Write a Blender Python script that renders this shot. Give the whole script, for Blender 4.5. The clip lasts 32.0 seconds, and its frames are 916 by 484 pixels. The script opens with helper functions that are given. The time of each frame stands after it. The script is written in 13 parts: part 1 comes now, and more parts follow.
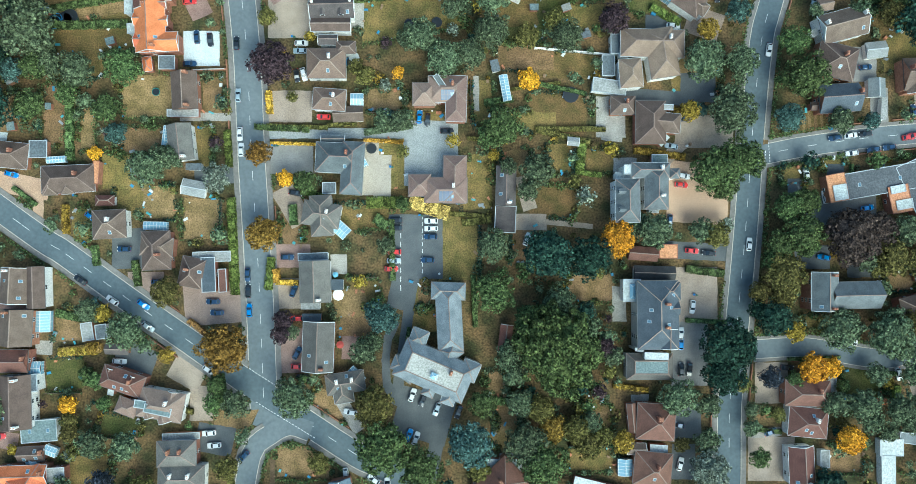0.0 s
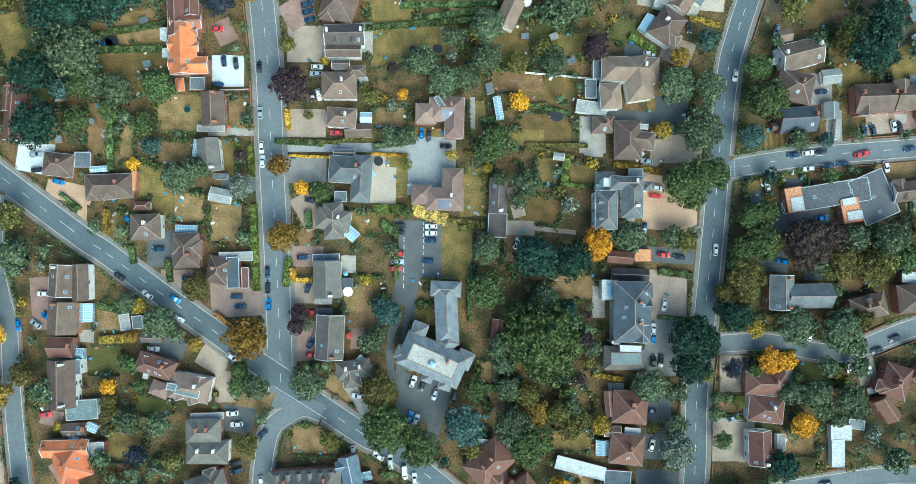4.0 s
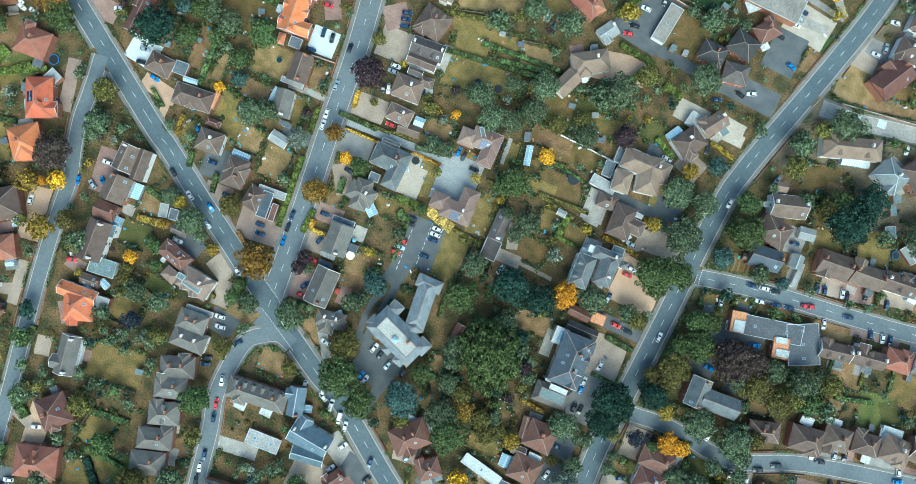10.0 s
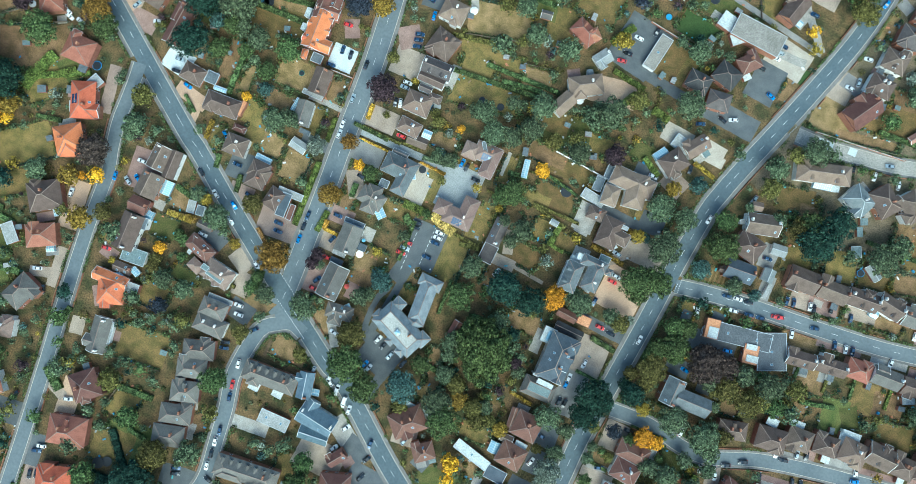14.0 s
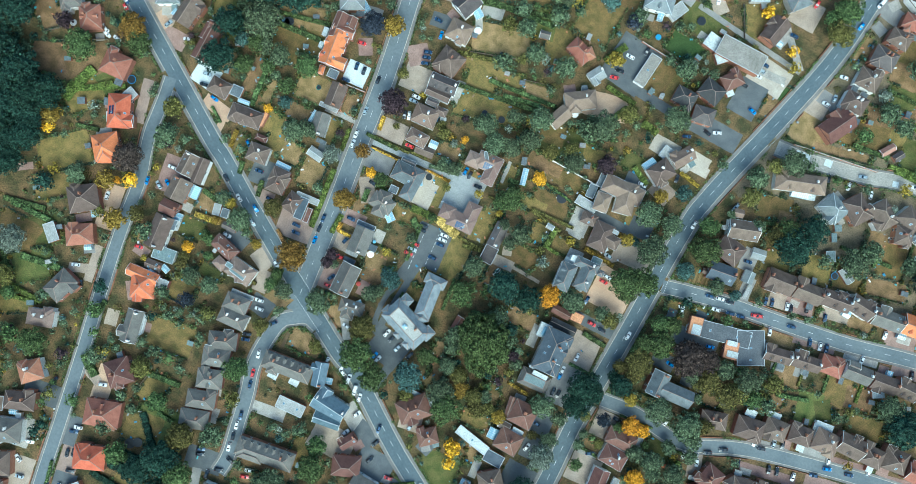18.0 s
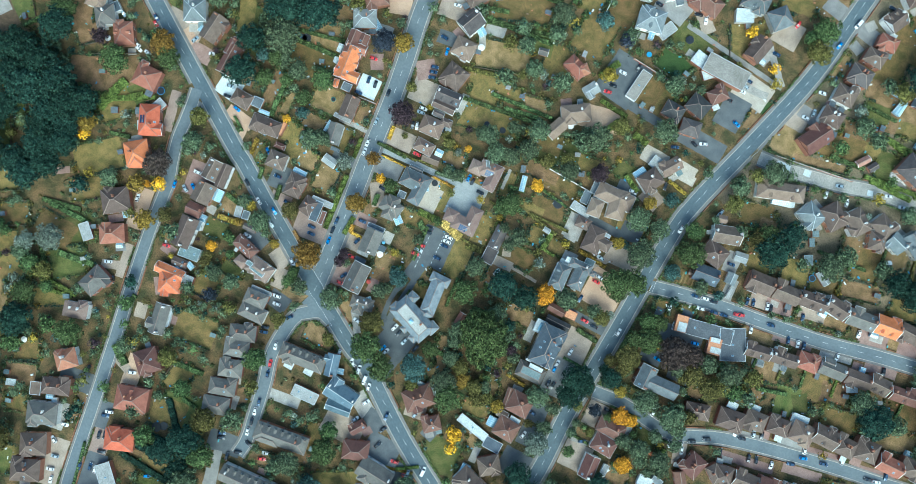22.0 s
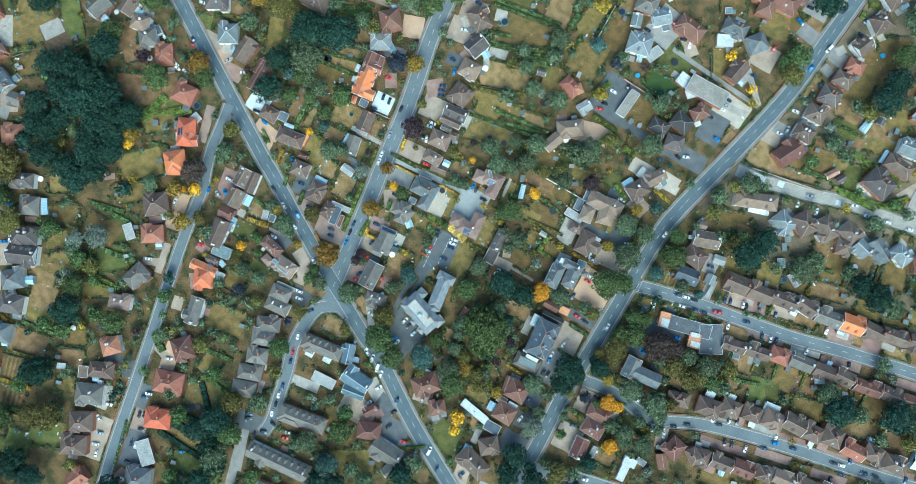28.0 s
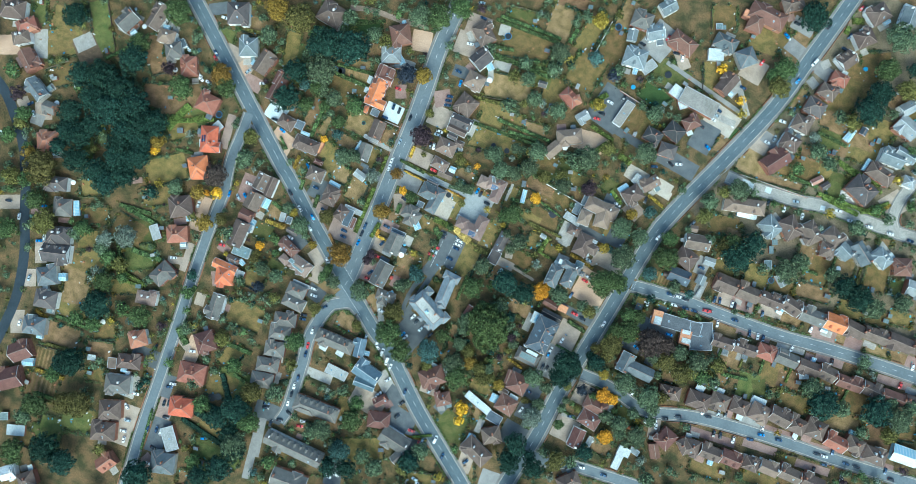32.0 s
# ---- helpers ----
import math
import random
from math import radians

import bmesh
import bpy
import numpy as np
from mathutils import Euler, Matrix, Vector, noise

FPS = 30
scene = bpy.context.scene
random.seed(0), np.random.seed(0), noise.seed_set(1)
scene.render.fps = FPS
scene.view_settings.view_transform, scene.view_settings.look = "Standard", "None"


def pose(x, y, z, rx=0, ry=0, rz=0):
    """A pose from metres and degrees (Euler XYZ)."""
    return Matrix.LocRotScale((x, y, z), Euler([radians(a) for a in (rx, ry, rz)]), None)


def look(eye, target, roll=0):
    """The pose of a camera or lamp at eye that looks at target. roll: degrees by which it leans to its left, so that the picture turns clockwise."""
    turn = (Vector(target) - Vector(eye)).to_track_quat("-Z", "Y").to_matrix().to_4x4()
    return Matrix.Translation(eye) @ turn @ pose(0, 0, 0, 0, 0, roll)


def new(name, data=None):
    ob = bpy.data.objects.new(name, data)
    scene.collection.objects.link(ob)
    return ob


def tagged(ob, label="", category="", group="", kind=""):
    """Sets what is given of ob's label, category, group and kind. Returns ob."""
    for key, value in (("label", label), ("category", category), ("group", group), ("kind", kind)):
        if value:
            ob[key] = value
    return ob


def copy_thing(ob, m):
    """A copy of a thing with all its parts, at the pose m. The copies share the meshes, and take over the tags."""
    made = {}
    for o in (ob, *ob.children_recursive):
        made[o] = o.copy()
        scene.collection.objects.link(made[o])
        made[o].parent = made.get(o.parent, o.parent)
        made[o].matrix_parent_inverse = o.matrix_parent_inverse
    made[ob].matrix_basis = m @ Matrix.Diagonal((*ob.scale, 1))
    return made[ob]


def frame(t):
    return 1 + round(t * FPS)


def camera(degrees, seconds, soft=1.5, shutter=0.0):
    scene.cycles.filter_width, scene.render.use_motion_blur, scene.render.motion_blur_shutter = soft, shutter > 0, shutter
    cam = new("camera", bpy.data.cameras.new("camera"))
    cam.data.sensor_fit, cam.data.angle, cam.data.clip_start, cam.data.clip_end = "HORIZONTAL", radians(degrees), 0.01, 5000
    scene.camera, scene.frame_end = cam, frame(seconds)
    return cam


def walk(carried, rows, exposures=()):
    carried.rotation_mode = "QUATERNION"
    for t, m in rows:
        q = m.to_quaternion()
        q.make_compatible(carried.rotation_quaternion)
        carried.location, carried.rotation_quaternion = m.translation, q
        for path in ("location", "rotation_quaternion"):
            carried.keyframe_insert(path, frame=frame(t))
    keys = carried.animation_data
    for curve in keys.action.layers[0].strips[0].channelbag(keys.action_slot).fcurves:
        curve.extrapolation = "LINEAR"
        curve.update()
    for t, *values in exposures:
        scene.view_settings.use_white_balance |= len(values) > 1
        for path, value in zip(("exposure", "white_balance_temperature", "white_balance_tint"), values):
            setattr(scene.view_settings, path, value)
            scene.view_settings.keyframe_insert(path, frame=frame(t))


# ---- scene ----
cam = camera(62.7, 32.0, 0.35)
PATH = [
    (0, pose(-7.95, -5.71, 237.39, 1.289, -1.772, 0.063)),
    (1, pose(-7.63, -5.50, 244.55, 1.267, -1.719, 0.048)),
    (2, pose(-7.30, -5.29, 251.71, 1.246, -1.660, 0.033)),
    (3, pose(-6.96, -5.07, 258.88, 1.226, -1.596, 0.151)),
    (3.5, pose(-6.79, -4.95, 262.47, 1.216, -1.562, 0.210)),
    (4.5, pose(-6.43, -4.72, 269.65, 1.197, -1.489, 1.095)),
    (5.5, pose(-6.06, -4.48, 276.83, 1.178, -1.411, 1.980)),
    (6, pose(-5.87, -4.35, 280.42, 1.169, -1.370, 2.472)),
    (6.5, pose(-5.68, -4.23, 284.01, 1.138, -1.392, 2.992)),
    (7, pose(-5.48, -4.10, 287.60, 1.107, -1.414, 4.413)),
    (7.5, pose(-5.28, -3.97, 291.19, 1.076, -1.434, 6.033)),
    (8, pose(-5.08, -3.84, 294.78, 1.045, -1.452, 7.853)),
    (8.5, pose(-4.87, -3.71, 298.37, 1.015, -1.469, 10.373)),
    (9, pose(-4.67, -3.57, 301.97, 0.985, -1.485, 14.794)),
    (9.5, pose(-4.46, -3.43, 305.56, 0.996, -1.437, 20.004)),
    (10, pose(-4.24, -3.29, 309.15, 1.008, -1.389, 21.914)),
    (10.5, pose(-4.03, -3.15, 312.73, 1.020, -1.338, 22.624)),
    (11, pose(-3.81, -3.00, 316.32, 1.032, -1.286, 22.901)),
    (12, pose(-3.36, -2.71, 323.50, 1.057, -1.179, 23.454)),
    (13, pose(-2.90, -2.41, 330.67, 1.082, -1.066, 23.794)),
    (14.5, pose(-2.19, -1.94, 341.41, 1.079, -0.830, 24.249)),
    (16.5, pose(-1.20, -1.28, 355.70, 1.078, -0.497, 24.515)),
    (18, pose(-0.42, -0.77, 366.40, 1.079, -0.232, 24.590)),
    (20, pose(0.65, -0.06, 380.63, 1.084, 0.140, 24.756)),
    (22, pose(1.77, 0.68, 394.81, 1.068, 0.391, 25.092)),
    (24, pose(2.94, 1.46, 408.92, 1.055, 0.665, 25.228)),
    (25.5, pose(3.85, 2.06, 419.47, 1.047, 0.884, 25.255)),
    (27.5, pose(5.10, 2.90, 433.46, 1.040, 1.196, 25.491)),
    (29, pose(6.08, 3.54, 443.90, 1.036, 1.445, 25.717)),
    (30.5, pose(7.07, 4.21, 454.30, 1.035, 1.706, 25.744)),
    (32, pose(8.10, 4.89, 464.64, 1.035, 1.979, 25.871)),
]
walk(cam, PATH, ((0.0, 1.11, 5520, -15), (13.0, 1.11, 5330, -16), (32.0, 1.12, 5150, -16)))
SUN_EL, SUN_ROT, SUN_SOFT, SUN, SKY = 47, 150, 52, 1.9, 0.12

# ---- world, sun ----
world = bpy.data.worlds.new("overcast_sky")
world.use_nodes = True
scene.world = world
wn = world.node_tree
sky = wn.nodes.new("ShaderNodeTexSky")
sky.sky_type = "NISHITA"
sky.sun_disc = False
sky.sun_elevation, sky.sun_rotation = radians(SUN_EL), radians(SUN_ROT)
sky.air_density, sky.dust_density, sky.ozone_density = 1.0, 3.0, 1.0
wn.links.new(sky.outputs[0], wn.nodes["Background"].inputs[0])
wn.nodes["Background"].inputs[1].default_value = SKY
sun = bpy.data.lights.new("sun", "SUN")
sun.energy, sun.angle, sun.color = SUN, radians(SUN_SOFT), (1.0, 0.93, 0.84)
sa, se = radians(SUN_ROT), radians(SUN_EL)
new("sun", sun).matrix_world = look((math.sin(sa) * math.cos(se) * 500, math.cos(sa) * math.cos(se) * 500, math.sin(se) * 500), (0, 0, 0))


# ---- materials ----
def surface(name, c1, c2, scale=0.4, rough=0.85, bump=0.3, fine=3.0, vary=0.0, island=0.0, courses=0.0, spots=None, metal=0.0, spec=0.3, contrast=0.5, amp=0.28):
    """Two tones mixed by broad noise, broken up by fine noise; vary: from object to object; island: from leaf to leaf; courses: metres of height a tile row."""
    m = bpy.data.materials.new(name)
    m.use_nodes = True
    n, k = m.node_tree.nodes, m.node_tree.links.new
    p = n["Principled BSDF"]
    p.inputs["Roughness"].default_value, p.inputs["Metallic"].default_value, p.inputs["Specular IOR Level"].default_value = rough, metal, spec
    g = n.new("ShaderNodeNewGeometry")
    big = n.new("ShaderNodeTexNoise")
    big.inputs["Scale"].default_value, big.inputs["Detail"].default_value = scale, 5
    k(g.outputs["Position"], big.inputs["Vector"])
    ramp = n.new("ShaderNodeMapRange")
    ramp.inputs[1].default_value, ramp.inputs[2].default_value = 0.5 - contrast * 0.4, 0.5 + contrast * 0.4
    k(big.outputs["Fac"], ramp.inputs[0])
    mix = n.new("ShaderNodeMix")
    mix.data_type = "RGBA"
    mix.inputs[6].default_value, mix.inputs[7].default_value = (*c1, 1), (*c2, 1)
    k(ramp.outputs[0], mix.inputs[0])
    small = n.new("ShaderNodeTexNoise")
    small.inputs["Scale"].default_value, small.inputs["Detail"].default_value = fine, 4
    k(g.outputs["Position"], small.inputs["Vector"])
    hsv = n.new("ShaderNodeHueSaturation")
    k(mix.outputs[2], hsv.inputs["Color"])
    val = n.new("ShaderNodeMapRange")
    val.inputs[1].default_value, val.inputs[2].default_value = 0.33, 0.67
    val.inputs[3].default_value, val.inputs[4].default_value = 1 - amp, 1 + amp
    k(small.outputs["Fac"], val.inputs[0])
    out = val.outputs[0]

    def times(a, socket, lo, hi):
        r = n.new("ShaderNodeMapRange")
        r.inputs[3].default_value, r.inputs[4].default_value = lo, hi
        k(socket, r.inputs[0])
        t = n.new("ShaderNodeMath")
        t.operation = "MULTIPLY"
        k(a, t.inputs[0]), k(r.outputs[0], t.inputs[1])
        return t.outputs[0]

    if vary:
        info = n.new("ShaderNodeObjectInfo")
        out = times(out, info.outputs["Random"], 1 - vary, 1 + vary)
        hue = n.new("ShaderNodeMapRange")
        hue.inputs[3].default_value, hue.inputs[4].default_value = 0.5 - vary * 0.06, 0.5 + vary * 0.06
        k(info.outputs["Random"], hue.inputs[0]), k(hue.outputs[0], hsv.inputs["Hue"])
    if island:
        out = times(out, g.outputs["Random Per Island"], 1 - island, 1 + island)
    if courses:
        sep = n.new("ShaderNodeSeparateXYZ")
        k(g.outputs["Position"], sep.inputs[0])
        row = n.new("ShaderNodeMath")
        row.operation = "MULTIPLY"
        row.inputs[1].default_value = 1 / courses
        k(sep.outputs[2], row.inputs[0])
        saw = n.new("ShaderNodeMath")
        saw.operation = "FRACT"
        k(row.outputs[0], saw.inputs[0])
        out = times(out, saw.outputs[0], 0.86, 1.1)
    k(out, hsv.inputs["Value"])
    k(hsv.outputs[0], p.inputs["Base Color"])
    if bump:
        b = n.new("ShaderNodeBump")
        b.inputs["Strength"].default_value, b.inputs["Distance"].default_value = bump, 0.1
        k(small.outputs["Fac"], b.inputs["Height"]), k(b.outputs[0], p.inputs["Normal"])
    return m


def plain(name, c, rough=0.5, metal=0.0, spec=0.5, coat=0.0):
    m = bpy.data.materials.new(name)
    m.use_nodes = True
    p = m.node_tree.nodes["Principled BSDF"]
    p.inputs["Base Color"].default_value = (*c, 1)
    p.inputs["Roughness"].default_value, p.inputs["Metallic"].default_value = rough, metal
    p.inputs["Specular IOR Level"].default_value, p.inputs["Coat Weight"].default_value = spec, coat
    return m


MAT = {}
for key, c1, c2 in (
    ("b", (0.0907, 0.0638, 0.0521), (0.1386, 0.1008, 0.0815)), ("t", (0.164, 0.1164, 0.0877), (0.2255, 0.1624, 0.123)), ("t2", (0.168, 0.1176, 0.0966), (0.2352, 0.168, 0.1386)),
    ("m", (0.189, 0.126, 0.1025), (0.2394, 0.1655, 0.1386)), ("rb", (0.114, 0.0551, 0.0427), (0.1615, 0.0808, 0.0617)), ("r", (0.42, 0.115, 0.05), (0.55, 0.17, 0.08)),
    ("r2", (0.24, 0.095, 0.06), (0.32, 0.14, 0.09)), ("s", (0.083, 0.095, 0.102), (0.14, 0.156, 0.163)), ("g", (0.1049, 0.0989, 0.0903), (0.1505, 0.1419, 0.129)),
    ("pk", (0.31, 0.165, 0.12), (0.39, 0.225, 0.17)), ("dk", (0.07, 0.06, 0.06), (0.11, 0.095, 0.09)), ("kd", (0.035, 0.035, 0.037), (0.06, 0.06, 0.06)), ("sk", (0.052, 0.066, 0.082), (0.078, 0.095, 0.113)),
    ("sb", (0.078, 0.115, 0.145), (0.125, 0.17, 0.205)), ("sl", (0.125, 0.148, 0.165), (0.2, 0.226, 0.24)), ("lb", (0.125, 0.145, 0.152), (0.19, 0.21, 0.215)), ("p", (0.19, 0.2, 0.2), (0.27, 0.28, 0.275)), ("rd", (0.16, 0.065, 0.05), (0.2, 0.09, 0.07)),
):
    MAT[key] = surface("roof_tile_" + key, c1, c2, 0.35, 0.8, 0.5, 3.4, vary=0.16, courses=0.17, amp=0.2)
MAT["w"] = surface("roof_sheet_white", (0.68, 0.70, 0.70), (0.78, 0.79, 0.78), 0.3, 0.6, 0.2, 3.0)
MAT["o"] = MAT["r2"]
for key, c1, c2 in (("w", (0.40, 0.43, 0.42), (0.50, 0.53, 0.52)), ("k", (0.085, 0.10, 0.115), (0.13, 0.15, 0.165)), ("kf", (0.075, 0.082, 0.092), (0.10, 0.108, 0.12)),
                    ("gt", (0.20, 0.185, 0.16), (0.27, 0.25, 0.22)), ("tg", (0.12, 0.16, 0.165), (0.165, 0.21, 0.215)), ("cr", (0.31, 0.31, 0.285), (0.38, 0.375, 0.345)), ("fp", (0.23, 0.235, 0.225), (0.32, 0.322, 0.31)), ("o", (0.42, 0.19, 0.09), (0.52, 0.26, 0.14))):
    MAT["flat_" + key] = surface("roof_felt_" + key, c1, c2, 0.25, 0.75, 0.2, 2.0, vary=0.06)
BRICK = surface("brick_wall", (0.24, 0.10, 0.065), (0.33, 0.16, 0.105), 0.8, 0.9, 0.4, 6.0, vary=0.12)
RENDER = surface("white_render", (0.66, 0.65, 0.62), (0.76, 0.75, 0.72), 0.5, 0.85, 0.1, 4.0, vary=0.05)
STONE = surface("stone_wall", (0.33, 0.31, 0.28), (0.43, 0.41, 0.37), 0.8, 0.9, 0.4, 5.0, vary=0.06)
WHITE = plain("white_paint", (0.64, 0.65, 0.64), 0.45)
GLASS = plain("window_glass", (0.035, 0.05, 0.065), 0.08, 0.0, 0.8)
ROOFGLASS = plain("roof_glass", (0.26, 0.42, 0.52), 0.12, 0.0, 0.8)
SKYGLASS = plain("skylight_glass", (0.11, 0.19, 0.26), 0.12, 0.0, 0.8)
SOLAR = plain("solar_panel", (0.015, 0.04, 0.10), 0.18, 0.0, 0.7)
RIDGE = surface("ridge_tile", (0.20, 0.15, 0.125), (0.28, 0.215, 0.18), 0.7, 0.85, 0.3, 5.0, vary=0.2)
RIDGERED = surface("red_ridge_tile", (0.20, 0.145, 0.125), (0.28, 0.20, 0.17), 0.7, 0.85, 0.3, 5.0, vary=0.15)
GUTTER = plain("dark_gutter", (0.11, 0.11, 0.11), 0.6)
LEAD = plain("lead_flashing", (0.42, 0.45, 0.47), 0.5)
POT = surface("chimney_pot", (0.42, 0.22, 0.13), (0.5, 0.3, 0.2), 1.5, 0.9, 0.2, 6.0)
GROUND = surface("garden_soil_and_rough_grass", (0.044, 0.046, 0.018), (0.150, 0.096, 0.044), 0.15, 0.95, 0.6, 1.6, contrast=0.34, amp=0.5)
LAWN = {"m": surface("lawn", (0.098, 0.084, 0.026), (0.200, 0.132, 0.050), 0.25, 0.95, 0.4, 2.3, vary=0.2, contrast=0.42, amp=0.42),
        "d": surface("parched_lawn", (0.132, 0.092, 0.038), (0.250, 0.158, 0.080), 0.25, 0.95, 0.4, 2.3, vary=0.2, contrast=0.42, amp=0.42),
        "g": surface("green_lawn", (0.068, 0.085, 0.022), (0.125, 0.118, 0.038), 0.25, 0.95, 0.4, 2.3, vary=0.2, contrast=0.42, amp=0.42),
        "dg": surface("deep_green_lawn", (0.035, 0.065, 0.018), (0.055, 0.085, 0.025), 0.16, 0.95, 0.4, 1.4)}
LAWN["st"] = LAWN["m"]
ROAD_GREY = surface("junction_asphalt", (0.116, 0.138, 0.152), (0.152, 0.174, 0.186), 0.10, 0.9, 0.04, 0.9, amp=0.10)
PAVE = {"gv": surface("beige_gravel", (0.27, 0.215, 0.165), (0.37, 0.30, 0.24), 0.2, 0.95, 0.4, 4.0, vary=0.06),
        "gvl": surface("pale_gravel", (0.34, 0.295, 0.24), (0.43, 0.38, 0.315), 0.2, 0.95, 0.4, 4.0),
        "tn": surface("tan_gravel", (0.40, 0.265, 0.175), (0.48, 0.335, 0.23), 0.15, 0.95, 0.4, 4.0, vary=0.05),
        "tnb": surface("brown_block_paving", (0.23, 0.165, 0.135), (0.30, 0.22, 0.18), 0.2, 0.9, 0.4, 4.0, vary=0.06),
        "bk": surface("red_brown_block_paving", (0.20, 0.125, 0.105), (0.29, 0.195, 0.165), 0.2, 0.9, 0.4, 4.0, vary=0.10),
        "pv": surface("grey_setts", (0.245, 0.26, 0.26), (0.33, 0.34, 0.335), 0.5, 0.85, 0.4, 3.0, contrast=0.8),
        "as": surface("drive_asphalt", (0.080, 0.088, 0.094), (0.118, 0.126, 0.130), 0.2, 0.9, 0.3, 4.0, vary=0.10, amp=0.16),
        "cg": surface("grey_concrete", (0.20, 0.195, 0.185), (0.27, 0.26, 0.245), 0.25, 0.9, 0.3, 3.0, vary=0.10, amp=0.18),
        "cc": surface("pale_concrete_slabs", (0.27, 0.25, 0.22), (0.37, 0.35, 0.315), 0.35, 0.9, 0.3, 3.0, vary=0.08),
        "gb": surface("brown_gravel", (0.24, 0.18, 0.14), (0.31, 0.24, 0.19), 0.2, 0.95, 0.4, 4.0),
        "wh": surface("white_resin_drive", (0.47, 0.52, 0.53), (0.56, 0.60, 0.60), 0.2, 0.8, 0.1, 4.0),
        "rk": surface("pale_rockery", (0.2, 0.2, 0.18), (0.6, 0.58, 0.53), 0.9, 0.9, 0.6, 3.0, contrast=0.15),
        "ra": ROAD_GREY,
        "soil": surface("vegetable_bed_soil", (0.085, 0.06, 0.035), (0.15, 0.10, 0.06), 0.5, 0.95, 0.6, 3.0)}
ROADMAT = {"asphalt": ROAD_GREY,
           "asphalt2": surface("main_road_asphalt", (0.082, 0.108, 0.124), (0.108, 0.134, 0.150), 0.10, 0.9, 0.04, 0.9, amp=0.10),
           "asphaltl": surface("worn_road_asphalt", (0.165, 0.175, 0.18), (0.215, 0.222, 0.222), 0.10, 0.9, 0.04, 0.9, amp=0.10),
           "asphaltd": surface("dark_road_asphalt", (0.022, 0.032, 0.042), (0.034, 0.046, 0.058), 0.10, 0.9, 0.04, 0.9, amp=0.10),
           "concrete": surface("concrete_road", (0.25, 0.24, 0.215), (0.34, 0.32, 0.285), 0.2, 0.88, 0.25, 2.0),
           "track": surface("dirt_track", (0.22, 0.16, 0.12), (0.28, 0.21, 0.16), 0.3, 0.95, 0.4, 2.0)}
FOOTWAY = surface("footway_asphalt", (0.150, 0.143, 0.135), (0.205, 0.195, 0.182), 0.2, 0.9, 0.05, 1.2, amp=0.14)
KERB = surface("kerb_concrete", (0.38, 0.35, 0.30), (0.50, 0.46, 0.40), 0.8, 0.9, 0.2, 4.0)
PAINT = surface("road_paint", (0.50, 0.52, 0.52), (0.66, 0.67, 0.66), 0.9, 0.8, 0.0, 4.0, vary=0.1)
LEAF = {}
for key, c1, c2 in (("g", (0.0483, 0.0755, 0.0269), (0.0947, 0.1285, 0.0478)), ("B", (0.0473, 0.075, 0.0246), (0.0993, 0.136, 0.0472)), ("d", (0.0135, 0.034, 0.026), (0.028, 0.057, 0.038)),
                    ("s", (0.0587, 0.082, 0.0442), (0.1086, 0.136, 0.0749)), ("o2", (0.08, 0.078, 0.023), (0.13, 0.115, 0.036)), ("o", (0.15, 0.095, 0.02), (0.215, 0.135, 0.03)),
                    ("y", (0.506, 0.2576, 0.02), (0.644, 0.3496, 0.03)), ("Y", (0.195, 0.1353, 0.024), (0.2808, 0.1968, 0.036)), ("p", (0.03, 0.021, 0.026), (0.055, 0.036, 0.042)),
                    ("P", (0.045, 0.034, 0.03), (0.075, 0.055, 0.045)), ("b", (0.0382, 0.075, 0.0651), (0.0723, 0.12, 0.1029)), ("b2", (0.018, 0.024, 0.034), (0.035, 0.043, 0.056)),
                    ("w", (0.1092, 0.1326, 0.1), (0.1805, 0.204, 0.16)), ("lg", (0.0828, 0.115, 0.0264), (0.1288, 0.155, 0.0396)), ("gold", (0.378, 0.2205, 0.03), (0.468, 0.288, 0.05)),
                    ("gold2", (0.36, 0.25, 0.075), (0.46, 0.33, 0.11)), ("rust", (0.2, 0.1, 0.04), (0.27, 0.14, 0.05))):
    # besides leaf-to-leaf tone, the wide dark-light spread imitates clump shade and leaf highlights
    LEAF[key] = surface("leaf_" + key, tuple(v * 0.62 for v in c1), tuple(v * 1.25 for v in c2), 1.1, 0.8, 0.0, 3.2, vary=0.2, island=0.75, spec=0.12, contrast=0.3, amp=0.4)
BARK = surface("bark", (0.075, 0.056, 0.040), (0.12, 0.095, 0.072), 2.0, 0.95, 0.6, 8.0)
FENCE = surface("weathered_fence", (0.13, 0.095, 0.068), (0.20, 0.155, 0.115), 0.8, 0.9, 0.3, 6.0, vary=0.2)


# ---- mesh helpers ----
def ring(b, m, l, w, t, z0, z1):
    """A closed rectangular frame l by w, t thick, as one piece."""
    k = len(b.v)
    for z in (z0, z1):
        for g in (0, t):
            b.v += [tuple(m @ Vector((sx * (l / 2 - g), sy * (w / 2 - g), z))) for sx, sy in ((-1, -1), (1, -1), (1, 1), (-1, 1))]
    for i in range(4):
        j = (i + 1) % 4
        for q in ((i, j, 8 + j, 8 + i), (4 + j, 4 + i, 12 + i, 12 + j), (8 + i, 8 + j, 12 + j, 12 + i), (j, i, 4 + i, 4 + j)):
            b.f.append(tuple(k + a for a in q))
            b.i.append(0)


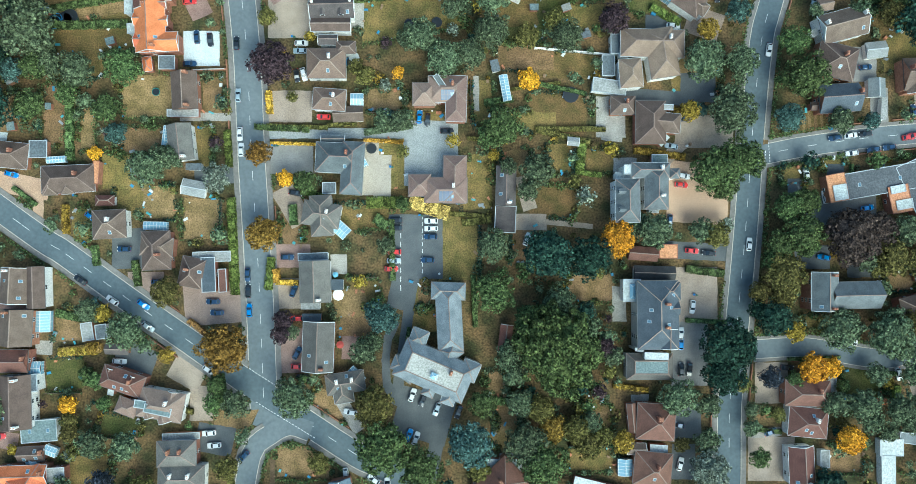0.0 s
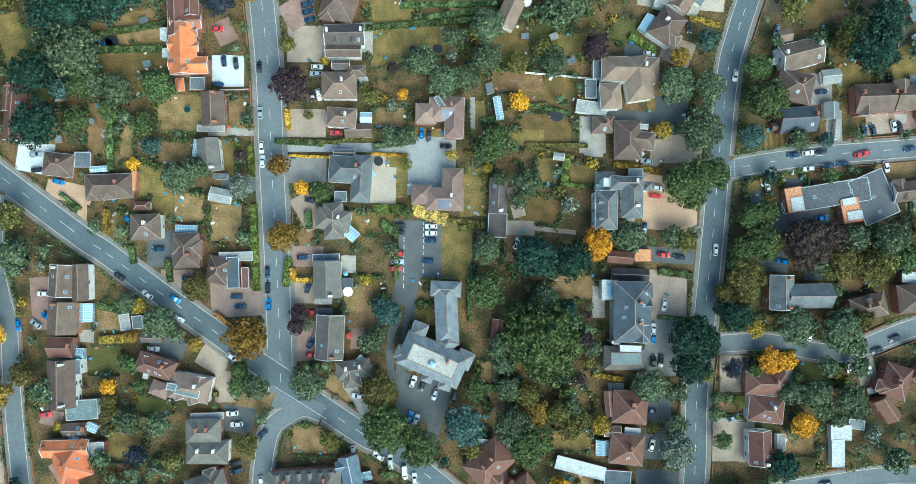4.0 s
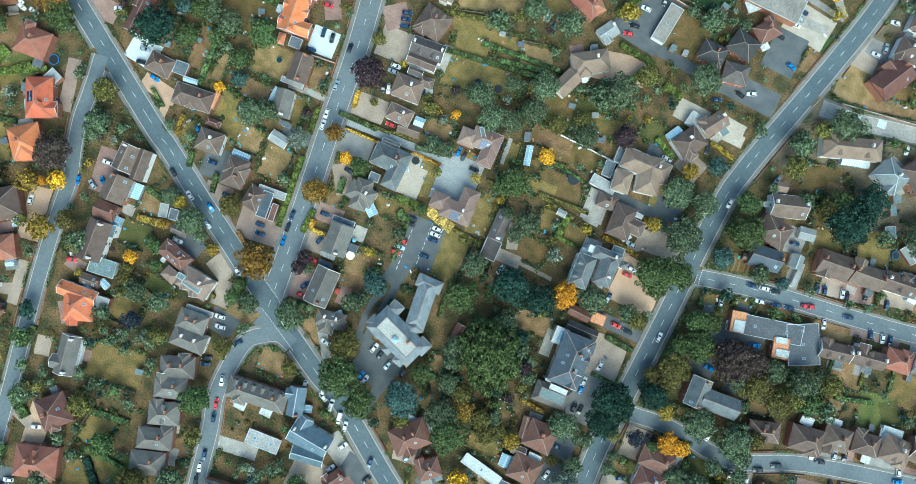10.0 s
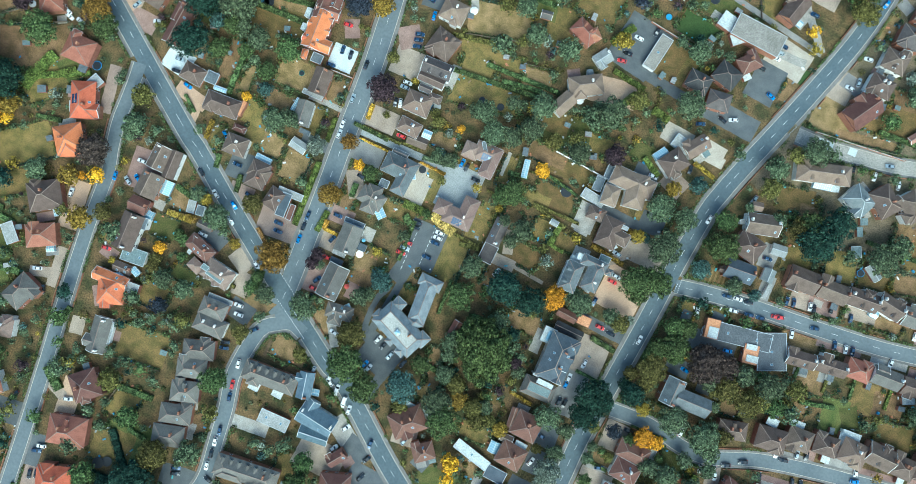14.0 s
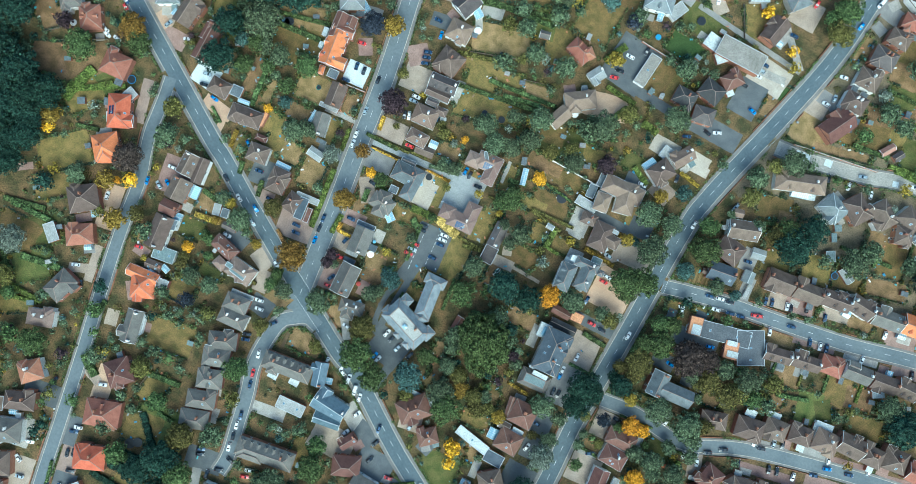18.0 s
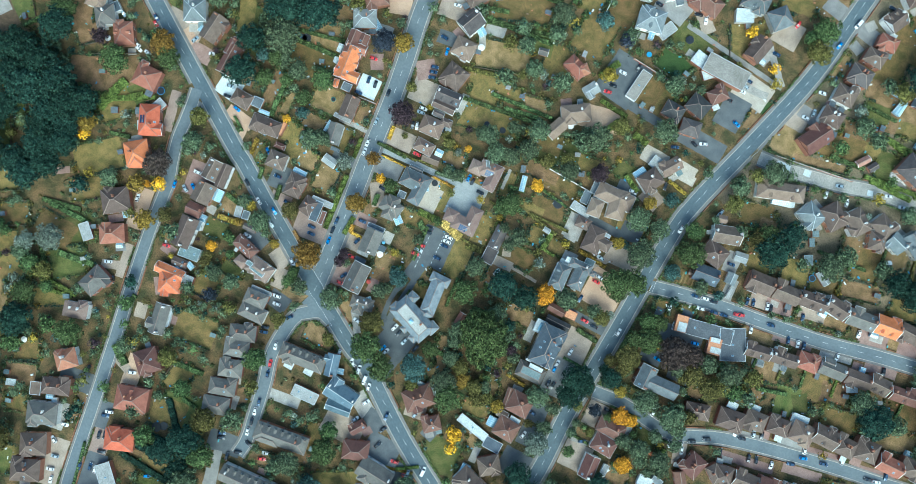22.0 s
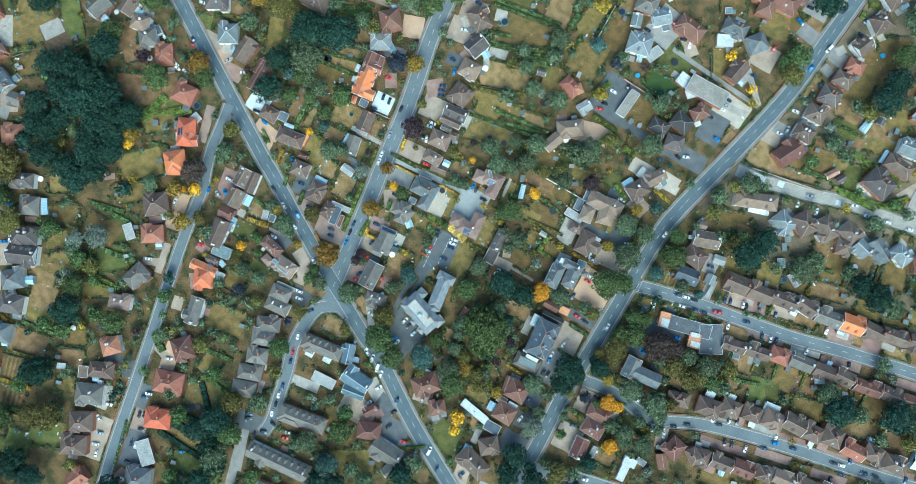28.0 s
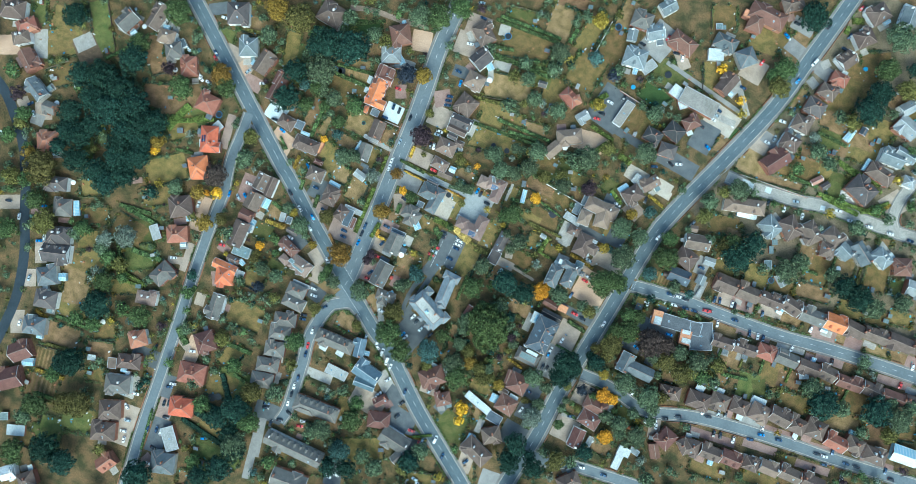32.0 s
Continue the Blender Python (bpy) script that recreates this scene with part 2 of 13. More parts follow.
def chevron(b, a0, a1):
    """A bent board between two equal outlines."""
    k, n = len(b.v), len(a0)
    b.v += [tuple(p) for p in a0] + [tuple(p) for p in a1]
    for i in range(n):
        j = (i + 1) % n
        b.f.append((k + i, k + j, k + n + j, k + n + i))
        b.i.append(0)
    for o in (0, n):
        for q in ((0, 1, 4, 5), (1, 2, 3, 4)):
            b.f.append(tuple(k + o + a for a in q))
            b.i.append(0)


class Build:
    """Collects points and faces of one mesh, with a material number a face."""

    def __init__(self):
        self.v, self.f, self.i = [], [], []

    def face(self, pts, mat=0):
        s = len(self.v)
        self.v += [tuple(p) for p in pts]
        self.f.append(tuple(range(s, s + len(pts))))
        self.i.append(mat)

    def box(self, m, x, y, z0, z1, mat=0, taper=1.0):
        """A box x by y about the origin of m, from z0 to z1."""
        c = [m @ Vector((sx * x / 2 * t, sy * y / 2 * t, z)) for z, t in ((z0, 1), (z1, taper)) for sx, sy in ((-1, -1), (1, -1), (1, 1), (-1, 1))]
        s = len(self.v)
        self.v += [tuple(p) for p in c]
        for q in ((3, 2, 1, 0), (4, 5, 6, 7), (0, 1, 5, 4), (1, 2, 6, 5), (2, 3, 7, 6), (3, 0, 4, 7)):
            self.f.append(tuple(s + a for a in q))
            self.i.append(mat)

    def bar(self, a, b, w, h, mat=0):
        """A square bar from a to b."""
        a, b = Vector(a), Vector(b)
        d = b - a
        m = Matrix.Translation((a + b) / 2) @ d.to_track_quat("X", "Z").to_matrix().to_4x4()
        self.box(m, d.length, w, -h / 2, h / 2, mat)

    def tube(self, m, r0, r1, z0, z1, n=8, mat=0, cap=True):
        s = len(self.v)
        for z, r in ((z0, r0), (z1, r1)):
            self.v += [tuple(m @ Vector((r * math.cos(a * math.tau / n), r * math.sin(a * math.tau / n), z))) for a in range(n)]
        for a in range(n):
            self.f.append((s + a, s + (a + 1) % n, s + n + (a + 1) % n, s + n + a))
            self.i.append(mat)
        if cap:
            self.f.append(tuple(s + n + a for a in range(n)))
            self.i.append(mat)

    def mesh(self, name, *mats, smooth=False):
        me = bpy.data.meshes.new(name)
        me.from_pydata(self.v, [], self.f)
        for m in mats:
            me.materials.append(m)
        me.polygons.foreach_set("material_index", self.i)
        if smooth:
            me.polygons.foreach_set("use_smooth", [True] * len(self.f))
        me.update()
        return me


def part(name, b, material, parent, label="", m=None):
    """One mesh object, of a Build or of a mesh, under a thing or a part."""
    me = b if isinstance(b, bpy.types.Mesh) else b.mesh(name, *(material if isinstance(material, (list, tuple)) else (material,)))
    ob = new(name, me)
    ob.parent = parent
    if m is not None:
        ob.matrix_basis = m
    if label:
        tagged(ob, label)
    return ob


def turn(x, y, a, z=0.0):
    return pose(x, y, z, 0, 0, a)


BLOCKED = []  # x, y, cos, sin, half length, half width of what stands or is paved
OPEN = []  # the same for lawns
WAYS = []  # the roads' lines: points, half width, half width with footways


def keep(where, x, y, l, w, a):
    where.append((x, y, math.cos(radians(a)), math.sin(radians(a)), l / 2, w / 2))


def inside(where, x, y, grow=0.0):
    for cx, cy, c, s, l, w in where:
        dx, dy = x - cx, y - cy
        if abs(dx * c + dy * s) < l + grow and abs(dy * c - dx * s) < w + grow:
            return True
    return False


def way_distance(pts, x, y):
    best = 1e9
    for (ax, ay), (bx, by) in zip(pts, pts[1:]):
        dx, dy = bx - ax, by - ay
        t = max(0, min(1, ((x - ax) * dx + (y - ay) * dy) / (dx * dx + dy * dy)))
        best = min(best, math.hypot(x - ax - t * dx, y - ay - t * dy))
    return best


# ---- ground, roads ----
def sheet(name, size, mat):
    b = Build()
    b.face([(-size, -size, 0), (size, -size, 0), (size, size, 0), (-size, size, 0)])
    return new(name, b.mesh(name, mat))


def smooth_line(pts, step=2.5):
    """A line through the points by Catmull-Rom, at even steps."""
    p = [Vector(q) for q in pts]
    p = [p[0] * 2 - p[1], *p, p[-1] * 2 - p[-2]]
    out = []
    for a, b, c, d in zip(p, p[1:], p[2:], p[3:]):
        n = max(1, round((c - b).length / step))
        for i in range(n):
            t = i / n
            out.append(0.5 * (2 * b + (c - a) * t + (2 * a - 5 * b + 4 * c - d) * t * t + (3 * b - 3 * c + d - a) * t ** 3))
    out.append(p[-2])
    return out


DASH = Build()
DASH.box(Matrix(), 3.0, 0.14, 0, 0.006)
DASH = DASH.mesh("centre_dash", PAINT)
ROAD_Z = [0.120]


def road(name, label, mat, width, foot, pts, dashes=0.0):
    line = smooth_line(pts)
    WAYS.append(([tuple(p) for p in line], width / 2, width / 2 + foot))
    z = ROAD_Z[0] = ROAD_Z[0] + 0.004
    b = Build()
    sides = []
    for i, p in enumerate(line):
        d = (line[min(i + 1, len(line) - 1)] - line[max(i - 1, 0)]).normalized()
        sides.append((p, Vector((-d.y, d.x)), d))
    for (p, n, _), (q, o, _) in zip(sides, sides[1:]):
        h = width / 2
        b.face([(*(p - n * h), z), (*(q - o * h), z), (*(q + o * h), z), (*(p + n * h), z)])
    ob = tagged(new(name, b.mesh(name, ROADMAT[mat])), label, "road", "", "structure")
    if dashes:
        run = 0.0
        for (p, n, d), (q, _, _) in zip(sides, sides[1:]):
            run += (q - p).length
            if run > dashes:
                run = 0
                if not any(o is not WAYS[-1] and way_distance(o[0], *p) < o[1] + 1 for o in WAYS):
                    part("centre_dash", DASH, None, ob, m=turn(p.x, p.y, math.degrees(math.atan2(d.y, d.x)), z + 0.002))
    return ob, sides


def footways(width, foot, sides, own, lift):
    """Raised footways with kerbs on both sides, left out where another road crosses."""
    kerb, walk_b = Build(), Build()
    for side in (-1, 1):
        for (p, n, _), (q, o, _) in zip(sides, sides[1:]):
            a0, a1 = p + n * side * (width / 2), q + o * side * (width / 2)
            k0, k1 = p + n * side * (width / 2 + 0.22), q + o * side * (width / 2 + 0.22)
            b0, b1 = p + n * side * (width / 2 + foot), q + o * side * (width / 2 + foot)
            mid = (a0 + b0 + a1 + b1) / 4
            if any(w is not own and way_distance(w[0], *mid) < w[1] + foot * 0.5 for w in WAYS):
                continue
            for bb, u0, u1, v0, v1, h in ((kerb, a0, a1, k0, k1, 0.245 + lift), (walk_b, k0, k1, b0, b1, 0.24 + lift)):
                top = [(*u0, h), (*u1, h), (*v1, h), (*v0, h)]
                if side > 0:
                    bb.face(top)
                else:
                    bb.face(top[::-1])
                bb.face([(*u0, 0), (*u1, 0), (*u1, h), (*u0, h)])
                bb.face([(*v0, 0), (*v0, h), (*v1, h), (*v1, 0)])
    pave = tagged(new("pavement", walk_b.mesh("pavement", FOOTWAY)), "grey asphalt footways along both sides of the road", "pavement", "", "structure")
    part("kerb", kerb, KERB, pave, "pale concrete kerb")


LAYER = [0.020]


def patch(name, x, y, l, w, a, mat, label, category, z0, ragged=0.25, store=None, seed=0):
    """A rectangle of ground cover with an uneven edge."""
    LAYER[0] += 0.00012
    rng = random.Random(seed * 31 + int(x * 7) + int(y * 13))
    ring = []
    for (ax, ay), (bx, by) in (((-1, -1), (1, -1)), ((1, -1), (1, 1)), ((1, 1), (-1, 1)), ((-1, 1), (-1, -1))):
        n = max(2, int(math.hypot((bx - ax) * l / 2, (by - ay) * w / 2) / 1.6))
        for i in range(n):
            t = i / n
            ring.append(Vector((l / 2 * (ax + (bx - ax) * t) + rng.uniform(-ragged, ragged), w / 2 * (ay + (by - ay) * t) + rng.uniform(-ragged, ragged), 0)))
    b = Build()
    b.face(ring)
    ob = new(name, b.mesh(name, mat))
    ob.matrix_basis = turn(x, y, a, z0 + LAYER[0])
    if store is not None:
        keep(store, x, y, l, w, a)
    return tagged(ob, label, category, "", "structure")


def lawn(x, y, l, w, a, kind):
    label = {"m": "olive lawn with dry patches", "d": "parched brown lawn", "g": "green mown lawn", "dg": "deep green clipped lawn", "st": "mown lawn in stripes"}[kind]
    ob = patch("lawn", x, y, l, w, a, LAWN[kind], label, "lawn", 0.0, 0.35, OPEN)
    keep_lawn(x, y, l, w, a)
    if kind == "st":
        for i in range(7):
            b = Build()
            b.box(turn(-l / 2 + l * (i + 0.5) / 7, 0, 0), l / 15, w - 0.8, 0.002, 0.02)
            part("mown_stripe", b, LAWN["d"], ob)


LAWNS = []


def keep_lawn(x, y, l, w, a):
    LAWNS.append((x, y, l, w, a))


def drive(x, y, l, w, a, kind):
    name, label = {"gv": ("gravel_drive", "beige gravel forecourt"), "gvl": ("gravel_drive", "pale gravel forecourt"), "tn": ("gravel_drive", "tan gravel drive"),
                   "tnb": ("paved_drive", "brown block-paved drive"), "bk": ("paved_drive", "red-brown block-paved drive"), "pv": ("paved_court", "grey stone sett courtyard"),
                   "as": ("asphalt_drive", "dark grey asphalt drive"), "cg": ("concrete_drive", "grey concrete drive"), "cc": ("patio", "pale concrete slab patio"),
                   "gb": ("gravel_drive", "brown gravel drive"), "wh": ("resin_drive", "white resin forecourt"), "ra": ("road_mouth", "grey asphalt mouth of the side road"), "rk": ("rockery", "rockery of pale stones"), "soil": ("vegetable_bed", "dug vegetable bed")}[kind]
    patch(name, x, y, l, w, a, PAVE[kind], label, "driveway" if "drive" in name else name.replace("_", " "), 0.02, 0.12, BLOCKED)

# ---- houses ----
WINDOW = Build()
WINDOW.box(Matrix(), 1.3, 0.10, 0, 1.25, 0)
for sx in (-0.31, 0.31):
    WINDOW.box(turn(sx, -0.055, 0), 0.52, 0.02, 0.1, 1.15, 1)
WINDOW = WINDOW.mesh("window", WHITE, GLASS)
SKYLIGHT = Build()
SKYLIGHT.box(Matrix(), 0.95, 1.25, 0, 0.10, 0)
SKYLIGHT.box(Matrix(), 0.75, 1.05, 0.1, 0.115, 1)
SKYLIGHT = SKYLIGHT.mesh("skylight", LEAD, SKYGLASS)
PANEL = Build()
PANEL.box(Matrix(), 1.0, 1.65, 0.05, 0.10, 0)
PANEL = PANEL.mesh("solar_panel", SOLAR)


def chimney_mesh(h, white, pots):
    b = Build()
    b.box(Matrix(), 1.25, 0.65, -1.6, h, 0)
    b.box(Matrix(), 1.4, 0.8, h - 0.25, h - 0.08, 0)
    for sx in (-0.35, 0.35) if pots else ():
        b.tube(turn(sx, 0, 0), 0.16, 0.13, h, h + 0.4, 8, 1)
    return b.mesh("chimney", RENDER if white else BRICK, POT)


STACKS = ((1.0, False), (1.4, False), (1.1, True))
CHIMNEY = [chimney_mesh(*q, True) for q in STACKS]
BARE_CHIMNEY = [chimney_mesh(*q, False) for q in STACKS]
CHIMNEY_POT = Build()
CHIMNEY_POT.tube(Matrix(), 0.16, 0.13, 0, 0.4, 10)
CHIMNEY_POT = CHIMNEY_POT.mesh("chimney_pot", POT)


def dormer_mesh(w, d, hgt):
    """A gabled dormer, its front at y = 0, running back into the roof."""
    b = Build()
    b.box(turn(0, d / 2, 0), w, d, -0.8, hgt, 0)
    e, top, o = hgt - 0.02, hgt + w * 0.36, 0.14
    for sx in (-1, 1):
        b.face([(sx * (w / 2 + o), -o, e), (0, -o, top), (0, d + 1.0, top), (sx * (w / 2 + o), d + 1.0, e)], 2)
    b.face([(-w / 2, 0, hgt), (w / 2, 0, hgt), (0, 0, top - 0.05)], 0)
    b.box(turn(0, -0.03, 0), w * 0.7, 0.04, 0.1, hgt - 0.12, 1)
    return b


DORMERS = {}


def dormer(h, m, roof):
    if roof not in DORMERS:
        DORMERS[roof] = dormer_mesh(1.5, 1.6, 1.15).mesh("dormer", WHITE, GLASS, MAT[roof])
    part("dormer", DORMERS[roof], None, h, m=m)


def house(x, y, label, category="house", name="house"):
    ob = new(name)
    ob.location = (x, y, 0)
    return tagged(ob, label, category)


def rafters(b, p, q, r, s, n, w):
    """n bars between the lines p-q and r-s."""
    for i in range(n + 1):
        b.bar(Vector(p).lerp(Vector(q), i / n), Vector(r).lerp(Vector(s), i / n), w, w)


def block(h, x, y, l, w, a, eave, kind, roof, wall="brick", windows=0, most=3, far=False, chimneys=0, dormers=0, dormer_side=1, skylights=0, panels=0, pitch=36, white=False):
    """One wing: its walls, its roof (g gable, h hip, t hip cut off flat, f flat, c glazed) and what sits on them. x, y from the house's own point."""
    if kind != "c" and w > l:
        l, w, a = w, l, a + 90
    keep(BLOCKED, h.location.x + x, h.location.y + y, l + 0.8, w + 0.8, a)
    m = turn(x, y, a)
    wm = {"brick": BRICK, "white": RENDER, "stone": STONE}[wall]
    over = 0.35
    wl, ww = l - 2 * over, w - 2 * over
    b = Build()
    if kind == "c":
        b.box(m, wl + 0.4, ww + 0.4, 0, 0.6)
        part("base_wall", b, wm, h)
        L, W, rise = l / 2, w / 2, min(l, w) * 0.22
        g, f = Build(), Build()
        e, r = eave, eave + rise
        if l >= w:
            ra, rb = (-L, 0, r), (L, 0, r)
            low = [((-L, -W, e), (L, -W, e)), ((-L, W, e), (L, W, e))]
            n = max(3, int(l / 0.9))
        else:
            ra, rb = (0, -W, r), (0, W, r)
            low = [((-L, -W, e), (-L, W, e)), ((L, -W, e), (L, W, e))]
            n = max(3, int(w / 0.9))
        for p, q in low:
            g.face([m @ Vector(c) for c in (p, q, rb, ra)])
            rafters(f, m @ Vector(p), m @ Vector(q), m @ Vector(ra), m @ Vector(rb), n, 0.11)
            f.bar(m @ Vector(p), m @ Vector(q), 0.14, 0.14)
        f.bar(m @ Vector(ra), m @ Vector(rb), 0.16, 0.16)
        cs = [m @ Vector((sx * L * 0.98, sy * W * 0.98, 0)) for sx, sy in ((-1, -1), (1, -1), (1, 1), (-1, 1))]
        for p, q in zip(cs, cs[1:] + cs[:1]):
            g.face([p + Vector((0, 0, 0.6)), q + Vector((0, 0, 0.6)), q + Vector((0, 0, e)), p + Vector((0, 0, e))])
            for i in range(4):
                c = p.lerp(q, i / 4)
                f.bar(c + Vector((0, 0, 0.6)), c + Vector((0, 0, e)), 0.09, 0.09)
        part("glazing", g, ROOFGLASS, h, "blue-tinted glass panes")
        part("glazing_frame", f, WHITE, h, "white glazing bars")
        return
    if kind == "f":
        b.box(m, wl + 0.3, ww + 0.3, 0, eave)
        part("wall", b, wm, h)
        r = Build()
        r.box(m, l, w, eave, eave + 0.16)
        part("flat_roof", r, MAT.get("flat_" + ("fp" if roof == "p" else roof), MAT.get(roof)), h)
        k = Build()
        ring(k, m, l + 0.06, w + 0.06, 0.22, eave + 0.1, eave + 0.28)
        if l * w > 14 or eave > 2.95:
            part("parapet", k, LEAD if roof != "o" else BRICK, h)
        for i in range(skylights):
            part("skylight", SKYLIGHT, None, h, m=m @ turn((i - (skylights - 1) / 2) * l / max(2, skylights), 0, 0, eave + 0.16))
        r0 = eave
        slope = None
    else:
        L, W = l / 2, w / 2
        rise = W * math.tan(radians(pitch))
        top = eave + rise
        b.box(m, wl, ww, 0, eave + 0.02)
        hipin = W if kind in "ht" else 0.0
        hipin = min(hipin, L * 0.92)
        if kind == "g":
            for s in (-1, 1):
                q = [m @ Vector((s * (wl / 2), -ww / 2, eave)), m @ Vector((s * (wl / 2), ww / 2, eave)), m @ Vector((s * (wl / 2), 0, top - 0.15))]
                b.face(q if s > 0 else q[::-1])
        part("wall", b, wm, h)
        r, cap, gut = Build(), Build(), Build()
        c = [(-L, -W, eave), (L, -W, eave), (L, W, eave), (-L, W, eave)]
        th = 0.14
        if kind == "t":
            u = W * 0.52
            zt = eave + u * math.tan(radians(pitch + 8))
            d = [(-L + u, -W + u, zt), (L - u, -W + u, zt), (L - u, W - u, zt), (-L + u, W - u, zt)]
            for i in range(4):
                j = (i + 1) % 4
                r.face([m @ Vector(v) for v in (c[i], c[j], d[j], d[i])])
                cap.bar(m @ Vector(c[i]), m @ Vector(d[i]), 0.3, 0.16)
                cap.bar(m @ Vector(d[i]), m @ Vector(d[j]), 0.3, 0.2)
            fl = Build()
            fl.face([m @ Vector((v[0], v[1], v[2] + 0.02)) for v in d])
            part("flat_top", fl, MAT["flat_tg" if roof == "g" else "flat_cr"], h, "flat roof deck")
        else:
            ra, rb = (-L + hipin, 0, top), (L - hipin, 0, top)
            r.face([m @ Vector(v) for v in (c[0], c[1], rb, ra)])
            r.face([m @ Vector(v) for v in (c[2], c[3], ra, rb)])
            cap.bar(m @ Vector(ra), m @ Vector(rb), 0.28, 0.16)
            if kind == "h":
                r.face([m @ Vector(v) for v in (c[1], c[2], rb)])
                r.face([m @ Vector(v) for v in (c[3], c[0], ra)])
                for p, q in ((c[0], ra), (c[3], ra), (c[1], rb), (c[2], rb)):
                    cap.bar(m @ Vector(p), m @ Vector(q), 0.24, 0.13)
            else:
                for s in (-1, 1) if white else ():
                    board = Build()
                    x0, x1 = s * L, s * (L + 0.16)
                    prof = [(-W, eave - 0.1), (0, top - 0.1), (W, eave - 0.1), (W, eave + 0.12), (0, top + 0.14), (-W, eave + 0.12)]
                    a0, a1 = ([m @ Vector((xx, yy, zz)) for yy, zz in prof] for xx in (x0, x1))
                    chevron(board, a0, a1)
                    part("bargeboard", board, WHITE, h, "white painted bargeboard")
        r.face([m @ Vector((v[0], v[1], v[2] - th)) for v in c[::-1]])
        ring(gut, m, l + 0.14, w + 0.14, 0.15, eave - 0.14, eave + 0.02)
        part("roof", r, MAT[roof], h)
        if l * w > 16 or eave > 2.95:
            part("ridge_tiles", cap, RIDGERED if roof in ("s", "r") and kind in "ht" else (LEAD if roof in ("p", "lb", "sb") else RIDGE), h)
        if eave > 2.95 and not far:
            part("gutter", gut, LEAD if white else GUTTER, h)
        slope = radians(pitch)
        rng = random.Random(int(x * 11 + l * 17 + w * 5))
        for i in range(chimneys):
            cx = (L - hipin) * (0.85 if i == 0 else -0.85)
            k = 2 if wall == "white" else i % 2
            stack = part("chimney", (CHIMNEY if far else BARE_CHIMNEY)[k], None, h, m=m @ turn(cx, 0.3 * W, 90, top - 0.1))
            for px in () if far else (-0.35, 0.35):
                part("chimney_pot", CHIMNEY_POT, None, stack, m=turn(px, 0, 0, STACKS[k][0]))
        for i in range(dormers):
            t = 0.22
            for s in (-1, 1) if dormers == 1 else (dormer_side,):
                dormer(h, m @ turn((i - (dormers - 1) / 2) * (2 * L - 2.4) / max(1, dormers), s * W * (1 - t), 0 if s < 0 else 180, eave + rise * t), roof)
        for i in range(skylights):
            s = 1 if i % 2 else -1
            sx = (rng.uniform(0.3, 1) if i < 2 else rng.uniform(-1, -0.3)) * max(0.6, (L - hipin) * 0.8)
            t = rng.uniform(0.35, 0.6)
            part("skylight", SKYLIGHT, None, h, m=m @ turn(sx, s * W * (1 - t), 0, eave + rise * t + 0.03) @ Matrix.Rotation(-s * slope, 4, "X"))
        for i in range(panels):
            sx = (i % (panels // 2) - (panels // 2 - 1) / 2) * 1.05
            t = 0.32 + 0.36 * (i // (panels // 2))
            part("solar_panel", PANEL, None, h, m=m @ turn(sx, -W * (1 - t), 0, eave + rise * t + 0.03) @ Matrix.Rotation(slope, 4, "X"))
    if windows and far:
        b = Build()
        n = max(1, min(3, int(wl / 4.2)))
        for s in (-1, 1):
            for i in range(n):
                for z in ((1.0, 3.5) if eave > 4.7 else (0.95,)):
                    q = m @ turn((i - (n - 1) / 2) * wl / n, s * (ww / 2 + 0.02), 0 if s < 0 else 180, z)
                    b.box(q, 1.3, 0.1, 0, 1.25, 0)
                    b.box(q @ turn(0, -0.06, 0), 1.1, 0.02, 0.1, 1.15, 1)
        tagged(part("windows", b, (WHITE, GLASS), h, "white-framed windows"), "", "", "", "stuff")
    elif windows:
        n = 1 if windows == 1 else max(1, min(most, int(wl / 4.2)))
        for s in (-1, 1):
            for i in range(n):
                storeys = (1.0, 3.4, 5.8) if eave > 7 else (1.0, 3.5) if eave > 4.7 else (0.95,)
                for z in storeys[-1:] if windows == 1 else storeys:
                    part("window", WINDOW, None, h, m=m @ turn((i - (n - 1) / 2) * wl / n, s * (ww / 2 + (0.17 if kind == "f" else 0.02)), 0 if s < 0 else 180, z))
        if windows > 1:
            for s in (-1, 1):
                for z in ((1.0, 3.5) if eave > 4.7 else (0.95,)):
                    part("window", WINDOW, None, h, m=m @ turn(s * (wl / 2 + (0.17 if kind == "f" else 0.02)), 0, 90 * s, z))


# ---- trees, hedges ----
def leaf(b, p, n, size, rng):
    """A pointed, slightly folded leaf spray at p, facing about n."""
    n = (n + Vector((rng.gauss(0, 0.45), rng.gauss(0, 0.45), rng.gauss(0, 0.35)))).normalized()
    u = n.orthogonal().normalized()
    u = Matrix.Rotation(rng.uniform(0, math.tau), 3, n) @ u
    v = n.cross(u)
    s = size * rng.uniform(0.65, 1.35)
    k = len(b.v)
    b.v += [tuple(p - u * s * 0.6), tuple(p + v * s * 0.42 + n * s * 0.12), tuple(p + u * s * 0.6), tuple(p - v * s * 0.42 + n * s * 0.12)]
    b.f.append((k, k + 1, k + 2, k + 3))
    b.i.append(0)


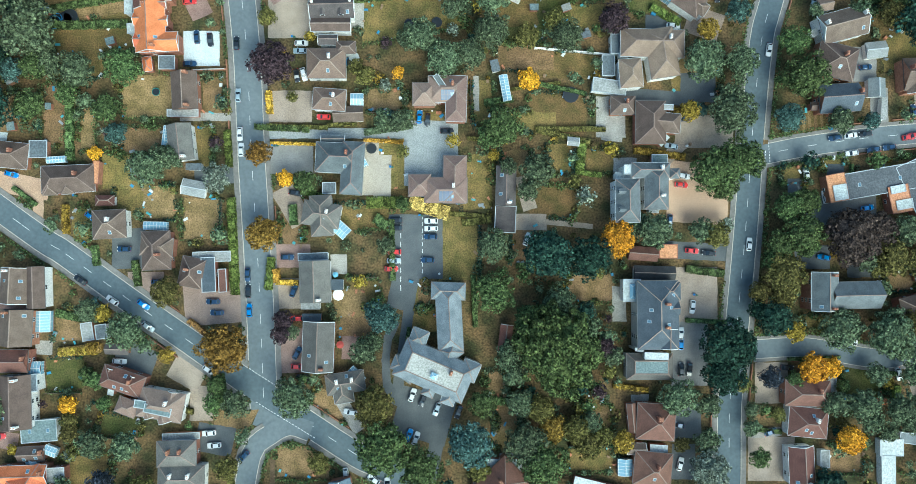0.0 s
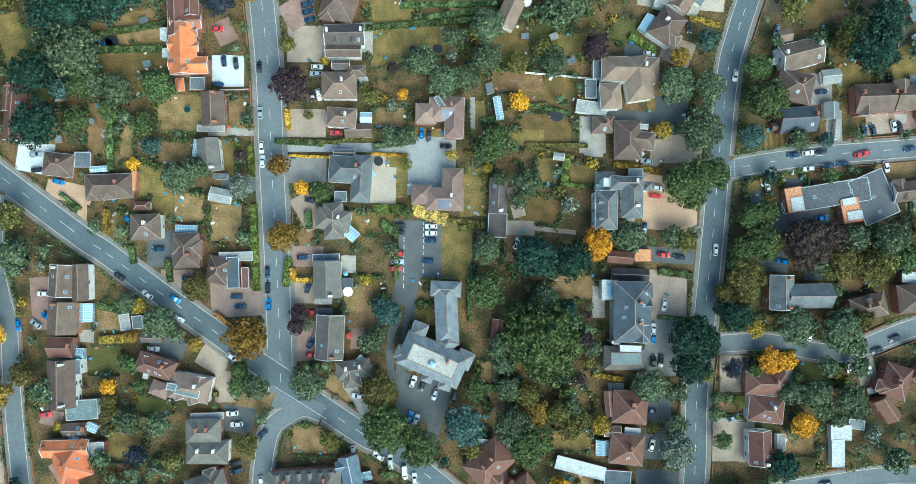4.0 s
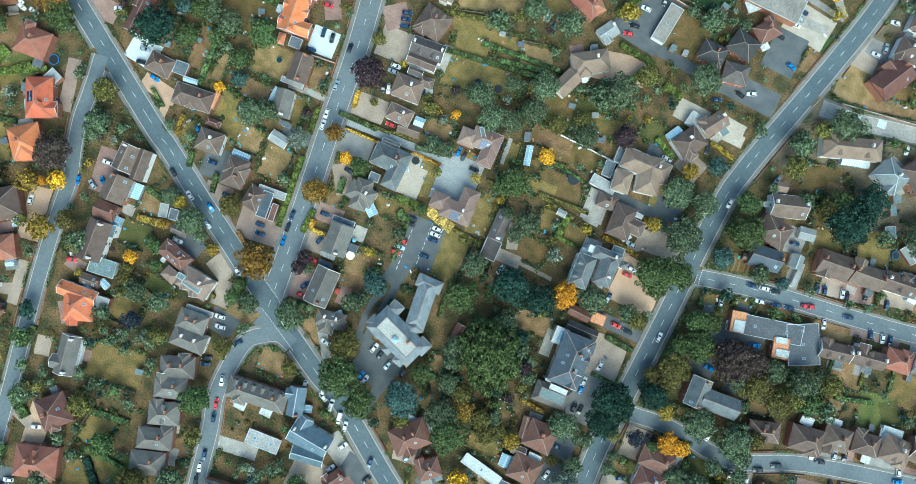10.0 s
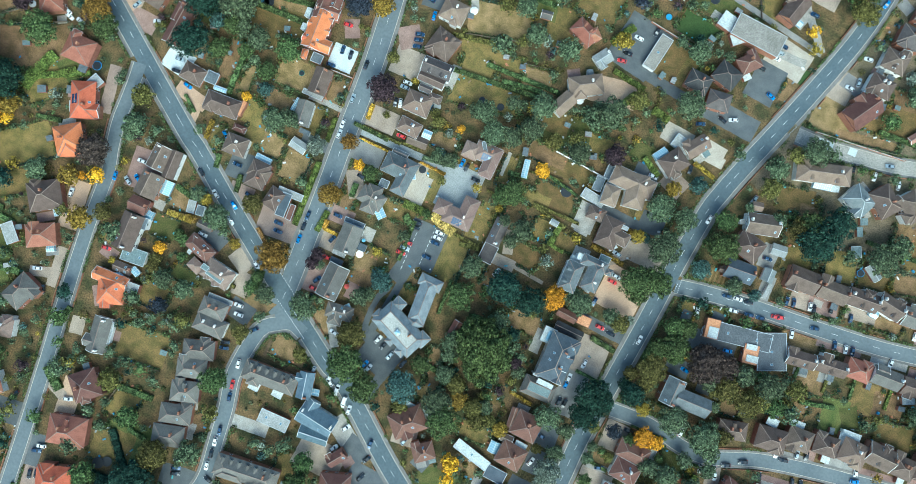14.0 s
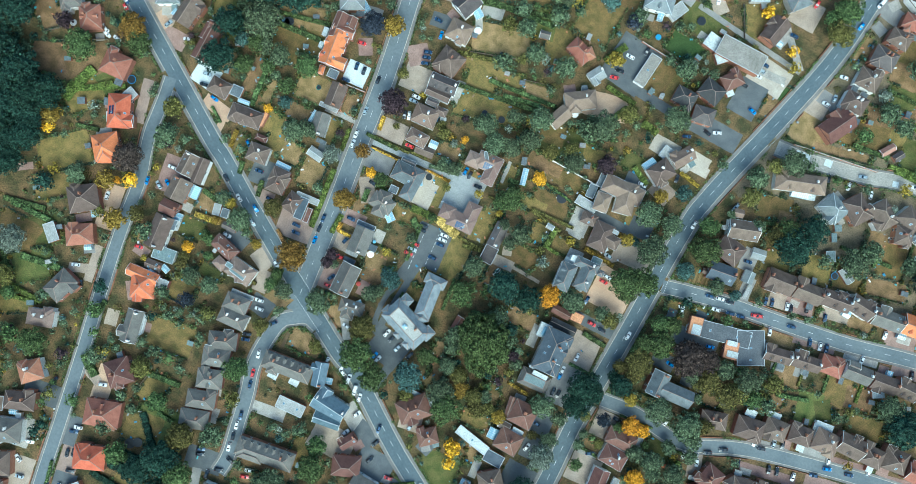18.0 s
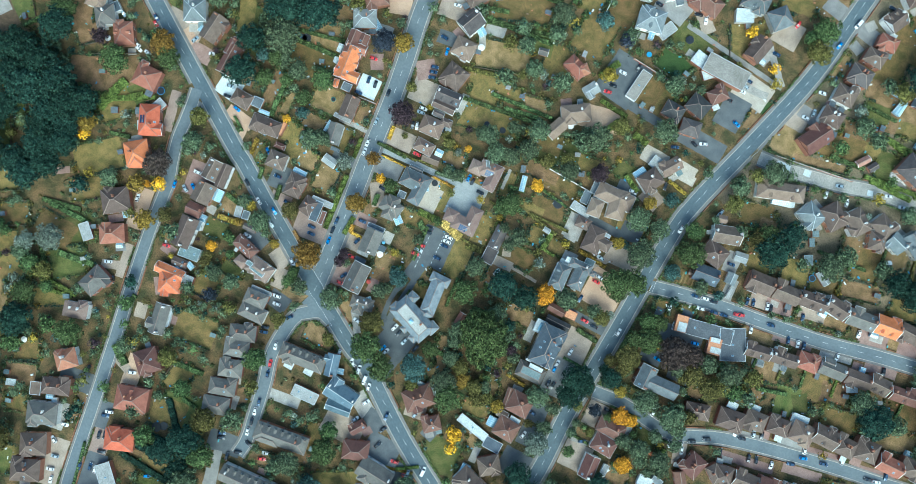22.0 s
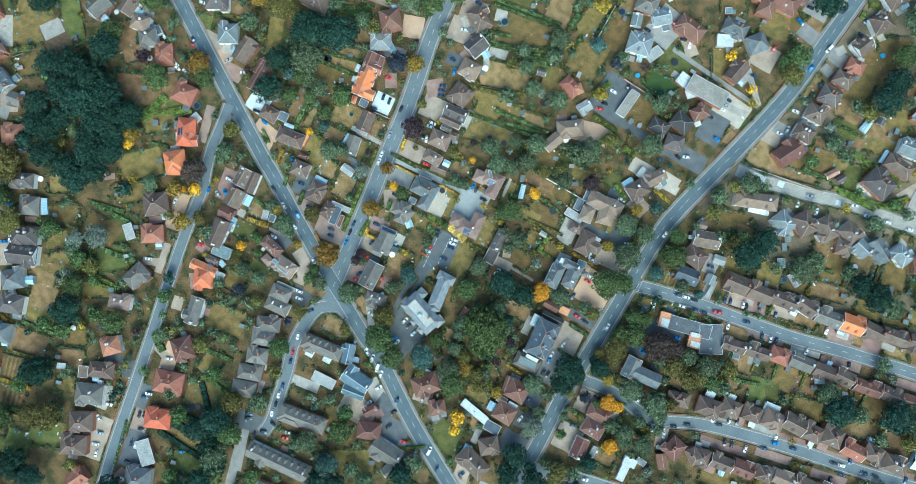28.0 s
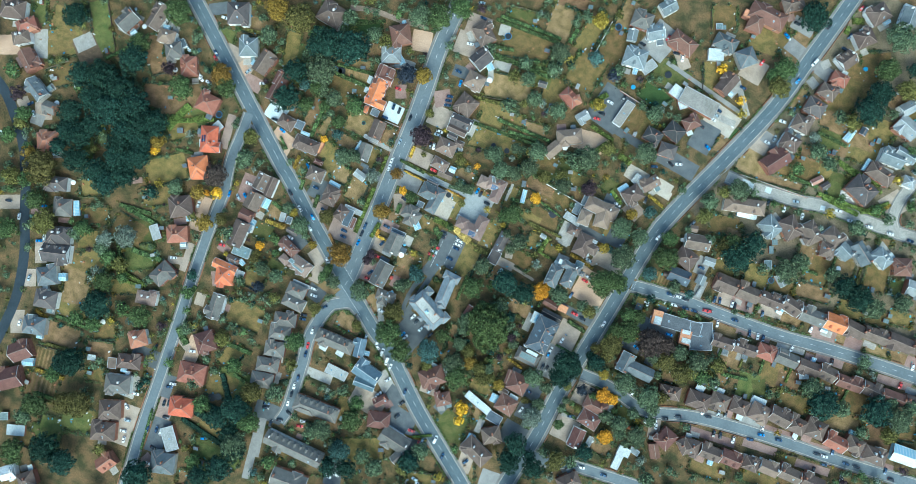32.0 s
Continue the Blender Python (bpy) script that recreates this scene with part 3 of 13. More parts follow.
def crown_mesh(seed, clumps, leaves, size, flat=0.75, rings=7, segs=14):
    """A crown about 1 m in radius: lumpy clumps of leaf sprays over an uneven core."""
    rng = random.Random(seed)
    b = Build()
    off = rng.uniform(0, 50)
    core = []
    for i in range(rings + 1):
        th = math.pi * i / rings
        for j in range(segs):
            ph = math.tau * j / segs
            d = Vector((math.sin(th) * math.cos(ph), math.sin(th) * math.sin(ph), math.cos(th) * flat))
            core.append(d * (0.56 + 0.16 * noise.noise(d * 2.2 + Vector((off, 0, 0)))))
    b.v += [tuple(c) for c in core]
    for i in range(rings):
        for j in range(segs):
            b.f.append((i * segs + j, (i + 1) * segs + j, (i + 1) * segs + (j + 1) % segs, i * segs + (j + 1) % segs))
            b.i.append(0)
    per = leaves // clumps
    for c in range(clumps):
        z = 1 - 1.45 * (c + 0.5) / clumps
        ph = c * 2.39996 + rng.uniform(-0.35, 0.35)
        rr = math.sqrt(max(0, 1 - z * z))
        d = Vector((rr * math.cos(ph), rr * math.sin(ph), z))
        reach = (0.62 + 0.24 * noise.noise(d * 1.7 + Vector((0, off, 0))) + rng.uniform(-0.10, 0.14))
        centre = Vector((d.x * reach, d.y * reach, d.z * reach * flat))
        cr = rng.uniform(0.7, 1.25) * 1.45 / math.sqrt(clumps)
        for _ in range(per):
            e = Vector((rng.gauss(0, 1), rng.gauss(0, 1), rng.gauss(0, 1))).normalized()
            e = (e + d * 0.7 + Vector((0, 0, 0.35))).normalized()
            leaf(b, centre + e * cr * rng.uniform(0.6, 1.12), e, size, rng)
    return b.mesh("crown", LEAF["g"])


CROWN = {"s": [crown_mesh(i, 16, 320, 0.19) for i in range(3)], "m": [crown_mesh(10 + i, 34, 1100, 0.12) for i in range(4)],
         "l": [crown_mesh(20 + i, 62, 2700, 0.078, 0.8) for i in range(4)], "t": [crown_mesh(40 + i, 10, 150, 0.25, 0.8, 4, 8) for i in range(5)],
         "x": [crown_mesh(30, 230, 15000, 0.045, 0.8)]}


def trunk_mesh(seed):
    rng = random.Random(seed)
    b = Build()
    b.tube(Matrix(), 0.09, 0.055, -0.02, 0.65, 9)
    for i in range(5):
        a = i * 1.256 + rng.uniform(-0.3, 0.3)
        m = turn(0, 0, 0, 0.5) @ Matrix.Rotation(a, 4, "Z") @ Matrix.Rotation(radians(rng.uniform(30, 55)), 4, "Y")
        b.tube(m, 0.04, 0.015, 0, 0.55, 6)
    return b.mesh("trunk", BARK)


TRUNK = [trunk_mesh(i) for i in range(3)]
TREE_WORDS = {"g": "green broadleaf tree", "B": "very large dense green broadleaf tree", "d": "dark green dense tree", "s": "grey-green broadleaf tree", "o2": "olive-green tree turning yellow",
              "o": "golden-brown autumn tree", "y": "bright yellow autumn tree", "Y": "mustard-yellow shrubby tree", "p": "dark purple-leaved tree", "P": "large copper-purple tree",
              "b": "blue-green tree", "b2": "near-black purple tree", "w": "pale silvery tree"}


def dress(ob, kind):
    ob.material_slots[0].link = "OBJECT"
    ob.material_slots[0].material = LEAF[kind]


def tree(x, y, r, kind):
    rng = random.Random(int(x * 13) * 7919 + int(y * 17))
    size = "x" if r > 13 else "l" if r > 4.6 else "m" if r > 2.2 else "s"
    hgt = r * (1.05 if r > 10 else 1.25) + (2.2 if r > 2 else 0.6)
    words = TREE_WORDS[kind]
    t = new("tree" if r > 1.6 else "shrub")
    t.matrix_basis = turn(x, y, 0)
    tagged(t, words + (" with a wide crown" if r > 4.6 else " in a garden" if r > 1.6 else " clipped low in a garden"), "tree" if r > 1.6 else "shrub")
    tk = part("trunk", TRUNK[rng.randrange(3)], None, t)
    tk.scale = (max(1.2, r * 0.75), max(1.2, r * 0.75), hgt)
    c = part("crown", CROWN[size][rng.randrange(len(CROWN[size]))], None, t)
    sq = rng.uniform(0.93, 1.07)
    c.location, c.rotation_euler, c.scale = (0, 0, hgt - r * 0.35), (0, 0, rng.uniform(0, math.tau)), (r * 1.12 * sq, r * 1.12 / sq, r * rng.uniform(0.85, 1.0))
    dress(c, kind)


FAR = []


def far_tree(x, y, r, kind):
    FAR.append((x, y, r, kind))


def scatter_trees(count, seed, area):
    """Small garden trees and tall shrubs in what is left open."""
    rng = random.Random(seed)
    made = tries = 0
    while made < count and tries < count * 20:
        tries += 1
        x, y = rng.uniform(*area[:2]), rng.uniform(*area[2:])
        r = 0.9 + 2.0 * rng.random() ** 1.6
        if noise.noise(Vector((x * 0.05, y * 0.05, 7.7))) < (0.12 if x > 105 and y > 55 else -0.22):
            continue
        if inside(BLOCKED, x, y, r * 0.7) or inside(OPEN, x, y, r * 0.1 - 0.8) or any(way_distance_fast(w, x, y) for w in WAYS):
            continue
        made += 1
        far_tree(x, y, r, rng.choice("sssssgggggddbwwoooYp"[rng.randrange(20)] + "s").replace("o", "o2"))


def garden_wall(x1, y1, x2, y2, white=False):
    """A free-standing wall with a coping and piers."""
    d = Vector((x2 - x1, y2 - y1, 0))
    t = tagged(new("garden_wall"), "long white rendered garden wall between two lawns" if white else "long red brick garden wall between two gardens", "wall")
    t.matrix_basis = turn((x1 + x2) / 2, (y1 + y2) / 2, math.degrees(math.atan2(d.y, d.x)))
    b, c, p = Build(), Build(), Build()
    b.box(Matrix(), d.length, 0.24, 0, 1.6)
    part("wall_body", b, RENDER if white else BRICK, t)
    c.box(Matrix(), d.length + 0.05, 0.36, 1.6, 1.68)
    part("coping", c, RENDER if white else STONE, t)
    p.box(Matrix(), 0.4, 0.4, 0, 1.8)
    me = p.mesh("pier", RENDER if white else BRICK)
    n = max(2, round(d.length / 5))
    for i in range(n):
        part("pier", me, None, t, m=turn(d.length * (i / (n - 1) - 0.5), 0, 0))


def giveway(x1, y1, x2, y2, n, name="give_way_line", label="broken white give-way line at the junction"):
    """A row of short painted marks from end to end."""
    ob = tagged(new(name), label, "road marking", "", "structure")
    a = math.degrees(math.atan2(y2 - y1, x2 - x1))
    b = Build()
    b.box(Matrix(), math.hypot(x2 - x1, y2 - y1) / n * 0.6, 0.22, 0, 0.006)
    me = b.mesh("paint_mark", PAINT)
    for i in range(n):
        t = (i + 0.5) / n
        part("paint_mark", me, None, ob, m=turn(x1 + (x2 - x1) * t, y1 + (y2 - y1) * t, a, 0.215))


def plant_far_trees():
    """The many small trees of the farther gardens, joined."""
    kinds = sorted({k for *_, k in FAR})
    verts, faces, idx, base = [], [], [], 0
    for x, y, r, kind in FAR:
        rng = random.Random(int(x * 13) * 7919 + int(y * 17))
        me = CROWN["m" if r > 4.6 else "s" if r > 3.1 else "t"][rng.randrange(3)]
        n = len(me.vertices)
        co = np.empty(n * 3)
        me.vertices.foreach_get("co", co)
        a = rng.uniform(0, math.tau)
        hgt = r * 1.25 + 1.6
        m = np.array([[math.cos(a), -math.sin(a), 0], [math.sin(a), math.cos(a), 0], [0, 0, rng.uniform(0.85, 1.0)]]) * r * 1.12
        verts.append(co.reshape(-1, 3) @ m.T + (x, y, hgt - r * 0.35))
        fl = np.empty(len(me.loops), int)
        me.loops.foreach_get("vertex_index", fl)
        faces += (fl.reshape(-1, 4) + base).tolist()
        idx += [kinds.index(kind)] * (len(me.loops) // 4)
        base += n
    me = bpy.data.meshes.new("garden_trees")
    me.from_pydata(np.concatenate(verts).tolist(), [], faces)
    for k in kinds:
        me.materials.append(LEAF[k])
    me.polygons.foreach_set("material_index", idx)
    tagged(new("garden_trees", me), "many small green and yellowing trees in the farther gardens", "trees", "", "stuff")


def hedge(x1, y1, x2, y2, w, h, kind):
    """A clipped hedge from end to end, its faces covered with leaf sprays."""
    rng = random.Random(int(x1 * 5 + y2 * 3))
    a, z = Vector((x1, y1, 0)), Vector((x2, y2, 0))
    d = z - a
    n = Vector((-d.y, d.x, 0)).normalized()
    b = Build()
    steps = max(2, int(d.length / 1.2))
    rows = []
    for i in range(steps + 1):
        p = a + d * i / steps
        j = rng.uniform(-0.12, 0.12) * w
        rows.append([p - n * (w / 2 * 0.9) + n * j, p - n * (w / 2 * 0.8) + n * j + Vector((0, 0, h * rng.uniform(0.82, 0.92))), p + n * (w / 2 * 0.8) + n * j + Vector((0, 0, h * rng.uniform(0.82, 0.92))), p + n * (w / 2 * 0.9) + n * j])
    for r, s in zip(rows, rows[1:]):
        for i in range(3):
            b.face([r[i], s[i], s[i + 1], r[i + 1]])
    b.face(rows[0]), b.face(rows[-1][::-1])
    for _ in range(min(3000, int(d.length * (w + 1.2 * h) * 9))):
        t, k = rng.random(), rng.random()
        p = a + d * t
        if k < w / (w + 1.2 * h):
            q, e = p + n * w * rng.uniform(-0.5, 0.5) + Vector((0, 0, h * rng.uniform(0.88, 1.04))), Vector((0, 0, 1))
        else:
            s = rng.choice((-1, 1))
            q, e = p + n * s * w * 0.5 + Vector((0, 0, h * rng.uniform(0.05, 1))), n * s + Vector((0, 0, 0.5))
        leaf(b, q, e, 0.34, rng)
    label = {"lg": "long clipped bright green hedge", "gold": "clipped golden-yellow garden hedge", "gold2": "billowing cream-gold garden hedge", "rust": "rust-brown clipped front hedge"}.get(kind, "clipped green hedge between two gardens")
    tagged(new("hedge", b.mesh("hedge", LEAF[kind])), label, "hedge")
    keep(BLOCKED, (x1 + x2) / 2, (y1 + y2) / 2, d.length, w, math.degrees(math.atan2(d.y, d.x)))


# ---- cars ----
TYRE = plain("tyre_rubber", (0.02, 0.02, 0.02), 0.9)
RIM = plain("alloy_rim", (0.5, 0.5, 0.52), 0.3, 0.9)
CARGLASS = plain("car_glass", (0.02, 0.03, 0.04), 0.05, 0.0, 0.9)
LAMPGLASS = plain("lamp_glass", (0.6, 0.62, 0.62), 0.15)
REDGLASS = plain("red_lamp_glass", (0.4, 0.02, 0.02), 0.2)
WHEEL = Build()
WHEEL.tube(pose(0, 0.1, 0, 90), 0.31, 0.31, 0, 0.2, 14, 0)
WHEEL.tube(pose(0, 0.1, 0, 90), 0.19, 0.17, 0.2, 0.215, 10, 1)
WHEEL.tube(pose(0, -0.1, 0, -90), 0.19, 0.17, 0.0, 0.015, 10, 1)
WHEEL = WHEEL.mesh("wheel", TYRE, RIM)
CARS = {}


def car_meshes(key, colour, van):
    paint = plain("car_paint_" + key, colour, 0.28, 0.0 if key in "wWr" else 0.35, 0.5, 0.8)
    L, W = (5.2, 1.95) if van else (4.3, 1.78)
    # sections along the car: place, half width, sill, shoulder height
    body = Build()
    sec = [(-0.5, 0.80, 0.38, 0.62), (-0.485, 0.90, 0.25, 0.80), (-0.36, 0.98, 0.2, 0.92), (-0.1, 1.0, 0.2, 0.95), (0.2, 1.0, 0.2, 0.94), (0.36, 0.97, 0.2, 0.82), (0.47, 0.88, 0.22, 0.70), (0.5, 0.74, 0.34, 0.58)]
    rings = []
    for u, wd, lo, hi in sec:
        hw = W / 2 * wd
        rings.append([(u * L, -hw * 0.92, lo), (u * L, -hw, (lo + hi) / 2), (u * L, -hw * 0.93, hi), (u * L, 0, hi + 0.05), (u * L, hw * 0.93, hi), (u * L, hw, (lo + hi) / 2), (u * L, hw * 0.92, lo)])
    for r, s in zip(rings, rings[1:]):
        for i in range(6):
            body.face([r[i], s[i], s[i + 1], r[i + 1]])
        body.face([r[6], s[6], s[0], r[0]])
    body.face(rings[0]), body.face(rings[-1][::-1])
    # cabin: foot and roof rectangles
    x0, x1, y0 = (-0.48, 0.33, 0.90) if van else (-0.44, 0.24, 0.90)
    X0, X1, Y0, top = (-0.46, 0.17, 0.80, 1.9) if van else (-0.30, 0.04, 0.70, 1.44)
    foot = [(x0 * L, -W / 2 * y0, 0.92), (x1 * L, -W / 2 * y0, 0.90), (x1 * L, W / 2 * y0, 0.90), (x0 * L, W / 2 * y0, 0.92)]
    roof = [(X0 * L, -W / 2 * Y0, top), (X1 * L, -W / 2 * Y0, top), (X1 * L, W / 2 * Y0, top), (X0 * L, W / 2 * Y0, top)]
    for i in range(4):
        j = (i + 1) % 4
        body.face([foot[i], foot[j], roof[j], roof[i]])
    mid = [(X0 * L * 0.9, -W / 2 * Y0 * 0.85, top + 0.05), (X1 * L - 0.08, -W / 2 * Y0 * 0.85, top + 0.05), (X1 * L - 0.08, W / 2 * Y0 * 0.85, top + 0.05), (X0 * L * 0.9, W / 2 * Y0 * 0.85, top + 0.05)]
    for i in range(4):
        j = (i + 1) % 4
        body.face([roof[i], roof[j], mid[j], mid[i]])
    body.face(mid)
    for s in (-1, 1):
        body.box(turn(0.17 * L, s * (W / 2 + 0.06), 0), 0.16, 0.2, 0.92, 1.06)

    def pane(i, j, a, b, push):
        p, q, r, s = (Vector(v) for v in (foot[i], foot[j], roof[j], roof[i]))
        n = (q - p).cross(s - p).normalized() * push
        g = Build()
        g.face([v + n for v in (p.lerp(q, a).lerp(s.lerp(r, a), 0.12), p.lerp(q, b).lerp(s.lerp(r, b), 0.12), p.lerp(q, b).lerp(s.lerp(r, b), 0.9), p.lerp(q, a).lerp(s.lerp(r, a), 0.9))])
        return g
    panes = [("windscreen", pane(1, 2, 0.06, 0.94, 0.015)), ("rear_window", pane(3, 0, 0.1, 0.9, 0.015)), ("side_window", pane(0, 1, 0.3 if van else 0.1, 0.92, 0.015)), ("side_window", pane(2, 3, 0.08, 0.7 if van else 0.9, 0.015))]
    for s in (-1, 1):
        body.box(turn(0.468 * L, s * W * 0.33, 0), 0.22, 0.34, 0.60, 0.735, 1)
        body.box(turn(-0.485 * L, s * W * 0.36, 0), 0.1, 0.26, 0.62, 0.84, 2)
    return body, paint, panes, L, W


CAR_COLOURS = {"w": ((0.66, 0.67, 0.67), "white"), "k": ((0.018, 0.022, 0.028), "black"), "n": ((0.02, 0.055, 0.12), "dark blue"), "b": ((0.02, 0.20, 0.52), "bright blue"),
               "r": ((0.50, 0.03, 0.03), "red"), "s": ((0.36, 0.43, 0.47), "silver"), "W": ((0.66, 0.67, 0.67), "white")}


def car(x, y, a, key, far=False):
    van = key == "W"
    rng = random.Random(int(x * 7 + y * 11))
    if rng.random() < 0.5:
        a += 180
    words = CAR_COLOURS[key][1]
    if (key, far) not in CARS:
        body, paint, panes, L, W = car_meshes(key, CAR_COLOURS[key][0], van)
        c = tagged(new("van" if van else "car"), ("white delivery van standing at the kerb" if van else words + " hatchback car with dark glass standing on the tarmac"), "van" if van else "car", "cars standing along the streets")
        c.matrix_basis = turn(x, y, a, 0.19)
        if far:
            for _, g in panes:
                k = len(body.v)
                body.v += g.v
                body.f += [tuple(i + k for i in f) for f in g.f]
                body.i += [3] * len(g.f)
            for sx in (-0.31, 0.30):
                for s in (-1, 1):
                    body.tube(turn(sx * L, s * (W / 2 - 0.12), 0, 0.31) @ pose(0, 0.1, 0, 90), 0.31, 0.31, 0, 0.2, 8, 4)
        part("body", body, (paint, LAMPGLASS, REDGLASS, CARGLASS, TYRE), c)
        for nm, g in panes if not far else ():
            part(nm, g, CARGLASS, c)
        for sx in () if far else (-0.31, 0.30):
            for s in (-1, 1):
                part("wheel", WHEEL, None, c, m=turn(sx * L, s * (W / 2 - 0.12), 0, 0.31))
        CARS[key, far] = c
    else:
        copy_thing(CARS[key, far], turn(x, y, a, 0.19))


# ---- garden things ----
def trampoline(x, y, r, key):
    col = {"b": (0.03, 0.16, 0.34), "k": (0.015, 0.02, 0.03), "g": (0.03, 0.2, 0.17), "K": (0.02, 0.025, 0.03), "B": (0.05, 0.24, 0.42)}[key]
    t = tagged(new("paddling_pool" if key == "B" else "trampoline"), ("round bright blue paddling pool" if key == "B" else "round garden trampoline with a padded rim"), "pool" if key == "B" else "trampoline")
    t.location = (x, y, 0)
    m, rim, legs = Build(), Build(), Build()
    m.tube(Matrix(), r * 0.88, r * 0.88, 0.86, 0.88, 24)
    part("jump_mat", m, plain("jump_mat_" + key, (0.012, 0.016, 0.02) if key != "B" else col, 0.5), t)
    for i in range(24):
        p, q = (Vector((r * 0.94 * math.cos(k * math.tau / 24), r * 0.94 * math.sin(k * math.tau / 24), 0.9)) for k in (i, i + 1))
        rim.bar(p, q, r * 0.14, 0.06)
    part("padded_rim", rim, plain("trampoline_pad_" + key, col, 0.5), t)
    for i in range(6):
        legs.tube(turn(r * 0.94 * math.cos(i * 1.047), r * 0.94 * math.sin(i * 1.047), 0), 0.03, 0.03, 0.04, 0.88, 6)
    part("legs", legs, RIM, t)
    keep(BLOCKED, x, y, 2 * r, 2 * r, 0)


def shrub(b, x, y, r, h, rng):
    for _ in range(int(14 + 20 * r)):
        e = Vector((rng.gauss(0, 1), rng.gauss(0, 1), abs(rng.gauss(0, 1)))).normalized()
        k = rng.uniform(0.75, 1.1)
        leaf(b, Vector((x + e.x * r * k, y + e.y * r * k, 0.1 + e.z * h * k)), e + Vector((0, 0, 0.4)), 0.36 + 0.16 * r, rng)


def parasol(x, y, r, colour, words):
    """An open parasol: an eight-sided canopy with a valance, a pole and a foot."""
    t = tagged(new("parasol"), words + " garden parasol standing open on a patio", "parasol")
    t.location = (x, y, 0)
    c, p, f = Build(), Build(), Build()
    ring_pts = [Vector((r * math.cos(i * math.tau / 8), r * math.sin(i * math.tau / 8), 2.15)) for i in range(8)]
    for i in range(8):
        a, b = ring_pts[i], ring_pts[(i + 1) % 8]
        c.face([a, b, (0, 0, 2.6)])
        c.face([a, a - Vector((0, 0, 0.15)), b - Vector((0, 0, 0.15)), b])
    part("canopy", c, plain("parasol_cloth_" + words.replace(" ", "_"), colour, 0.8), t)
    p.tube(Matrix(), 0.03, 0.03, 0.05, 2.58, 8)
    part("pole", p, RIM, t)
    f.tube(Matrix(), 0.28, 0.24, 0.03, 0.12, 12)
    part("base", f, GUTTER, t)


def wheelie_bin(x, y, a, colour, words):
    t = tagged(new("wheelie_bin"), words + " plastic wheelie bin standing by the house", "bin")
    t.matrix_basis = turn(x, y, a, 0.06)
    b, l = Build(), Build()
    b.box(Matrix(), 0.48, 0.52, 0, 0.95, 0, 1.15)
    part("body", b, plain("bin_" + words, colour, 0.5), t)
    l.box(Matrix(), 0.6, 0.66, 0.95, 1.03, 0, 0.9)
    part("lid", l, plain("bin_lid_" + words, tuple(v * 1.3 for v in colour), 0.5), t)


def lantern(h, x, y, l, w, a, z):
    """A glazed roof lantern on a flat roof. x, y from the house's own point."""
    m = turn(x, y, a)
    g, f = Build(), Build()
    ring(f, m, l, w, 0.15, z, z + 0.3)
    for sx, sy in ((-1, -1), (1, -1), (1, 1), (-1, 1)):
        f.bar(m @ Vector((sx * l / 2, sy * w / 2, z + 0.3)), m @ Vector((sx * max(0.05, l / 2 - w / 2), 0, z + 0.3 + w * 0.25)), 0.1, 0.1)
    c = [m @ Vector((sx * l / 2, sy * w / 2, z + 0.3)) for sx, sy in ((-1, -1), (1, -1), (1, 1), (-1, 1))]
    p, q = (m @ Vector((sx * max(0.05, l / 2 - w / 2), 0, z + 0.3 + w * 0.25)) for sx in (-1, 1))
    g.face([c[0], c[1], q, p]), g.face([c[2], c[3], p, q]), g.face([c[1], c[2], q]), g.face([c[3], c[0], p])
    part("lantern_glass", g, ROOFGLASS, h, "blue-tinted lantern glass")
    part("lantern_frame", f, WHITE, h, "white lantern frame")


def undergrowth(name, kind, label, seed, count, area):
    """Low shrubs and border plants round the lawns and wherever nothing stands, is paved or mown: one joined growth."""
    rng = random.Random(seed)
    b = Build()
    x0, x1, y0, y1 = area
    made = tries = 0
    while made < count and tries < count * 14:
        tries += 1
        if tries % 2:
            lx, ly, l, w, a = rng.choice(LAWNS)
            if rng.random() < 0.35:
                u, v = rng.uniform(-0.5, 0.5) * l, rng.choice((-1, 1)) * (w / 2 + rng.uniform(0.2, 1.4))
            else:
                u, v = rng.choice((-1, 1)) * (l / 2 + rng.uniform(0.2, 1.4)), rng.uniform(-0.5, 0.5) * w
            c, s = math.cos(radians(a)), math.sin(radians(a))
            x, y = lx + u * c - v * s, ly + u * s + v * c
        else:
            x, y = rng.uniform(x0, x1), rng.uniform(y0, y1)
            if noise.noise(Vector((x * 0.06, y * 0.06, seed * 3.1))) < -0.05:
                continue
        if inside(BLOCKED, x, y, 0.6) or inside(OPEN, x, y, -0.6) or any(way_distance_fast(w, x, y) for w in WAYS):
            continue
        made += 1
        r = rng.uniform(0.55, 1.3) * (1.7 if rng.random() < 0.25 else 1)
        shrub(b, x, y, r, r * rng.uniform(0.8, 1.6), rng)
    return tagged(new(name, b.mesh(name, LEAF[kind])), label, "undergrowth", "", "stuff")


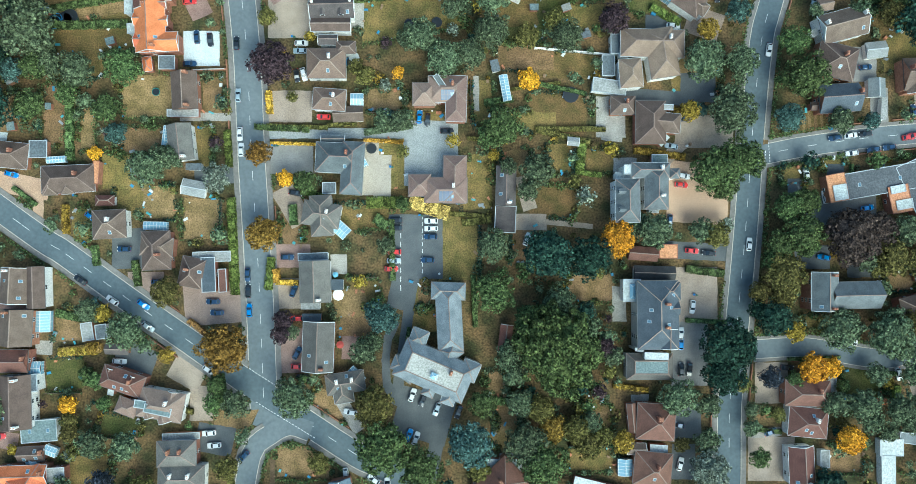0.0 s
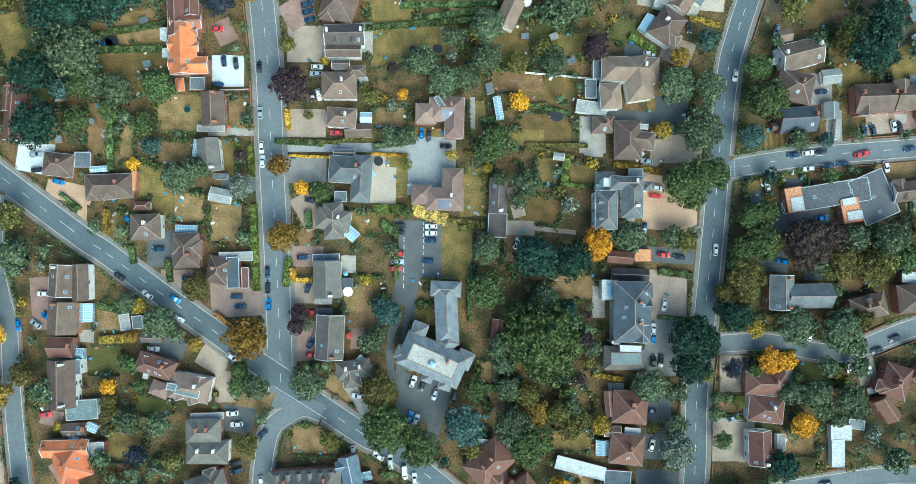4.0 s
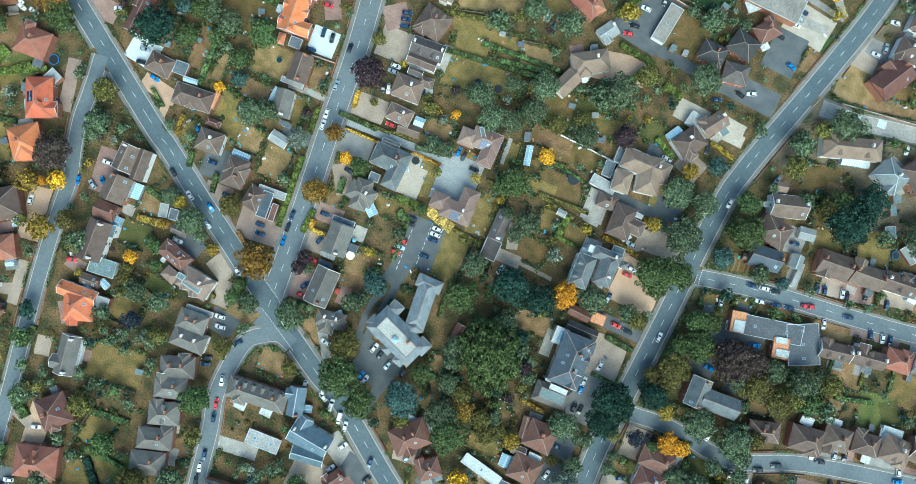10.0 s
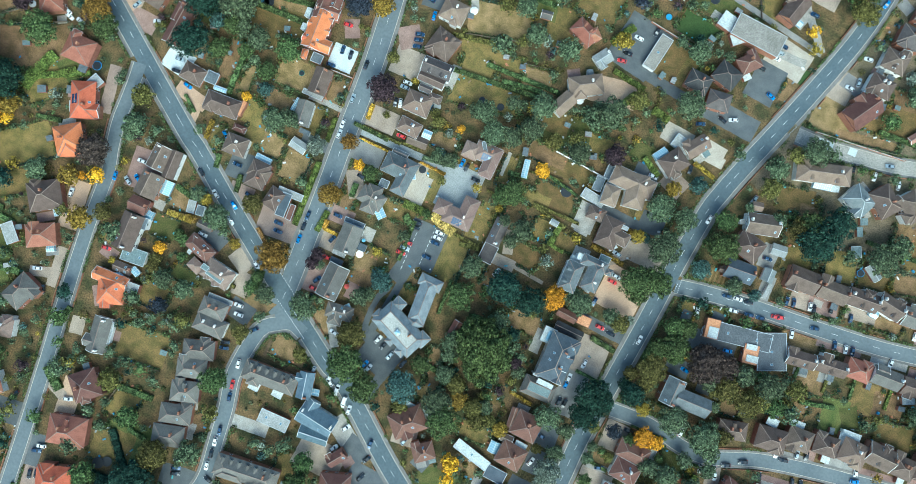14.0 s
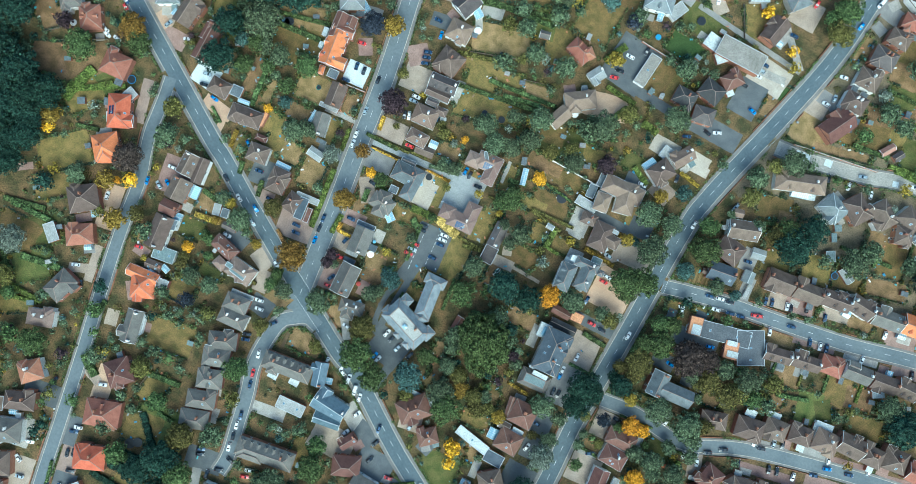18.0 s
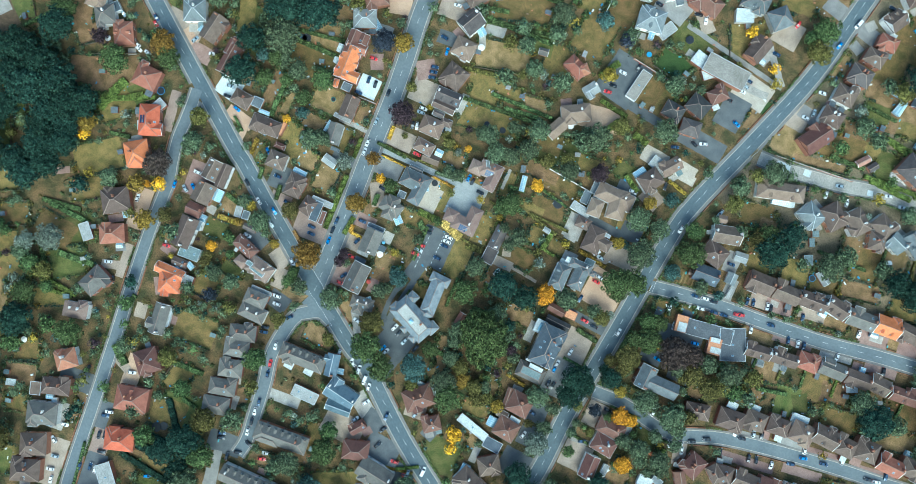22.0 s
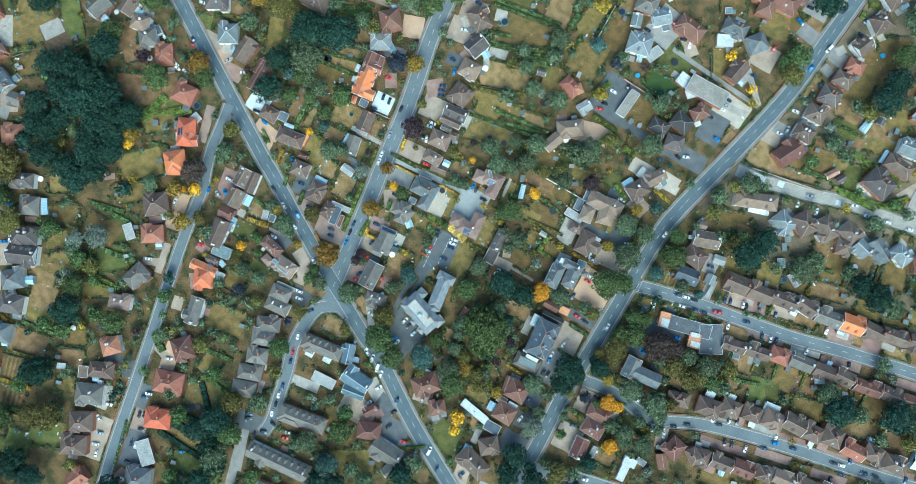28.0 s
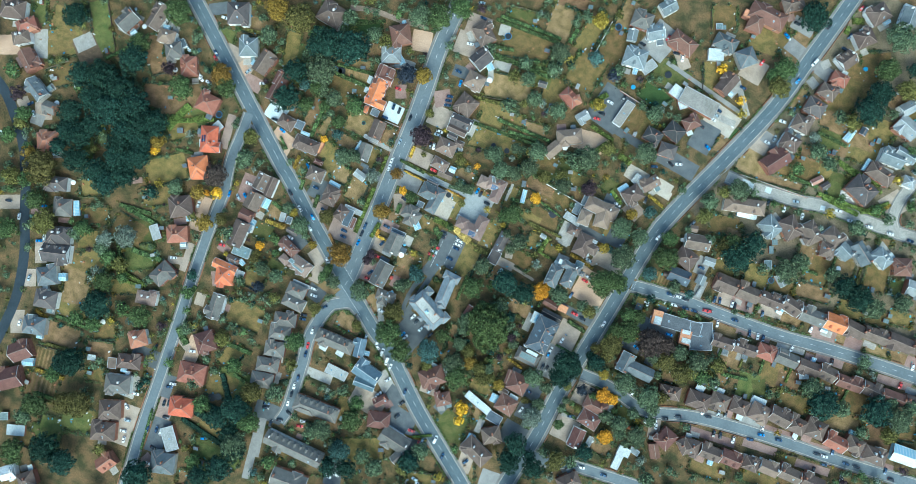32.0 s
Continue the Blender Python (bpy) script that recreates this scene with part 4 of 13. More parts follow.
def roadsides():
    """Front hedges and low brick walls along the footways, left out where there is a drive, a house or another road."""
    rng = random.Random(17)
    growth, gold, wall = Build(), Build(), Build()
    for pts, half, reach in WAYS:
        if reach - half < 1:
            continue
        for side in (-1, 1):
            mode, left = 0, 0
            for (ax, ay), (bx, by) in zip(pts, pts[1:]):
                d = Vector((bx - ax, by - ay, 0))
                n = Vector((-d.y, d.x, 0)).normalized() * side
                left -= d.length
                if left < 0:
                    mode, left = rng.choice((0, 1, 1, 1, 2, 2, 3)), rng.uniform(5, 16)
                p = Vector(((ax + bx) / 2, (ay + by) / 2, 0)) + n * (reach + 0.55)
                if mode == 0 or inside(BLOCKED, p.x, p.y, 0.4) or any(w[0] is not pts and way_distance(w[0], p.x, p.y) < w[2] + 0.3 for w in WAYS):
                    continue
                if mode == 2:
                    wall.box(turn(p.x, p.y, math.degrees(math.atan2(d.y, d.x))), d.length + 0.05, 0.24, 0, 0.85)
                    continue
                wd, hg = rng.uniform(0.5, 0.8), rng.uniform(1.2, 1.7)
                for _ in range(int(d.length * 13)):
                    q = p + d * rng.uniform(-0.5, 0.5) + n * rng.uniform(-wd, wd) + Vector((0, 0, hg * rng.uniform(0.45, 1.0)))
                    leaf(gold if mode == 3 and rng.random() < 0.5 else growth, q, Vector((0, 0, 1)), 0.46, rng)
    tagged(new("front_hedges", growth.mesh("front_hedges", LEAF["g"])), "green front hedges along the footways", "hedges", "", "stuff")
    tagged(new("front_shrubs", gold.mesh("front_shrubs", LEAF["o2"])), "olive and yellowing front shrubs along the footways", "shrubs", "", "stuff")
    tagged(new("front_walls", wall.mesh("front_walls", BRICK)), "low red brick front garden walls", "walls", "", "stuff")


CLUTTER = [plain("clutter_white", (0.62, 0.63, 0.62), 0.5), plain("clutter_blue", (0.05, 0.22, 0.38), 0.5), surface("clutter_terracotta", (0.36, 0.15, 0.08), (0.45, 0.2, 0.11), 2.0), plain("clutter_grey", (0.25, 0.27, 0.28), 0.6), plain("clutter_teal", (0.10, 0.33, 0.36), 0.5), surface("clutter_wood", (0.2, 0.13, 0.08), (0.28, 0.19, 0.12), 2.0)]


def clutter(count, seed):
    """Pots, benches, tables, toys and covers about the patios and lawns, too small to pick apart."""
    rng = random.Random(seed)
    b = Build()
    for _ in range(count):
        lx, ly, l, w, a = rng.choice(LAWNS)
        c, s = math.cos(radians(a)), math.sin(radians(a))
        u, v = (rng.uniform(-0.5, 0.5) * l, rng.choice((-1, 1)) * w * rng.uniform(0.4, 0.56)) if rng.random() < 0.5 else (rng.choice((-1, 1)) * l * rng.uniform(0.4, 0.56), rng.uniform(-0.5, 0.5) * w)
        x, y = lx + u * c - v * s, ly + u * s + v * c
        if inside(BLOCKED, x, y, -0.2) and rng.random() < 0.7 or any(way_distance_fast(w, x, y) for w in WAYS):
            continue
        k, m = rng.randrange(6), turn(x, y, rng.uniform(0, 360), 0.06)
        if rng.random() < 0.4:
            r = rng.uniform(0.18, 0.4)
            b.tube(m, r * 0.75, r, 0, rng.uniform(0.3, 0.6), 9, k)
        elif rng.random() < 0.6:
            t, wd, dp = rng.uniform(0.42, 0.75), rng.uniform(0.9, 1.7), rng.uniform(0.5, 0.9)
            b.box(m, wd, dp, t - 0.06, t, k)
            for sx, sy in ((-1, -1), (1, -1), (1, 1), (-1, 1)):
                b.box(m @ turn(sx * (wd / 2 - 0.08), sy * (dp / 2 - 0.08), 0), 0.07, 0.07, 0, t - 0.06, k)
        else:
            b.box(m, rng.uniform(0.6, 1.6), rng.uniform(0.5, 1.1), 0, rng.uniform(0.4, 1.0), k, 0.88)
    tagged(new("garden_clutter", b.mesh("garden_clutter", *CLUTTER)), "garden pots, benches, tables and toys about the lawns", "garden clutter", "", "stuff")


def fence(x1, y1, x2, y2, rng):
    """Boards between posts, from end to end."""
    b = Build()
    d = Vector((x2 - x1, y2 - y1, 0))
    side = Vector((-d.y, d.x, 0)).normalized() * 0.05
    n = max(1, round(d.length / 1.83))
    cols = []
    for i in range(n):
        top = 1.65 + rng.uniform(-0.05, 0.05)
        for t, z, g in ((i, 1.78, 1.3), (i + 0.06, 1.78, 1.3), (i + 0.07, top, 0.7), (i + 0.99, top, 0.7)):
            cols.append((Vector((x1, y1, 0)) + d * t / n, z, g))
    k = 0
    for p, z, g in cols:
        b.v += [tuple(p - side * g), tuple(p - side * g + Vector((0, 0, z))), tuple(p + side * g + Vector((0, 0, z))), tuple(p + side * g)]
    for i in range(len(cols) - 1):
        for j in range(3):
            b.f.append((4 * i + j, 4 * i + 4 + j, 4 * i + 5 + j, 4 * i + 1 + j))
            b.i.append(0)
    tagged(new("fence", b.mesh("fence", FENCE)), "weathered wooden panel fence between two gardens", "fence")


def fences():
    rng = random.Random(8)
    for x, y, l, w, a in LAWNS:
        if l * w < 60:
            continue
        if w > l:
            l, w, a = w, l, a + 90
        c, s = math.cos(radians(a)), math.sin(radians(a))
        for v in (-1, 1):
            if rng.random() < 0.35:
                continue
            o = v * (w / 2 + 1.0)
            ends = [(x + u * c - o * s, y + u * s + o * c) for u in (-l / 2, l / 2)]
            if any(inside(BLOCKED, *e, 0.3) or inside(OPEN, *e, 0.3) or any(way_distance_fast(q, *e) for q in WAYS) for e in (*ends, ((ends[0][0] + ends[1][0]) / 2, (ends[0][1] + ends[1][1]) / 2))):
                continue
            fence(*ends[0], *ends[1], rng)


def boundaries():
    """Hedges along the long sides of the gardens, broken by gaps."""
    rng = random.Random(41)
    green, dark = Build(), Build()
    for x, y, l, w, a in LAWNS:
        if l * w < 45:
            continue
        if w > l:
            l, w, a = w, l, a + 90
        c, s = math.cos(radians(a)), math.sin(radians(a))
        for side in (-1, 1):
            if rng.random() < 0.2:
                continue
            growth = green if rng.random() < 0.6 else dark
            o, wide, tall = side * (w / 2 + 0.6), rng.uniform(0.4, 0.8), rng.uniform(1.3, 2.2)
            u = -l / 2
            while u < l / 2:
                p = Vector((x + u * c - o * s, y + u * s + o * c, 0))
                u += 0.9
                if rng.random() < 0.06 or inside(BLOCKED, p.x, p.y, 0.3) or inside(OPEN, p.x, p.y, -0.5) or any(way_distance_fast(q, p.x, p.y) for q in WAYS):
                    continue
                for _ in range(11):
                    q = p + Vector((rng.uniform(-0.6, 0.6), rng.uniform(-0.6, 0.6), 0)) * 0.6 + Vector((-s, c, 0)) * rng.uniform(-wide, wide)
                    leaf(growth, q + Vector((0, 0, tall * rng.uniform(0.4, 1.0))), Vector((0, 0, 1)), 0.42, rng)
    for name, growth, kind in (("garden_hedges", green, "g"), ("dark_garden_hedges", dark, "d")):
        tagged(new(name, growth.mesh(name, LEAF[kind])), ("green" if kind == "g" else "dark green") + " hedges between the back gardens", "hedges", "", "stuff")


def way_distance_fast(w, x, y):
    pts, _, reach = w
    best = reach * reach
    return any((x - px) ** 2 + (y - py) ** 2 < best for px, py in pts)


# ---- ground and roads ----
tagged(sheet("ground", 2600, GROUND), "rough dry grass and garden soil", "ground", "", "structure")
r_1 = road("road_1", "grey asphalt residential road", "asphalt", 8.2, 1.8, ((-76.0, 164.9), (-73.7, 137.7), (-72.8, 108.3), (-69.5, 81.5), (-67.1, 57.3), (-65.6, 27.8), (-63.6, -1.6), (-62.2, -27.1), (-61.1, -52.6)), 7.5)
r_2 = road("road_2", "blue-grey asphalt main road with white centre dashes", "asphalt2", 7.4, 1.7, ((-256.9, 92.5), (-225.2, 70.5), (-192.1, 46.1), (-134.9, 3.9), (-123.0, -4.0), (-103.7, -18.0), (-84.3, -31.5), (-66.4, -44.2), (-46.9, -57.4), (-31.6, -67.3), (-19.4, -73.8), (13.4, -99.0), (49.2, -122.4), (74.5, -139.3)), 6.4)
r_3 = road("road_3", "blue-grey asphalt main road with white centre dashes", "asphalt2", 7.4, 1.8, ((79.0, -136.1), (81.7, -108.9), (85.1, -81.6), (85.9, -51.3), (88.8, -22.7), (91.7, 7.5), (94.3, 40.0), (97.0, 64.5), (99.4, 74.2), (103.9, 88.7), (117.4, 128.3), (128.8, 166.1), (134.9, 200.1), (140.9, 234.1), (144.4, 257.2)), 6.4)
r_4 = road("road_4", "grey asphalt residential road", "asphalt", 6.2, 1.3, ((97.5, 27.9), (111.2, 30.6), (132.9, 33.6), (162.5, 36.3), (192.0, 39.7), (220.5, 44.9), (248.5, 49.0), (264.4, 51.1), (284.5, 53.1)), 7.5)
r_5 = road("road_5", "grey asphalt residential road", "asphalt", 5.8, 1.2, ((93.4, -34.4), (110.8, -33.8), (130.1, -37.0), (141.9, -36.6), (163.9, -28.3), (188.8, -22.8), (221.3, -17.5), (250.4, -13.9), (278.8, -9.6), (307.2, -5.2)), 0)
r_6 = road("road_6", "pale concrete estate road", "concrete", 6.2, 1.3, ((120.5, 113.2), (127.8, 113.4), (136.4, 113.5), (150.6, 115.8), (165.5, 118.2), (185.5, 123.0), (207.4, 124.6), (229.3, 126.8), (250.7, 130.1)), 0)
r_7 = road("road_7", "pale concrete estate road", "concrete", 5.2, 1.2, ((226.6, 126.7), (221.3, 132.8), (220.7, 145.5), (223.9, 160.8)), 0)
r_8 = road("road_8", "grey asphalt residential road", "asphalt", 5.6, 1.3, ((-162.8, 20.9), (-161.9, 12.4), (-161.3, 2.9), (-160.8, -6.6), (-158.4, -18.9), (-155.5, -30.1), (-154.1, -49.4), (-151.6, -72.7), (-148.5, -95.8), (-145.6, -116.4), (-141.0, -152.0), (-136.6, -188.4), (-131.3, -220.6), (-128.6, -240.3)), 0)
r_9 = road("road_9", "grey asphalt residential road", "asphalt", 6.0, 1.4, ((-46.5, -59.6), (-53.1, -57.7), (-59.2, -60.6), (-64.9, -66.7), (-67.5, -87.3), (-64.3, -103.9), (-62.2, -119.0), (-60.1, -134.1), (-61.2, -143.5)), 0)
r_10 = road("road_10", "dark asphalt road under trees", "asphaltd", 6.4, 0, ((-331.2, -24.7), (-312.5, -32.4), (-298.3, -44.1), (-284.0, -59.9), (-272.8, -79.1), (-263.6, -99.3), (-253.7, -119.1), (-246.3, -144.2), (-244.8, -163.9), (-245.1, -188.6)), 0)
r_11 = road("road_11", "grey asphalt residential road", "asphalt", 5.6, 1.2, ((85.5, -92.1), (97.4, -92.1), (110.9, -87.4), (131.1, -84.1), (153.2, -81.0), (176.4, -80.5)), 0)
r_12 = road("road_12", "narrow brown dirt track", "track", 3.4, 0, ((-134.6, 108.2), (-120.3, 112.5), (-100.9, 114.4), (-86.3, 117.6)), 0)
r_13 = road("road_13", "pale concrete estate road", "concrete", 4.0, 0, ((63.0, 148.2), (84.2, 145.1), (104.3, 143.9), (111.2, 144.4)), 0)
footways(8.2, 1.8, r_1[1], WAYS[0], 0.000)
footways(7.4, 1.7, r_2[1], WAYS[1], 0.004)
footways(7.4, 1.8, r_3[1], WAYS[2], 0.008)
footways(6.2, 1.3, r_4[1], WAYS[3], 0.012)
footways(5.8, 1.2, r_5[1], WAYS[4], 0.016)
footways(6.2, 1.3, r_6[1], WAYS[5], 0.020)
footways(5.2, 1.2, r_7[1], WAYS[6], 0.024)
footways(5.6, 1.3, r_8[1], WAYS[7], 0.028)
footways(6.0, 1.4, r_9[1], WAYS[8], 0.032)
footways(5.6, 1.2, r_11[1], WAYS[10], 0.040)

def slab(x, y, l, w, a):
    """A newer, paler slab let into the concrete road."""
    b = Build()
    b.box(Matrix(), l, w, 0, 0.012)
    ob = tagged(new("concrete_slab", b.mesh("concrete_slab", PAVE["wh"])), "newer pale concrete slab in the estate road", "road slab", "", "structure")
    ob.matrix_basis = turn(x, y, a, ROAD_Z[0] + 0.004)


slab(134.05, 114.34, 7.34, 4.64, 6.2)
slab(146.79, 116.50, 3.77, 3.48, 1.9)
slab(180.89, 120.79, 2.96, 2.90, 13.3)

# ---- lawns, drives ----
patch("dry_ground", 218, 150, 190, 180, -14, surface("dry_ground", (0.085, 0.075, 0.042), (0.215, 0.165, 0.105), 0.12, 0.95, 0.5, 1.8, contrast=0.4, amp=0.45), "dry pale ground between the gardens of the estate", "ground", -0.012, 0.6)
lawn(-115.8, 62.39, 23.44, 7.36, 0.6, "m")
lawn(-95.74, 45.08, 19.9, 12.88, 0.4, "d")
lawn(-100.11, 31.28, 12.63, 7.33, 0.3, "d")
lawn(-101.72, 12.97, 10.81, 10.96, 0.2, "m")
lawn(-80.9, 6.63, 10.86, 12.81, 0.2, "d")
lawn(-81.1, 29.55, 6.17, 12.86, 0.3, "m")
lawn(-77.6, 45.23, 6.18, 11.06, 0.4, "d")
lawn(-120.63, -26.31, 8.93, 9.95, -0.1, "d")
lawn(-122.23, -41.48, 11.05, 9.38, -0.2, "g")
lawn(-105.44, -57.41, 11.47, 6.11, -10.4, "g")
lawn(-115.09, -71.19, 14.24, 9.87, -0.4, "m")
lawn(-69.56, -54.72, 10.17, 10.8, -30.2, "d")
lawn(-20.76, 22.5, 7.73, 18.5, 0.3, "m")
lawn(-0.42, -2.38, 12.19, 20.3, 0.1, "m")
lawn(7.14, 44.02, 5.58, 13.79, 0.4, "m")
lawn(6.78, 19.85, 6.3, 15.58, 0.3, "m")
lawn(-18.13, 71.77, 22.21, 11.21, 0.6, "g")
lawn(-23.59, 44.72, 11.06, 6.68, 0.4, "d")
lawn(32.15, 56.01, 22.46, 8.25, -2.5, "m")
lawn(31.18, 41.4, 18.69, 10.47, -2.6, "m")
lawn(29.26, 12.51, 14.16, 9.29, -1.8, "m")
lawn(31.71, 26.47, 7.47, 9.32, 0.3, "m")
lawn(45.18, 25.61, 10.12, 6.72, 0.3, "m")
lawn(17.55, 23.61, 8.18, 10.41, 0.3, "d")
lawn(19.07, 72.19, 14.95, 11.26, 0.6, "m")
lawn(39.69, 71.86, 13.15, 8.28, 0.6, "m")
lawn(41.69, -14.74, 14.92, 8.52, -0.0, "d")
lawn(14.92, -56.64, 6.64, 14.64, -0.3, "d")
lawn(43.43, -55.88, 8.18, 8.09, -0.3, "d")
lawn(41.16, -68.71, 14.1, 6.6, -0.4, "m")
lawn(-32.87, -26.45, 10.23, 8.05, -0.1, "d")
lawn(-30.35, -16.57, 9.15, 8.07, -0.0, "m")
lawn(-40.59, -51.79, 11.7, 5.43, -38.1, "d")
lawn(-11.99, -25.02, 9.19, 7.34, -0.1, "m")
lawn(-13.66, -16.2, 4.78, 8.09, -0.0, "m")
lawn(-48.67, -68.98, 16.31, 9.78, -0.4, "d")
lawn(112.57, 37.83, 14.14, 10.18, 4.3, "st")
lawn(129.41, 21.71, 11.5, 2.26, 8.1, "m")
lawn(119.89, 25.43, 6.89, 3.39, 8.2, "m")
lawn(141.9, 24.22, 11.55, 4.15, 8.1, "m")
lawn(141.45, -12.12, 8.8, 6.38, 0.0, "d")
lawn(128.67, -44.62, 11.79, 10.43, -0.2, "g")
lawn(122.7, -69.28, 12.5, 8.15, -0.4, "d")
lawn(143.34, 63.1, 9.64, 11.42, 0.6, "g")
lawn(75.42, 51.13, 15.14, 7.53, 0.5, "m")
lawn(79.12, 37.05, 9.79, 5.66, -19.6, "d")
lawn(-52.74, 6.16, 6.2, 14.69, 0.2, "d")
lawn(116.52, -25.57, 13.29, 3.73, -0.1, "m")
lawn(106.51, 21.23, 5.71, 5.64, 0.3, "m")
lawn(-105.88, 63.41, 9.04, 7.37, 0.6, "m")
lawn(-121.85, 42.13, 4.67, 14.66, 0.4, "d")
lawn(-116.37, 34.84, 4.31, 12.82, 0.4, "d")
lawn(-105.07, 71.72, 16.29, 5.54, 0.6, "m")
lawn(11.6, -44.71, 5.53, 7.34, -0.2, "d")
lawn(-27.14, 7.7, 9.18, 7.37, 0.2, "m")
lawn(42.14, -51.27, 5.58, 5.52, -0.3, "m")
lawn(71.67, 56.74, 11.35, 7.54, 0.5, "d")
lawn(-194.74, -33.45, 25.97, 16.22, 37.5, "m")
lawn(-189.39, -73.67, 22.29, 14.7, 35.7, "g")
lawn(-190.77, -49.88, 22.3, 11.03, 30.7, "m")
lawn(-288.29, 12.04, 22.48, 18.69, 40.2, "m")
lawn(-272.01, 30, 11.23, 33.54, 35.2, "g")
lawn(-278.38, -7.91, 18.76, 11.17, 35.3, "m")
lawn(-246.75, -42.04, 7.5, 18.47, 25.6, "g")
lawn(-311.94, 21.46, 7.56, 14.91, 25.2, "g")
lawn(-185.43, -90.08, 18.58, 14.69, 35.7, "g")
lawn(-185.68, -110.57, 18.62, 8.79, 26.0, "m")
lawn(-210.18, -136.78, 18.71, 14.66, 11.3, "m")
lawn(-208.75, -156.48, 22.44, 14.66, 6.5, "d")
lawn(-209.95, -173.39, 17.22, 13.19, 11.5, "st")
lawn(-206.65, -190.12, 20.96, 14.64, 11.6, "st")
lawn(-217.47, -117.88, 14.97, 14.69, 25.9, "d")
lawn(-222.03, -79.24, 14.96, 11.04, 25.8, "m")
lawn(-231.89, -63.56, 14.98, 11.06, 25.7, "m")
lawn(-205.89, 10.18, 26.06, 18.43, 25.5, "d")
lawn(-193.48, 1.81, 18.49, 11.1, 45.4, "g")
lawn(-109.38, -93.67, 22.07, 14.56, 6.3, "m")
lawn(-96.77, -136.02, 22.05, 18.15, 11.4, "g")
lawn(-94.67, -165.29, 22.03, 14.52, 6.6, "m")
lawn(-92.37, -178.29, 22.02, 10.89, 6.7, "g")
lawn(-170.1, -196.52, 18.61, 14.59, 11.6, "m")
lawn(-188.6, -213.8, 14.92, 18.29, 6.8, "g")
lawn(-148.72, 61.77, 11.08, 25.65, 15.4, "g")
lawn(-182.63, 72.19, 22.31, 11.01, 5.5, "d")
lawn(-122.14, 74.38, 25.73, 10.97, 15.4, "m")
lawn(-23.68, 104.97, 28.93, 14.51, 15.4, "d")
lawn(-24.96, 132.52, 28.93, 14.52, 15.3, "m")
lawn(7.69, 155.99, 10.83, 21.64, -4.9, "m")
lawn(-11.72, 154.86, 14.46, 21.73, 5.1, "d")
lawn(3.94, 114.09, 14.42, 18.07, 5.3, "m")
lawn(-15.98, 72.46, 32.55, 14.48, 10.5, "m")
lawn(24.36, 71.73, 21.55, 14.43, 15.6, "g")
lawn(59.67, 138.61, 17.91, 10.76, -9.8, "dg")
lawn(89.54, 166.76, 17.72, 18, 25.4, "m")
lawn(63.87, 154.58, 21.46, 14.36, -4.9, "g")
lawn(59.42, 118.52, 14.31, 14.37, -4.7, "m")
lawn(115.36, 137.28, 10.66, 8.56, -14.9, "dg")
lawn(131.85, 127.31, 15.71, 17.67, 85.9, "d")
lawn(105.83, 198.37, 17.71, 14.35, 5.0, "m")
lawn(77.22, 200.81, 14.19, 14.43, 25.2, "m")
lawn(160.89, 180.84, 21.06, 21.42, 5.1, "m")
lawn(188.23, 172.13, 20.97, 14.24, 5.1, "m")
lawn(167.42, 199.78, 21.04, 17.84, 5.0, "m")
lawn(166.71, 144.03, 21.05, 14.26, 5.3, "m")
lawn(151.66, 134.83, 10.55, 14.28, 5.3, "m")
lawn(172.31, 213.98, 17.47, 14.3, 25.4, "m")
lawn(171.65, 162.23, 17.52, 17.83, 5.2, "d")
lawn(189.66, 160.96, 20.96, 10.68, 5.2, "m")
lawn(185.44, 137.21, 17.5, 14.23, 0.2, "g")
lawn(202.64, 198.76, 10.46, 21.34, 5.0, "m")
lawn(111.3, 129.38, 10.64, 10.73, -4.8, "d")
lawn(142.87, 63.21, 14.09, 14.28, 10.7, "m")
lawn(162.59, 66.85, 14.05, 14.25, 10.7, "m")
lawn(178.33, 70.55, 14.01, 14.24, 10.7, "m")
lawn(194.18, 86.15, 13.97, 17.77, 10.6, "m")
lawn(206.74, 92.25, 13.94, 14.21, 10.6, "d")
lawn(227.06, 98.18, 13.89, 21.27, 10.6, "m")
lawn(197.12, 71.79, 20.95, 8.53, 10.7, "d")
lawn(223.63, 72.89, 17.38, 10.63, 10.7, "m")
lawn(238.4, 74.2, 13.87, 8.5, 10.7, "m")
lawn(250.87, 80.3, 13.84, 8.49, 10.7, "m")
lawn(170.55, 13.38, 14.04, 10.67, 11.0, "d")
lawn(196.41, 16.21, 13.98, 14.2, 11.0, "m")
lawn(186.87, 3.63, 12.6, 15.63, 11.0, "g")
lawn(207.35, 17.65, 13.95, 10.64, 11.0, "d")
lawn(224.53, 22.17, 13.91, 10.62, 11.0, "d")
lawn(247.8, 21.84, 20.78, 14.13, 11.0, "m")
lawn(264.86, 26.34, 13.81, 10.59, 11.0, "d")
lawn(278.78, 29.29, 13.78, 10.57, 11.0, "d")
lawn(268.52, 10.5, 17.26, 14.1, 11.1, "d")
lawn(246.09, 9.21, 20.79, 10.6, 11.1, "d")
lawn(214.99, 5.65, 17.42, 10.63, 11.0, "m")
lawn(158.98, 29.47, 17.57, 8.55, 7.8, "d")
lawn(166.27, 46.88, 8.42, 7.12, 7.8, "d")
lawn(192.48, 50.59, 13.98, 5.69, 7.8, "d")
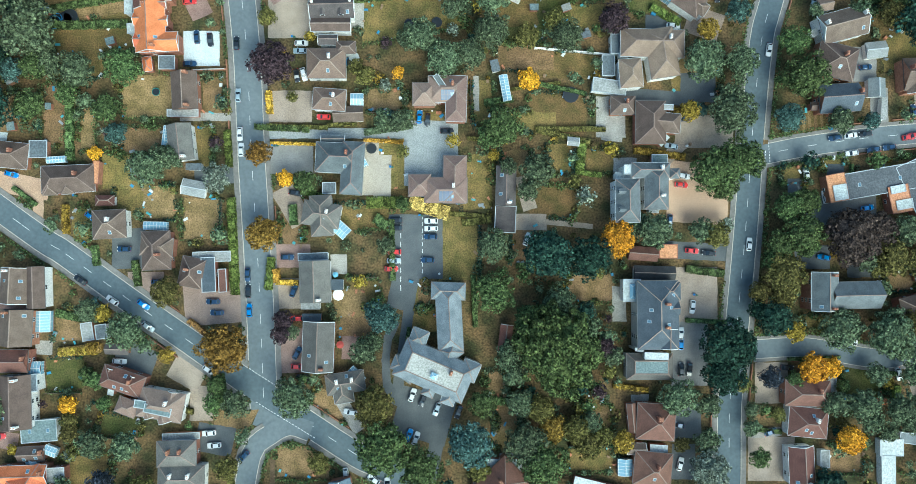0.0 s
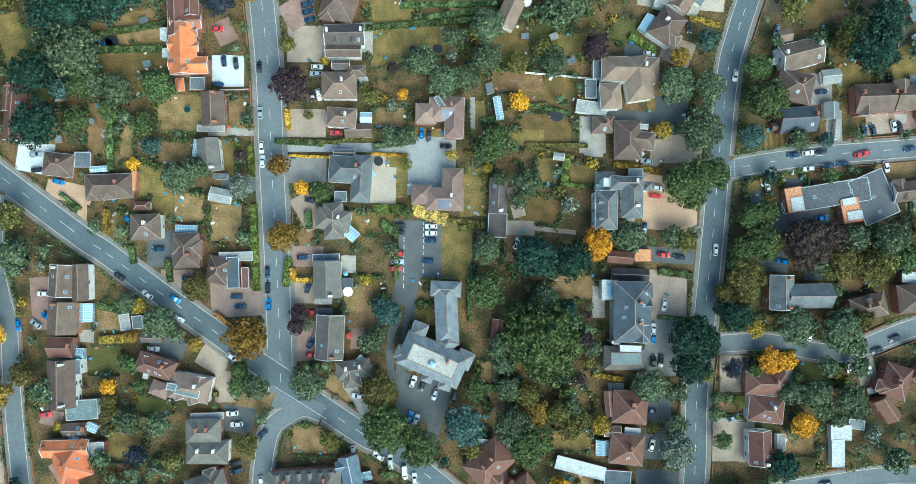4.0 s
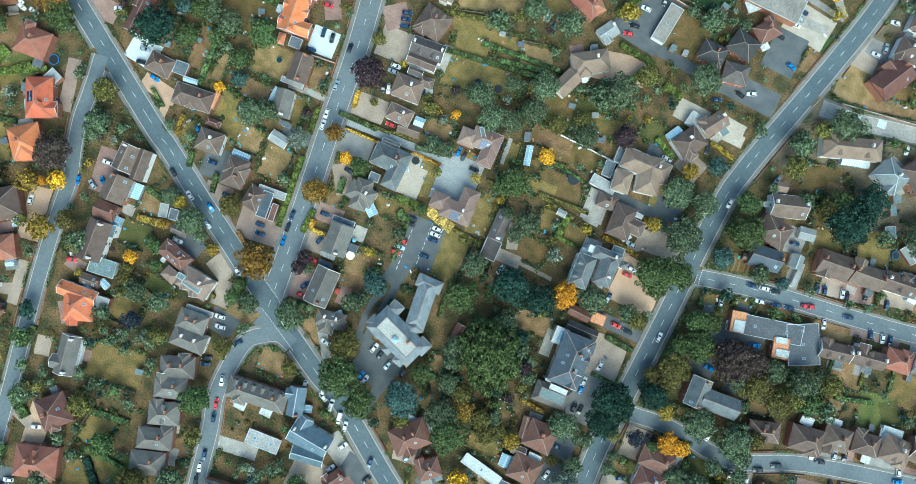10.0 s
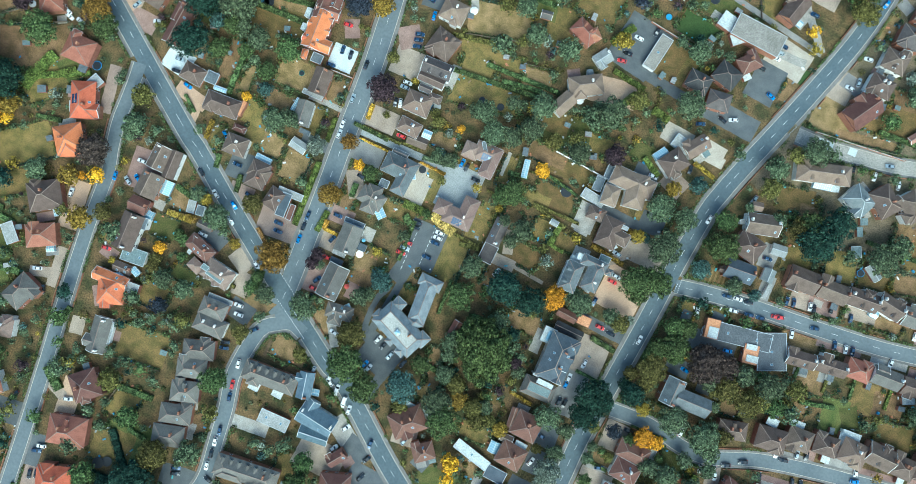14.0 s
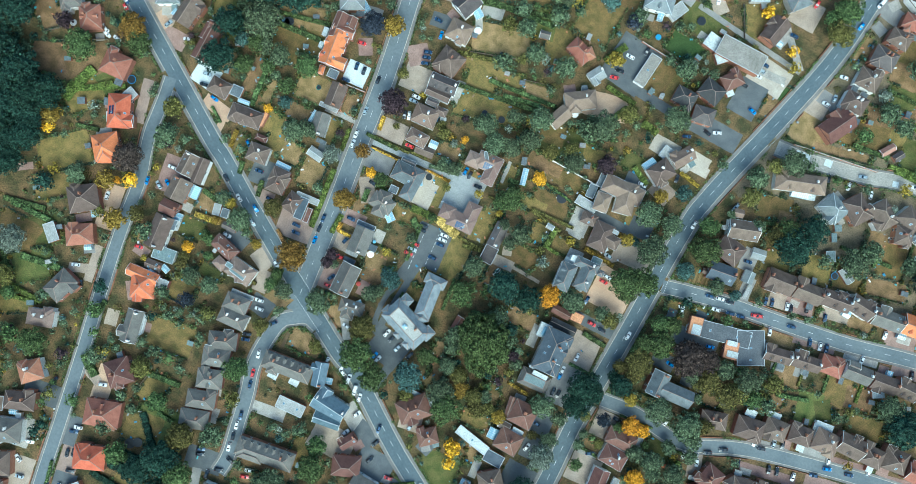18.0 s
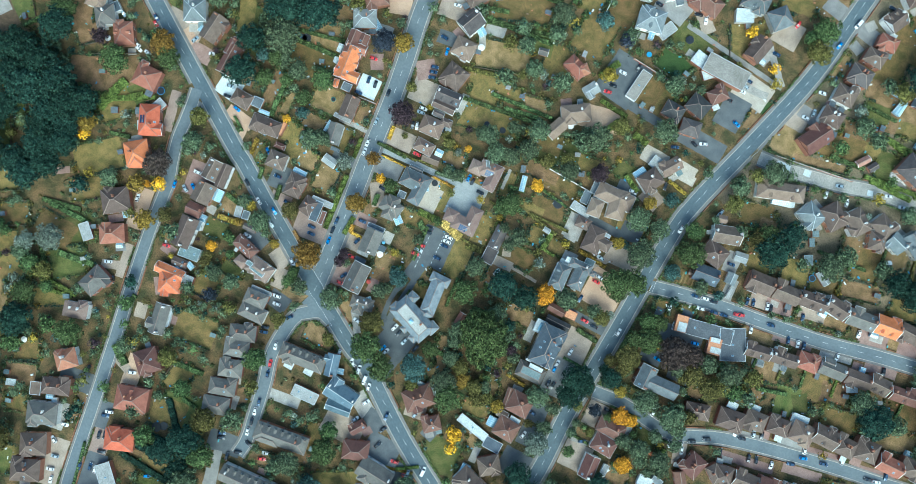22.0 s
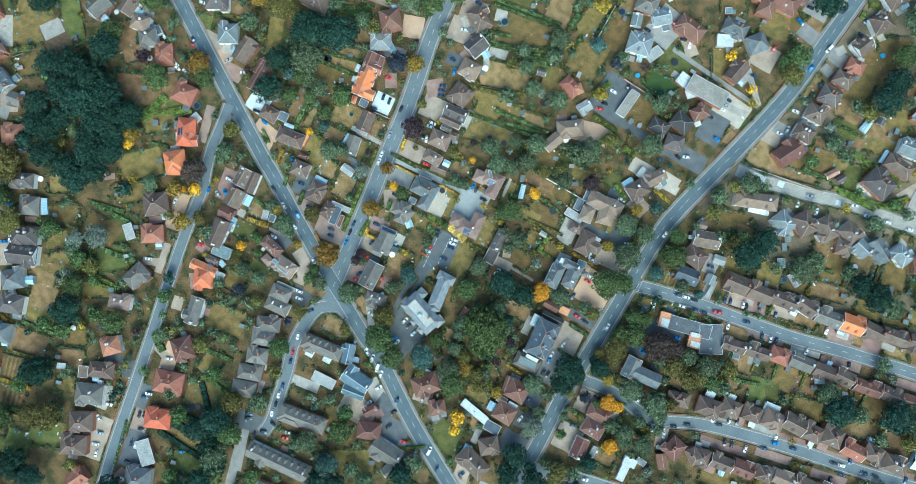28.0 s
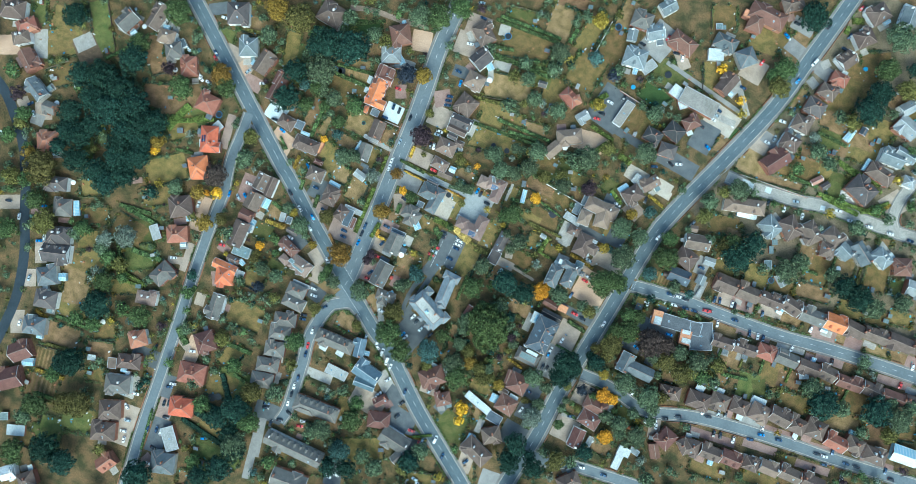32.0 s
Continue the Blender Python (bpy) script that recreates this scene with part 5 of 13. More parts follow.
lawn(247.15, 55.69, 13.85, 7.07, 7.8, "d")
lawn(261.41, 57.98, 13.81, 7.06, 7.8, "d")
lawn(225.7, 52.26, 8.34, 8.5, 7.8, "d")
lawn(167.95, -5.69, 14.05, 10.67, 11.1, "m")
lawn(186.17, -51.99, 21.01, 10.65, 8.2, "m")
lawn(217.47, -44.3, 20.9, 7.08, 8.2, "m")
lawn(54.8, -123.26, 14.38, 14.29, 26.4, "d")
lawn(35.08, -99.09, 17.96, 17.97, 6.4, "g")
lawn(-7.24, -136.07, 25.4, 14.37, 26.4, "m")
lawn(-42.02, -131.19, 32.73, 5.79, 4.5, "d")
lawn(-54.52, -155.49, 10.94, 14.48, 6.6, "m")
lawn(-57.6, -140.91, 32.82, 5.8, 4.5, "d")
lawn(-28.06, -118.27, 10.89, 14.45, 6.4, "m")
lawn(33.01, -136.09, 18, 7.17, 16.5, "m")
lawn(107.71, -92.96, 10.66, 7.13, 16.4, "d")
lawn(132.11, 85.76, 17.64, 10.72, 15.7, "m")
lawn(126.5, 204.17, 14.21, 21.36, -15.2, "d")
lawn(136.4, 175.12, 8.51, 14.23, -15.1, "d")
lawn(-23.88, 88.79, 21.71, 7.98, 13.5, "m")
lawn(2.8, 87.46, 12.98, 9.4, 10.5, "d")
lawn(-11.73, 88.55, 14.45, 5.79, 13.5, "m")
lawn(15.49, 135.62, 18.02, 25.24, -4.8, "m")
lawn(-7.29, 120.8, 10.83, 14.48, 10.3, "g")
lawn(23.26, 177.37, 9.35, 18.04, 0.0, "d")
lawn(23.79, 155.58, 14.4, 21.61, -4.9, "m")
lawn(-9.1, 170.16, 21.65, 7.25, 10.1, "d")
lawn(54.64, 120.23, 10.75, 17.95, -9.7, "m")
lawn(15.53, 73.51, 18, 10.83, 5.5, "m")
lawn(-34.5, 148.13, 18.12, 8.72, 10.2, "g")
lawn(165.49, 171.15, 17.56, 10.69, 0.1, "d")
lawn(184.27, 168.26, 15.39, 10.68, 5.2, "d")
lawn(193.01, 178.37, 13.97, 14.24, 5.1, "m")
lawn(166.91, 159.96, 14.03, 10.7, 5.2, "g")
lawn(162.84, 148.11, 17.54, 8.57, 10.3, "d")
lawn(158.76, 136.25, 21.07, 14.27, 5.3, "m")
lawn(168.28, 206.13, 17.5, 10.72, 15.2, "m")
lawn(192.5, 199.85, 10.46, 10.7, 15.2, "d")
lawn(184.12, 131.84, 10.49, 14.24, 5.3, "g")
lawn(151.05, 123.84, 28.12, 4.29, 10.4, "d")
lawn(-212.58, -127.74, 16.47, 14.67, 16.2, "d")
lawn(-209.78, -103.94, 18.68, 11.02, 25.9, "m")
lawn(-185.21, -140.88, 13.42, 10.97, 26.1, "m")
lawn(-182.88, -153.99, 16.4, 10.96, 16.3, "d")
lawn(-178.06, -167.9, 11.18, 8.76, 16.4, "m")
lawn(-176.78, -199.82, 18.63, 13.14, 11.6, "g")
lawn(-191.13, -217.1, 16.42, 10.97, 6.8, "g")
lawn(-103.37, -139.27, 18.38, 14.54, 6.5, "m")
lawn(-87.48, -179.9, 29.34, 8.71, 6.7, "g")
lawn(-93.37, -192.93, 11.01, 10.89, 6.7, "g")
lawn(-156.09, 68.44, 8.87, 22.01, 15.4, "m")
lawn(-118.02, 74.3, 25.73, 10.96, 13.4, "d")
lawn(-109.59, 90.45, 8.79, 7.32, 25.3, "d")
lawn(-122.64, 100.5, 22.05, 8.78, 15.3, "dg")
lawn(-139.89, 39.57, 7.39, 10.96, 5.6, "d")
lawn(-293.07, 8.96, 26.13, 15.02, 50.2, "m")
lawn(-282.61, -7.86, 14.95, 8.98, 45.2, "m")
lawn(-242.4, -29.72, 5.25, 14.78, 25.5, "g")
lawn(-220.17, 5.42, 18.68, 14.74, 20.5, "d")
lawn(-234.95, 31.12, 11.21, 18.5, 25.3, "d")
lawn(-198.56, -4.69, 18.45, 14.85, 55.4, "m")
drive(-57.07, -56.6, 13.46, 7.58, -24.2, "ra")
drive(-81.37, 60.33, 11.28, 11.09, 0.6, "wh")
drive(-53.5, 70.45, 14.3, 13.01, 0.6, "gv")
drive(-53.51, 42.27, 13.53, 9.98, 0.4, "gv")
drive(-37.34, 33.87, 45.88, 3.33, 0.4, "pv")
drive(-9.15, 27.74, 17, 20.77, 0.3, "pv")
drive(-53.41, 25.66, 14.24, 9.21, 0.3, "cg")
drive(-28.3, 22.83, 5.51, 17, 0.3, "gvl")
drive(-52.77, 10.94, 7.3, 12.86, 30.4, "gv")
drive(-52.68, -4.84, 11.29, 7.33, 0.1, "bk")
drive(-54.06, -16.56, 9.46, 9.51, -0.0, "gv")
drive(-52.5, -34.45, 9.81, 13.85, -0.2, "bk")
drive(-13.88, -1.85, 16.93, 20.27, 0.1, "as")
drive(-17.89, -16.2, 8.45, 11.01, -12.0, "as")
drive(-11.37, -55.03, 17.62, 15.3, -15.2, "as")
drive(76.15, 15.47, 19.8, 19.47, -3.7, "tn")
drive(75.39, -17.16, 13.54, 17.84, -0.0, "gv")
drive(73.02, -35.71, 11.63, 20.37, -0.2, "cg")
drive(78.16, 35.16, 18.91, 10.52, 0.4, "gv")
drive(60.29, 46.3, 24.48, 4.51, -3.5, "as")
drive(76.36, 49.25, 11.36, 9.41, 0.5, "as")
drive(48.04, 39.65, 9.39, 13.11, 0.4, "cc")
drive(52.67, 23.78, 7.51, 5.6, 0.3, "cc")
drive(76.04, -3.2, 26.36, 5.59, -2.9, "as")
drive(99.1, -69.12, 15.06, 14.03, -0.4, "gv")
drive(99.3, -45.06, 10.57, 12.98, -0.2, "gv")
drive(97.66, -60.79, 9.42, 2.96, 4.6, "cc")
drive(-77.06, -19.83, 18.06, 12.76, 5.0, "tnb")
drive(-97.84, -13.82, 11.15, 8, 0.0, "tnb")
drive(-135.84, 16.85, 16.11, 6.54, -9.9, "tn")
drive(-131.11, 10.68, 3.22, 8.37, 0.2, "tn")
drive(-103.36, -2.54, 10.07, 12.75, 0.1, "as")
drive(-101.18, -37.94, 12.62, 10.8, -20.3, "as")
drive(-78.82, 38.77, 18.16, 2.58, 0.4, "cc")
drive(-76.85, 20.39, 12.7, 4.77, 0.3, "as")
drive(-76.17, -61.92, 11.55, 9.01, -10.4, "as")
drive(21.81, 5.99, 11.15, 5.19, 0.1, "gv")
drive(20.89, 15.26, 4.47, 11.13, 15.2, "gv")
drive(32.05, 5.64, 20.49, 1.67, -5.8, "gv")
drive(-34.21, -54.91, 3.99, 10.97, 31.8, "cc")
drive(-17.84, -34.54, 3.3, 27.44, -8.1, "as")
drive(-7.69, -65.63, 4.4, 18.2, -10.3, "as")
drive(57.03, -54.11, 5.6, 11.05, -0.3, "cc")
drive(71.02, -56.95, 11.23, 11.06, -0.3, "as")
drive(70.95, -69.84, 7.48, 11.04, -0.4, "as")
drive(65.12, 69.87, 11.35, 5.66, 0.6, "as")
drive(78.38, 70.02, 11.32, 9.51, -19.4, "gb")
drive(5.09, 46.8, 1.86, 11.19, 0.5, "cc")
drive(130.77, 57.28, 7.68, 11.39, 0.5, "cg")
drive(135.4, 42.15, 5.76, 15.15, 0.4, "cg")
drive(122.59, 10.01, 22.9, 9.4, 0.2, "as")
drive(112.92, -5.02, 11.41, 7.49, 0.1, "as")
drive(130.02, -8.75, 11.45, 5.62, 0.0, "as")
drive(-84.98, -41.61, 10.87, 7.2, -30.2, "gv")
drive(-80.4, -50.68, 7.2, 10.86, -0.3, "gv")
drive(-38.07, -7.4, 5.12, 6.24, 0.1, "cc")
drive(-34.3, -33.58, 5.47, 7.31, -0.1, "bk")
drive(17.12, -69.45, 9.22, 5.48, -0.4, "cc")
drive(50.63, -19.93, 4.48, 11.11, -0.0, "cc")
drive(107.43, 17.47, 4.57, 5.64, 0.2, "as")
drive(120.82, 23.18, 5.73, 3.77, 0.3, "as")
drive(-128.92, -33.34, 5.34, 4.33, -0.1, "cc")
drive(-32.54, 72.92, 4.06, 11.19, 0.7, "cc")
drive(-321.11, -5.95, 13.64, 12.67, 25.3, "tn")
drive(-84.92, 108.19, 12.42, 13.13, 15.3, "tn")
drive(-147.8, 28.9, 12.58, 10.97, -9.1, "wh")
drive(36.24, 96.64, 21.51, 12.26, 10.5, "tn")
drive(38.62, 120.59, 21.56, 25.16, -9.7, "as")
drive(62.49, 108, 32.2, 5.02, -7.7, "as")
drive(103.07, 143.34, 19.21, 14.3, -9.9, "gvl")
drive(97.81, 128.89, 14.22, 17.9, -4.8, "as")
drive(90.38, 107.41, 24.91, 10.75, -4.7, "as")
drive(128.87, 141.76, 14.15, 14.28, -4.9, "gv")
drive(139.06, 198.21, 8.53, 42.53, 75.9, "cg")
drive(139.94, 143.09, 7.12, 21.24, 76.0, "cg")
drive(-17.39, -106.98, 21.7, 14.46, -3.6, "gv")
drive(6, -109.47, 18.01, 14.43, -3.6, "as")
drive(20.38, -118.37, 14.38, 14.42, -3.6, "as")
drive(-12.36, -92.45, 8.71, 14.41, 56.0, "cc")
drive(-149.29, -188.26, 14.82, 25.52, 6.7, "gv")
drive(-155.79, -165.08, 9.64, 14.6, 6.6, "cc")
drive(-154.54, -144.16, 18.53, 10.95, 6.5, "as")
drive(-129.56, -127.85, 8.86, 18.22, 6.4, "tn")
drive(-129.06, -168.13, 9.6, 14.56, 6.6, "tnb")
drive(-134.84, -154.76, 8.87, 14.57, 6.5, "as")
drive(-126.14, -184.91, 11.07, 21.84, 6.7, "as")
drive(-158.7, -77.12, 4.45, 18.27, 6.2, "gv")
drive(-163.16, -48.79, 8.9, 21.95, 6.0, "tn")
drive(-170.14, 4.81, 5.35, 21.98, 10.7, "tnb")
drive(-282.08, -34.31, 11.31, 11.12, 25.5, "gv")
drive(-244.26, -114.53, 7.51, 14.73, 25.9, "gv")
drive(-243.64, -132.64, 9.02, 11.04, 25.9, "gv")
drive(-302.81, 3.12, 9.06, 18.6, 25.3, "cc")
drive(-255.87, 39.67, 11.3, 14.75, -4.2, "cg")
drive(-275.2, -94.64, 15.09, 8.87, 25.7, "gv")
drive(-238.1, -160.62, 9.02, 14.7, 26.0, "gv")
drive(-170.55, 39.21, 14.86, 8.79, -4.2, "bk")
drive(-183.74, 49.25, 22.34, 11, -4.3, "gv")
drive(-140.64, -21.69, 14.78, 18.26, 5.9, "bk")
drive(-89.07, 90.05, 14.65, 7.28, 5.4, "cg")
drive(-56.73, 127.57, 14.57, 21.8, 5.2, "gb")
drive(-58.47, 118.68, 14.57, 14.53, 5.3, "gv")
drive(-52.16, 101.51, 14.56, 7.26, 5.4, "as")
drive(48.07, 171.07, 17.98, 21.52, -15.0, "cg")
drive(63.24, 168.26, 7.12, 18.04, 45.6, "gv")
drive(107.74, 161.48, 3.54, 25.12, 40.7, "cc")
drive(107.17, 179.12, 14.2, 14.31, -5.0, "gv")
drive(122.69, 216.28, 14.17, 8.57, -5.2, "cg")
drive(160.76, 46.17, 17.57, 7.13, 7.8, "bk")
drive(151.31, 45.52, 8.44, 8.56, 7.8, "gv")
drive(179.65, 51.43, 14.01, 8.54, 7.8, "gv")
drive(214.03, 52.45, 15.32, 10.64, 7.8, "bk")
drive(232.4, 54.36, 10.41, 7.08, 7.8, "bk")
drive(268.37, 59.44, 6.9, 7.06, 7.8, "bk")
drive(198.24, 36.83, 13.97, 7.1, 7.8, "cc")
drive(176.3, 33.99, 21.03, 6.4, 7.8, "bk")
drive(223.98, 39.61, 17.38, 7.09, 7.8, "bk")
drive(264.31, 43.71, 20.71, 4.94, 7.8, "bk")
drive(175.9, -22.32, 21.04, 5.69, 8.1, "cg")
drive(197.88, -15.4, 13.97, 7.1, 8.1, "cg")
drive(214.74, -14.16, 20.9, 4.96, 8.1, "bk")
drive(244.28, -11.32, 20.79, 4.95, 8.1, "bk")
drive(276.02, -5.37, 20.68, 4.93, 8.1, "bk")
drive(181.39, -33.83, 28.03, 4.97, 8.2, "bk")
drive(209.13, -26.79, 20.92, 4.96, 8.1, "bk")
drive(242.57, -23.96, 20.8, 4.95, 8.2, "bk")
drive(147.04, -43.71, 7.06, 14.23, 16.3, "gv")
drive(72.82, -86.4, 17.82, 14.35, -3.7, "as")
drive(52.56, -110.4, 8.59, 21.53, 6.4, "gv")
drive(75.63, -116.88, 21.4, 10.74, 6.5, "cg")
drive(12.84, -78.05, 10.81, 18.01, 6.3, "gv")
drive(-69.83, -140.9, 18.28, 10.87, 6.5, "as")
drive(-53.92, -106.87, 21.86, 5.8, 4.4, "cc")
drive(-67.74, -170.11, 5.12, 28.95, 11.6, "cg")
drive(-17.2, -157.07, 10.89, 14.4, 16.5, "as")
drive(-81.59, -100.29, 7.32, 10.89, 6.3, "bk")
drive(-76.1, -119.79, 7.32, 7.25, 6.4, "cc")
drive(71.05, 90.16, 14.28, 8.61, -4.6, "gvl")
drive(90.13, 87.38, 10.67, 5.02, -4.6, "gvl")
drive(-33.27, 116.51, 10.88, 7.25, 5.3, "cc")
drive(-37.43, 108.5, 3.62, 8.73, 25.4, "cc")
drive(191.64, 132.3, 8.38, 10.67, 25.7, "rk")
drive(218.28, 141.19, 14.03, 14.08, 56.1, "gv")
drive(-273.91, 12.69, 14.9, 16.49, 50.2, "soil")
drive(-277.75, 16.2, 12.67, 9.75, 50.2, "cc")
lawn(72.28, 33.65, 6.72, 5.7, -6.2, "m")
lawn(-22.15, 24.61, 10.28, 15.98, -1.2, "m")
lawn(-36.74, 7.45, 15.39, 7.71, -1.2, "m")
lawn(-34.53, -19.63, 10.24, 8.7, 3.8, "d")
lawn(20.01, 38.21, 20.64, 6.2, -1.1, "m")
lawn(21.02, 58.45, 18.08, 7.78, -1.1, "d")
lawn(59.63, 77.01, 10.36, 7.81, -6.1, "g")
lawn(20.36, -1.05, 7.72, 12.85, -1.2, "d")
lawn(-10.22, 33.28, 10.3, 15.49, -1.1, "m")
lawn(5.15, 17.54, 9.26, 15.46, 3.8, "m")
drive(-24.55, 19.88, 5.65, 14.42, -1.2, "gvl")
drive(68.06, 28.4, 18.15, 4.12, 43.7, "gv")
drive(49.03, 38.34, 6.71, 12.94, -6.1, "cc")
drive(88.92, 90.02, 10.39, 8.88, -6.1, "gvl")
lawn(-126.95, 39.20, 17.92, 5.86, -89.3, "d")
lawn(-94.05, 11.90, 10.01, 10.00, 0.2, "d")
lawn(-106.79, 21.40, 9.40, 10.56, 0.3, "m")
lawn(-118.03, 4.69, 5.26, 10.52, 0.1, "m")
lawn(-11.54, -17.20, 9.60, 3.00, -89.9, "d")
lawn(114.19, 203.85, 9.00, 13.35, 47.5, "m")
lawn(141.11, 174.36, 5.26, 6.65, 6.7, "d")
lawn(139.95, 81.23, 9.57, 10.60, 7.1, "d")
lawn(137.61, 70.32, 7.61, 9.09, 20.1, "m")
lawn(183.90, 90.64, 9.50, 10.53, 7.1, "d")
lawn(218.72, 88.92, 4.48, 7.48, 25.9, "m")
lawn(223.42, 117.40, 7.60, 5.97, 14.3, "d")
lawn(241.15, 96.46, 8.19, 8.94, 26.0, "g")
lawn(157.57, -1.82, 7.14, 9.98, 46.8, "d")
lawn(169.66, 2.72, 7.47, 9.96, 26.2, "d")
lawn(193.52, 5.61, 8.32, 9.93, 32.0, "g")
lawn(283.85, 20.08, 9.89, 9.79, 16.7, "m")
lawn(227.63, -27.69, 11.75, 6.59, 14.2, "m")
lawn(-298.75, 23.90, 9.99, 14.16, 7.2, "m")
lawn(-311.64, -19.07, 6.70, 6.31, -18.6, "d")
lawn(-227.77, 23.27, 11.27, 9.34, 41.2, "d")
lawn(-196.70, 56.71, 9.82, 12.38, 7.1, "g")
lawn(-199.14, -78.48, 21.58, 15.56, -3.9, "m")
lawn(-220.57, -94.81, 12.47, 10.92, 25.8, "m")
lawn(-217.61, -109.54, 11.88, 9.36, 3.1, "m")
lawn(-142.78, -53.77, 6.93, 7.70, 25.8, "d")
lawn(-201.91, -222.96, 11.75, 8.80, 0.4, "m")
lawn(-106.21, -119.56, 11.01, 15.57, -12.1, "m")
lawn(-99.12, -200.52, 8.81, 8.66, 15.3, "d")
lawn(-73.48, -115.81, 8.77, 8.60, 37.4, "d")
lawn(-148.32, -161.65, 4.33, 6.97, -10.1, "d")
lawn(-148.17, -149.19, 4.44, 9.58, 15.1, "d")
lawn(-23.68, 80.48, 16.28, 11.15, 7.1, "m")
lawn(-28.34, 139.28, 16.24, 14.56, -6.8, "m")
lawn(-118.87, 55.20, 16.07, 10.45, 13.0, "m")
lawn(15.69, -63.96, 12.33, 6.58, -52.0, "d")
lawn(47.39, -84.79, 5.44, 7.76, 7.9, "d")
drive(-58.29, -71.98, 7.55, 1.42, -89.6, "soil")
drive(86.86, 156.11, 59.40, 2.69, -9.5, "cg")
drive(144.99, 201.05, 5.59, 4.98, 52.4, "cc")
drive(142.77, 187.34, 5.36, 6.65, 64.6, "cg")
drive(205.89, 37.27, 5.20, 5.77, 7.4, "cc")
drive(-296.27, -34.91, 7.68, 6.30, 49.2, "gv")
drive(-283.28, -40.70, 8.49, 7.07, 4.2, "cg")
drive(-179.16, 43.78, 9.01, 7.72, -32.9, "tn")
drive(-209.39, 71.98, 12.46, 7.75, 32.3, "as")
drive(-163.83, -81.74, 10.94, 4.64, 17.9, "gv")
drive(-139.52, -97.00, 7.93, 6.16, 99.3, "gv")
drive(-136.44, -81.13, 9.21, 4.93, -56.1, "bk")
drive(-140.13, -61.78, 7.69, 5.39, -10.6, "bk")
drive(-256.32, -91.37, 11.18, 6.27, 15.4, "bk")
drive(-209.03, -47.98, 7.80, 3.73, 31.3, "bk")
drive(-136.06, -126.59, 9.16, 4.52, -22.2, "gv")
drive(-125.38, -202.18, 7.29, 8.69, -18.1, "bk")
drive(-68.25, -157.72, 24.32, 4.47, 103.9, "cg")
drive(-57.57, 81.50, 10.46, 10.34, 35.0, "bk")
drive(-41.08, 136.12, 7.10, 6.86, 101.8, "cc")
drive(-82.83, 74.26, 6.92, 8.65, 25.4, "bk")
drive(-4.06, -97.70, 11.07, 11.30, -12.3, "as")
drive(25.01, -90.09, 7.30, 7.79, -18.8, "as")
drive(51.16, -90.59, 3.84, 8.62, -0.3, "cc")
drive(-21.40, -28.19, 5.89, 2.76, -114.3, "as")
drive(-22.94, -33.98, 8.45, 2.58, -95.2, "as")
drive(-23.07, -41.29, 8.42, 2.58, -86.5, "as")
drive(-21.40, -47.54, 7.03, 3.07, -57.3, "as")
drive(-17.12, -51.06, 8.37, 3.80, -27.1, "as")

# ---- houses ----
h = house(-94.98, 65.8, "large brick house with gabled bright orange and red-brown tile roofs", "house", "house")
block(h, -0.29, 0.38, 17.46, 9.38, -87.1, 6, "g", "r", "brick", windows=2, chimneys=2, skylights=2, white=True)
block(h, -2.71, 11.36, 12.63, 5.97, -87.1, 6.1, "g", "rb", "brick", windows=2, chimneys=1, white=True)
block(h, 2.31, 14.95, 5.72, 5.12, -87.1, 6.06, "g", "rb", "brick", windows=1, skylights=1, white=True)
block(h, 0.74, 9.86, 10.42, 5.12, 2.9, 6.08, "g", "r2", "brick", windows=1, white=True, skylights=1)
block(h, 4.08, -5.10, 8.58, 5.97, 2.8, 6.04, "g", "r", "brick", windows=1, white=True)
block(h, -2.89, 1.84, 4.64, 3.98, 2.9, 6.04, "g", "r", "brick", windows=1, white=True)
block(h, 1.87, 6.71, 5.35, 3.13, 2.9, 6.04, "g", "r2", "brick", windows=1, white=True)
block(h, 2.29, 1.24, 5.63, 3.27, 2.8, 6.04, "g", "r", "brick", windows=1, white=True)
block(h, -2.38, -4.74, 5.00, 4.26, -1.3, 6.04, "g", "r", "brick", windows=1, white=True)
block(h, -8.01, 6.40, 4.32, 2.44, -87.1, 3, "f", "w", "white")
block(h, -7.25, -0.24, 3.24, 2.16, -87.1, 3, "f", "w", "white")
block(h, -1.99, -11.29, 4.58, 2.86, -82.7, 3.2, "h", "r", "brick", white=True)
block(h, 4, -10.78, 5.01, 4.3, 0.5, 3.24, "f", "k", "brick")
h = house(-84.89, 45.94, "detached house with a gabled brown tile roof and brick walls", "house", "house")
block(h, 0, 0, 11.73, 7.81, -86.9, 5.2, "g", "b", "brick", windows=2, chimneys=2)
block(h, -1.24, -6.44, 9.68, 2.33, 0.4, 2.64, "f", "p", "brick")
h = house(-85.98, 30, "detached house with a gabled grey tile roof and white walls", "house", "house")
block(h, 0, 0, 11.21, 7.44, -83.1, 5.2, "g", "g", "white", windows=2, chimneys=1, pitch=34)
block(h, -5.69, 0.95, 9.14, 1.61, -96.2, 2.44, "c", "w", "white")
block(h, 3.32, -7.21, 4.84, 2.15, 0.3, 2.68, "f", "k", "white")
h = house(-138.23, 26.07, "detached house with a hipped brown tile roof and brick walls", "house", "house")
block(h, 0, 0, 10.64, 8.11, -5.5, 3, "h", "b", "brick", windows=1, chimneys=1, white=True)
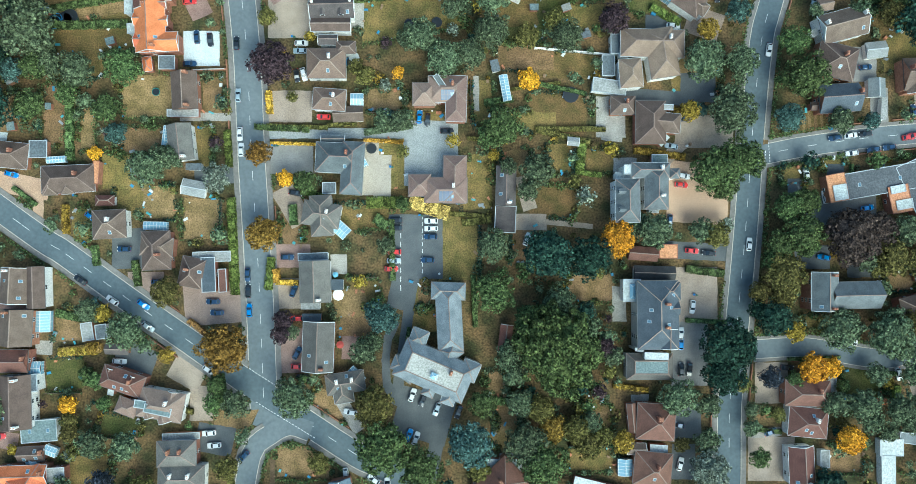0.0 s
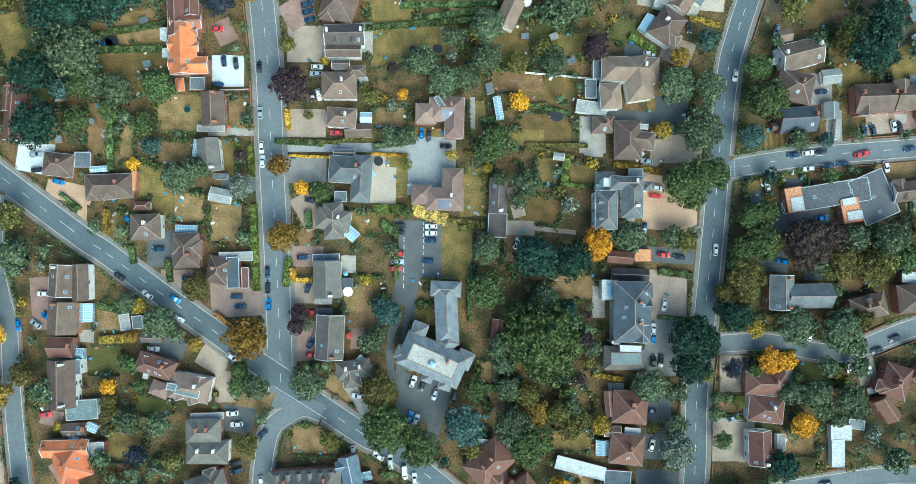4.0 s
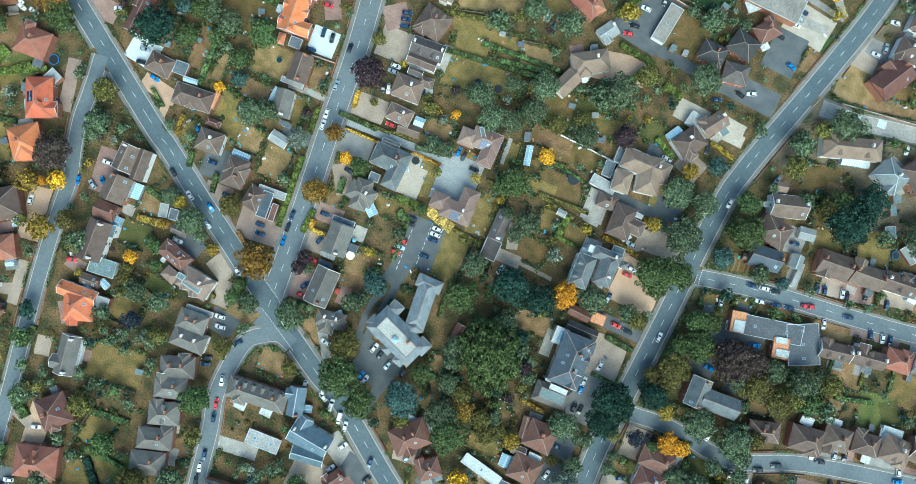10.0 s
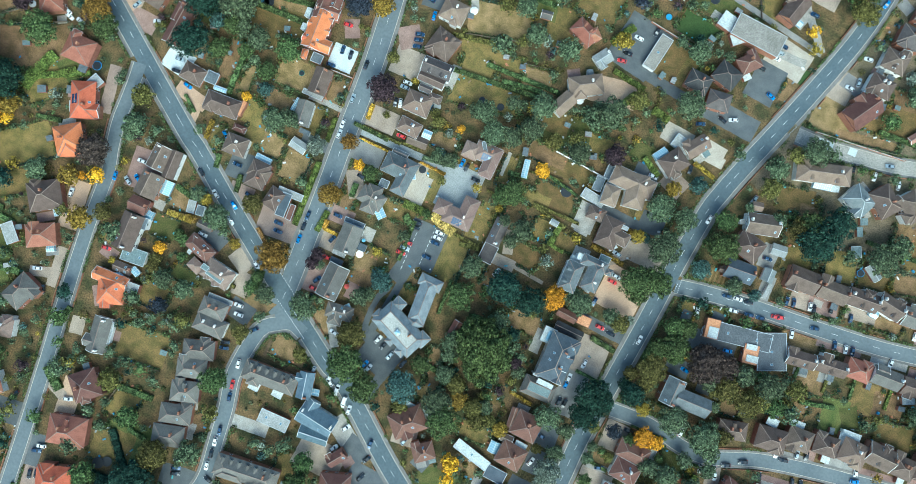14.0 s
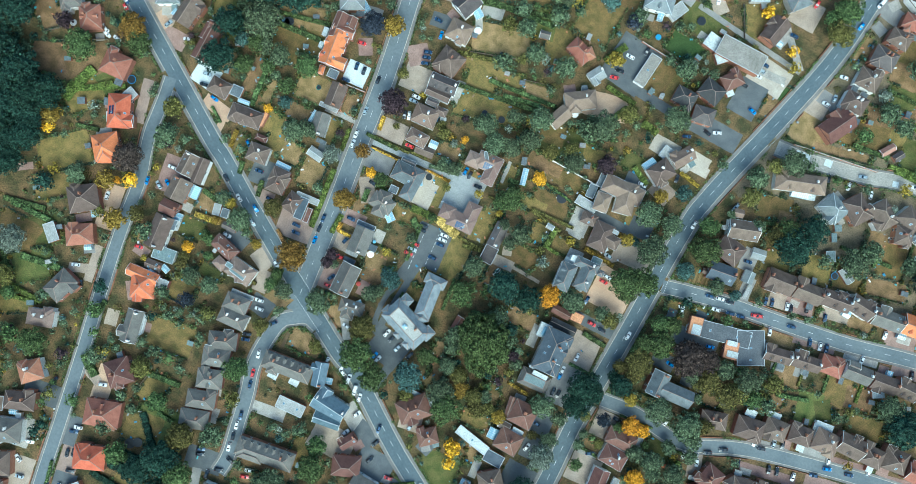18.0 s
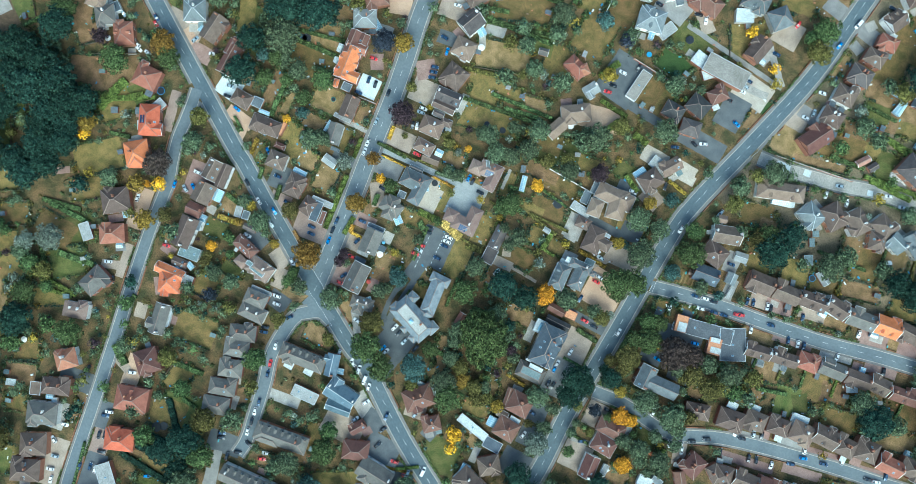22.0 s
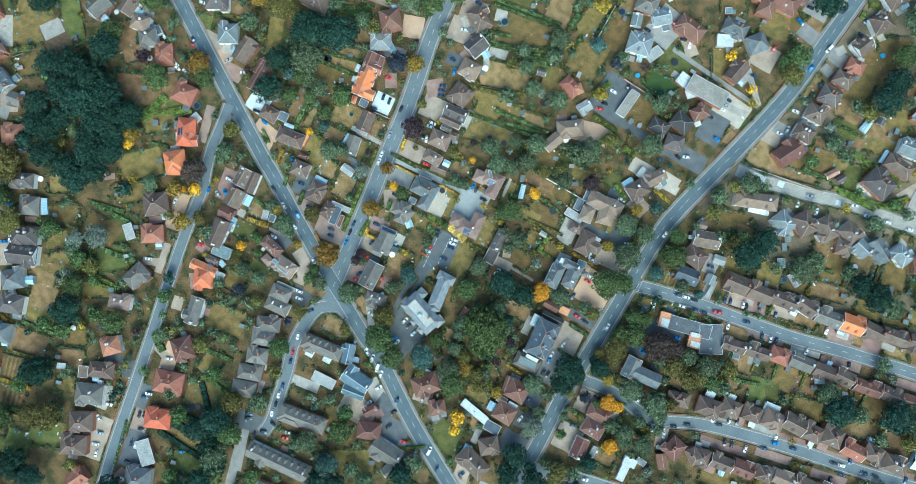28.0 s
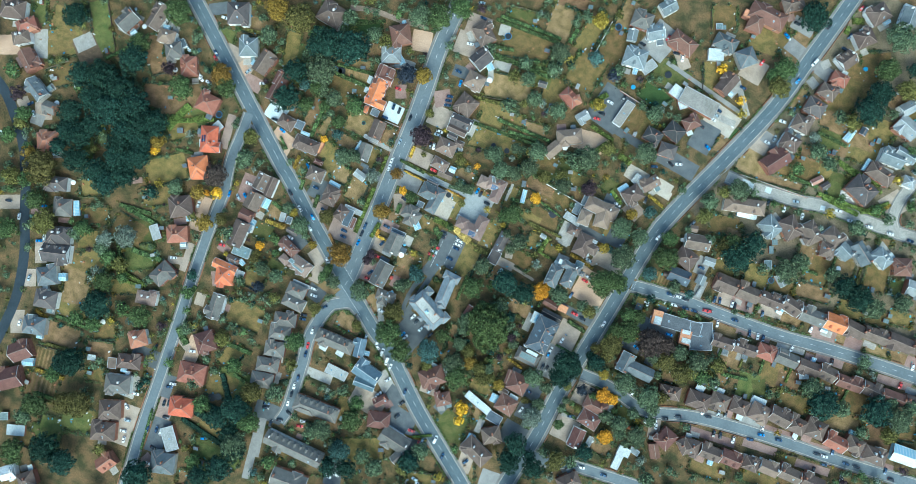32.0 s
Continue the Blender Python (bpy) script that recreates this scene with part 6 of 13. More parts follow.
block(h, 8.15, 1.9, 5.49, 5.31, 0.3, 2.64, "f", "k", "brick")
block(h, 13.44, -1.28, 5.69, 1.95, 3.9, 2.38, "c", "w", "brick")
h = house(-120.82, 18.78, "detached house with a hipped brown tile roof and brick walls", "house", "house")
block(h, 0, 0, 16.29, 8.49, 2.8, 3, "h", "b", "brick", windows=1, chimneys=1, white=True)
block(h, -5.29, -2, 6.12, 4.59, -89.2, 3.04, "h", "b", "brick")
block(h, 0.01, -1.8, 5.78, 4.25, -85.8, 3.08, "h", "b", "brick", white=True)
block(h, 8.47, 2.05, 7.24, 2.13, -93.5, 2.92, "f", "o", "brick")
h = house(-107.23, 4.78, "detached house with a hipped brown tile roof and white walls", "house", "house")
block(h, 0, 0, 10.21, 8.79, 3.2, 5, "h", "b", "white", windows=2, chimneys=1, skylights=1)
block(h, -2.44, 7.41, 5.86, 3.2, 0.2, 2.64, "h", "rb", "white", white=True)
h = house(-93.06, -3.22, "detached house with a hipped brown tile roof and brick walls", "house", "house")
block(h, 0, 0, 11.96, 8.82, -87.7, 5, "h", "b", "brick", windows=2, chimneys=1)
block(h, 0.17, 1.16, 9.91, 6, -4.0, 5.04, "h", "b", "brick", windows=1)
block(h, -1.21, 7.61, 7.14, 2.5, -1.3, 2.48, "c", "w", "brick")
h = house(-82.49, 16.11, "small garden outbuilding with a pale grey roof", "shed", "shed")
block(h, 0, 0, 7.5, 5.02, -10.9, 2.4, "g", "p", "white", white=True, pitch=22)
h = house(-97.1, 20.78, "small garden outbuilding with a dark felt flat roof", "shed", "shed")
block(h, 0, 0, 4.26, 2.5, -14.5, 2.2, "f", "k", "white")
h = house(-39.89, 72.28, "detached house with a gabled dark brown tile roof and white walls", "house", "house")
block(h, 0, 0, 13.67, 7.55, 2.2, 5.5, "g", "dk", "white", windows=2, dormers=2, dormer_side=-1, chimneys=2, skylights=1, white=True)
block(h, -0.33, -5.64, 12.22, 4.31, 0.6, 5.54, "g", "b", "white", windows=1, white=True)
h = house(-41.56, 54.72, "detached house with a hipped tan tile roof and white walls", "house", "house")
block(h, 0, 0, 12.04, 9.34, 0.5, 5.2, "h", "t", "white", windows=2, chimneys=1, skylights=2, pitch=34)
block(h, 0.4, 7.48, 5.95, 3.25, 0.6, 4.54, "g", "dk", "white", windows=1, white=True)
block(h, 5.97, 5.02, 4, 6.13, -89.7, 5.08, "h", "b", "white", windows=1)
block(h, 7.16, 6.02, 3.31, 2.91, -89.8, 2.92, "f", "w", "white")
h = house(-40.63, 43.52, "detached house with a hipped tan tile roof and white walls", "house", "house")
block(h, 0, 0, 10.26, 6.83, -3.6, 5, "h", "t", "white", windows=2, chimneys=1, skylights=2, white=True, pitch=34)
block(h, 8.28, 0.6, 4, 3.64, 0.4, 2.54, "c", "w", "white")
block(h, 5.61, -4.07, 9.45, 4.9, 2.6, 2.88, "g", "b", "white")
h = house(-4.09, 46.97, "detached house with a hipped mauve-brown tile roof and brick walls", "house", "house")
block(h, 0, 0, 11.95, 8.33, 0.5, 5.5, "h", "m", "brick", windows=2, chimneys=1, skylights=2, panels=8, white=True, pitch=30)
block(h, 2.72, -2.98, 14.38, 6.52, -91.4, 5.54, "h", "m", "brick", windows=1, white=True, pitch=30)
block(h, -7.24, -1.65, 7.23, 7.23, 0.5, 5.38, "h", "m", "brick", windows=1, pitch=30)
block(h, -2.46, 1.94, 4.79, 1.8, -55.6, 7.32, "f", "lb", "brick", windows=1)
h = house(-4.58, 15.59, "detached house with a hipped mauve-brown tile roof and white walls", "house", "house")
block(h, 0, 0, 13.36, 7.94, 0.2, 5.5, "h", "m", "white", windows=2, chimneys=1, skylights=1, panels=8, pitch=30)
block(h, 2.79, 3.27, 14.85, 7.23, -90.6, 5.54, "h", "m", "white", windows=1, pitch=30)
block(h, -8.04, 1.43, 7.03, 6.85, 0.2, 5.38, "h", "m", "white", windows=1, pitch=30)
h = house(-37.27, 25.3, "detached house with a hipped grey slate roof and stone walls", "house", "house")
block(h, 0, 0, 14.67, 9.29, -2.5, 6, "h", "s", "stone", windows=2, chimneys=1, skylights=1, white=True, pitch=38)
block(h, 3.94, -3.12, 16.41, 6.8, -93.5, 6.04, "h", "s", "stone", windows=1, pitch=38)
block(h, -2.27, 6.07, 7.21, 2.52, 0.3, 4.08, "g", "s", "stone", windows=1, white=True, pitch=38)
block(h, 3.36, -1.31, 3.39, 1.61, 0.3, 6.62, "f", "w", "stone", windows=1)
block(h, 6.27, -0.14, 4.74, 2.54, -62.3, 2.66, "c", "w", "stone")
block(h, -3.51, -9.08, 4.16, 3.61, 0.2, 3.2, "f", "k", "stone")
h = house(-42.87, 7.91, "detached house with a hipped grey tile roof and white walls", "house", "house")
block(h, 0, 0, 11.6, 7.52, -8.8, 5, "h", "g", "white", windows=2, chimneys=1, skylights=1, pitch=34)
block(h, -0, -0.36, 12.62, 6.8, -86.5, 5.04, "h", "g", "white", windows=1, pitch=34)
block(h, 5.78, -4.56, 4.89, 3.99, -41.9, 2.48, "c", "w", "white")
h = house(-44.65, -12.73, "detached house with a gabled grey tile roof and white walls", "house", "house")
block(h, 0, 0, 12.89, 9.44, -88.1, 5.5, "g", "g", "white", windows=2, chimneys=1, pitch=34)
block(h, -0.97, 7.7, 9.37, 2.34, 2.3, 3.04, "f", "k", "white")
block(h, -1.77, -7.69, 5.94, 1.98, -0.0, 2.68, "f", "p", "white")
block(h, 6.49, -1, 3.79, 3.25, 0.0, 2.72, "f", "sk", "white")
h = house(-43.57, -32.64, "detached house with a gabled grey tile roof and brick walls", "house", "house")
block(h, 0, 0, 15.15, 9.6, -91.7, 5.5, "g", "g", "brick", windows=2, chimneys=1, skylights=2, white=True, pitch=34)
block(h, -2.44, 8.8, 5.94, 2.34, -0.1, 2.84, "f", "sk", "brick")
block(h, -1.85, -7.37, 5.94, 1.26, 1.5, 2.68, "f", "p", "brick")
h = house(-35.42, -43.87, "detached house with a hipped grey tile roof and white walls", "house", "house")
block(h, 0, 0, 11.94, 6.45, 8.4, 4, "h", "g", "white", windows=2, chimneys=2, skylights=3, pitch=34)
block(h, -0.89, -1.79, 9.08, 6.09, -80.7, 4.04, "h", "g", "white", windows=1, white=True, pitch=34)
block(h, 3.41, 2.25, 5.64, 2.17, -45.0, 2.48, "c", "w", "white")
h = house(-8, -39.7, "detached house with a flat-topped hipped grey slate roof and stone walls", "house", "house")
block(h, 0, 0, 23, 12.07, -23.3, 8, "t", "sl", "stone", windows=2, chimneys=1, skylights=1)
lantern(h, -0.1, -1.01, 2.2, 1.9, -23.3, 11.75)
block(h, 4.51, 15.91, 20.5, 7.85, -86.9, 7.44, "h", "sl", "stone", windows=1, pitch=38)
block(h, 4.23, 24.17, 10.55, 5.36, -2.0, 7.28, "h", "sl", "stone", windows=1, pitch=38)
block(h, -4.75, 9.94, 5.28, 5.34, 70.4, 7.32, "h", "sl", "stone", windows=1, white=True, pitch=38)
block(h, -10.59, 1.96, 4.63, 4.62, 157.3, 7.36, "h", "sl", "stone", windows=1, pitch=38)
block(h, 10.76, -0, 5.43, 6.06, -23.3, 7.8, "h", "sl", "stone", windows=1, white=True, pitch=38)
block(h, 4.88, 5.82, 5.64, 6.42, -55.2, 7.44, "h", "sl", "stone", windows=1, pitch=38)
block(h, -1.34, -5.41, 5.4, 3.92, -113.2, 7.08, "h", "sl", "stone", windows=1, pitch=38)
block(h, 4.55, -7.92, 5.27, 4.28, -109.7, 7.12, "h", "sl", "stone", windows=1, white=True, pitch=38)
block(h, -7.76, -1.69, 3.84, 3.56, -123.7, 6.96, "h", "sl", "stone", windows=1, pitch=38)
h = house(59.95, 61.77, "detached house with a hipped tan tile roof and white walls", "house", "house")
block(h, 0, 0, 20.25, 8.83, -1.0, 6, "h", "t", "white", windows=2, chimneys=1, white=True, pitch=34)
block(h, 2.92, -3, 15.6, 9.21, -80.8, 6.04, "h", "t", "white", windows=1, pitch=34)
block(h, -6.86, -9.51, 9.18, 7.34, -85.6, 6.08, "h", "t", "white", windows=1, white=True, pitch=34)
block(h, -11.08, 0.33, 3.15, 6.31, 0.6, 3.62, "f", "k", "white", windows=1)
block(h, -12.95, -13.08, 10.84, 4.45, -7.4, 3.16, "f", "p", "white")
block(h, -13.25, -6.36, 4.09, 6.69, 0.5, 3, "f", "k", "white")
h = house(51.08, 42.6, "detached house with a hipped brown tile roof and brick walls", "house", "house")
block(h, 0, 0, 7.95, 5.91, 0.4, 4, "h", "b", "brick", windows=2, chimneys=1, skylights=2)
block(h, 8.47, -5.46, 13.58, 9.59, -90.3, 5.04, "h", "b", "brick", windows=1)
block(h, 10.97, -5.36, 13.88, 6.27, -4.9, 5.08, "h", "b", "brick", windows=1, white=True)
block(h, 12.46, -0.72, 5.91, 1.84, -3.1, 5.42, "f", "p", "brick", windows=1)
block(h, 12.87, -10.84, 3.96, 1.86, 48.6, 3.36, "f", "w", "brick")
h = house(56.06, 15.24, "large white house with a hipped grey slate roof and dormers", "house", "house")
block(h, 2.44, 6.41, 11.79, 4.74, -0.6, 8.5, "h", "s", "white", windows=2, chimneys=1, skylights=1, white=True, pitch=38)
block(h, 4.18, 1.07, 13.50, 7.41, -90.3, 8.54, "h", "s", "white", windows=2, chimneys=1, pitch=38)
block(h, -4.75, -3.00, 13.42, 7.59, -89.2, 8.46, "h", "s", "white", windows=2, dormers=2, dormer_side=-1, white=True, pitch=38)
block(h, 9.88, 5.44, 3.15, 3.08, 0.3, 8.58, "h", "s", "white", windows=1, pitch=42)
block(h, -5.09, 5.26, 4.91, 2.17, 0.3, 4.2, "f", "w", "white")
block(h, -4.77, 6.63, 1.99, 2.97, 0.3, 8.1, "f", "w", "white")
block(h, 6.86, 10.28, 5.09, 3.65, 0.3, 2.8, "f", "tg", "brick")
block(h, 4.67, -5.62, 2.91, 1.57, -7.1, 4.0, "f", "w", "white")
h = house(14.24, 17.13, "detached house with a gabled dark brown tile roof and white walls", "house", "house")
block(h, 0, 0, 12.44, 6.22, -91.7, 3.5, "g", "dk", "white", windows=2, chimneys=1, skylights=3)
block(h, -0.16, -10.4, 8.42, 6.59, -92.5, 3.24, "f", "dk", "white")
h = house(14.17, 48.19, "white-framed glass greenhouse beside the lawn", "greenhouse", "greenhouse")
block(h, 0, 0, 8.25, 2.58, -79.7, 2.4, "c", "w", "brick")
h = house(35.71, 31.37, "small garden outbuilding with a pale grey roof", "shed", "shed")
block(h, 0, 0, 3.54, 2.78, -5.7, 2.2, "g", "p", "brick", white=True, pitch=22)
h = house(10.96, 55.24, "small garden outbuilding with a dark felt flat roof", "shed", "shed")
block(h, 0, 0, 3.81, 2.58, -76.0, 2.2, "f", "k", "white")
h = house(120.67, 68.37, "detached house with a gabled brown tile roof and white walls", "house", "house")
block(h, 0, 0, 14.62, 9.38, 15.3, 5.5, "g", "b", "white", windows=2, chimneys=2, skylights=1, white=True)
block(h, -5.3, 6.52, 4.81, 4.13, 11.8, 5.04, "g", "t", "white", windows=1, pitch=34)
block(h, -6.88, -1.35, 2.17, 4.92, -59.1, 3.08, "f", "p", "white")
h = house(118.93, 56.93, "detached house with a hipped brown tile roof and brick walls", "house", "house")
block(h, 0, 0, 12.67, 10.87, -13.0, 5.2, "h", "b", "brick", windows=2, chimneys=1, skylights=1)
h = house(119.66, 45.22, "detached house with a gabled dark slate roof and brick walls", "house", "house")
block(h, 0, 0, 13.17, 9, 4.5, 5, "g", "sk", "brick", windows=2, chimneys=1, skylights=1)
block(h, -5.92, -2.14, 4.55, 2.64, 5.1, 3.04, "g", "t", "brick", pitch=34)
h = house(133.11, 61.33, "small garden outbuilding with a pale grey roof", "shed", "shed")
block(h, 0, 0, 6.91, 5.33, 6.8, 2.6, "g", "p", "white", pitch=22)
h = house(133.15, 49.12, "small garden outbuilding with a pale blue-grey roof", "shed", "shed")
block(h, 0, 0, 5.7, 6.08, 0.5, 2.6, "g", "lb", "white", pitch=30)
h = house(135.48, 42.52, "small garden outbuilding with a pale flat roof", "shed", "shed")
block(h, 0, 0, 1.91, 7.23, -5.2, 2.4, "f", "p", "white")
h = house(132.84, 19.05, "flat-roofed building with a dark grey flat roof", "building", "building")
block(h, 0, 0, 26.63, 8.29, 9.9, 4, "f", "kf", "brick", windows=2, skylights=2)
block(h, -13.9, -2.14, 6.11, 8.81, 10.7, 4.44, "f", "o", "brick", windows=1)
block(h, -12.99, -3.63, 4.38, 4.87, 9.9, 4.68, "f", "w", "brick", windows=1)
block(h, 6.38, -5.65, 6.74, 8.67, 11.3, 4.32, "f", "o", "brick", windows=1)
block(h, 5.54, -2.52, 4.81, 2.45, 11.3, 4.56, "f", "w", "brick", windows=1)
block(h, 7.64, -7.33, 5.37, 3.01, 10.1, 4.6, "f", "w", "brick", windows=1)
block(h, 3.56, -3.7, 1.72, 2.27, 6.4, 3.24, "f", "k", "brick")
block(h, 14.73, -0.77, 16.96, 13.32, -66.4, 3.9, "f", "kf", "brick", windows=1, skylights=3)
h = house(112.78, -15.7, "detached house with a gabled grey slate roof and brick walls", "house", "house")
block(h, 0, 0, 11.92, 8.45, -90.6, 8, "g", "s", "brick", windows=2, chimneys=2, skylights=1, white=True, pitch=38)
block(h, 9.97, -1.11, 15.87, 8.49, 1.3, 7.64, "g", "s", "brick", windows=1, pitch=38)
h = house(108.67, -47.55, "detached house with a hipped red-brown tile roof and brick walls", "house", "house")
block(h, 0, 0, 14.45, 8.15, -1.7, 5, "h", "rb", "brick", windows=2, chimneys=1)
block(h, 8.79, 0.95, 7.53, 2.62, -90.6, 2.84, "f", "p", "brick")
block(h, 1.89, 5.23, 4.76, 2.24, -11.3, 3.08, "f", "k", "brick")
h = house(108.68, -56.63, "detached house with a hipped red-brown tile roof and white walls", "house", "house")
block(h, 0, 0, 12.45, 9.26, -5.3, 5, "h", "rb", "white", windows=2, chimneys=1, skylights=3, white=True)
h = house(106.51, -70.02, "detached house with a gabled red-brown tile roof and white walls", "house", "house")
block(h, 0, 0, 11.95, 8.13, -87.9, 5, "g", "rb", "white", windows=2, chimneys=1, skylights=2, white=True)
block(h, 8.58, 1.47, 2.99, 5.61, -0.4, 2.64, "f", "p", "white")
h = house(135.18, -70.13, "flat-roofed building with a white flat roof", "building", "building")
block(h, 0, 0, 14.1, 4.5, -89.9, 3, "f", "w", "white")
block(h, 1.1, 5.03, 7.51, 5.26, -0.4, 3.04, "f", "w", "white")
h = house(134.05, -50.82, "small garden outbuilding with a bright orange tile roof", "shed", "shed")
block(h, 0, 0, 4.15, 2.07, -2.8, 2.3, "g", "r", "brick")
h = house(142.08, -62.33, "small garden outbuilding with a flat roof", "shed", "shed")
block(h, 0, 0, 5.7, 3.39, -7.8, 2.5, "f", "lb", "white")
h = house(57.59, -3.99, "small garden outbuilding with a red-brown tile roof", "shed", "shed")
block(h, 0, 0, 9.29, 4.45, -4.5, 2.8, "g", "rb", "brick")
block(h, 8.04, 0.75, 5.95, 4.46, 0.1, 2.64, "f", "o", "brick")
h = house(61.18, -10.04, "small garden outbuilding with a black roof", "shed", "shed")
block(h, 0, 0, 13.16, 4.45, -1.6, 2.8, "g", "kd", "white", pitch=30)
h = house(60.3, -23.65, "very large stone house with a dark blue slate hipped roof", "house", "house")
block(h, 0.09, 0.84, 21.10, 12.72, -89.6, 9, "h", "sk", "stone", windows=2, chimneys=2, skylights=4, pitch=30)
block(h, 3.88, 8.12, 6.32, 5.62, -0.0, 9.04, "h", "sk", "stone", windows=1, skylights=1, pitch=34)
block(h, 3.70, 2.76, 6.05, 4.14, 5.6, 9.04, "g", "sk", "stone", windows=1, pitch=34)
block(h, 3.41, -6.51, 5.53, 5.92, -1.4, 9.02, "g", "sk", "stone", windows=1, white=True, pitch=34)
block(h, -1.55, -15.36, 14.49, 8.17, -0.2, 5.5, "t", "g", "stone", windows=2)
block(h, -0.57, -11.64, 7.32, 2.13, -2.0, 9.2, "f", "w", "stone")
block(h, -6.92, 8.25, 7.02, 5.54, -90.2, 5.0, "f", "w", "white", windows=1)
block(h, -4.26, 8.93, 3.01, 1.30, -2.3, 8.6, "f", "w", "stone")
block(h, -5.64, -9.69, 2.58, 1.07, -2.8, 8.6, "f", "w", "stone")
lantern(h, -6.79, 7.95, 4.60, 1.80, 90, 5.20)
h = house(60.76, -56.18, "detached house with a hipped red-brown tile roof and brick walls", "house", "house")
block(h, 0, 0, 12.09, 11.33, -3.7, 5, "h", "rb", "brick", windows=2, chimneys=2)
block(h, -7.13, 1.09, 9.09, 2.93, -84.5, 4.04, "g", "rb", "brick", windows=1)
h = house(59.69, -70.76, "detached house with a hipped red-brown tile roof and brick walls", "house", "house")
block(h, 0, 0, 11.91, 10.58, -5.6, 5, "h", "rb", "brick", windows=2, chimneys=1, skylights=1)
block(h, -8.02, -0.09, 4.42, 5.15, -0.4, 2.54, "c", "w", "brick")
block(h, 2.35, 4.87, 5.54, 4.42, -4.1, 3.08, "f", "w", "brick")
block(h, -4.68, 5.95, 5.69, 3.67, -0.4, 3.62, "g", "b", "brick", windows=1, white=True)
h = house(14.15, -30.6, "small garden outbuilding with a dark red roof", "shed", "shed")
block(h, 0, 0, 8.63, 4.03, -97.3, 2.4, "g", "rd", "brick", white=True)
h = house(-135.24, -13.99, "detached house with a gabled brown tile roof and white walls", "house", "house")
block(h, 0, 0, 8.35, 10.77, -2.4, 5.5, "g", "b", "white", windows=2, chimneys=1, skylights=3, white=True)
block(h, 6.44, -0.53, 12.74, 5.57, -87.7, 5.54, "g", "b", "white", windows=1)
block(h, 7.92, -0.28, 12.24, 1.4, -87.6, 5.08, "f", "w", "white", windows=1)
h = house(-134.62, -26.69, "detached house with a gabled brown tile roof and brick walls", "house", "house")
block(h, 0, 0, 9.91, 11.11, -2.1, 5.5, "g", "b", "brick", windows=2, chimneys=1, skylights=2)
block(h, 6.3, 1.69, 5.11, 6.34, -0.1, 2.64, "c", "w", "brick")
h = house(-134.92, -36.73, "detached house with a gabled red-brown tile roof and brick walls", "house", "house")
block(h, 0, 0, 8.32, 6.94, -0.2, 5.5, "g", "rb", "brick", windows=2, chimneys=1)
block(h, 4.59, -2.55, 3.87, 3.87, -0.2, 2.64, "c", "w", "brick")
h = house(-134.4, -49.11, "detached house with a gabled brown tile roof and white walls", "house", "house")
block(h, 0, 0, 16.33, 9.53, -88.0, 5.5, "g", "b", "white", windows=2, chimneys=2, skylights=1)
block(h, 4.86, 5.77, 5.3, 2.78, -85.5, 5.04, "f", "k", "white", windows=1)
block(h, 5.94, -9.2, 10.89, 6.66, 4.3, 3.08, "f", "tg", "white", skylights=2)
h = house(-104.21, -45.24, "long house with red-brown and pinkish tile roofs in several gables", "house", "house")
block(h, 1.55, 2.35, 13.14, 6.73, -18.5, 5.5, "h", "rb", "brick", windows=2, chimneys=1, skylights=3)
block(h, 13.32, -4.94, 13.67, 9.01, -10.2, 5.5, "h", "t2", "white", windows=2, chimneys=1, pitch=32)
block(h, -2.33, 4.25, 3.70, 3.12, -107.7, 5.54, "g", "rb", "brick", windows=1, white=True)
block(h, 4.10, 1.58, 4.45, 3.00, -112.5, 5.54, "g", "rb", "brick", windows=1, white=True)
block(h, 11.16, -4.19, 3.88, 2.88, -80.8, 5.54, "g", "t2", "white", windows=1, white=True)
block(h, 16.70, -3.03, 3.86, 3.12, -98.2, 5.54, "g", "t2", "white", windows=1, white=True)
block(h, 14.12, -8.17, 4.29, 4.20, 106.3, 5.54, "g", "t2", "white", windows=1, white=True)
block(h, 9.44, -6.82, 4.01, 3.60, 107.5, 5.54, "g", "t2", "white", windows=1, white=True)
block(h, 2.54, -5.73, 6.46, 5.07, -21.7, 4.2, "h", "m", "brick", windows=1)
block(h, 12.97, -6.14, 8.21, 2.62, -12.6, 7.4, "f", "tg", "white")
block(h, 7.65, -4.33, 3.53, 2.39, -9.8, 7.0, "f", "tg", "white")
block(h, -2.68, -1.33, 1.80, 1.82, -11.6, 3.2, "f", "w", "brick")
h = house(-105.43, -33.52, "small garden outbuilding with a dark brown tile roof", "shed", "shed")
block(h, 0, 0, 7.08, 3.36, -1.6, 2.8, "g", "dk", "brick")
h = house(-86.23, -65.03, "detached house with a hipped grey tile roof and brick walls", "house", "house")
block(h, 0, 0, 11.93, 8.07, 1.3, 5.2, "h", "g", "brick", windows=2, chimneys=2, pitch=34)
block(h, 0.52, 4.79, 11.36, 2.13, 2.3, 2.74, "f", "p", "brick")
h = house(-84.76, -72.26, "detached house with a hipped grey tile roof and white walls", "house", "house")
block(h, 0, 0, 14.03, 7.72, -0.4, 5.2, "h", "g", "white", windows=2, chimneys=2, pitch=34)
h = house(-82.37, -9.92, "detached house with a hipped brown tile roof and brick walls", "house", "house")
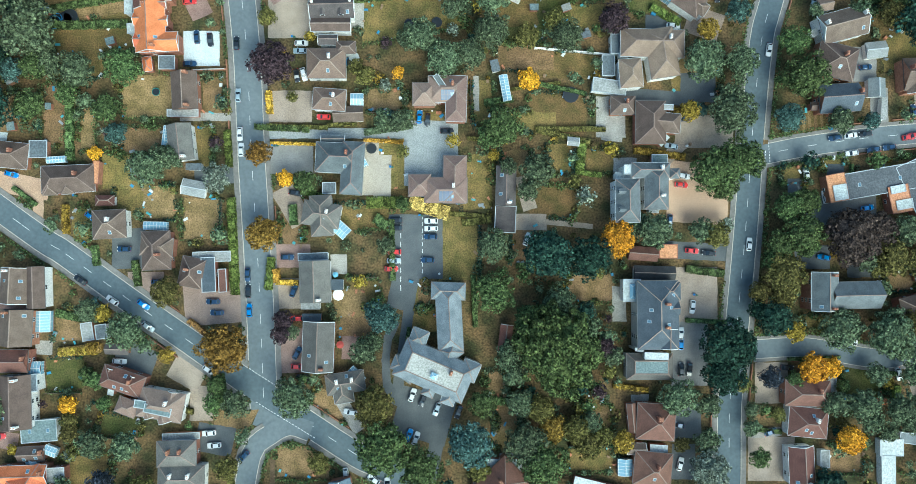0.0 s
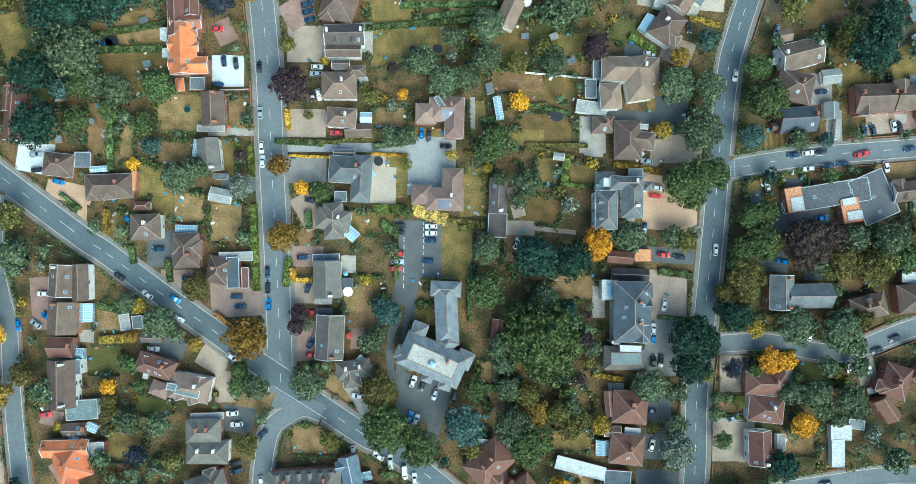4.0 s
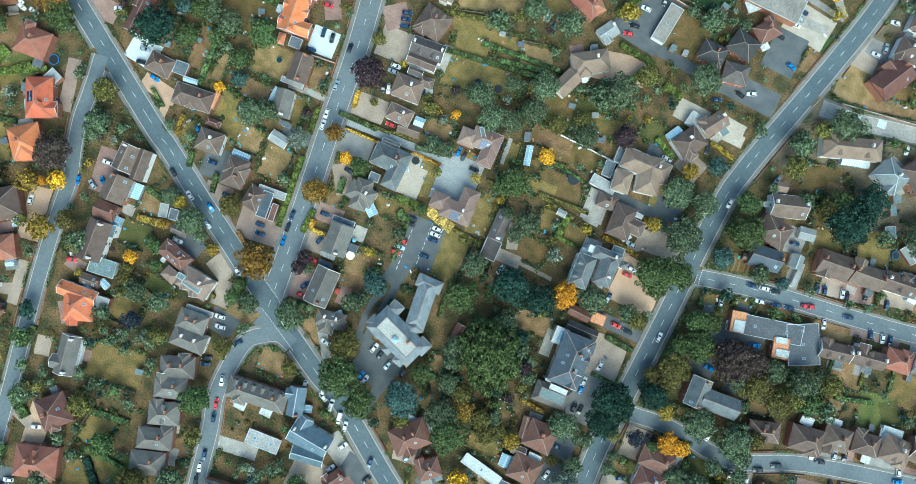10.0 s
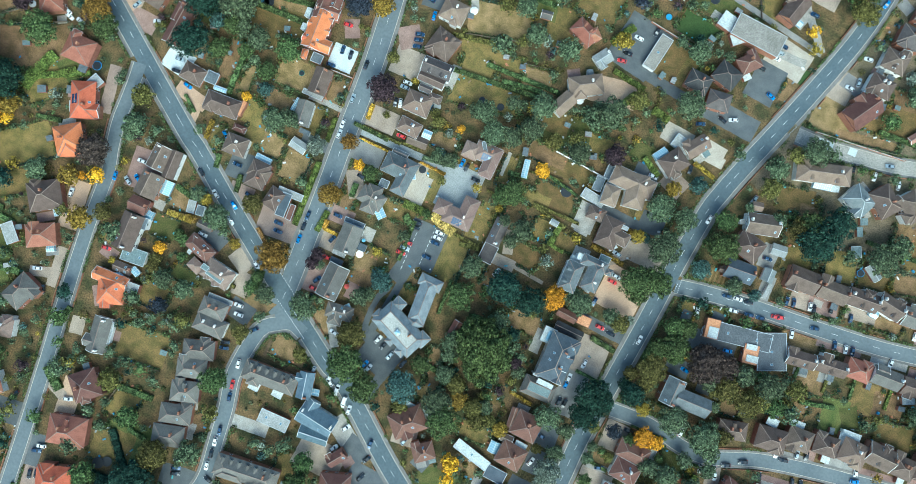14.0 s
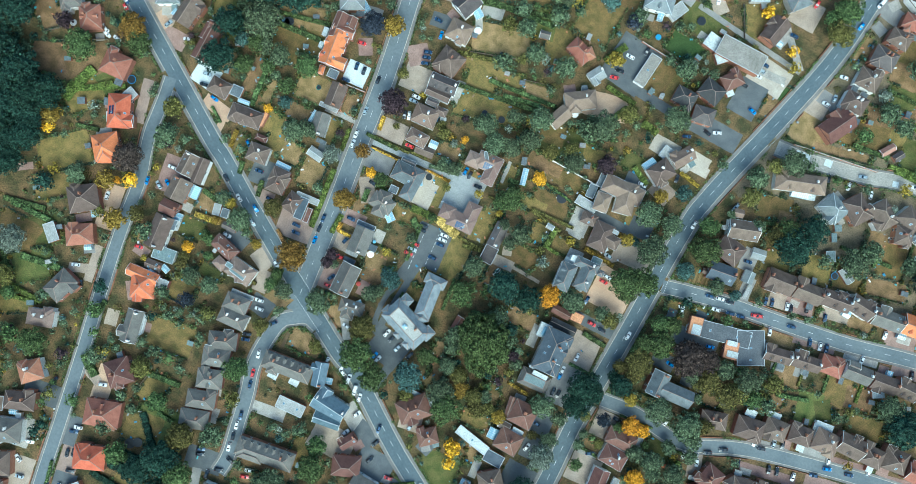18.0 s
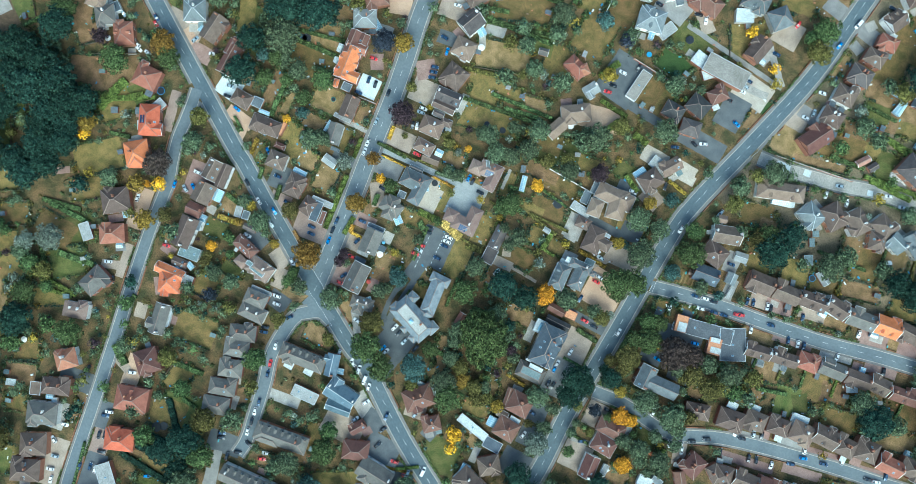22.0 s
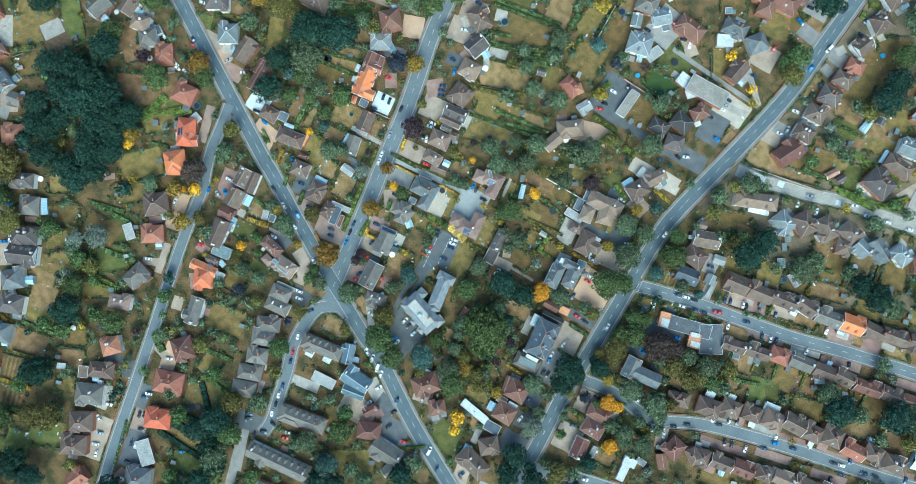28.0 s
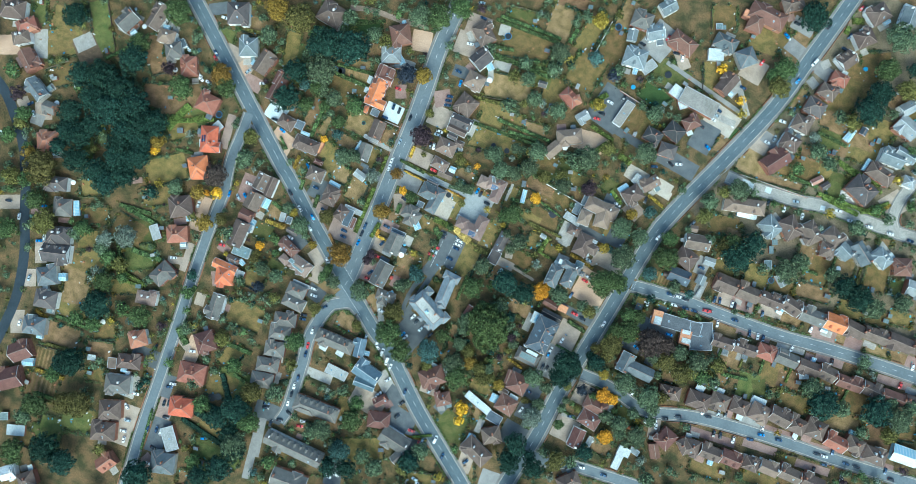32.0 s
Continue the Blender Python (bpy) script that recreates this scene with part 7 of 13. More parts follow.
block(h, 0, 0, 7.6, 9.23, -10.8, 4, "h", "b", "brick", windows=2, chimneys=1, skylights=2)
block(h, 5.56, 4.85, 11.62, 3.22, 1.8, 2.84, "f", "p", "brick")
block(h, 4.98, -0.71, 10.77, 4.27, -87.6, 4.08, "f", "sk", "brick", windows=1)
block(h, 8.98, -2.53, 7.22, 2.5, -86.7, 3.12, "f", "rb", "brick")
h = house(-132.79, -71.15, "detached house with a gabled bright orange tile roof and brick walls", "house", "house")
block(h, 0, 0, 15.59, 5.89, 1.5, 5, "g", "r", "brick", windows=2, chimneys=2, skylights=2, white=True)
block(h, 10, -0.27, 4.59, 5.24, -87.1, 4.04, "f", "p", "brick", windows=1)
h = house(-130.81, -65.29, "detached house with a gabled brown tile roof and brick walls", "house", "house")
block(h, 0, 0, 8.05, 4.55, 2.1, 3, "g", "b", "brick", chimneys=1, skylights=3)
block(h, 5.47, 0.7, 3.82, 2.81, -22.2, 2.44, "c", "w", "brick")
h = house(-114.61, -28.17, "small garden outbuilding with a pale flat roof", "shed", "shed")
block(h, 0, 0, 5.63, 3.54, -80.3, 2.4, "f", "p", "brick")
h = house(-110.36, -28.18, "small garden outbuilding with a dark felt flat roof", "shed", "shed")
block(h, 0, 0, 4.52, 3.54, -82.6, 2.4, "f", "k", "white")
h = house(-325.41, 15.35, "detached house with a hipped brown tile roof and white walls", "house", "house")
block(h, 0, 0, 16.21, 11.86, 17.8, 5, "h", "b", "white", windows=1, dormers=2, dormer_side=1, chimneys=1, far=True)
block(h, -4.15, 2.64, 7.55, 6.53, 107.8, 5.03, "g", "b", "white", white=True)
h = house(-313.34, 10.03, "detached house with a hipped terracotta tile roof and brick walls", "house", "house")
block(h, 0, 0, 12.72, 8.35, 44.6, 5, "h", "r2", "brick", windows=1, dormers=2, dormer_side=1, chimneys=2, skylights=2, far=True)
block(h, 3.74, 0.19, 5.18, 5.34, 134.6, 5.04, "h", "r2", "brick", far=True, white=True)
h = house(-312.93, 1.66, "detached house with a hipped brown tile roof and white walls", "house", "house")
block(h, 0, 0, 11.53, 8.36, 35.8, 5, "h", "b", "white", windows=1, dormers=2, dormer_side=1, chimneys=2, far=True)
block(h, 0.66, 4.06, 5.83, 3.84, 125.8, 5.03, "g", "b", "white", white=True)
h = house(-302.05, -9.28, "detached house with a gabled red-brown tile roof and brick walls", "house", "house")
block(h, 0, 0, 13.92, 9.74, -36.2, 5, "g", "rb", "brick", windows=1, chimneys=1, skylights=1, far=True)
block(h, 4.38, 0.77, 6.41, 5.45, 53.8, 5.03, "h", "rb", "brick", white=True)
h = house(-289.55, -23.49, "detached house with a gabled grey slate roof and stone walls", "house", "house")
block(h, 0, 0, 14.16, 9.03, -26.6, 5, "g", "s", "stone", windows=1, dormers=2, dormer_side=1, chimneys=1, skylights=2, far=True, white=True, pitch=38)
block(h, -4.57, -0.91, 5.73, 4.65, 63.4, 5.03, "g", "s", "stone")
block(h, 6, 3.76, 3.58, 3.48, -26.6, 2.6, "f", "tg", "stone")
h = house(-276.57, -30.32, "detached house with a gabled grey tile roof and brick walls", "house", "house")
block(h, 0, 0, 8.32, 7.63, 5.9, 5, "g", "g", "brick", windows=1, chimneys=1, far=True, pitch=34)
block(h, -1.5, -2.64, 4.94, 3.18, 95.9, 5.03, "g", "g", "brick")
h = house(-268.28, -49.5, "detached house with a hipped terracotta tile roof and brick walls", "house", "house")
block(h, 0, 0, 14.16, 11.78, 28.4, 5, "h", "r2", "brick", windows=1, chimneys=1, skylights=1, far=True)
block(h, -4.21, 1.91, 7.37, 5.22, 118.4, 5.03, "h", "r2", "brick")
block(h, 5.89, -5.03, 2.94, 3.07, 28.4, 2.6, "c", "w", "brick")
block(h, 1.25, -0.01, 12.39, 9.7, -53.7, 5.04, "h", "r2", "brick", windows=1, far=True, white=True)
h = house(-252.03, -71.32, "detached house with a hipped dark brown tile roof and white walls", "house", "house")
block(h, 0, 0, 14.92, 8.99, 20.3, 5, "h", "dk", "white", windows=1, chimneys=1, skylights=2, far=True)
block(h, -2.17, -3.58, 5.57, 6.27, 110.3, 5.04, "h", "dk", "white", far=True, white=True)
h = house(-241.35, -82.78, "detached house with a hipped grey tile roof and brick walls", "house", "house")
block(h, 0, 0, 12.02, 11.05, 22.4, 5, "h", "g", "brick", windows=1, chimneys=1, far=True, white=True, pitch=34)
block(h, -3.87, 1.95, 6.55, 4.89, 112.4, 5.03, "h", "g", "brick", white=True)
block(h, 6.28, 2.6, 9.44, 4.85, -59.3, 2.54, "c", "w", "brick", far=True)
h = house(-236.07, -99.26, "detached house with a hipped dark brown tile roof and white walls", "house", "house")
block(h, 0, 0, 15.59, 11.05, 20.7, 5, "h", "dk", "white", windows=1, chimneys=2, far=True, white=True, dormers=3, dormer_side=1)
block(h, -2.15, -4.02, 6.85, 6.55, 110.7, 5.04, "h", "dk", "white", far=True, white=True)
h = house(-256.18, 40.24, "detached house with a gabled grey tile roof and brick walls", "house", "house")
block(h, 0, 0, 12.55, 11.04, 67.1, 5, "g", "g", "brick", windows=1, dormers=2, dormer_side=1, chimneys=1, far=True, white=True, pitch=34)
block(h, -2.26, 3.77, 7.1, 4.47, 157.1, 5.03, "h", "g", "brick")
block(h, 5.28, -5.05, 3.78, 3.02, 67.1, 2.6, "c", "w", "brick")
h = house(-239.57, 50.5, "detached house with a gabled brown tile roof and white walls", "house", "house")
block(h, 0, 0, 16.51, 9.63, 82.7, 5, "g", "b", "white", windows=1, dormers=1, dormer_side=-1, chimneys=1, far=True, white=True)
block(h, -2.5, 4.47, 6.09, 5.99, 172.7, 5.03, "h", "b", "white")
h = house(-229.38, 41.55, "detached house with a hipped tan tile roof and white walls", "house", "house")
block(h, 0, 0, 10.93, 8.93, 10.6, 5, "h", "t", "white", windows=1, chimneys=1, far=True, pitch=34)
block(h, 3.2, -2.2, 5.49, 4.48, 100.6, 5.03, "h", "t", "white")
block(h, -3.77, 5.26, 3.91, 3.19, 10.6, 2.6, "c", "w", "white")
h = house(-221.49, 35.57, "detached house with a hipped grey tile roof and white walls", "house", "house")
block(h, 0, 0, 10.58, 10.29, 32.9, 5, "h", "g", "white", windows=1, chimneys=1, far=True, white=True, pitch=34)
block(h, -0.29, -4.28, 6.88, 4.13, 122.9, 5.03, "h", "g", "white", white=True)
block(h, -1.48, 7.02, 2.6, 3.49, 32.9, 2.6, "f", "k", "white")
block(h, 1.9, 5.98, 5.35, 5.51, -40.5, 3.04, "f", "sk", "white", far=True)
h = house(-208.47, 30.82, "detached house with a hipped terracotta tile roof and brick walls", "house", "house")
block(h, 0, 0, 10.51, 12.33, 29.2, 5, "h", "r2", "brick", windows=1, dormers=1, dormer_side=1, chimneys=1, far=True)
block(h, -3.29, 2.52, 7.6, 4.4, 119.2, 5.03, "h", "r2", "brick")
h = house(-187.68, 15.27, "detached house with a hipped terracotta tile roof and brick walls", "house", "house")
block(h, 0, 0, 13.16, 11.61, 0.6, 5, "h", "r2", "brick", windows=1, chimneys=1, far=True)
block(h, -3.74, 3.74, 7.57, 4.47, 90.6, 5.03, "h", "r2", "brick", white=True)
block(h, 3.78, -7.21, 3.89, 3.29, 0.6, 2.6, "f", "k", "brick")
h = house(-176.72, -4.48, "detached house with a hipped bright orange tile roof and brick walls", "house", "house")
block(h, 0, 0, 16.62, 10.92, -68.6, 5, "h", "r", "brick", windows=1, chimneys=1, skylights=2, panels=8, far=True)
block(h, 5.1, -3.06, 7.26, 6.24, 21.4, 5.03, "g", "r", "brick", white=True)
block(h, -8.16, 1.86, 3.66, 3.32, -68.6, 2.6, "f", "k", "brick")
block(h, 0.63, 9.55, 5.47, 5.48, -24.0, 3.04, "f", "p", "brick", far=True)
block(h, -3.66, -4.24, 4.86, 3.43, -63.8, 3.08, "f", "w", "brick", far=True)
h = house(-175.14, -22.66, "detached house with a hipped bright orange tile roof and brick walls", "house", "house")
block(h, 0, 0, 12.7, 12.97, 35.0, 5, "h", "r", "brick", windows=1, chimneys=1, far=True)
block(h, 5.29, -1.3, 8.19, 4.16, 125.0, 5.03, "h", "r", "brick", white=True)
block(h, 0.48, -0.97, 13.8, 8.87, -63.8, 5.04, "h", "r", "brick", windows=1, far=True)
h = house(-174.48, -49.73, "detached house with a hipped brown tile roof and brick walls", "house", "house")
block(h, 0, 0, 14.78, 12.98, 33.8, 5, "h", "b", "brick", windows=1, chimneys=1, far=True)
block(h, -4.59, 1.59, 7.73, 4.93, 123.8, 5.03, "h", "b", "brick")
block(h, 6.84, -4.95, 2.6, 3.26, 33.8, 2.6, "c", "w", "brick")
h = house(-168.76, -66.29, "detached house with a hipped terracotta tile roof and brick walls", "house", "house")
block(h, 0, 0, 13.27, 10.24, 28.8, 5, "h", "r2", "brick", windows=1, chimneys=2, far=True, white=True)
block(h, -3.8, 1.41, 6.13, 5.02, 118.8, 5.03, "g", "r2", "brick")
block(h, 5.33, -4.21, 3.3, 2.67, 28.8, 2.6, "c", "w", "brick")
block(h, -13.71, -4.95, 9.45, 5.5, -46.4, 3.04, "f", "p", "brick", far=True)
h = house(-194.89, 73.99, "detached house with a hipped dark brown tile roof and white walls", "house", "house")
block(h, 0, 0, 13.95, 13.65, 25.2, 5, "h", "dk", "white", windows=1, chimneys=1, skylights=2, far=True)
block(h, 5.5, -2, 8.3, 4.61, 115.2, 5.03, "h", "dk", "white")
block(h, -7.28, 5.78, 2.5, 3.41, 25.2, 2.6, "f", "tg", "white")
h = house(-179.92, 57.66, "detached house with a hipped pale blue-grey roof and white walls", "house", "house")
block(h, 0, 0, 11.84, 11.59, 25.3, 5, "h", "lb", "white", windows=1, chimneys=1, far=True, pitch=30)
block(h, -3.78, 2.33, 7.44, 4.75, 115.3, 5.03, "g", "lb", "white")
block(h, 5.3, -5.52, 2.71, 3.33, 25.3, 2.6, "f", "tg", "white")
h = house(-166.81, 53.4, "detached house with a gabled brown tile roof and brick walls", "house", "house")
block(h, 0, 0, 14.89, 9.52, 82.1, 5, "g", "b", "brick", windows=1, chimneys=1, skylights=1, far=True)
block(h, 3.41, 3.33, 5.84, 5.66, 172.1, 5.03, "g", "b", "brick")
block(h, -6.58, -2.89, 3.52, 3.11, 82.1, 2.6, "c", "w", "brick")
h = house(-152.32, 43.77, "detached house with a gabled red-brown tile roof and brick walls", "house", "house")
block(h, 0, 0, 19.69, 7.47, 86.6, 5, "g", "rb", "brick", windows=1, chimneys=1, skylights=2, far=True, white=True)
block(h, -2.06, 4.46, 4.63, 8.27, 176.6, 5.04, "g", "rb", "brick", far=True, white=True)
h = house(-141.68, 98.26, "detached house with a hipped brown tile roof and white walls", "house", "house")
block(h, 0, 0, 16.22, 13.54, -5.5, 5, "h", "b", "white", windows=1, dormers=1, dormer_side=-1, chimneys=1, skylights=2, far=True)
block(h, -3.22, 3.80, 8.39, 6.81, 84.5, 5.04, "h", "b", "white", far=True, white=True)
h = house(-97.41, 105.11, "detached house with a hipped red-brown tile roof and brick walls", "house", "house")
block(h, 0, 0, 12.51, 12.77, 34.8, 5, "h", "rb", "brick", windows=1, chimneys=1, far=True)
block(h, -0.25, -5.13, 8.15, 5.12, 124.8, 5.03, "g", "rb", "brick", white=True)
block(h, -1.77, 8.03, 2.68, 2.84, 34.8, 2.6, "c", "w", "brick")
h = house(-97.09, 91.24, "detached house with a hipped pale grey roof and brick walls", "house", "house")
block(h, 0, 0, 12.36, 10.09, 25.3, 5, "h", "p", "brick", windows=1, chimneys=1, far=True, white=True, pitch=22)
block(h, -4.49, 1.31, 6.21, 4.33, 115.3, 5.03, "h", "p", "brick")
block(h, 5.79, -4.04, 3.93, 2.58, 25.3, 2.6, "f", "k", "brick")
block(h, 4.82, 1.01, 8.69, 4.05, -35.6, 2.54, "c", "w", "brick", far=True)
h = house(-51.02, 127.42, "detached house with a hipped brown tile roof and brick walls", "house", "house")
block(h, 0, 0, 13.83, 10.67, -37.8, 5, "h", "b", "brick", windows=1, chimneys=2, skylights=2, far=True)
block(h, -0.45, 4.85, 7.11, 4.68, 52.2, 5.03, "g", "b", "brick", white=True)
block(h, -1.46, -7.31, 3.33, 3.06, -37.8, 2.6, "f", "k", "brick")
h = house(-46.05, 113.03, "detached house with a gabled dark brown tile roof and white walls", "house", "house")
block(h, 0, 0, 10.72, 11.33, -24.7, 5, "g", "dk", "white", windows=1, chimneys=1, far=True, white=True)
block(h, -1.27, 4.52, 7.16, 4.28, 65.3, 5.03, "g", "dk", "white", white=True)
block(h, 5.52, -0.67, 7.71, 4.02, -37.8, 2.54, "c", "w", "white", far=True)
h = house(-43.64, 99.02, "detached house with a hipped tan tile roof and white walls", "house", "house")
block(h, 0, 0, 11.63, 10, -2.7, 5, "h", "t", "white", windows=1, chimneys=1, skylights=2, far=True, pitch=34)
block(h, 1.78, -3.11, 6.05, 3.96, 87.3, 5.03, "h", "t", "white", white=True)
h = house(-42.07, 83.44, "detached house with a hipped brown tile roof and brick walls", "house", "house")
block(h, 0, 0, 12.18, 12, -12.6, 5, "h", "b", "brick", windows=1, dormers=2, dormer_side=1, chimneys=1, far=True)
block(h, -3.31, -2.52, 7.44, 5.12, 77.4, 5.04, "h", "b", "brick", far=True, white=True)
h = house(13.42, 114.63, "detached house with a hipped terracotta tile roof and brick walls", "house", "house")
block(h, 0, 0, 12.02, 7.93, -21.9, 5, "h", "r2", "brick", windows=1, dormers=2, dormer_side=1, chimneys=2, far=True)
block(h, 3.59, -0.08, 7.14, 5.94, 44.9, 5.04, "h", "r2", "brick", windows=1, far=True)
h = house(25.67, 107.79, "detached house with a gabled pale grey roof and white walls", "house", "house")
block(h, 0, 0, 7.9, 6.62, 56.7, 3, "g", "p", "white", chimneys=1, far=True, pitch=22)
block(h, 0.85, -2.64, 4.10, 3.32, 146.7, 3.04, "g", "p", "white", far=True, white=True)
h = house(23.5, 92.87, "detached house with a hipped tan tile roof and white walls", "house", "house")
block(h, 0, 0, 15.56, 9.24, 30.6, 5, "h", "t", "white", windows=1, chimneys=1, far=True, pitch=34)
block(h, -1.11, -4.07, 5.89, 5.79, 120.6, 5.03, "h", "t", "white", white=True)
block(h, -0.45, 6.71, 2.86, 3.17, 30.6, 2.6, "f", "k", "white")
block(h, -5.87, -11.53, 10.56, 7.27, 65.6, 5.04, "g", "t", "white", windows=1, far=True, pitch=34)
h = house(47.19, 120.44, "flat-roofed building with a grey-tan flat roof", "building", "building")
block(h, 0, 0, 16.55, 5.94, 80.9, 3, "f", "gt", "white", skylights=1, far=True)
h = house(32.49, 176.38, "detached house with a hipped grey tile roof and brick walls", "house", "house")
block(h, 0, 0, 12.79, 10.52, 6.6, 5, "h", "g", "brick", windows=1, dormers=1, dormer_side=1, chimneys=1, far=True, pitch=34)
block(h, -2.38, 2.96, 6.44, 5.34, 96.6, 5.03, "h", "g", "brick", white=True)
h = house(43.09, 173.06, "detached house with a gabled pale blue-grey roof and white walls", "house", "house")
block(h, 0, 0, 10.25, 9.19, 36.8, 5, "g", "lb", "white", windows=1, chimneys=1, skylights=2, far=True, white=True, pitch=30)
block(h, -3.27, 1.26, 5.93, 4.02, 126.8, 5.03, "h", "lb", "white")
block(h, 5.1, -3.71, 4, 3.26, 36.8, 2.6, "f", "k", "white")
h = house(31.16, 165.94, "detached house with a gabled pale blue-grey roof and white walls", "house", "house")
block(h, 0, 0, 6.23, 7.26, 12.6, 3.5, "g", "lb", "white", windows=1, chimneys=1, far=True, white=True, pitch=30)
h = house(38.56, 153.91, "detached house with a hipped pale blue-grey roof and white walls", "house", "house")
block(h, 0, 0, 14.06, 11.83, 8.5, 5, "h", "lb", "white", windows=1, dormers=1, dormer_side=-1, chimneys=1, far=True, white=True, pitch=30)
block(h, -3.01, 3.06, 6.93, 5.66, 98.5, 5.03, "h", "lb", "white")
block(h, 3.59, -6.97, 2.85, 3.42, 8.5, 2.6, "c", "w", "white")
h = house(48.57, 152.93, "small garden outbuilding with a pale flat roof", "shed", "shed")
block(h, 0, 0, 9.19, 5.94, 61.8, 2.8, "f", "p", "white", far=True)
h = house(43.31, 190.58, "detached house with a gabled pale blue-grey roof and white walls", "house", "house")
block(h, 0, 0, 9.9, 8.53, 54.0, 5, "g", "lb", "white", windows=1, dormers=1, dormer_side=1, chimneys=1, far=True, pitch=30)
block(h, -0.92, 3.51, 5.62, 4.03, 144.0, 5.03, "g", "lb", "white", white=True)
h = house(60.84, 174.34, "detached house with a hipped red-brown tile roof and brick walls", "house", "house")
block(h, 0, 0, 16.85, 9.82, -11.9, 5, "h", "rb", "brick", windows=1, chimneys=2, far=True, white=True)
block(h, -4.20, -1.94, 6.09, 7.08, 78.1, 5.04, "h", "rb", "brick", far=True, white=True)
h = house(68.8, 115.33, "detached house with a hipped black roof and brick walls", "house", "house")
block(h, 0, 0, 10.82, 8.52, -4.5, 5, "h", "kd", "brick", windows=1, chimneys=1, far=True, white=True, pitch=30)
block(h, 2.82, -3.17, 5.88, 4.07, 85.5, 5.03, "h", "kd", "brick", white=True)
block(h, 10.67, 7.86, 11.44, 9.81, -15.0, 5.04, "h", "kd", "brick", windows=1, far=True, pitch=30)
block(h, 11.78, -4.23, 10.57, 8.5, 7.0, 5.08, "h", "dk", "brick", windows=1, far=True)
h = house(85.1, 145.6, "flat-roofed building with a grey-tan flat roof", "building", "building")
block(h, 0, 0, 23.67, 10.45, -3.6, 5, "f", "gt", "brick", windows=1, far=True)
block(h, -14.14, 0.65, 8.44, 7.23, -11.7, 3.04, "f", "w", "brick", far=True)
block(h, -7.63, -4.77, 4.94, 5.91, -48.7, 3.08, "f", "w", "brick", far=True)
h = house(79.82, 88.26, "detached house with a gabled tan tile roof and white walls", "house", "house")
block(h, 0, 0, 11.4, 7.2, 54.0, 5, "g", "t", "white", windows=1, chimneys=1, skylights=2, far=True, pitch=34)
block(h, -3.78, -0.92, 5.02, 4.09, 144.0, 5.03, "h", "t", "white")
block(h, 5.69, -0.47, 3.11, 2.96, 54.0, 2.6, "f", "tg", "white")
block(h, -6.04, -1.11, 8.64, 5.92, -13.3, 3.04, "f", "p", "white", far=True)
h = house(73.22, 77.59, "detached house with a hipped brown tile roof and white walls", "house", "house")
block(h, 0, 0, 11.75, 9.83, 56.9, 5, "h", "b", "white", windows=1, chimneys=1, far=True)
block(h, 1.54, -3.66, 6.58, 4.49, 146.9, 5.03, "h", "b", "white", white=True)
block(h, -5.98, 1.31, 6.37, 4.62, 57.9, 2.54, "c", "w", "white", far=True)
h = house(99.76, 210.86, "detached house with a hipped red-brown tile roof and brick walls", "house", "house")
block(h, 0, 0, 22.99, 11.05, -1.0, 5, "h", "rb", "brick", windows=1, chimneys=1, skylights=2, far=True, white=True)
block(h, -3.43, 3.34, 6.56, 6.46, 89.0, 5.03, "h", "rb", "brick")
block(h, -4.63, -6.52, 11.77, 9.76, 92.2, 5.04, "h", "rb", "brick", windows=1, far=True)
h = house(88.87, 206.91, "flat-roofed building with a orange brick-edged flat roof", "building", "building")
block(h, 0, 0, 5.98, 4.56, -1.7, 5, "f", "o", "brick", windows=1, far=True)
h = house(84.03, 185.3, "detached house with a hipped grey slate roof and stone walls", "house", "house")
block(h, 0, 0, 14.07, 9.13, -0.4, 5, "h", "s", "stone", windows=1, dormers=1, dormer_side=-1, chimneys=1, far=True, pitch=38)
block(h, 2.34, -3.1, 6.17, 4.87, 89.6, 5.03, "h", "s", "stone", white=True)
block(h, -2.08, -8.43, 9.39, 7.2, 21.2, 3.54, "f", "w", "stone", windows=1, far=True)
block(h, 14.92, -2.8, 11.37, 11.06, 46.2, 5.08, "h", "s", "stone", windows=1, far=True, pitch=38)
h = house(95.4, 163.1, "detached house with a gabled brown tile roof and brick walls", "house", "house")
block(h, 0, 0, 13.32, 9.12, 75.0, 5, "g", "b", "brick", windows=1, chimneys=1, far=True)
block(h, -2.13, 3, 5.67, 4.92, 165.0, 5.03, "h", "b", "brick")
block(h, 5.02, -3.78, 2.53, 2.93, 75.0, 2.6, "c", "w", "brick")
h = house(86.36, 132.39, "detached house with a hipped red-brown tile roof and brick walls", "house", "house")
block(h, 0, 0, 10.18, 7.84, 49.0, 5, "h", "rb", "brick", windows=1, chimneys=1, far=True)
block(h, -0.16, 3.88, 5.33, 3.75, 139.0, 5.03, "g", "rb", "brick")
block(h, 2.03, -5.5, 3.65, 2.84, 49.0, 2.6, "f", "w", "brick")
h = house(110.61, 223.84, "detached house with a hipped brown tile roof and brick walls", "house", "house")
block(h, 0, 0, 13.03, 8.43, 40.3, 5, "h", "b", "brick", windows=1, dormers=2, dormer_side=-1, chimneys=2, far=True)
block(h, 1.04, 4.46, 5.47, 4.55, 130.3, 5.03, "h", "b", "brick", white=True)
h = house(159.09, 240, "detached house with a hipped brown tile roof and white walls", "house", "house")
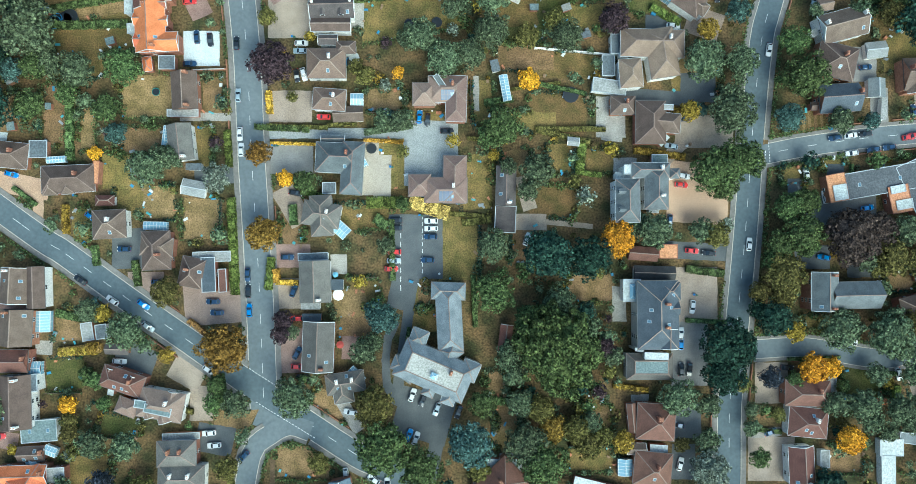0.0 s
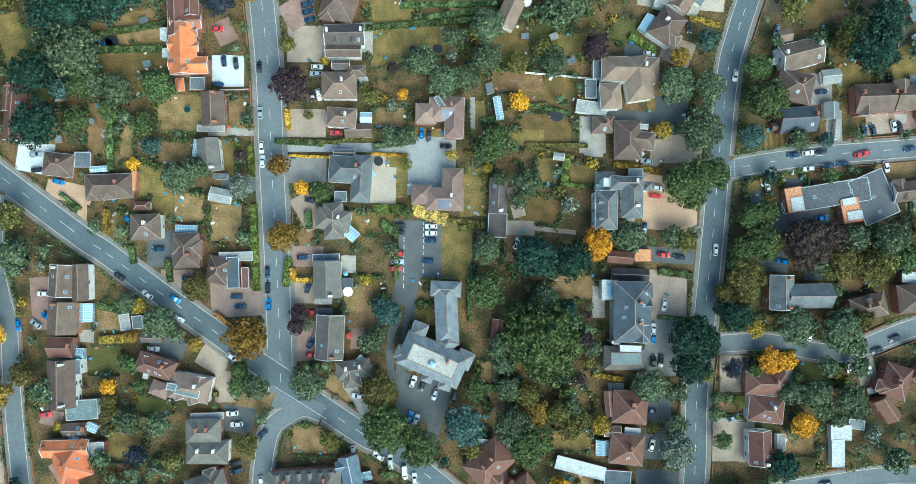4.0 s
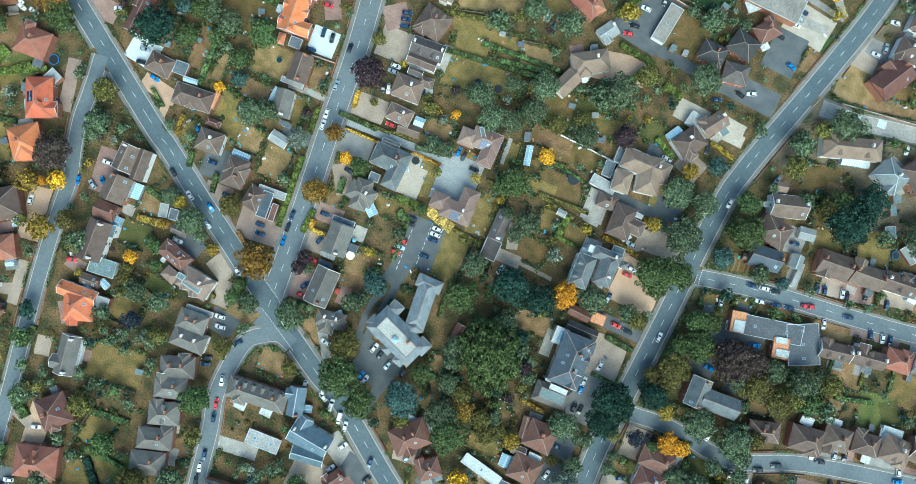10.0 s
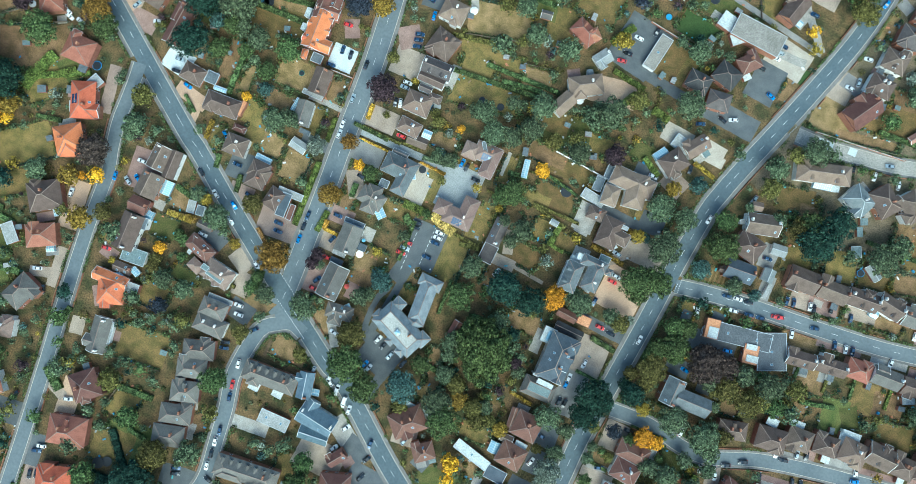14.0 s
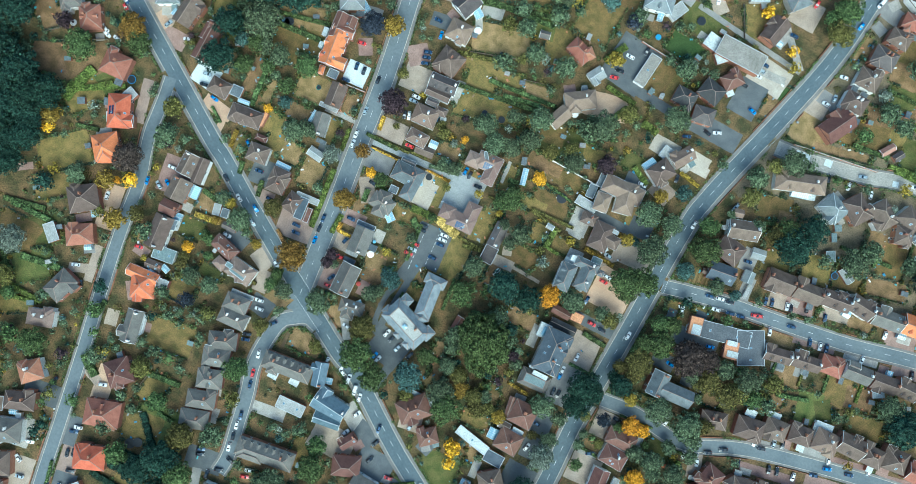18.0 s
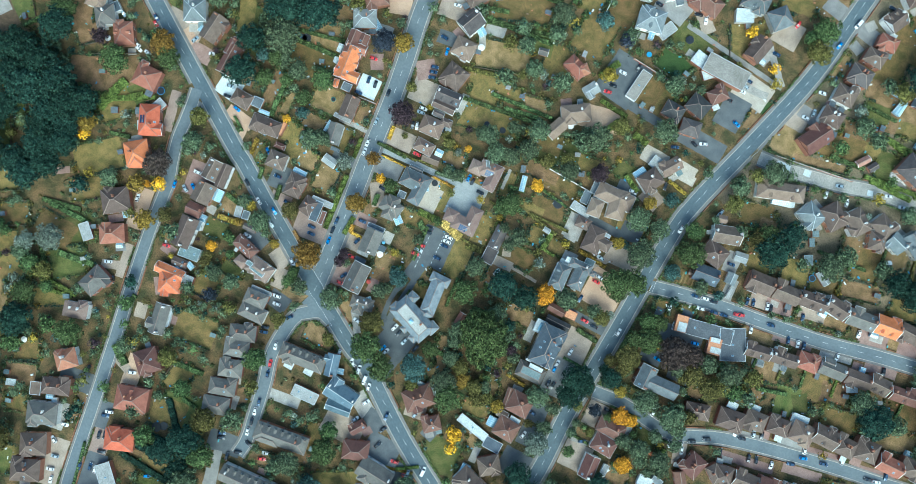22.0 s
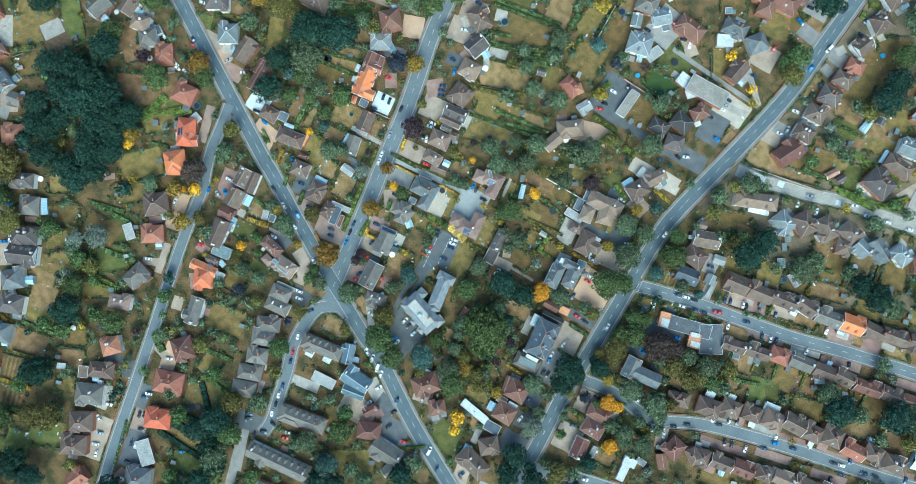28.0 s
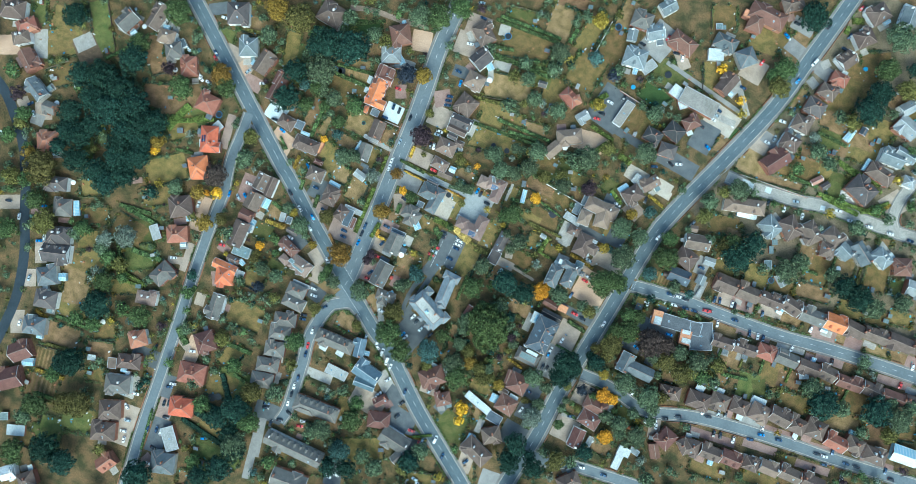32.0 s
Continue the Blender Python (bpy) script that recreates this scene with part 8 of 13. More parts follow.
block(h, 0, 0, 13.04, 10.94, 56.3, 5, "h", "b", "white", windows=1, chimneys=1, skylights=1, far=True, white=True)
block(h, -4.62, -0.87, 6.73, 4.65, 146.3, 5.03, "g", "b", "white", white=True)
block(h, 7.3, -0.91, 3.65, 2.61, 56.3, 2.6, "c", "w", "white")
h = house(176.41, 246.2, "detached house with a gabled pale blue-grey roof and white walls", "house", "house")
block(h, 0, 0, 9.78, 10.91, 5.1, 5, "g", "lb", "white", windows=1, chimneys=1, far=True, white=True, pitch=30)
block(h, 2.71, -3.07, 6.6, 3.32, 95.1, 5.03, "g", "lb", "white", white=True)
block(h, -3.02, 6.49, 3.91, 2.97, 5.1, 2.6, "f", "w", "white")
h = house(157.79, 223.31, "detached house with a hipped brown tile roof and white walls", "house", "house")
block(h, 0, 0, 12.14, 10.3, 48.1, 5, "h", "b", "white", windows=1, dormers=1, dormer_side=1, chimneys=1, far=True, white=True)
block(h, -0.58, 4.48, 6.84, 4.08, 138.1, 5.03, "h", "b", "white", white=True)
h = house(153.84, 206.55, "detached house with a gabled brown tile roof and white walls", "house", "house")
block(h, 0, 0, 9.96, 9.67, 62.8, 5, "g", "b", "white", windows=1, dormers=2, dormer_side=1, chimneys=1, skylights=2, far=True, white=True)
block(h, -3.44, -0.70, 6.00, 4.18, 152.8, 5.04, "g", "b", "white", far=True, white=True)
h = house(154.93, 194.53, "detached house with a hipped terracotta tile roof and brick walls", "house", "house")
block(h, 0, 0, 10.35, 7.74, -1.7, 5, "h", "r2", "brick", windows=1, chimneys=1, far=True)
block(h, -1.63, -2.77, 5.62, 3.64, 88.3, 5.03, "h", "r2", "brick")
block(h, 1.71, 5.21, 3.76, 3.18, -1.7, 2.6, "f", "w", "brick")
h = house(152, 184.51, "detached house with a hipped brown tile roof and brick walls", "house", "house")
block(h, 0, 0, 11.03, 8.39, -7.8, 5, "h", "b", "brick", windows=1, chimneys=1, skylights=2, far=True)
block(h, 3.37, 2.18, 5.23, 4.12, 82.2, 5.03, "h", "b", "brick")
h = house(149.05, 172.91, "detached house with a hipped dark brown tile roof and brick walls", "house", "house")
block(h, 0, 0, 12.16, 9.69, -4.4, 5, "h", "dk", "brick", windows=1, chimneys=2, far=True)
block(h, -2.88, -2.53, 6.01, 5.11, 85.6, 5.04, "h", "dk", "brick", far=True, white=True)
h = house(146.24, 160.2, "detached house with a hipped brown tile roof and white walls", "house", "house")
block(h, 0, 0, 11.26, 9.7, -3.0, 5, "h", "b", "white", windows=1, dormers=1, dormer_side=1, chimneys=1, skylights=2, far=True)
block(h, 3.18, 3.05, 6.43, 4.61, 87.0, 5.03, "g", "b", "white", white=True)
block(h, -3.34, -6.11, 2.52, 3.27, -3.0, 2.6, "f", "k", "white")
h = house(144.67, 147.29, "detached house with a hipped brown tile roof and white walls", "house", "house")
block(h, 0, 0, 11.6, 9.06, -5.9, 5, "h", "b", "white", windows=1, chimneys=2, skylights=2, far=True)
block(h, -3.16, -2.63, 5.88, 4.29, 84.1, 5.03, "g", "b", "white")
block(h, 3.47, 5.7, 3.3, 3.39, -5.9, 2.6, "f", "k", "white")
h = house(141.69, 133.31, "detached house with a gabled red-brown tile roof and brick walls", "house", "house")
block(h, 0, 0, 15.88, 11.01, 59.0, 5, "g", "rb", "brick", windows=1, chimneys=1, skylights=1, far=True)
block(h, -1.71, 4.21, 7.27, 5.51, 149.0, 5.03, "g", "rb", "brick")
h = house(203.64, 185.27, "detached house with a gabled pale grey roof and brick walls", "house", "house")
block(h, 0, 0, 14.01, 10.88, -16.4, 5, "g", "p", "brick", windows=1, chimneys=1, skylights=1, far=True, pitch=22)
block(h, -3.79, -1.98, 6.75, 5.88, 73.6, 5.04, "g", "p", "brick", far=True, white=True)
h = house(203.38, 164.85, "detached house with a gabled pale blue-grey roof and white walls", "house", "house")
block(h, 0, 0, 14.11, 9.61, 3.3, 5, "g", "lb", "white", windows=1, chimneys=2, skylights=1, far=True, pitch=30)
block(h, -2.7, 2.96, 6.23, 5.7, 93.3, 5.03, "h", "lb", "white")
h = house(201.06, 152.81, "detached house with a hipped brown tile roof and brick walls", "house", "house")
block(h, 0, 0, 16.59, 8.98, -8.7, 5, "h", "b", "brick", windows=1, chimneys=2, far=True)
block(h, -3.22, 3.42, 5.78, 5.68, 81.3, 5.03, "h", "b", "brick")
h = house(195.49, 139.59, "detached house with a hipped dark brown tile roof and brick walls", "house", "house")
block(h, 0, 0, 16.33, 12.84, -18.4, 5, "h", "dk", "brick", windows=1, chimneys=2, skylights=2, far=True)
block(h, -1.65, 4.58, 7.65, 6.56, 71.6, 5.03, "g", "dk", "brick")
h = house(169.68, 133.71, "small garden outbuilding with a pinkish terracotta tile roof", "shed", "shed")
block(h, 0, 0, 7.45, 3.89, 52.6, 2.4, "g", "pk", "brick", far=True, white=True)
h = house(172.99, 173.48, "white-framed glass greenhouse beside the lawn", "greenhouse", "greenhouse")
block(h, 0, 0, 8.03, 2.59, -4.8, 2.4, "c", "w", "brick", far=True)
h = house(176.5, 167.28, "white-framed glass greenhouse beside the lawn", "greenhouse", "greenhouse")
block(h, 0, 0, 8.19, 2.59, 81.0, 2.4, "c", "w", "brick", far=True)
h = house(192.55, 155.31, "white-framed glass greenhouse beside the lawn", "greenhouse", "greenhouse")
block(h, 0, 0, 7.83, 2.58, 84.9, 2.4, "c", "w", "white", far=True)
h = house(182.18, 172.75, "small garden outbuilding with a dark slate roof", "shed", "shed")
block(h, 0, 0, 4.15, 4.52, -3.6, 2.4, "g", "sk", "brick", far=True, white=True)
h = house(-5.34, 115.49, "small garden outbuilding with a grey tile roof", "shed", "shed")
block(h, 0, 0, 4.97, 4, 9.4, 2.4, "g", "g", "brick", far=True, white=True, pitch=34)
h = house(175.75, 133.1, "small garden outbuilding with a dark brown tile roof", "shed", "shed")
block(h, 0, 0, 5.37, 3.89, 55.8, 2.4, "g", "dk", "brick", far=True)
h = house(136.74, 100.73, "detached house with a hipped tan tile roof and white walls", "house", "house")
block(h, 0, 0, 24.82, 9.08, 16.4, 5, "h", "t", "white", windows=1, dormers=2, dormer_side=-1, chimneys=1, far=True, white=True, pitch=34)
block(h, -7.88, 0.78, 5.95, 5.85, 106.4, 5.03, "g", "t", "white")
block(h, 8.67, -3.49, 3.06, 2.91, 16.4, 2.6, "f", "w", "white")
block(h, 2.67, -3.66, 8.88, 5.21, 12.6, 2.64, "c", "w", "white", far=True)
h = house(156.33, 96.07, "detached house with a hipped pale blue-grey roof and white walls", "house", "house")
block(h, 0, 0, 12.25, 10.35, -24.2, 5, "h", "lb", "white", windows=1, chimneys=1, far=True, pitch=30)
block(h, 0.85, -4.07, 6.72, 4.47, 65.8, 5.03, "g", "lb", "white")
h = house(166.95, 100.42, "detached house with a hipped brown tile roof and brick walls", "house", "house")
block(h, 0, 0, 13.4, 10.97, -38.3, 5, "h", "b", "brick", windows=1, chimneys=1, skylights=1, far=True)
block(h, 3.8, 1.17, 6.54, 4.72, 51.7, 5.03, "g", "b", "brick", white=True)
block(h, -6.01, -3.96, 3.4, 3.09, -38.3, 2.6, "f", "p", "brick")
h = house(179.4, 103.31, "detached house with a hipped brown tile roof and white walls", "house", "house")
block(h, 0, 0, 13.38, 9.66, -38.3, 5, "h", "b", "white", windows=1, dormers=2, dormer_side=1, chimneys=1, far=True, white=True)
block(h, 0.35, -4.5, 6.63, 5.03, 51.7, 5.03, "h", "b", "white")
h = house(192.44, 106.49, "detached house with a hipped brown tile roof and white walls", "house", "house")
block(h, 0, 0, 11.77, 9.64, -26.8, 5, "h", "b", "white", windows=1, chimneys=1, skylights=2, far=True, white=True)
block(h, 4.4, 1.19, 6.09, 4.5, 63.2, 5.03, "g", "b", "white", white=True)
h = house(-232.38, -110.01, "detached house with a gabled dark brown tile roof and white walls", "house", "house")
block(h, 0, 0, 17.07, 11.73, 18.9, 5, "g", "dk", "white", windows=1, chimneys=2, skylights=2, far=True, white=True, dormers=3, dormer_side=1)
block(h, 3.65, -2.67, 7.41, 6, 108.9, 5.03, "g", "dk", "white")
block(h, -4.76, 5.92, 3.42, 2.95, 18.9, 2.6, "f", "tg", "white")
h = house(-231.4, -125.31, "detached house with a hipped grey slate roof and stone walls", "house", "house")
block(h, 0, 0, 12.76, 11.74, 32.1, 5, "h", "s", "stone", windows=1, chimneys=1, far=True, pitch=38)
block(h, 0.75, 4.6, 7, 5.27, 122.1, 5.03, "g", "s", "stone", white=True)
block(h, 1.12, -7.59, 3.21, 2.7, 32.1, 2.6, "f", "w", "stone")
block(h, 8.08, 3.04, 4.96, 4.85, 25.9, 2.54, "c", "w", "stone", far=True)
h = house(-225.59, -138.66, "detached house with a hipped dark brown tile roof and white walls", "house", "house")
block(h, 0, 0, 14.39, 11.04, 14.9, 5, "h", "dk", "white", windows=1, chimneys=1, far=True)
block(h, -3.45, 2.48, 6.57, 4.76, 104.9, 5.03, "h", "dk", "white")
block(h, 4.33, -5.79, 2.75, 2.77, 14.9, 2.6, "f", "tg", "white")
h = house(-224.98, -156.55, "detached house with a hipped grey slate roof and stone walls", "house", "house")
block(h, 0, 0, 14.27, 11.05, 17.7, 5, "h", "s", "stone", windows=1, dormers=1, dormer_side=-1, chimneys=1, skylights=2, far=True, white=True, pitch=38)
block(h, -3.98, 2.2, 6.62, 4.68, 107.7, 5.03, "g", "s", "stone", white=True)
block(h, 4.97, -5.32, 3.42, 2.51, 17.7, 2.6, "c", "w", "stone")
block(h, 2.88, -2.51, 4.25, 3.47, 26.1, 2.54, "c", "w", "stone", far=True)
h = house(-225.68, -174.28, "detached house with a gabled red-brown tile roof and brick walls", "house", "house")
block(h, 0, 0, 12.67, 11.75, 45.2, 5, "g", "rb", "brick", windows=1, chimneys=1, far=True, white=True)
block(h, -0.9, 3.97, 6.88, 4.79, 135.2, 5.03, "g", "rb", "brick")
block(h, 6.18, -5.04, 7.13, 4.86, 20.6, 2.54, "c", "w", "brick", far=True)
h = house(-224.42, -192.65, "detached house with a gabled red-brown tile roof and brick walls", "house", "house")
block(h, 0, 0, 14.52, 13.13, 39.9, 5, "g", "rb", "brick", windows=1, chimneys=1, far=True, white=True)
block(h, -5.71, 0.48, 8.07, 5.65, 129.9, 5.03, "g", "rb", "brick")
h = house(-199.26, -245.59, "detached house with a gabled white roof and white walls", "house", "house")
block(h, 0, 0, 9.38, 8.97, 39.1, 5, "g", "w", "white", windows=1, chimneys=1, skylights=2, far=True, white=True)
block(h, 2.88, -1.28, 5.62, 3.15, 129.1, 5.03, "h", "w", "white", white=True)
h = house(-186.71, -244.19, "detached house with a hipped brown tile roof and brick walls", "house", "house")
block(h, 0, 0, 11.09, 9.64, 44.4, 5, "h", "b", "brick", windows=1, chimneys=1, skylights=1, far=True)
block(h, -0.18, -4.36, 5.96, 4.15, 134.4, 5.03, "g", "b", "brick", white=True)
block(h, -2.16, 6.74, 3.1, 3.41, 44.4, 2.6, "f", "w", "brick")
h = house(-166.61, -92.21, "detached house with a hipped grey tile roof and brick walls", "house", "house")
block(h, 0, 0, 14.18, 10.25, 68.7, 5, "h", "g", "brick", windows=1, chimneys=1, far=True, pitch=34)
block(h, 4.41, 2.08, 6.7, 5.21, 158.7, 5.03, "g", "g", "brick")
h = house(-168.8, -110.18, "detached house with a hipped mauve-brown tile roof and white walls", "house", "house")
block(h, 0, 0, 12.88, 8.21, 13.7, 5, "h", "m", "white", windows=1, chimneys=2, far=True, pitch=30)
block(h, 2.37, 3.46, 5.59, 4.99, 103.7, 5.03, "h", "m", "white")
h = house(-162.21, -135.11, "detached house with a hipped pinkish terracotta tile roof and white walls", "house", "house")
block(h, 0, 0, 11.49, 10.25, 39.9, 5, "h", "r2", "white", windows=1, chimneys=2, far=True)
block(h, -3.77, 0.56, 6.35, 4.83, 129.9, 5.04, "h", "r2", "white", far=True, white=True)
h = house(-160.92, -150.16, "detached house with a hipped brown tile roof and brick walls", "house", "house")
block(h, 0, 0, 14.82, 8.89, 18.2, 5, "h", "b", "brick", windows=1, chimneys=2, far=True)
block(h, 2.57, 3.81, 5.64, 5.09, 108.2, 5.03, "g", "b", "brick")
block(h, -1.63, -6.66, 3.67, 3.15, 18.2, 2.6, "c", "w", "brick")
block(h, -10.03, -6.05, 5.67, 6.88, 19.2, 3.04, "f", "b", "brick", far=True)
h = house(-161.44, -165.69, "detached house with a hipped grey tile roof and white walls", "house", "house")
block(h, 0, 0, 16.21, 11.63, 18.9, 5, "h", "g", "white", windows=1, chimneys=1, skylights=1, far=True, pitch=34)
block(h, -2.93, -4.96, 7.48, 5.29, 108.9, 5.03, "h", "g", "white", white=True)
block(h, 1.92, 7.93, 2.68, 2.52, 18.9, 2.6, "f", "w", "white")
h = house(-158.69, -182.02, "detached house with a hipped brown tile roof and brick walls", "house", "house")
block(h, 0, 0, 14, 11.63, 23.5, 5, "h", "b", "brick", windows=1, chimneys=1, skylights=2, far=True)
block(h, -1.58, -4.08, 7.21, 5.88, 113.5, 5.04, "h", "b", "brick", far=True, white=True)
h = house(-156.73, -195.92, "detached house with a hipped brown tile roof and brick walls", "house", "house")
block(h, 0, 0, 15.44, 11.63, 21.2, 5, "h", "b", "brick", windows=1, dormers=1, dormer_side=-1, chimneys=1, skylights=2, far=True)
block(h, -5.18, 1.75, 7.01, 5.97, 111.2, 5.03, "h", "b", "brick")
h = house(-146.6, -212.19, "detached house with a gabled terracotta tile roof and brick walls", "house", "house")
block(h, 0, 0, 10.97, 9.57, 60.5, 5, "g", "r2", "brick", windows=1, dormers=2, dormer_side=-1, chimneys=1, far=True)
block(h, -1.79, 3.13, 6.2, 3.8, 150.5, 5.03, "g", "r2", "brick")
h = house(-130.72, -75.57, "detached house with a hipped bright orange tile roof and brick walls", "house", "house")
block(h, 0, 0, 11.88, 12.9, 19.3, 5, "h", "r", "brick", windows=1, chimneys=1, skylights=1, far=True)
block(h, -0.76, -4.63, 8.24, 4.65, 109.3, 5.03, "g", "r", "brick")
block(h, -0.44, 8.04, 2.96, 2.97, 19.3, 2.6, "c", "w", "brick")
h = house(-127.82, -95.93, "detached house with a gabled grey tile roof and white walls", "house", "house")
block(h, 0, 0, 15.86, 8.18, -81.7, 3.5, "g", "g", "white", windows=1, chimneys=2, far=True, white=True, pitch=34)
block(h, -2.3, -3.9, 5.68, 5.58, 8.3, 3.53, "g", "g", "white", white=True)
block(h, 3.16, 2.31, 10.01, 3.41, -80.0, 3.04, "f", "p", "white", far=True)
h = house(-123.58, -118.2, "detached house with a hipped red-brown tile roof and brick walls", "house", "house")
block(h, 0, 0, 12.27, 12.91, 42.3, 5, "h", "rb", "brick", windows=1, chimneys=2, skylights=1, far=True)
block(h, 1.28, -4.21, 7.95, 4.44, 132.3, 5.03, "h", "rb", "brick", white=True)
block(h, -3.82, 7, 2.97, 2.99, 42.3, 2.6, "f", "k", "brick")
h = house(-122.54, -139.33, "detached house with a hipped pinkish terracotta tile roof and brick walls", "house", "house")
block(h, 0, 0, 17.01, 12.91, 14.6, 5, "h", "r2", "brick", windows=1, dormers=1, dormer_side=1, chimneys=2, skylights=1, far=True, white=True)
block(h, 4.47, -2.30, 8.00, 7.14, 104.6, 5.04, "h", "r2", "brick", far=True, white=True)
h = house(-119.21, -160.93, "detached house with a hipped bright orange tile roof and brick walls", "house", "house")
block(h, 0, 0, 15.41, 11.56, 18.6, 5, "h", "r", "brick", windows=1, chimneys=1, far=True)
block(h, -4.20, 1.85, 7.17, 6.47, 108.6, 5.04, "h", "r", "brick", far=True, white=True)
h = house(-117.46, -181.96, "flat-roofed building with a pale flat roof", "building", "building")
block(h, 0, 0, 14.94, 8.18, -47.5, 4, "f", "p", "brick", windows=1, skylights=1, far=True)
h = house(-114.45, -197.01, "detached house with a hipped grey slate roof and stone walls", "house", "house")
block(h, 0, 0, 15.41, 12.92, 18.8, 5, "h", "s", "stone", windows=1, chimneys=1, far=True, white=True, pitch=38)
block(h, -4.29, 2.08, 8.01, 6.47, 108.8, 5.04, "h", "s", "stone", far=True, white=True)
h = house(-84.81, -84.03, "detached house with a hipped grey tile roof and brick walls", "house", "house")
block(h, 0, 0, 13.94, 8.77, 17.6, 5, "h", "g", "brick", windows=1, chimneys=2, far=True, pitch=34)
block(h, 1.35, 3.45, 5.76, 4.56, 107.6, 5.03, "h", "g", "brick", white=True)
h = house(-84.27, -92.55, "detached house with a hipped grey tile roof and brick walls", "house", "house")
block(h, 0, 0, 13.26, 8.77, 17.2, 5, "h", "g", "brick", windows=1, chimneys=1, skylights=2, far=True, pitch=34)
block(h, -4.15, 1.69, 5.68, 5.28, 107.2, 5.03, "g", "g", "brick", white=True)
block(h, 4.98, -4.37, 3.41, 2.92, 17.2, 2.6, "f", "k", "brick")
h = house(-82.78, -103.01, "detached house with a hipped grey tile roof and brick walls", "house", "house")
block(h, 0, 0, 12.58, 9.45, 16.8, 5, "h", "g", "brick", windows=1, dormers=1, dormer_side=-1, chimneys=1, skylights=1, far=True, pitch=34)
block(h, -3.43, 2.04, 5.88, 4.3, 106.8, 5.03, "g", "g", "brick")
block(h, 4.28, -4.86, 2.97, 2.73, 16.8, 2.6, "f", "tg", "brick")
h = house(-82.42, -113.62, "detached house with a hipped grey tile roof and brick walls", "house", "house")
block(h, 0, 0, 14.06, 8.77, 15.0, 5, "h", "g", "brick", windows=1, chimneys=1, skylights=1, far=True, pitch=34)
block(h, 3.3, 3.71, 5.46, 4.71, 105.0, 5.03, "h", "g", "brick")
h = house(-81.58, -123.58, "detached house with a hipped grey tile roof and brick walls", "house", "house")
block(h, 0, 0, 14.06, 9.45, 15.0, 5, "h", "g", "brick", windows=1, chimneys=1, far=True, pitch=34)
block(h, -1.43, -3.66, 6.33, 5.22, 105.0, 5.03, "h", "g", "brick")
h = house(-51.37, -82.42, "detached house with a hipped grey tile roof and brick walls", "house", "house")
block(h, 0, 0, 24.54, 8.73, 3.3, 5, "h", "g", "brick", windows=1, dormers=6, dormer_side=1, chimneys=2, far=True, pitch=34)
block(h, -5.95, -3.33, 5.97, 5.87, 93.3, 5.03, "h", "g", "brick", white=True)
block(h, -4.93, -6.48, 4.77, 4.05, -3.9, 3.04, "f", "w", "brick", far=True)
block(h, 5.76, -5.24, 4.77, 4.04, -3.9, 3.08, "f", "w", "brick", far=True)
h = house(-42.29, -99.42, "flat-roofed building with a pale flat roof", "building", "building")
block(h, 0, 0, 13.81, 6.06, -0.2, 3, "f", "p", "brick", skylights=2, far=True)
h = house(-25.11, -91.03, "detached house with a gabled blue slate roof and white walls", "house", "house")
block(h, 0, 0, 16.61, 10.03, -8.7, 5, "g", "sb", "white", windows=1, chimneys=2, skylights=1, far=True, white=True)
block(h, -4.38, 3.98, 6.54, 6.1, 81.3, 5.03, "g", "sb", "white", white=True)
block(h, 3.91, -7.03, 2.66, 3.08, -8.7, 2.6, "c", "w", "white")
block(h, 1.68, -6.73, 13.16, 6.02, 5.1, 5.04, "g", "sb", "white", windows=1, far=True, white=True)
h = house(-35.71, -79.14, "detached house with a gabled blue slate roof and brick walls", "house", "house")
block(h, 0, 0, 11.87, 6.7, -77.3, 5, "g", "sb", "brick", windows=1, chimneys=1, far=True)
block(h, -2.97, 2.23, 4.81, 3.93, 12.7, 5.03, "g", "sb", "brick")
block(h, 5.22, -1.72, 2.92, 3.13, -77.3, 2.6, "c", "w", "brick")
h = house(-43.69, -124.44, "detached house with a hipped grey tile roof and brick walls", "house", "house")
block(h, 0, 0, 28.58, 9.4, 5.4, 5, "h", "g", "brick", windows=1, dormers=7, dormer_side=1, chimneys=1, far=True, white=True, pitch=34)
block(h, -6.01, -3.27, 5.83, 12.00, 95.4, 5.04, "h", "g", "brick", far=True, white=True)
h = house(-45.5, -152.8, "detached house with a gabled grey tile roof and white walls", "house", "house")
block(h, 0, 0, 37.91, 9.41, 1.0, 5, "g", "g", "white", windows=1, dormers=9, dormer_side=1, chimneys=2, skylights=1, far=True, pitch=34)
block(h, -8.99, -3.32, 6.34, 6.24, 91.0, 5.03, "g", "g", "white")
h = house(-39.44, -171.69, "detached house with a gabled grey tile roof and brick walls", "house", "house")
block(h, 0, 0, 21.85, 11.42, 6.5, 5, "g", "g", "brick", windows=1, chimneys=2, skylights=1, far=True, white=True, pitch=34)
block(h, 3.31, 3.77, 6.74, 6.64, 96.5, 5.03, "h", "g", "brick", white=True)
block(h, -2.88, -7.47, 3.53, 3.16, 6.5, 2.6, "f", "tg", "brick")
h = house(-10.2, -102.76, "detached house with a gabled red-brown tile roof and brick walls", "house", "house")
block(h, 0, 0, 8.54, 5.34, 54.6, 5, "g", "rb", "brick", windows=1, chimneys=1, skylights=1, far=True)
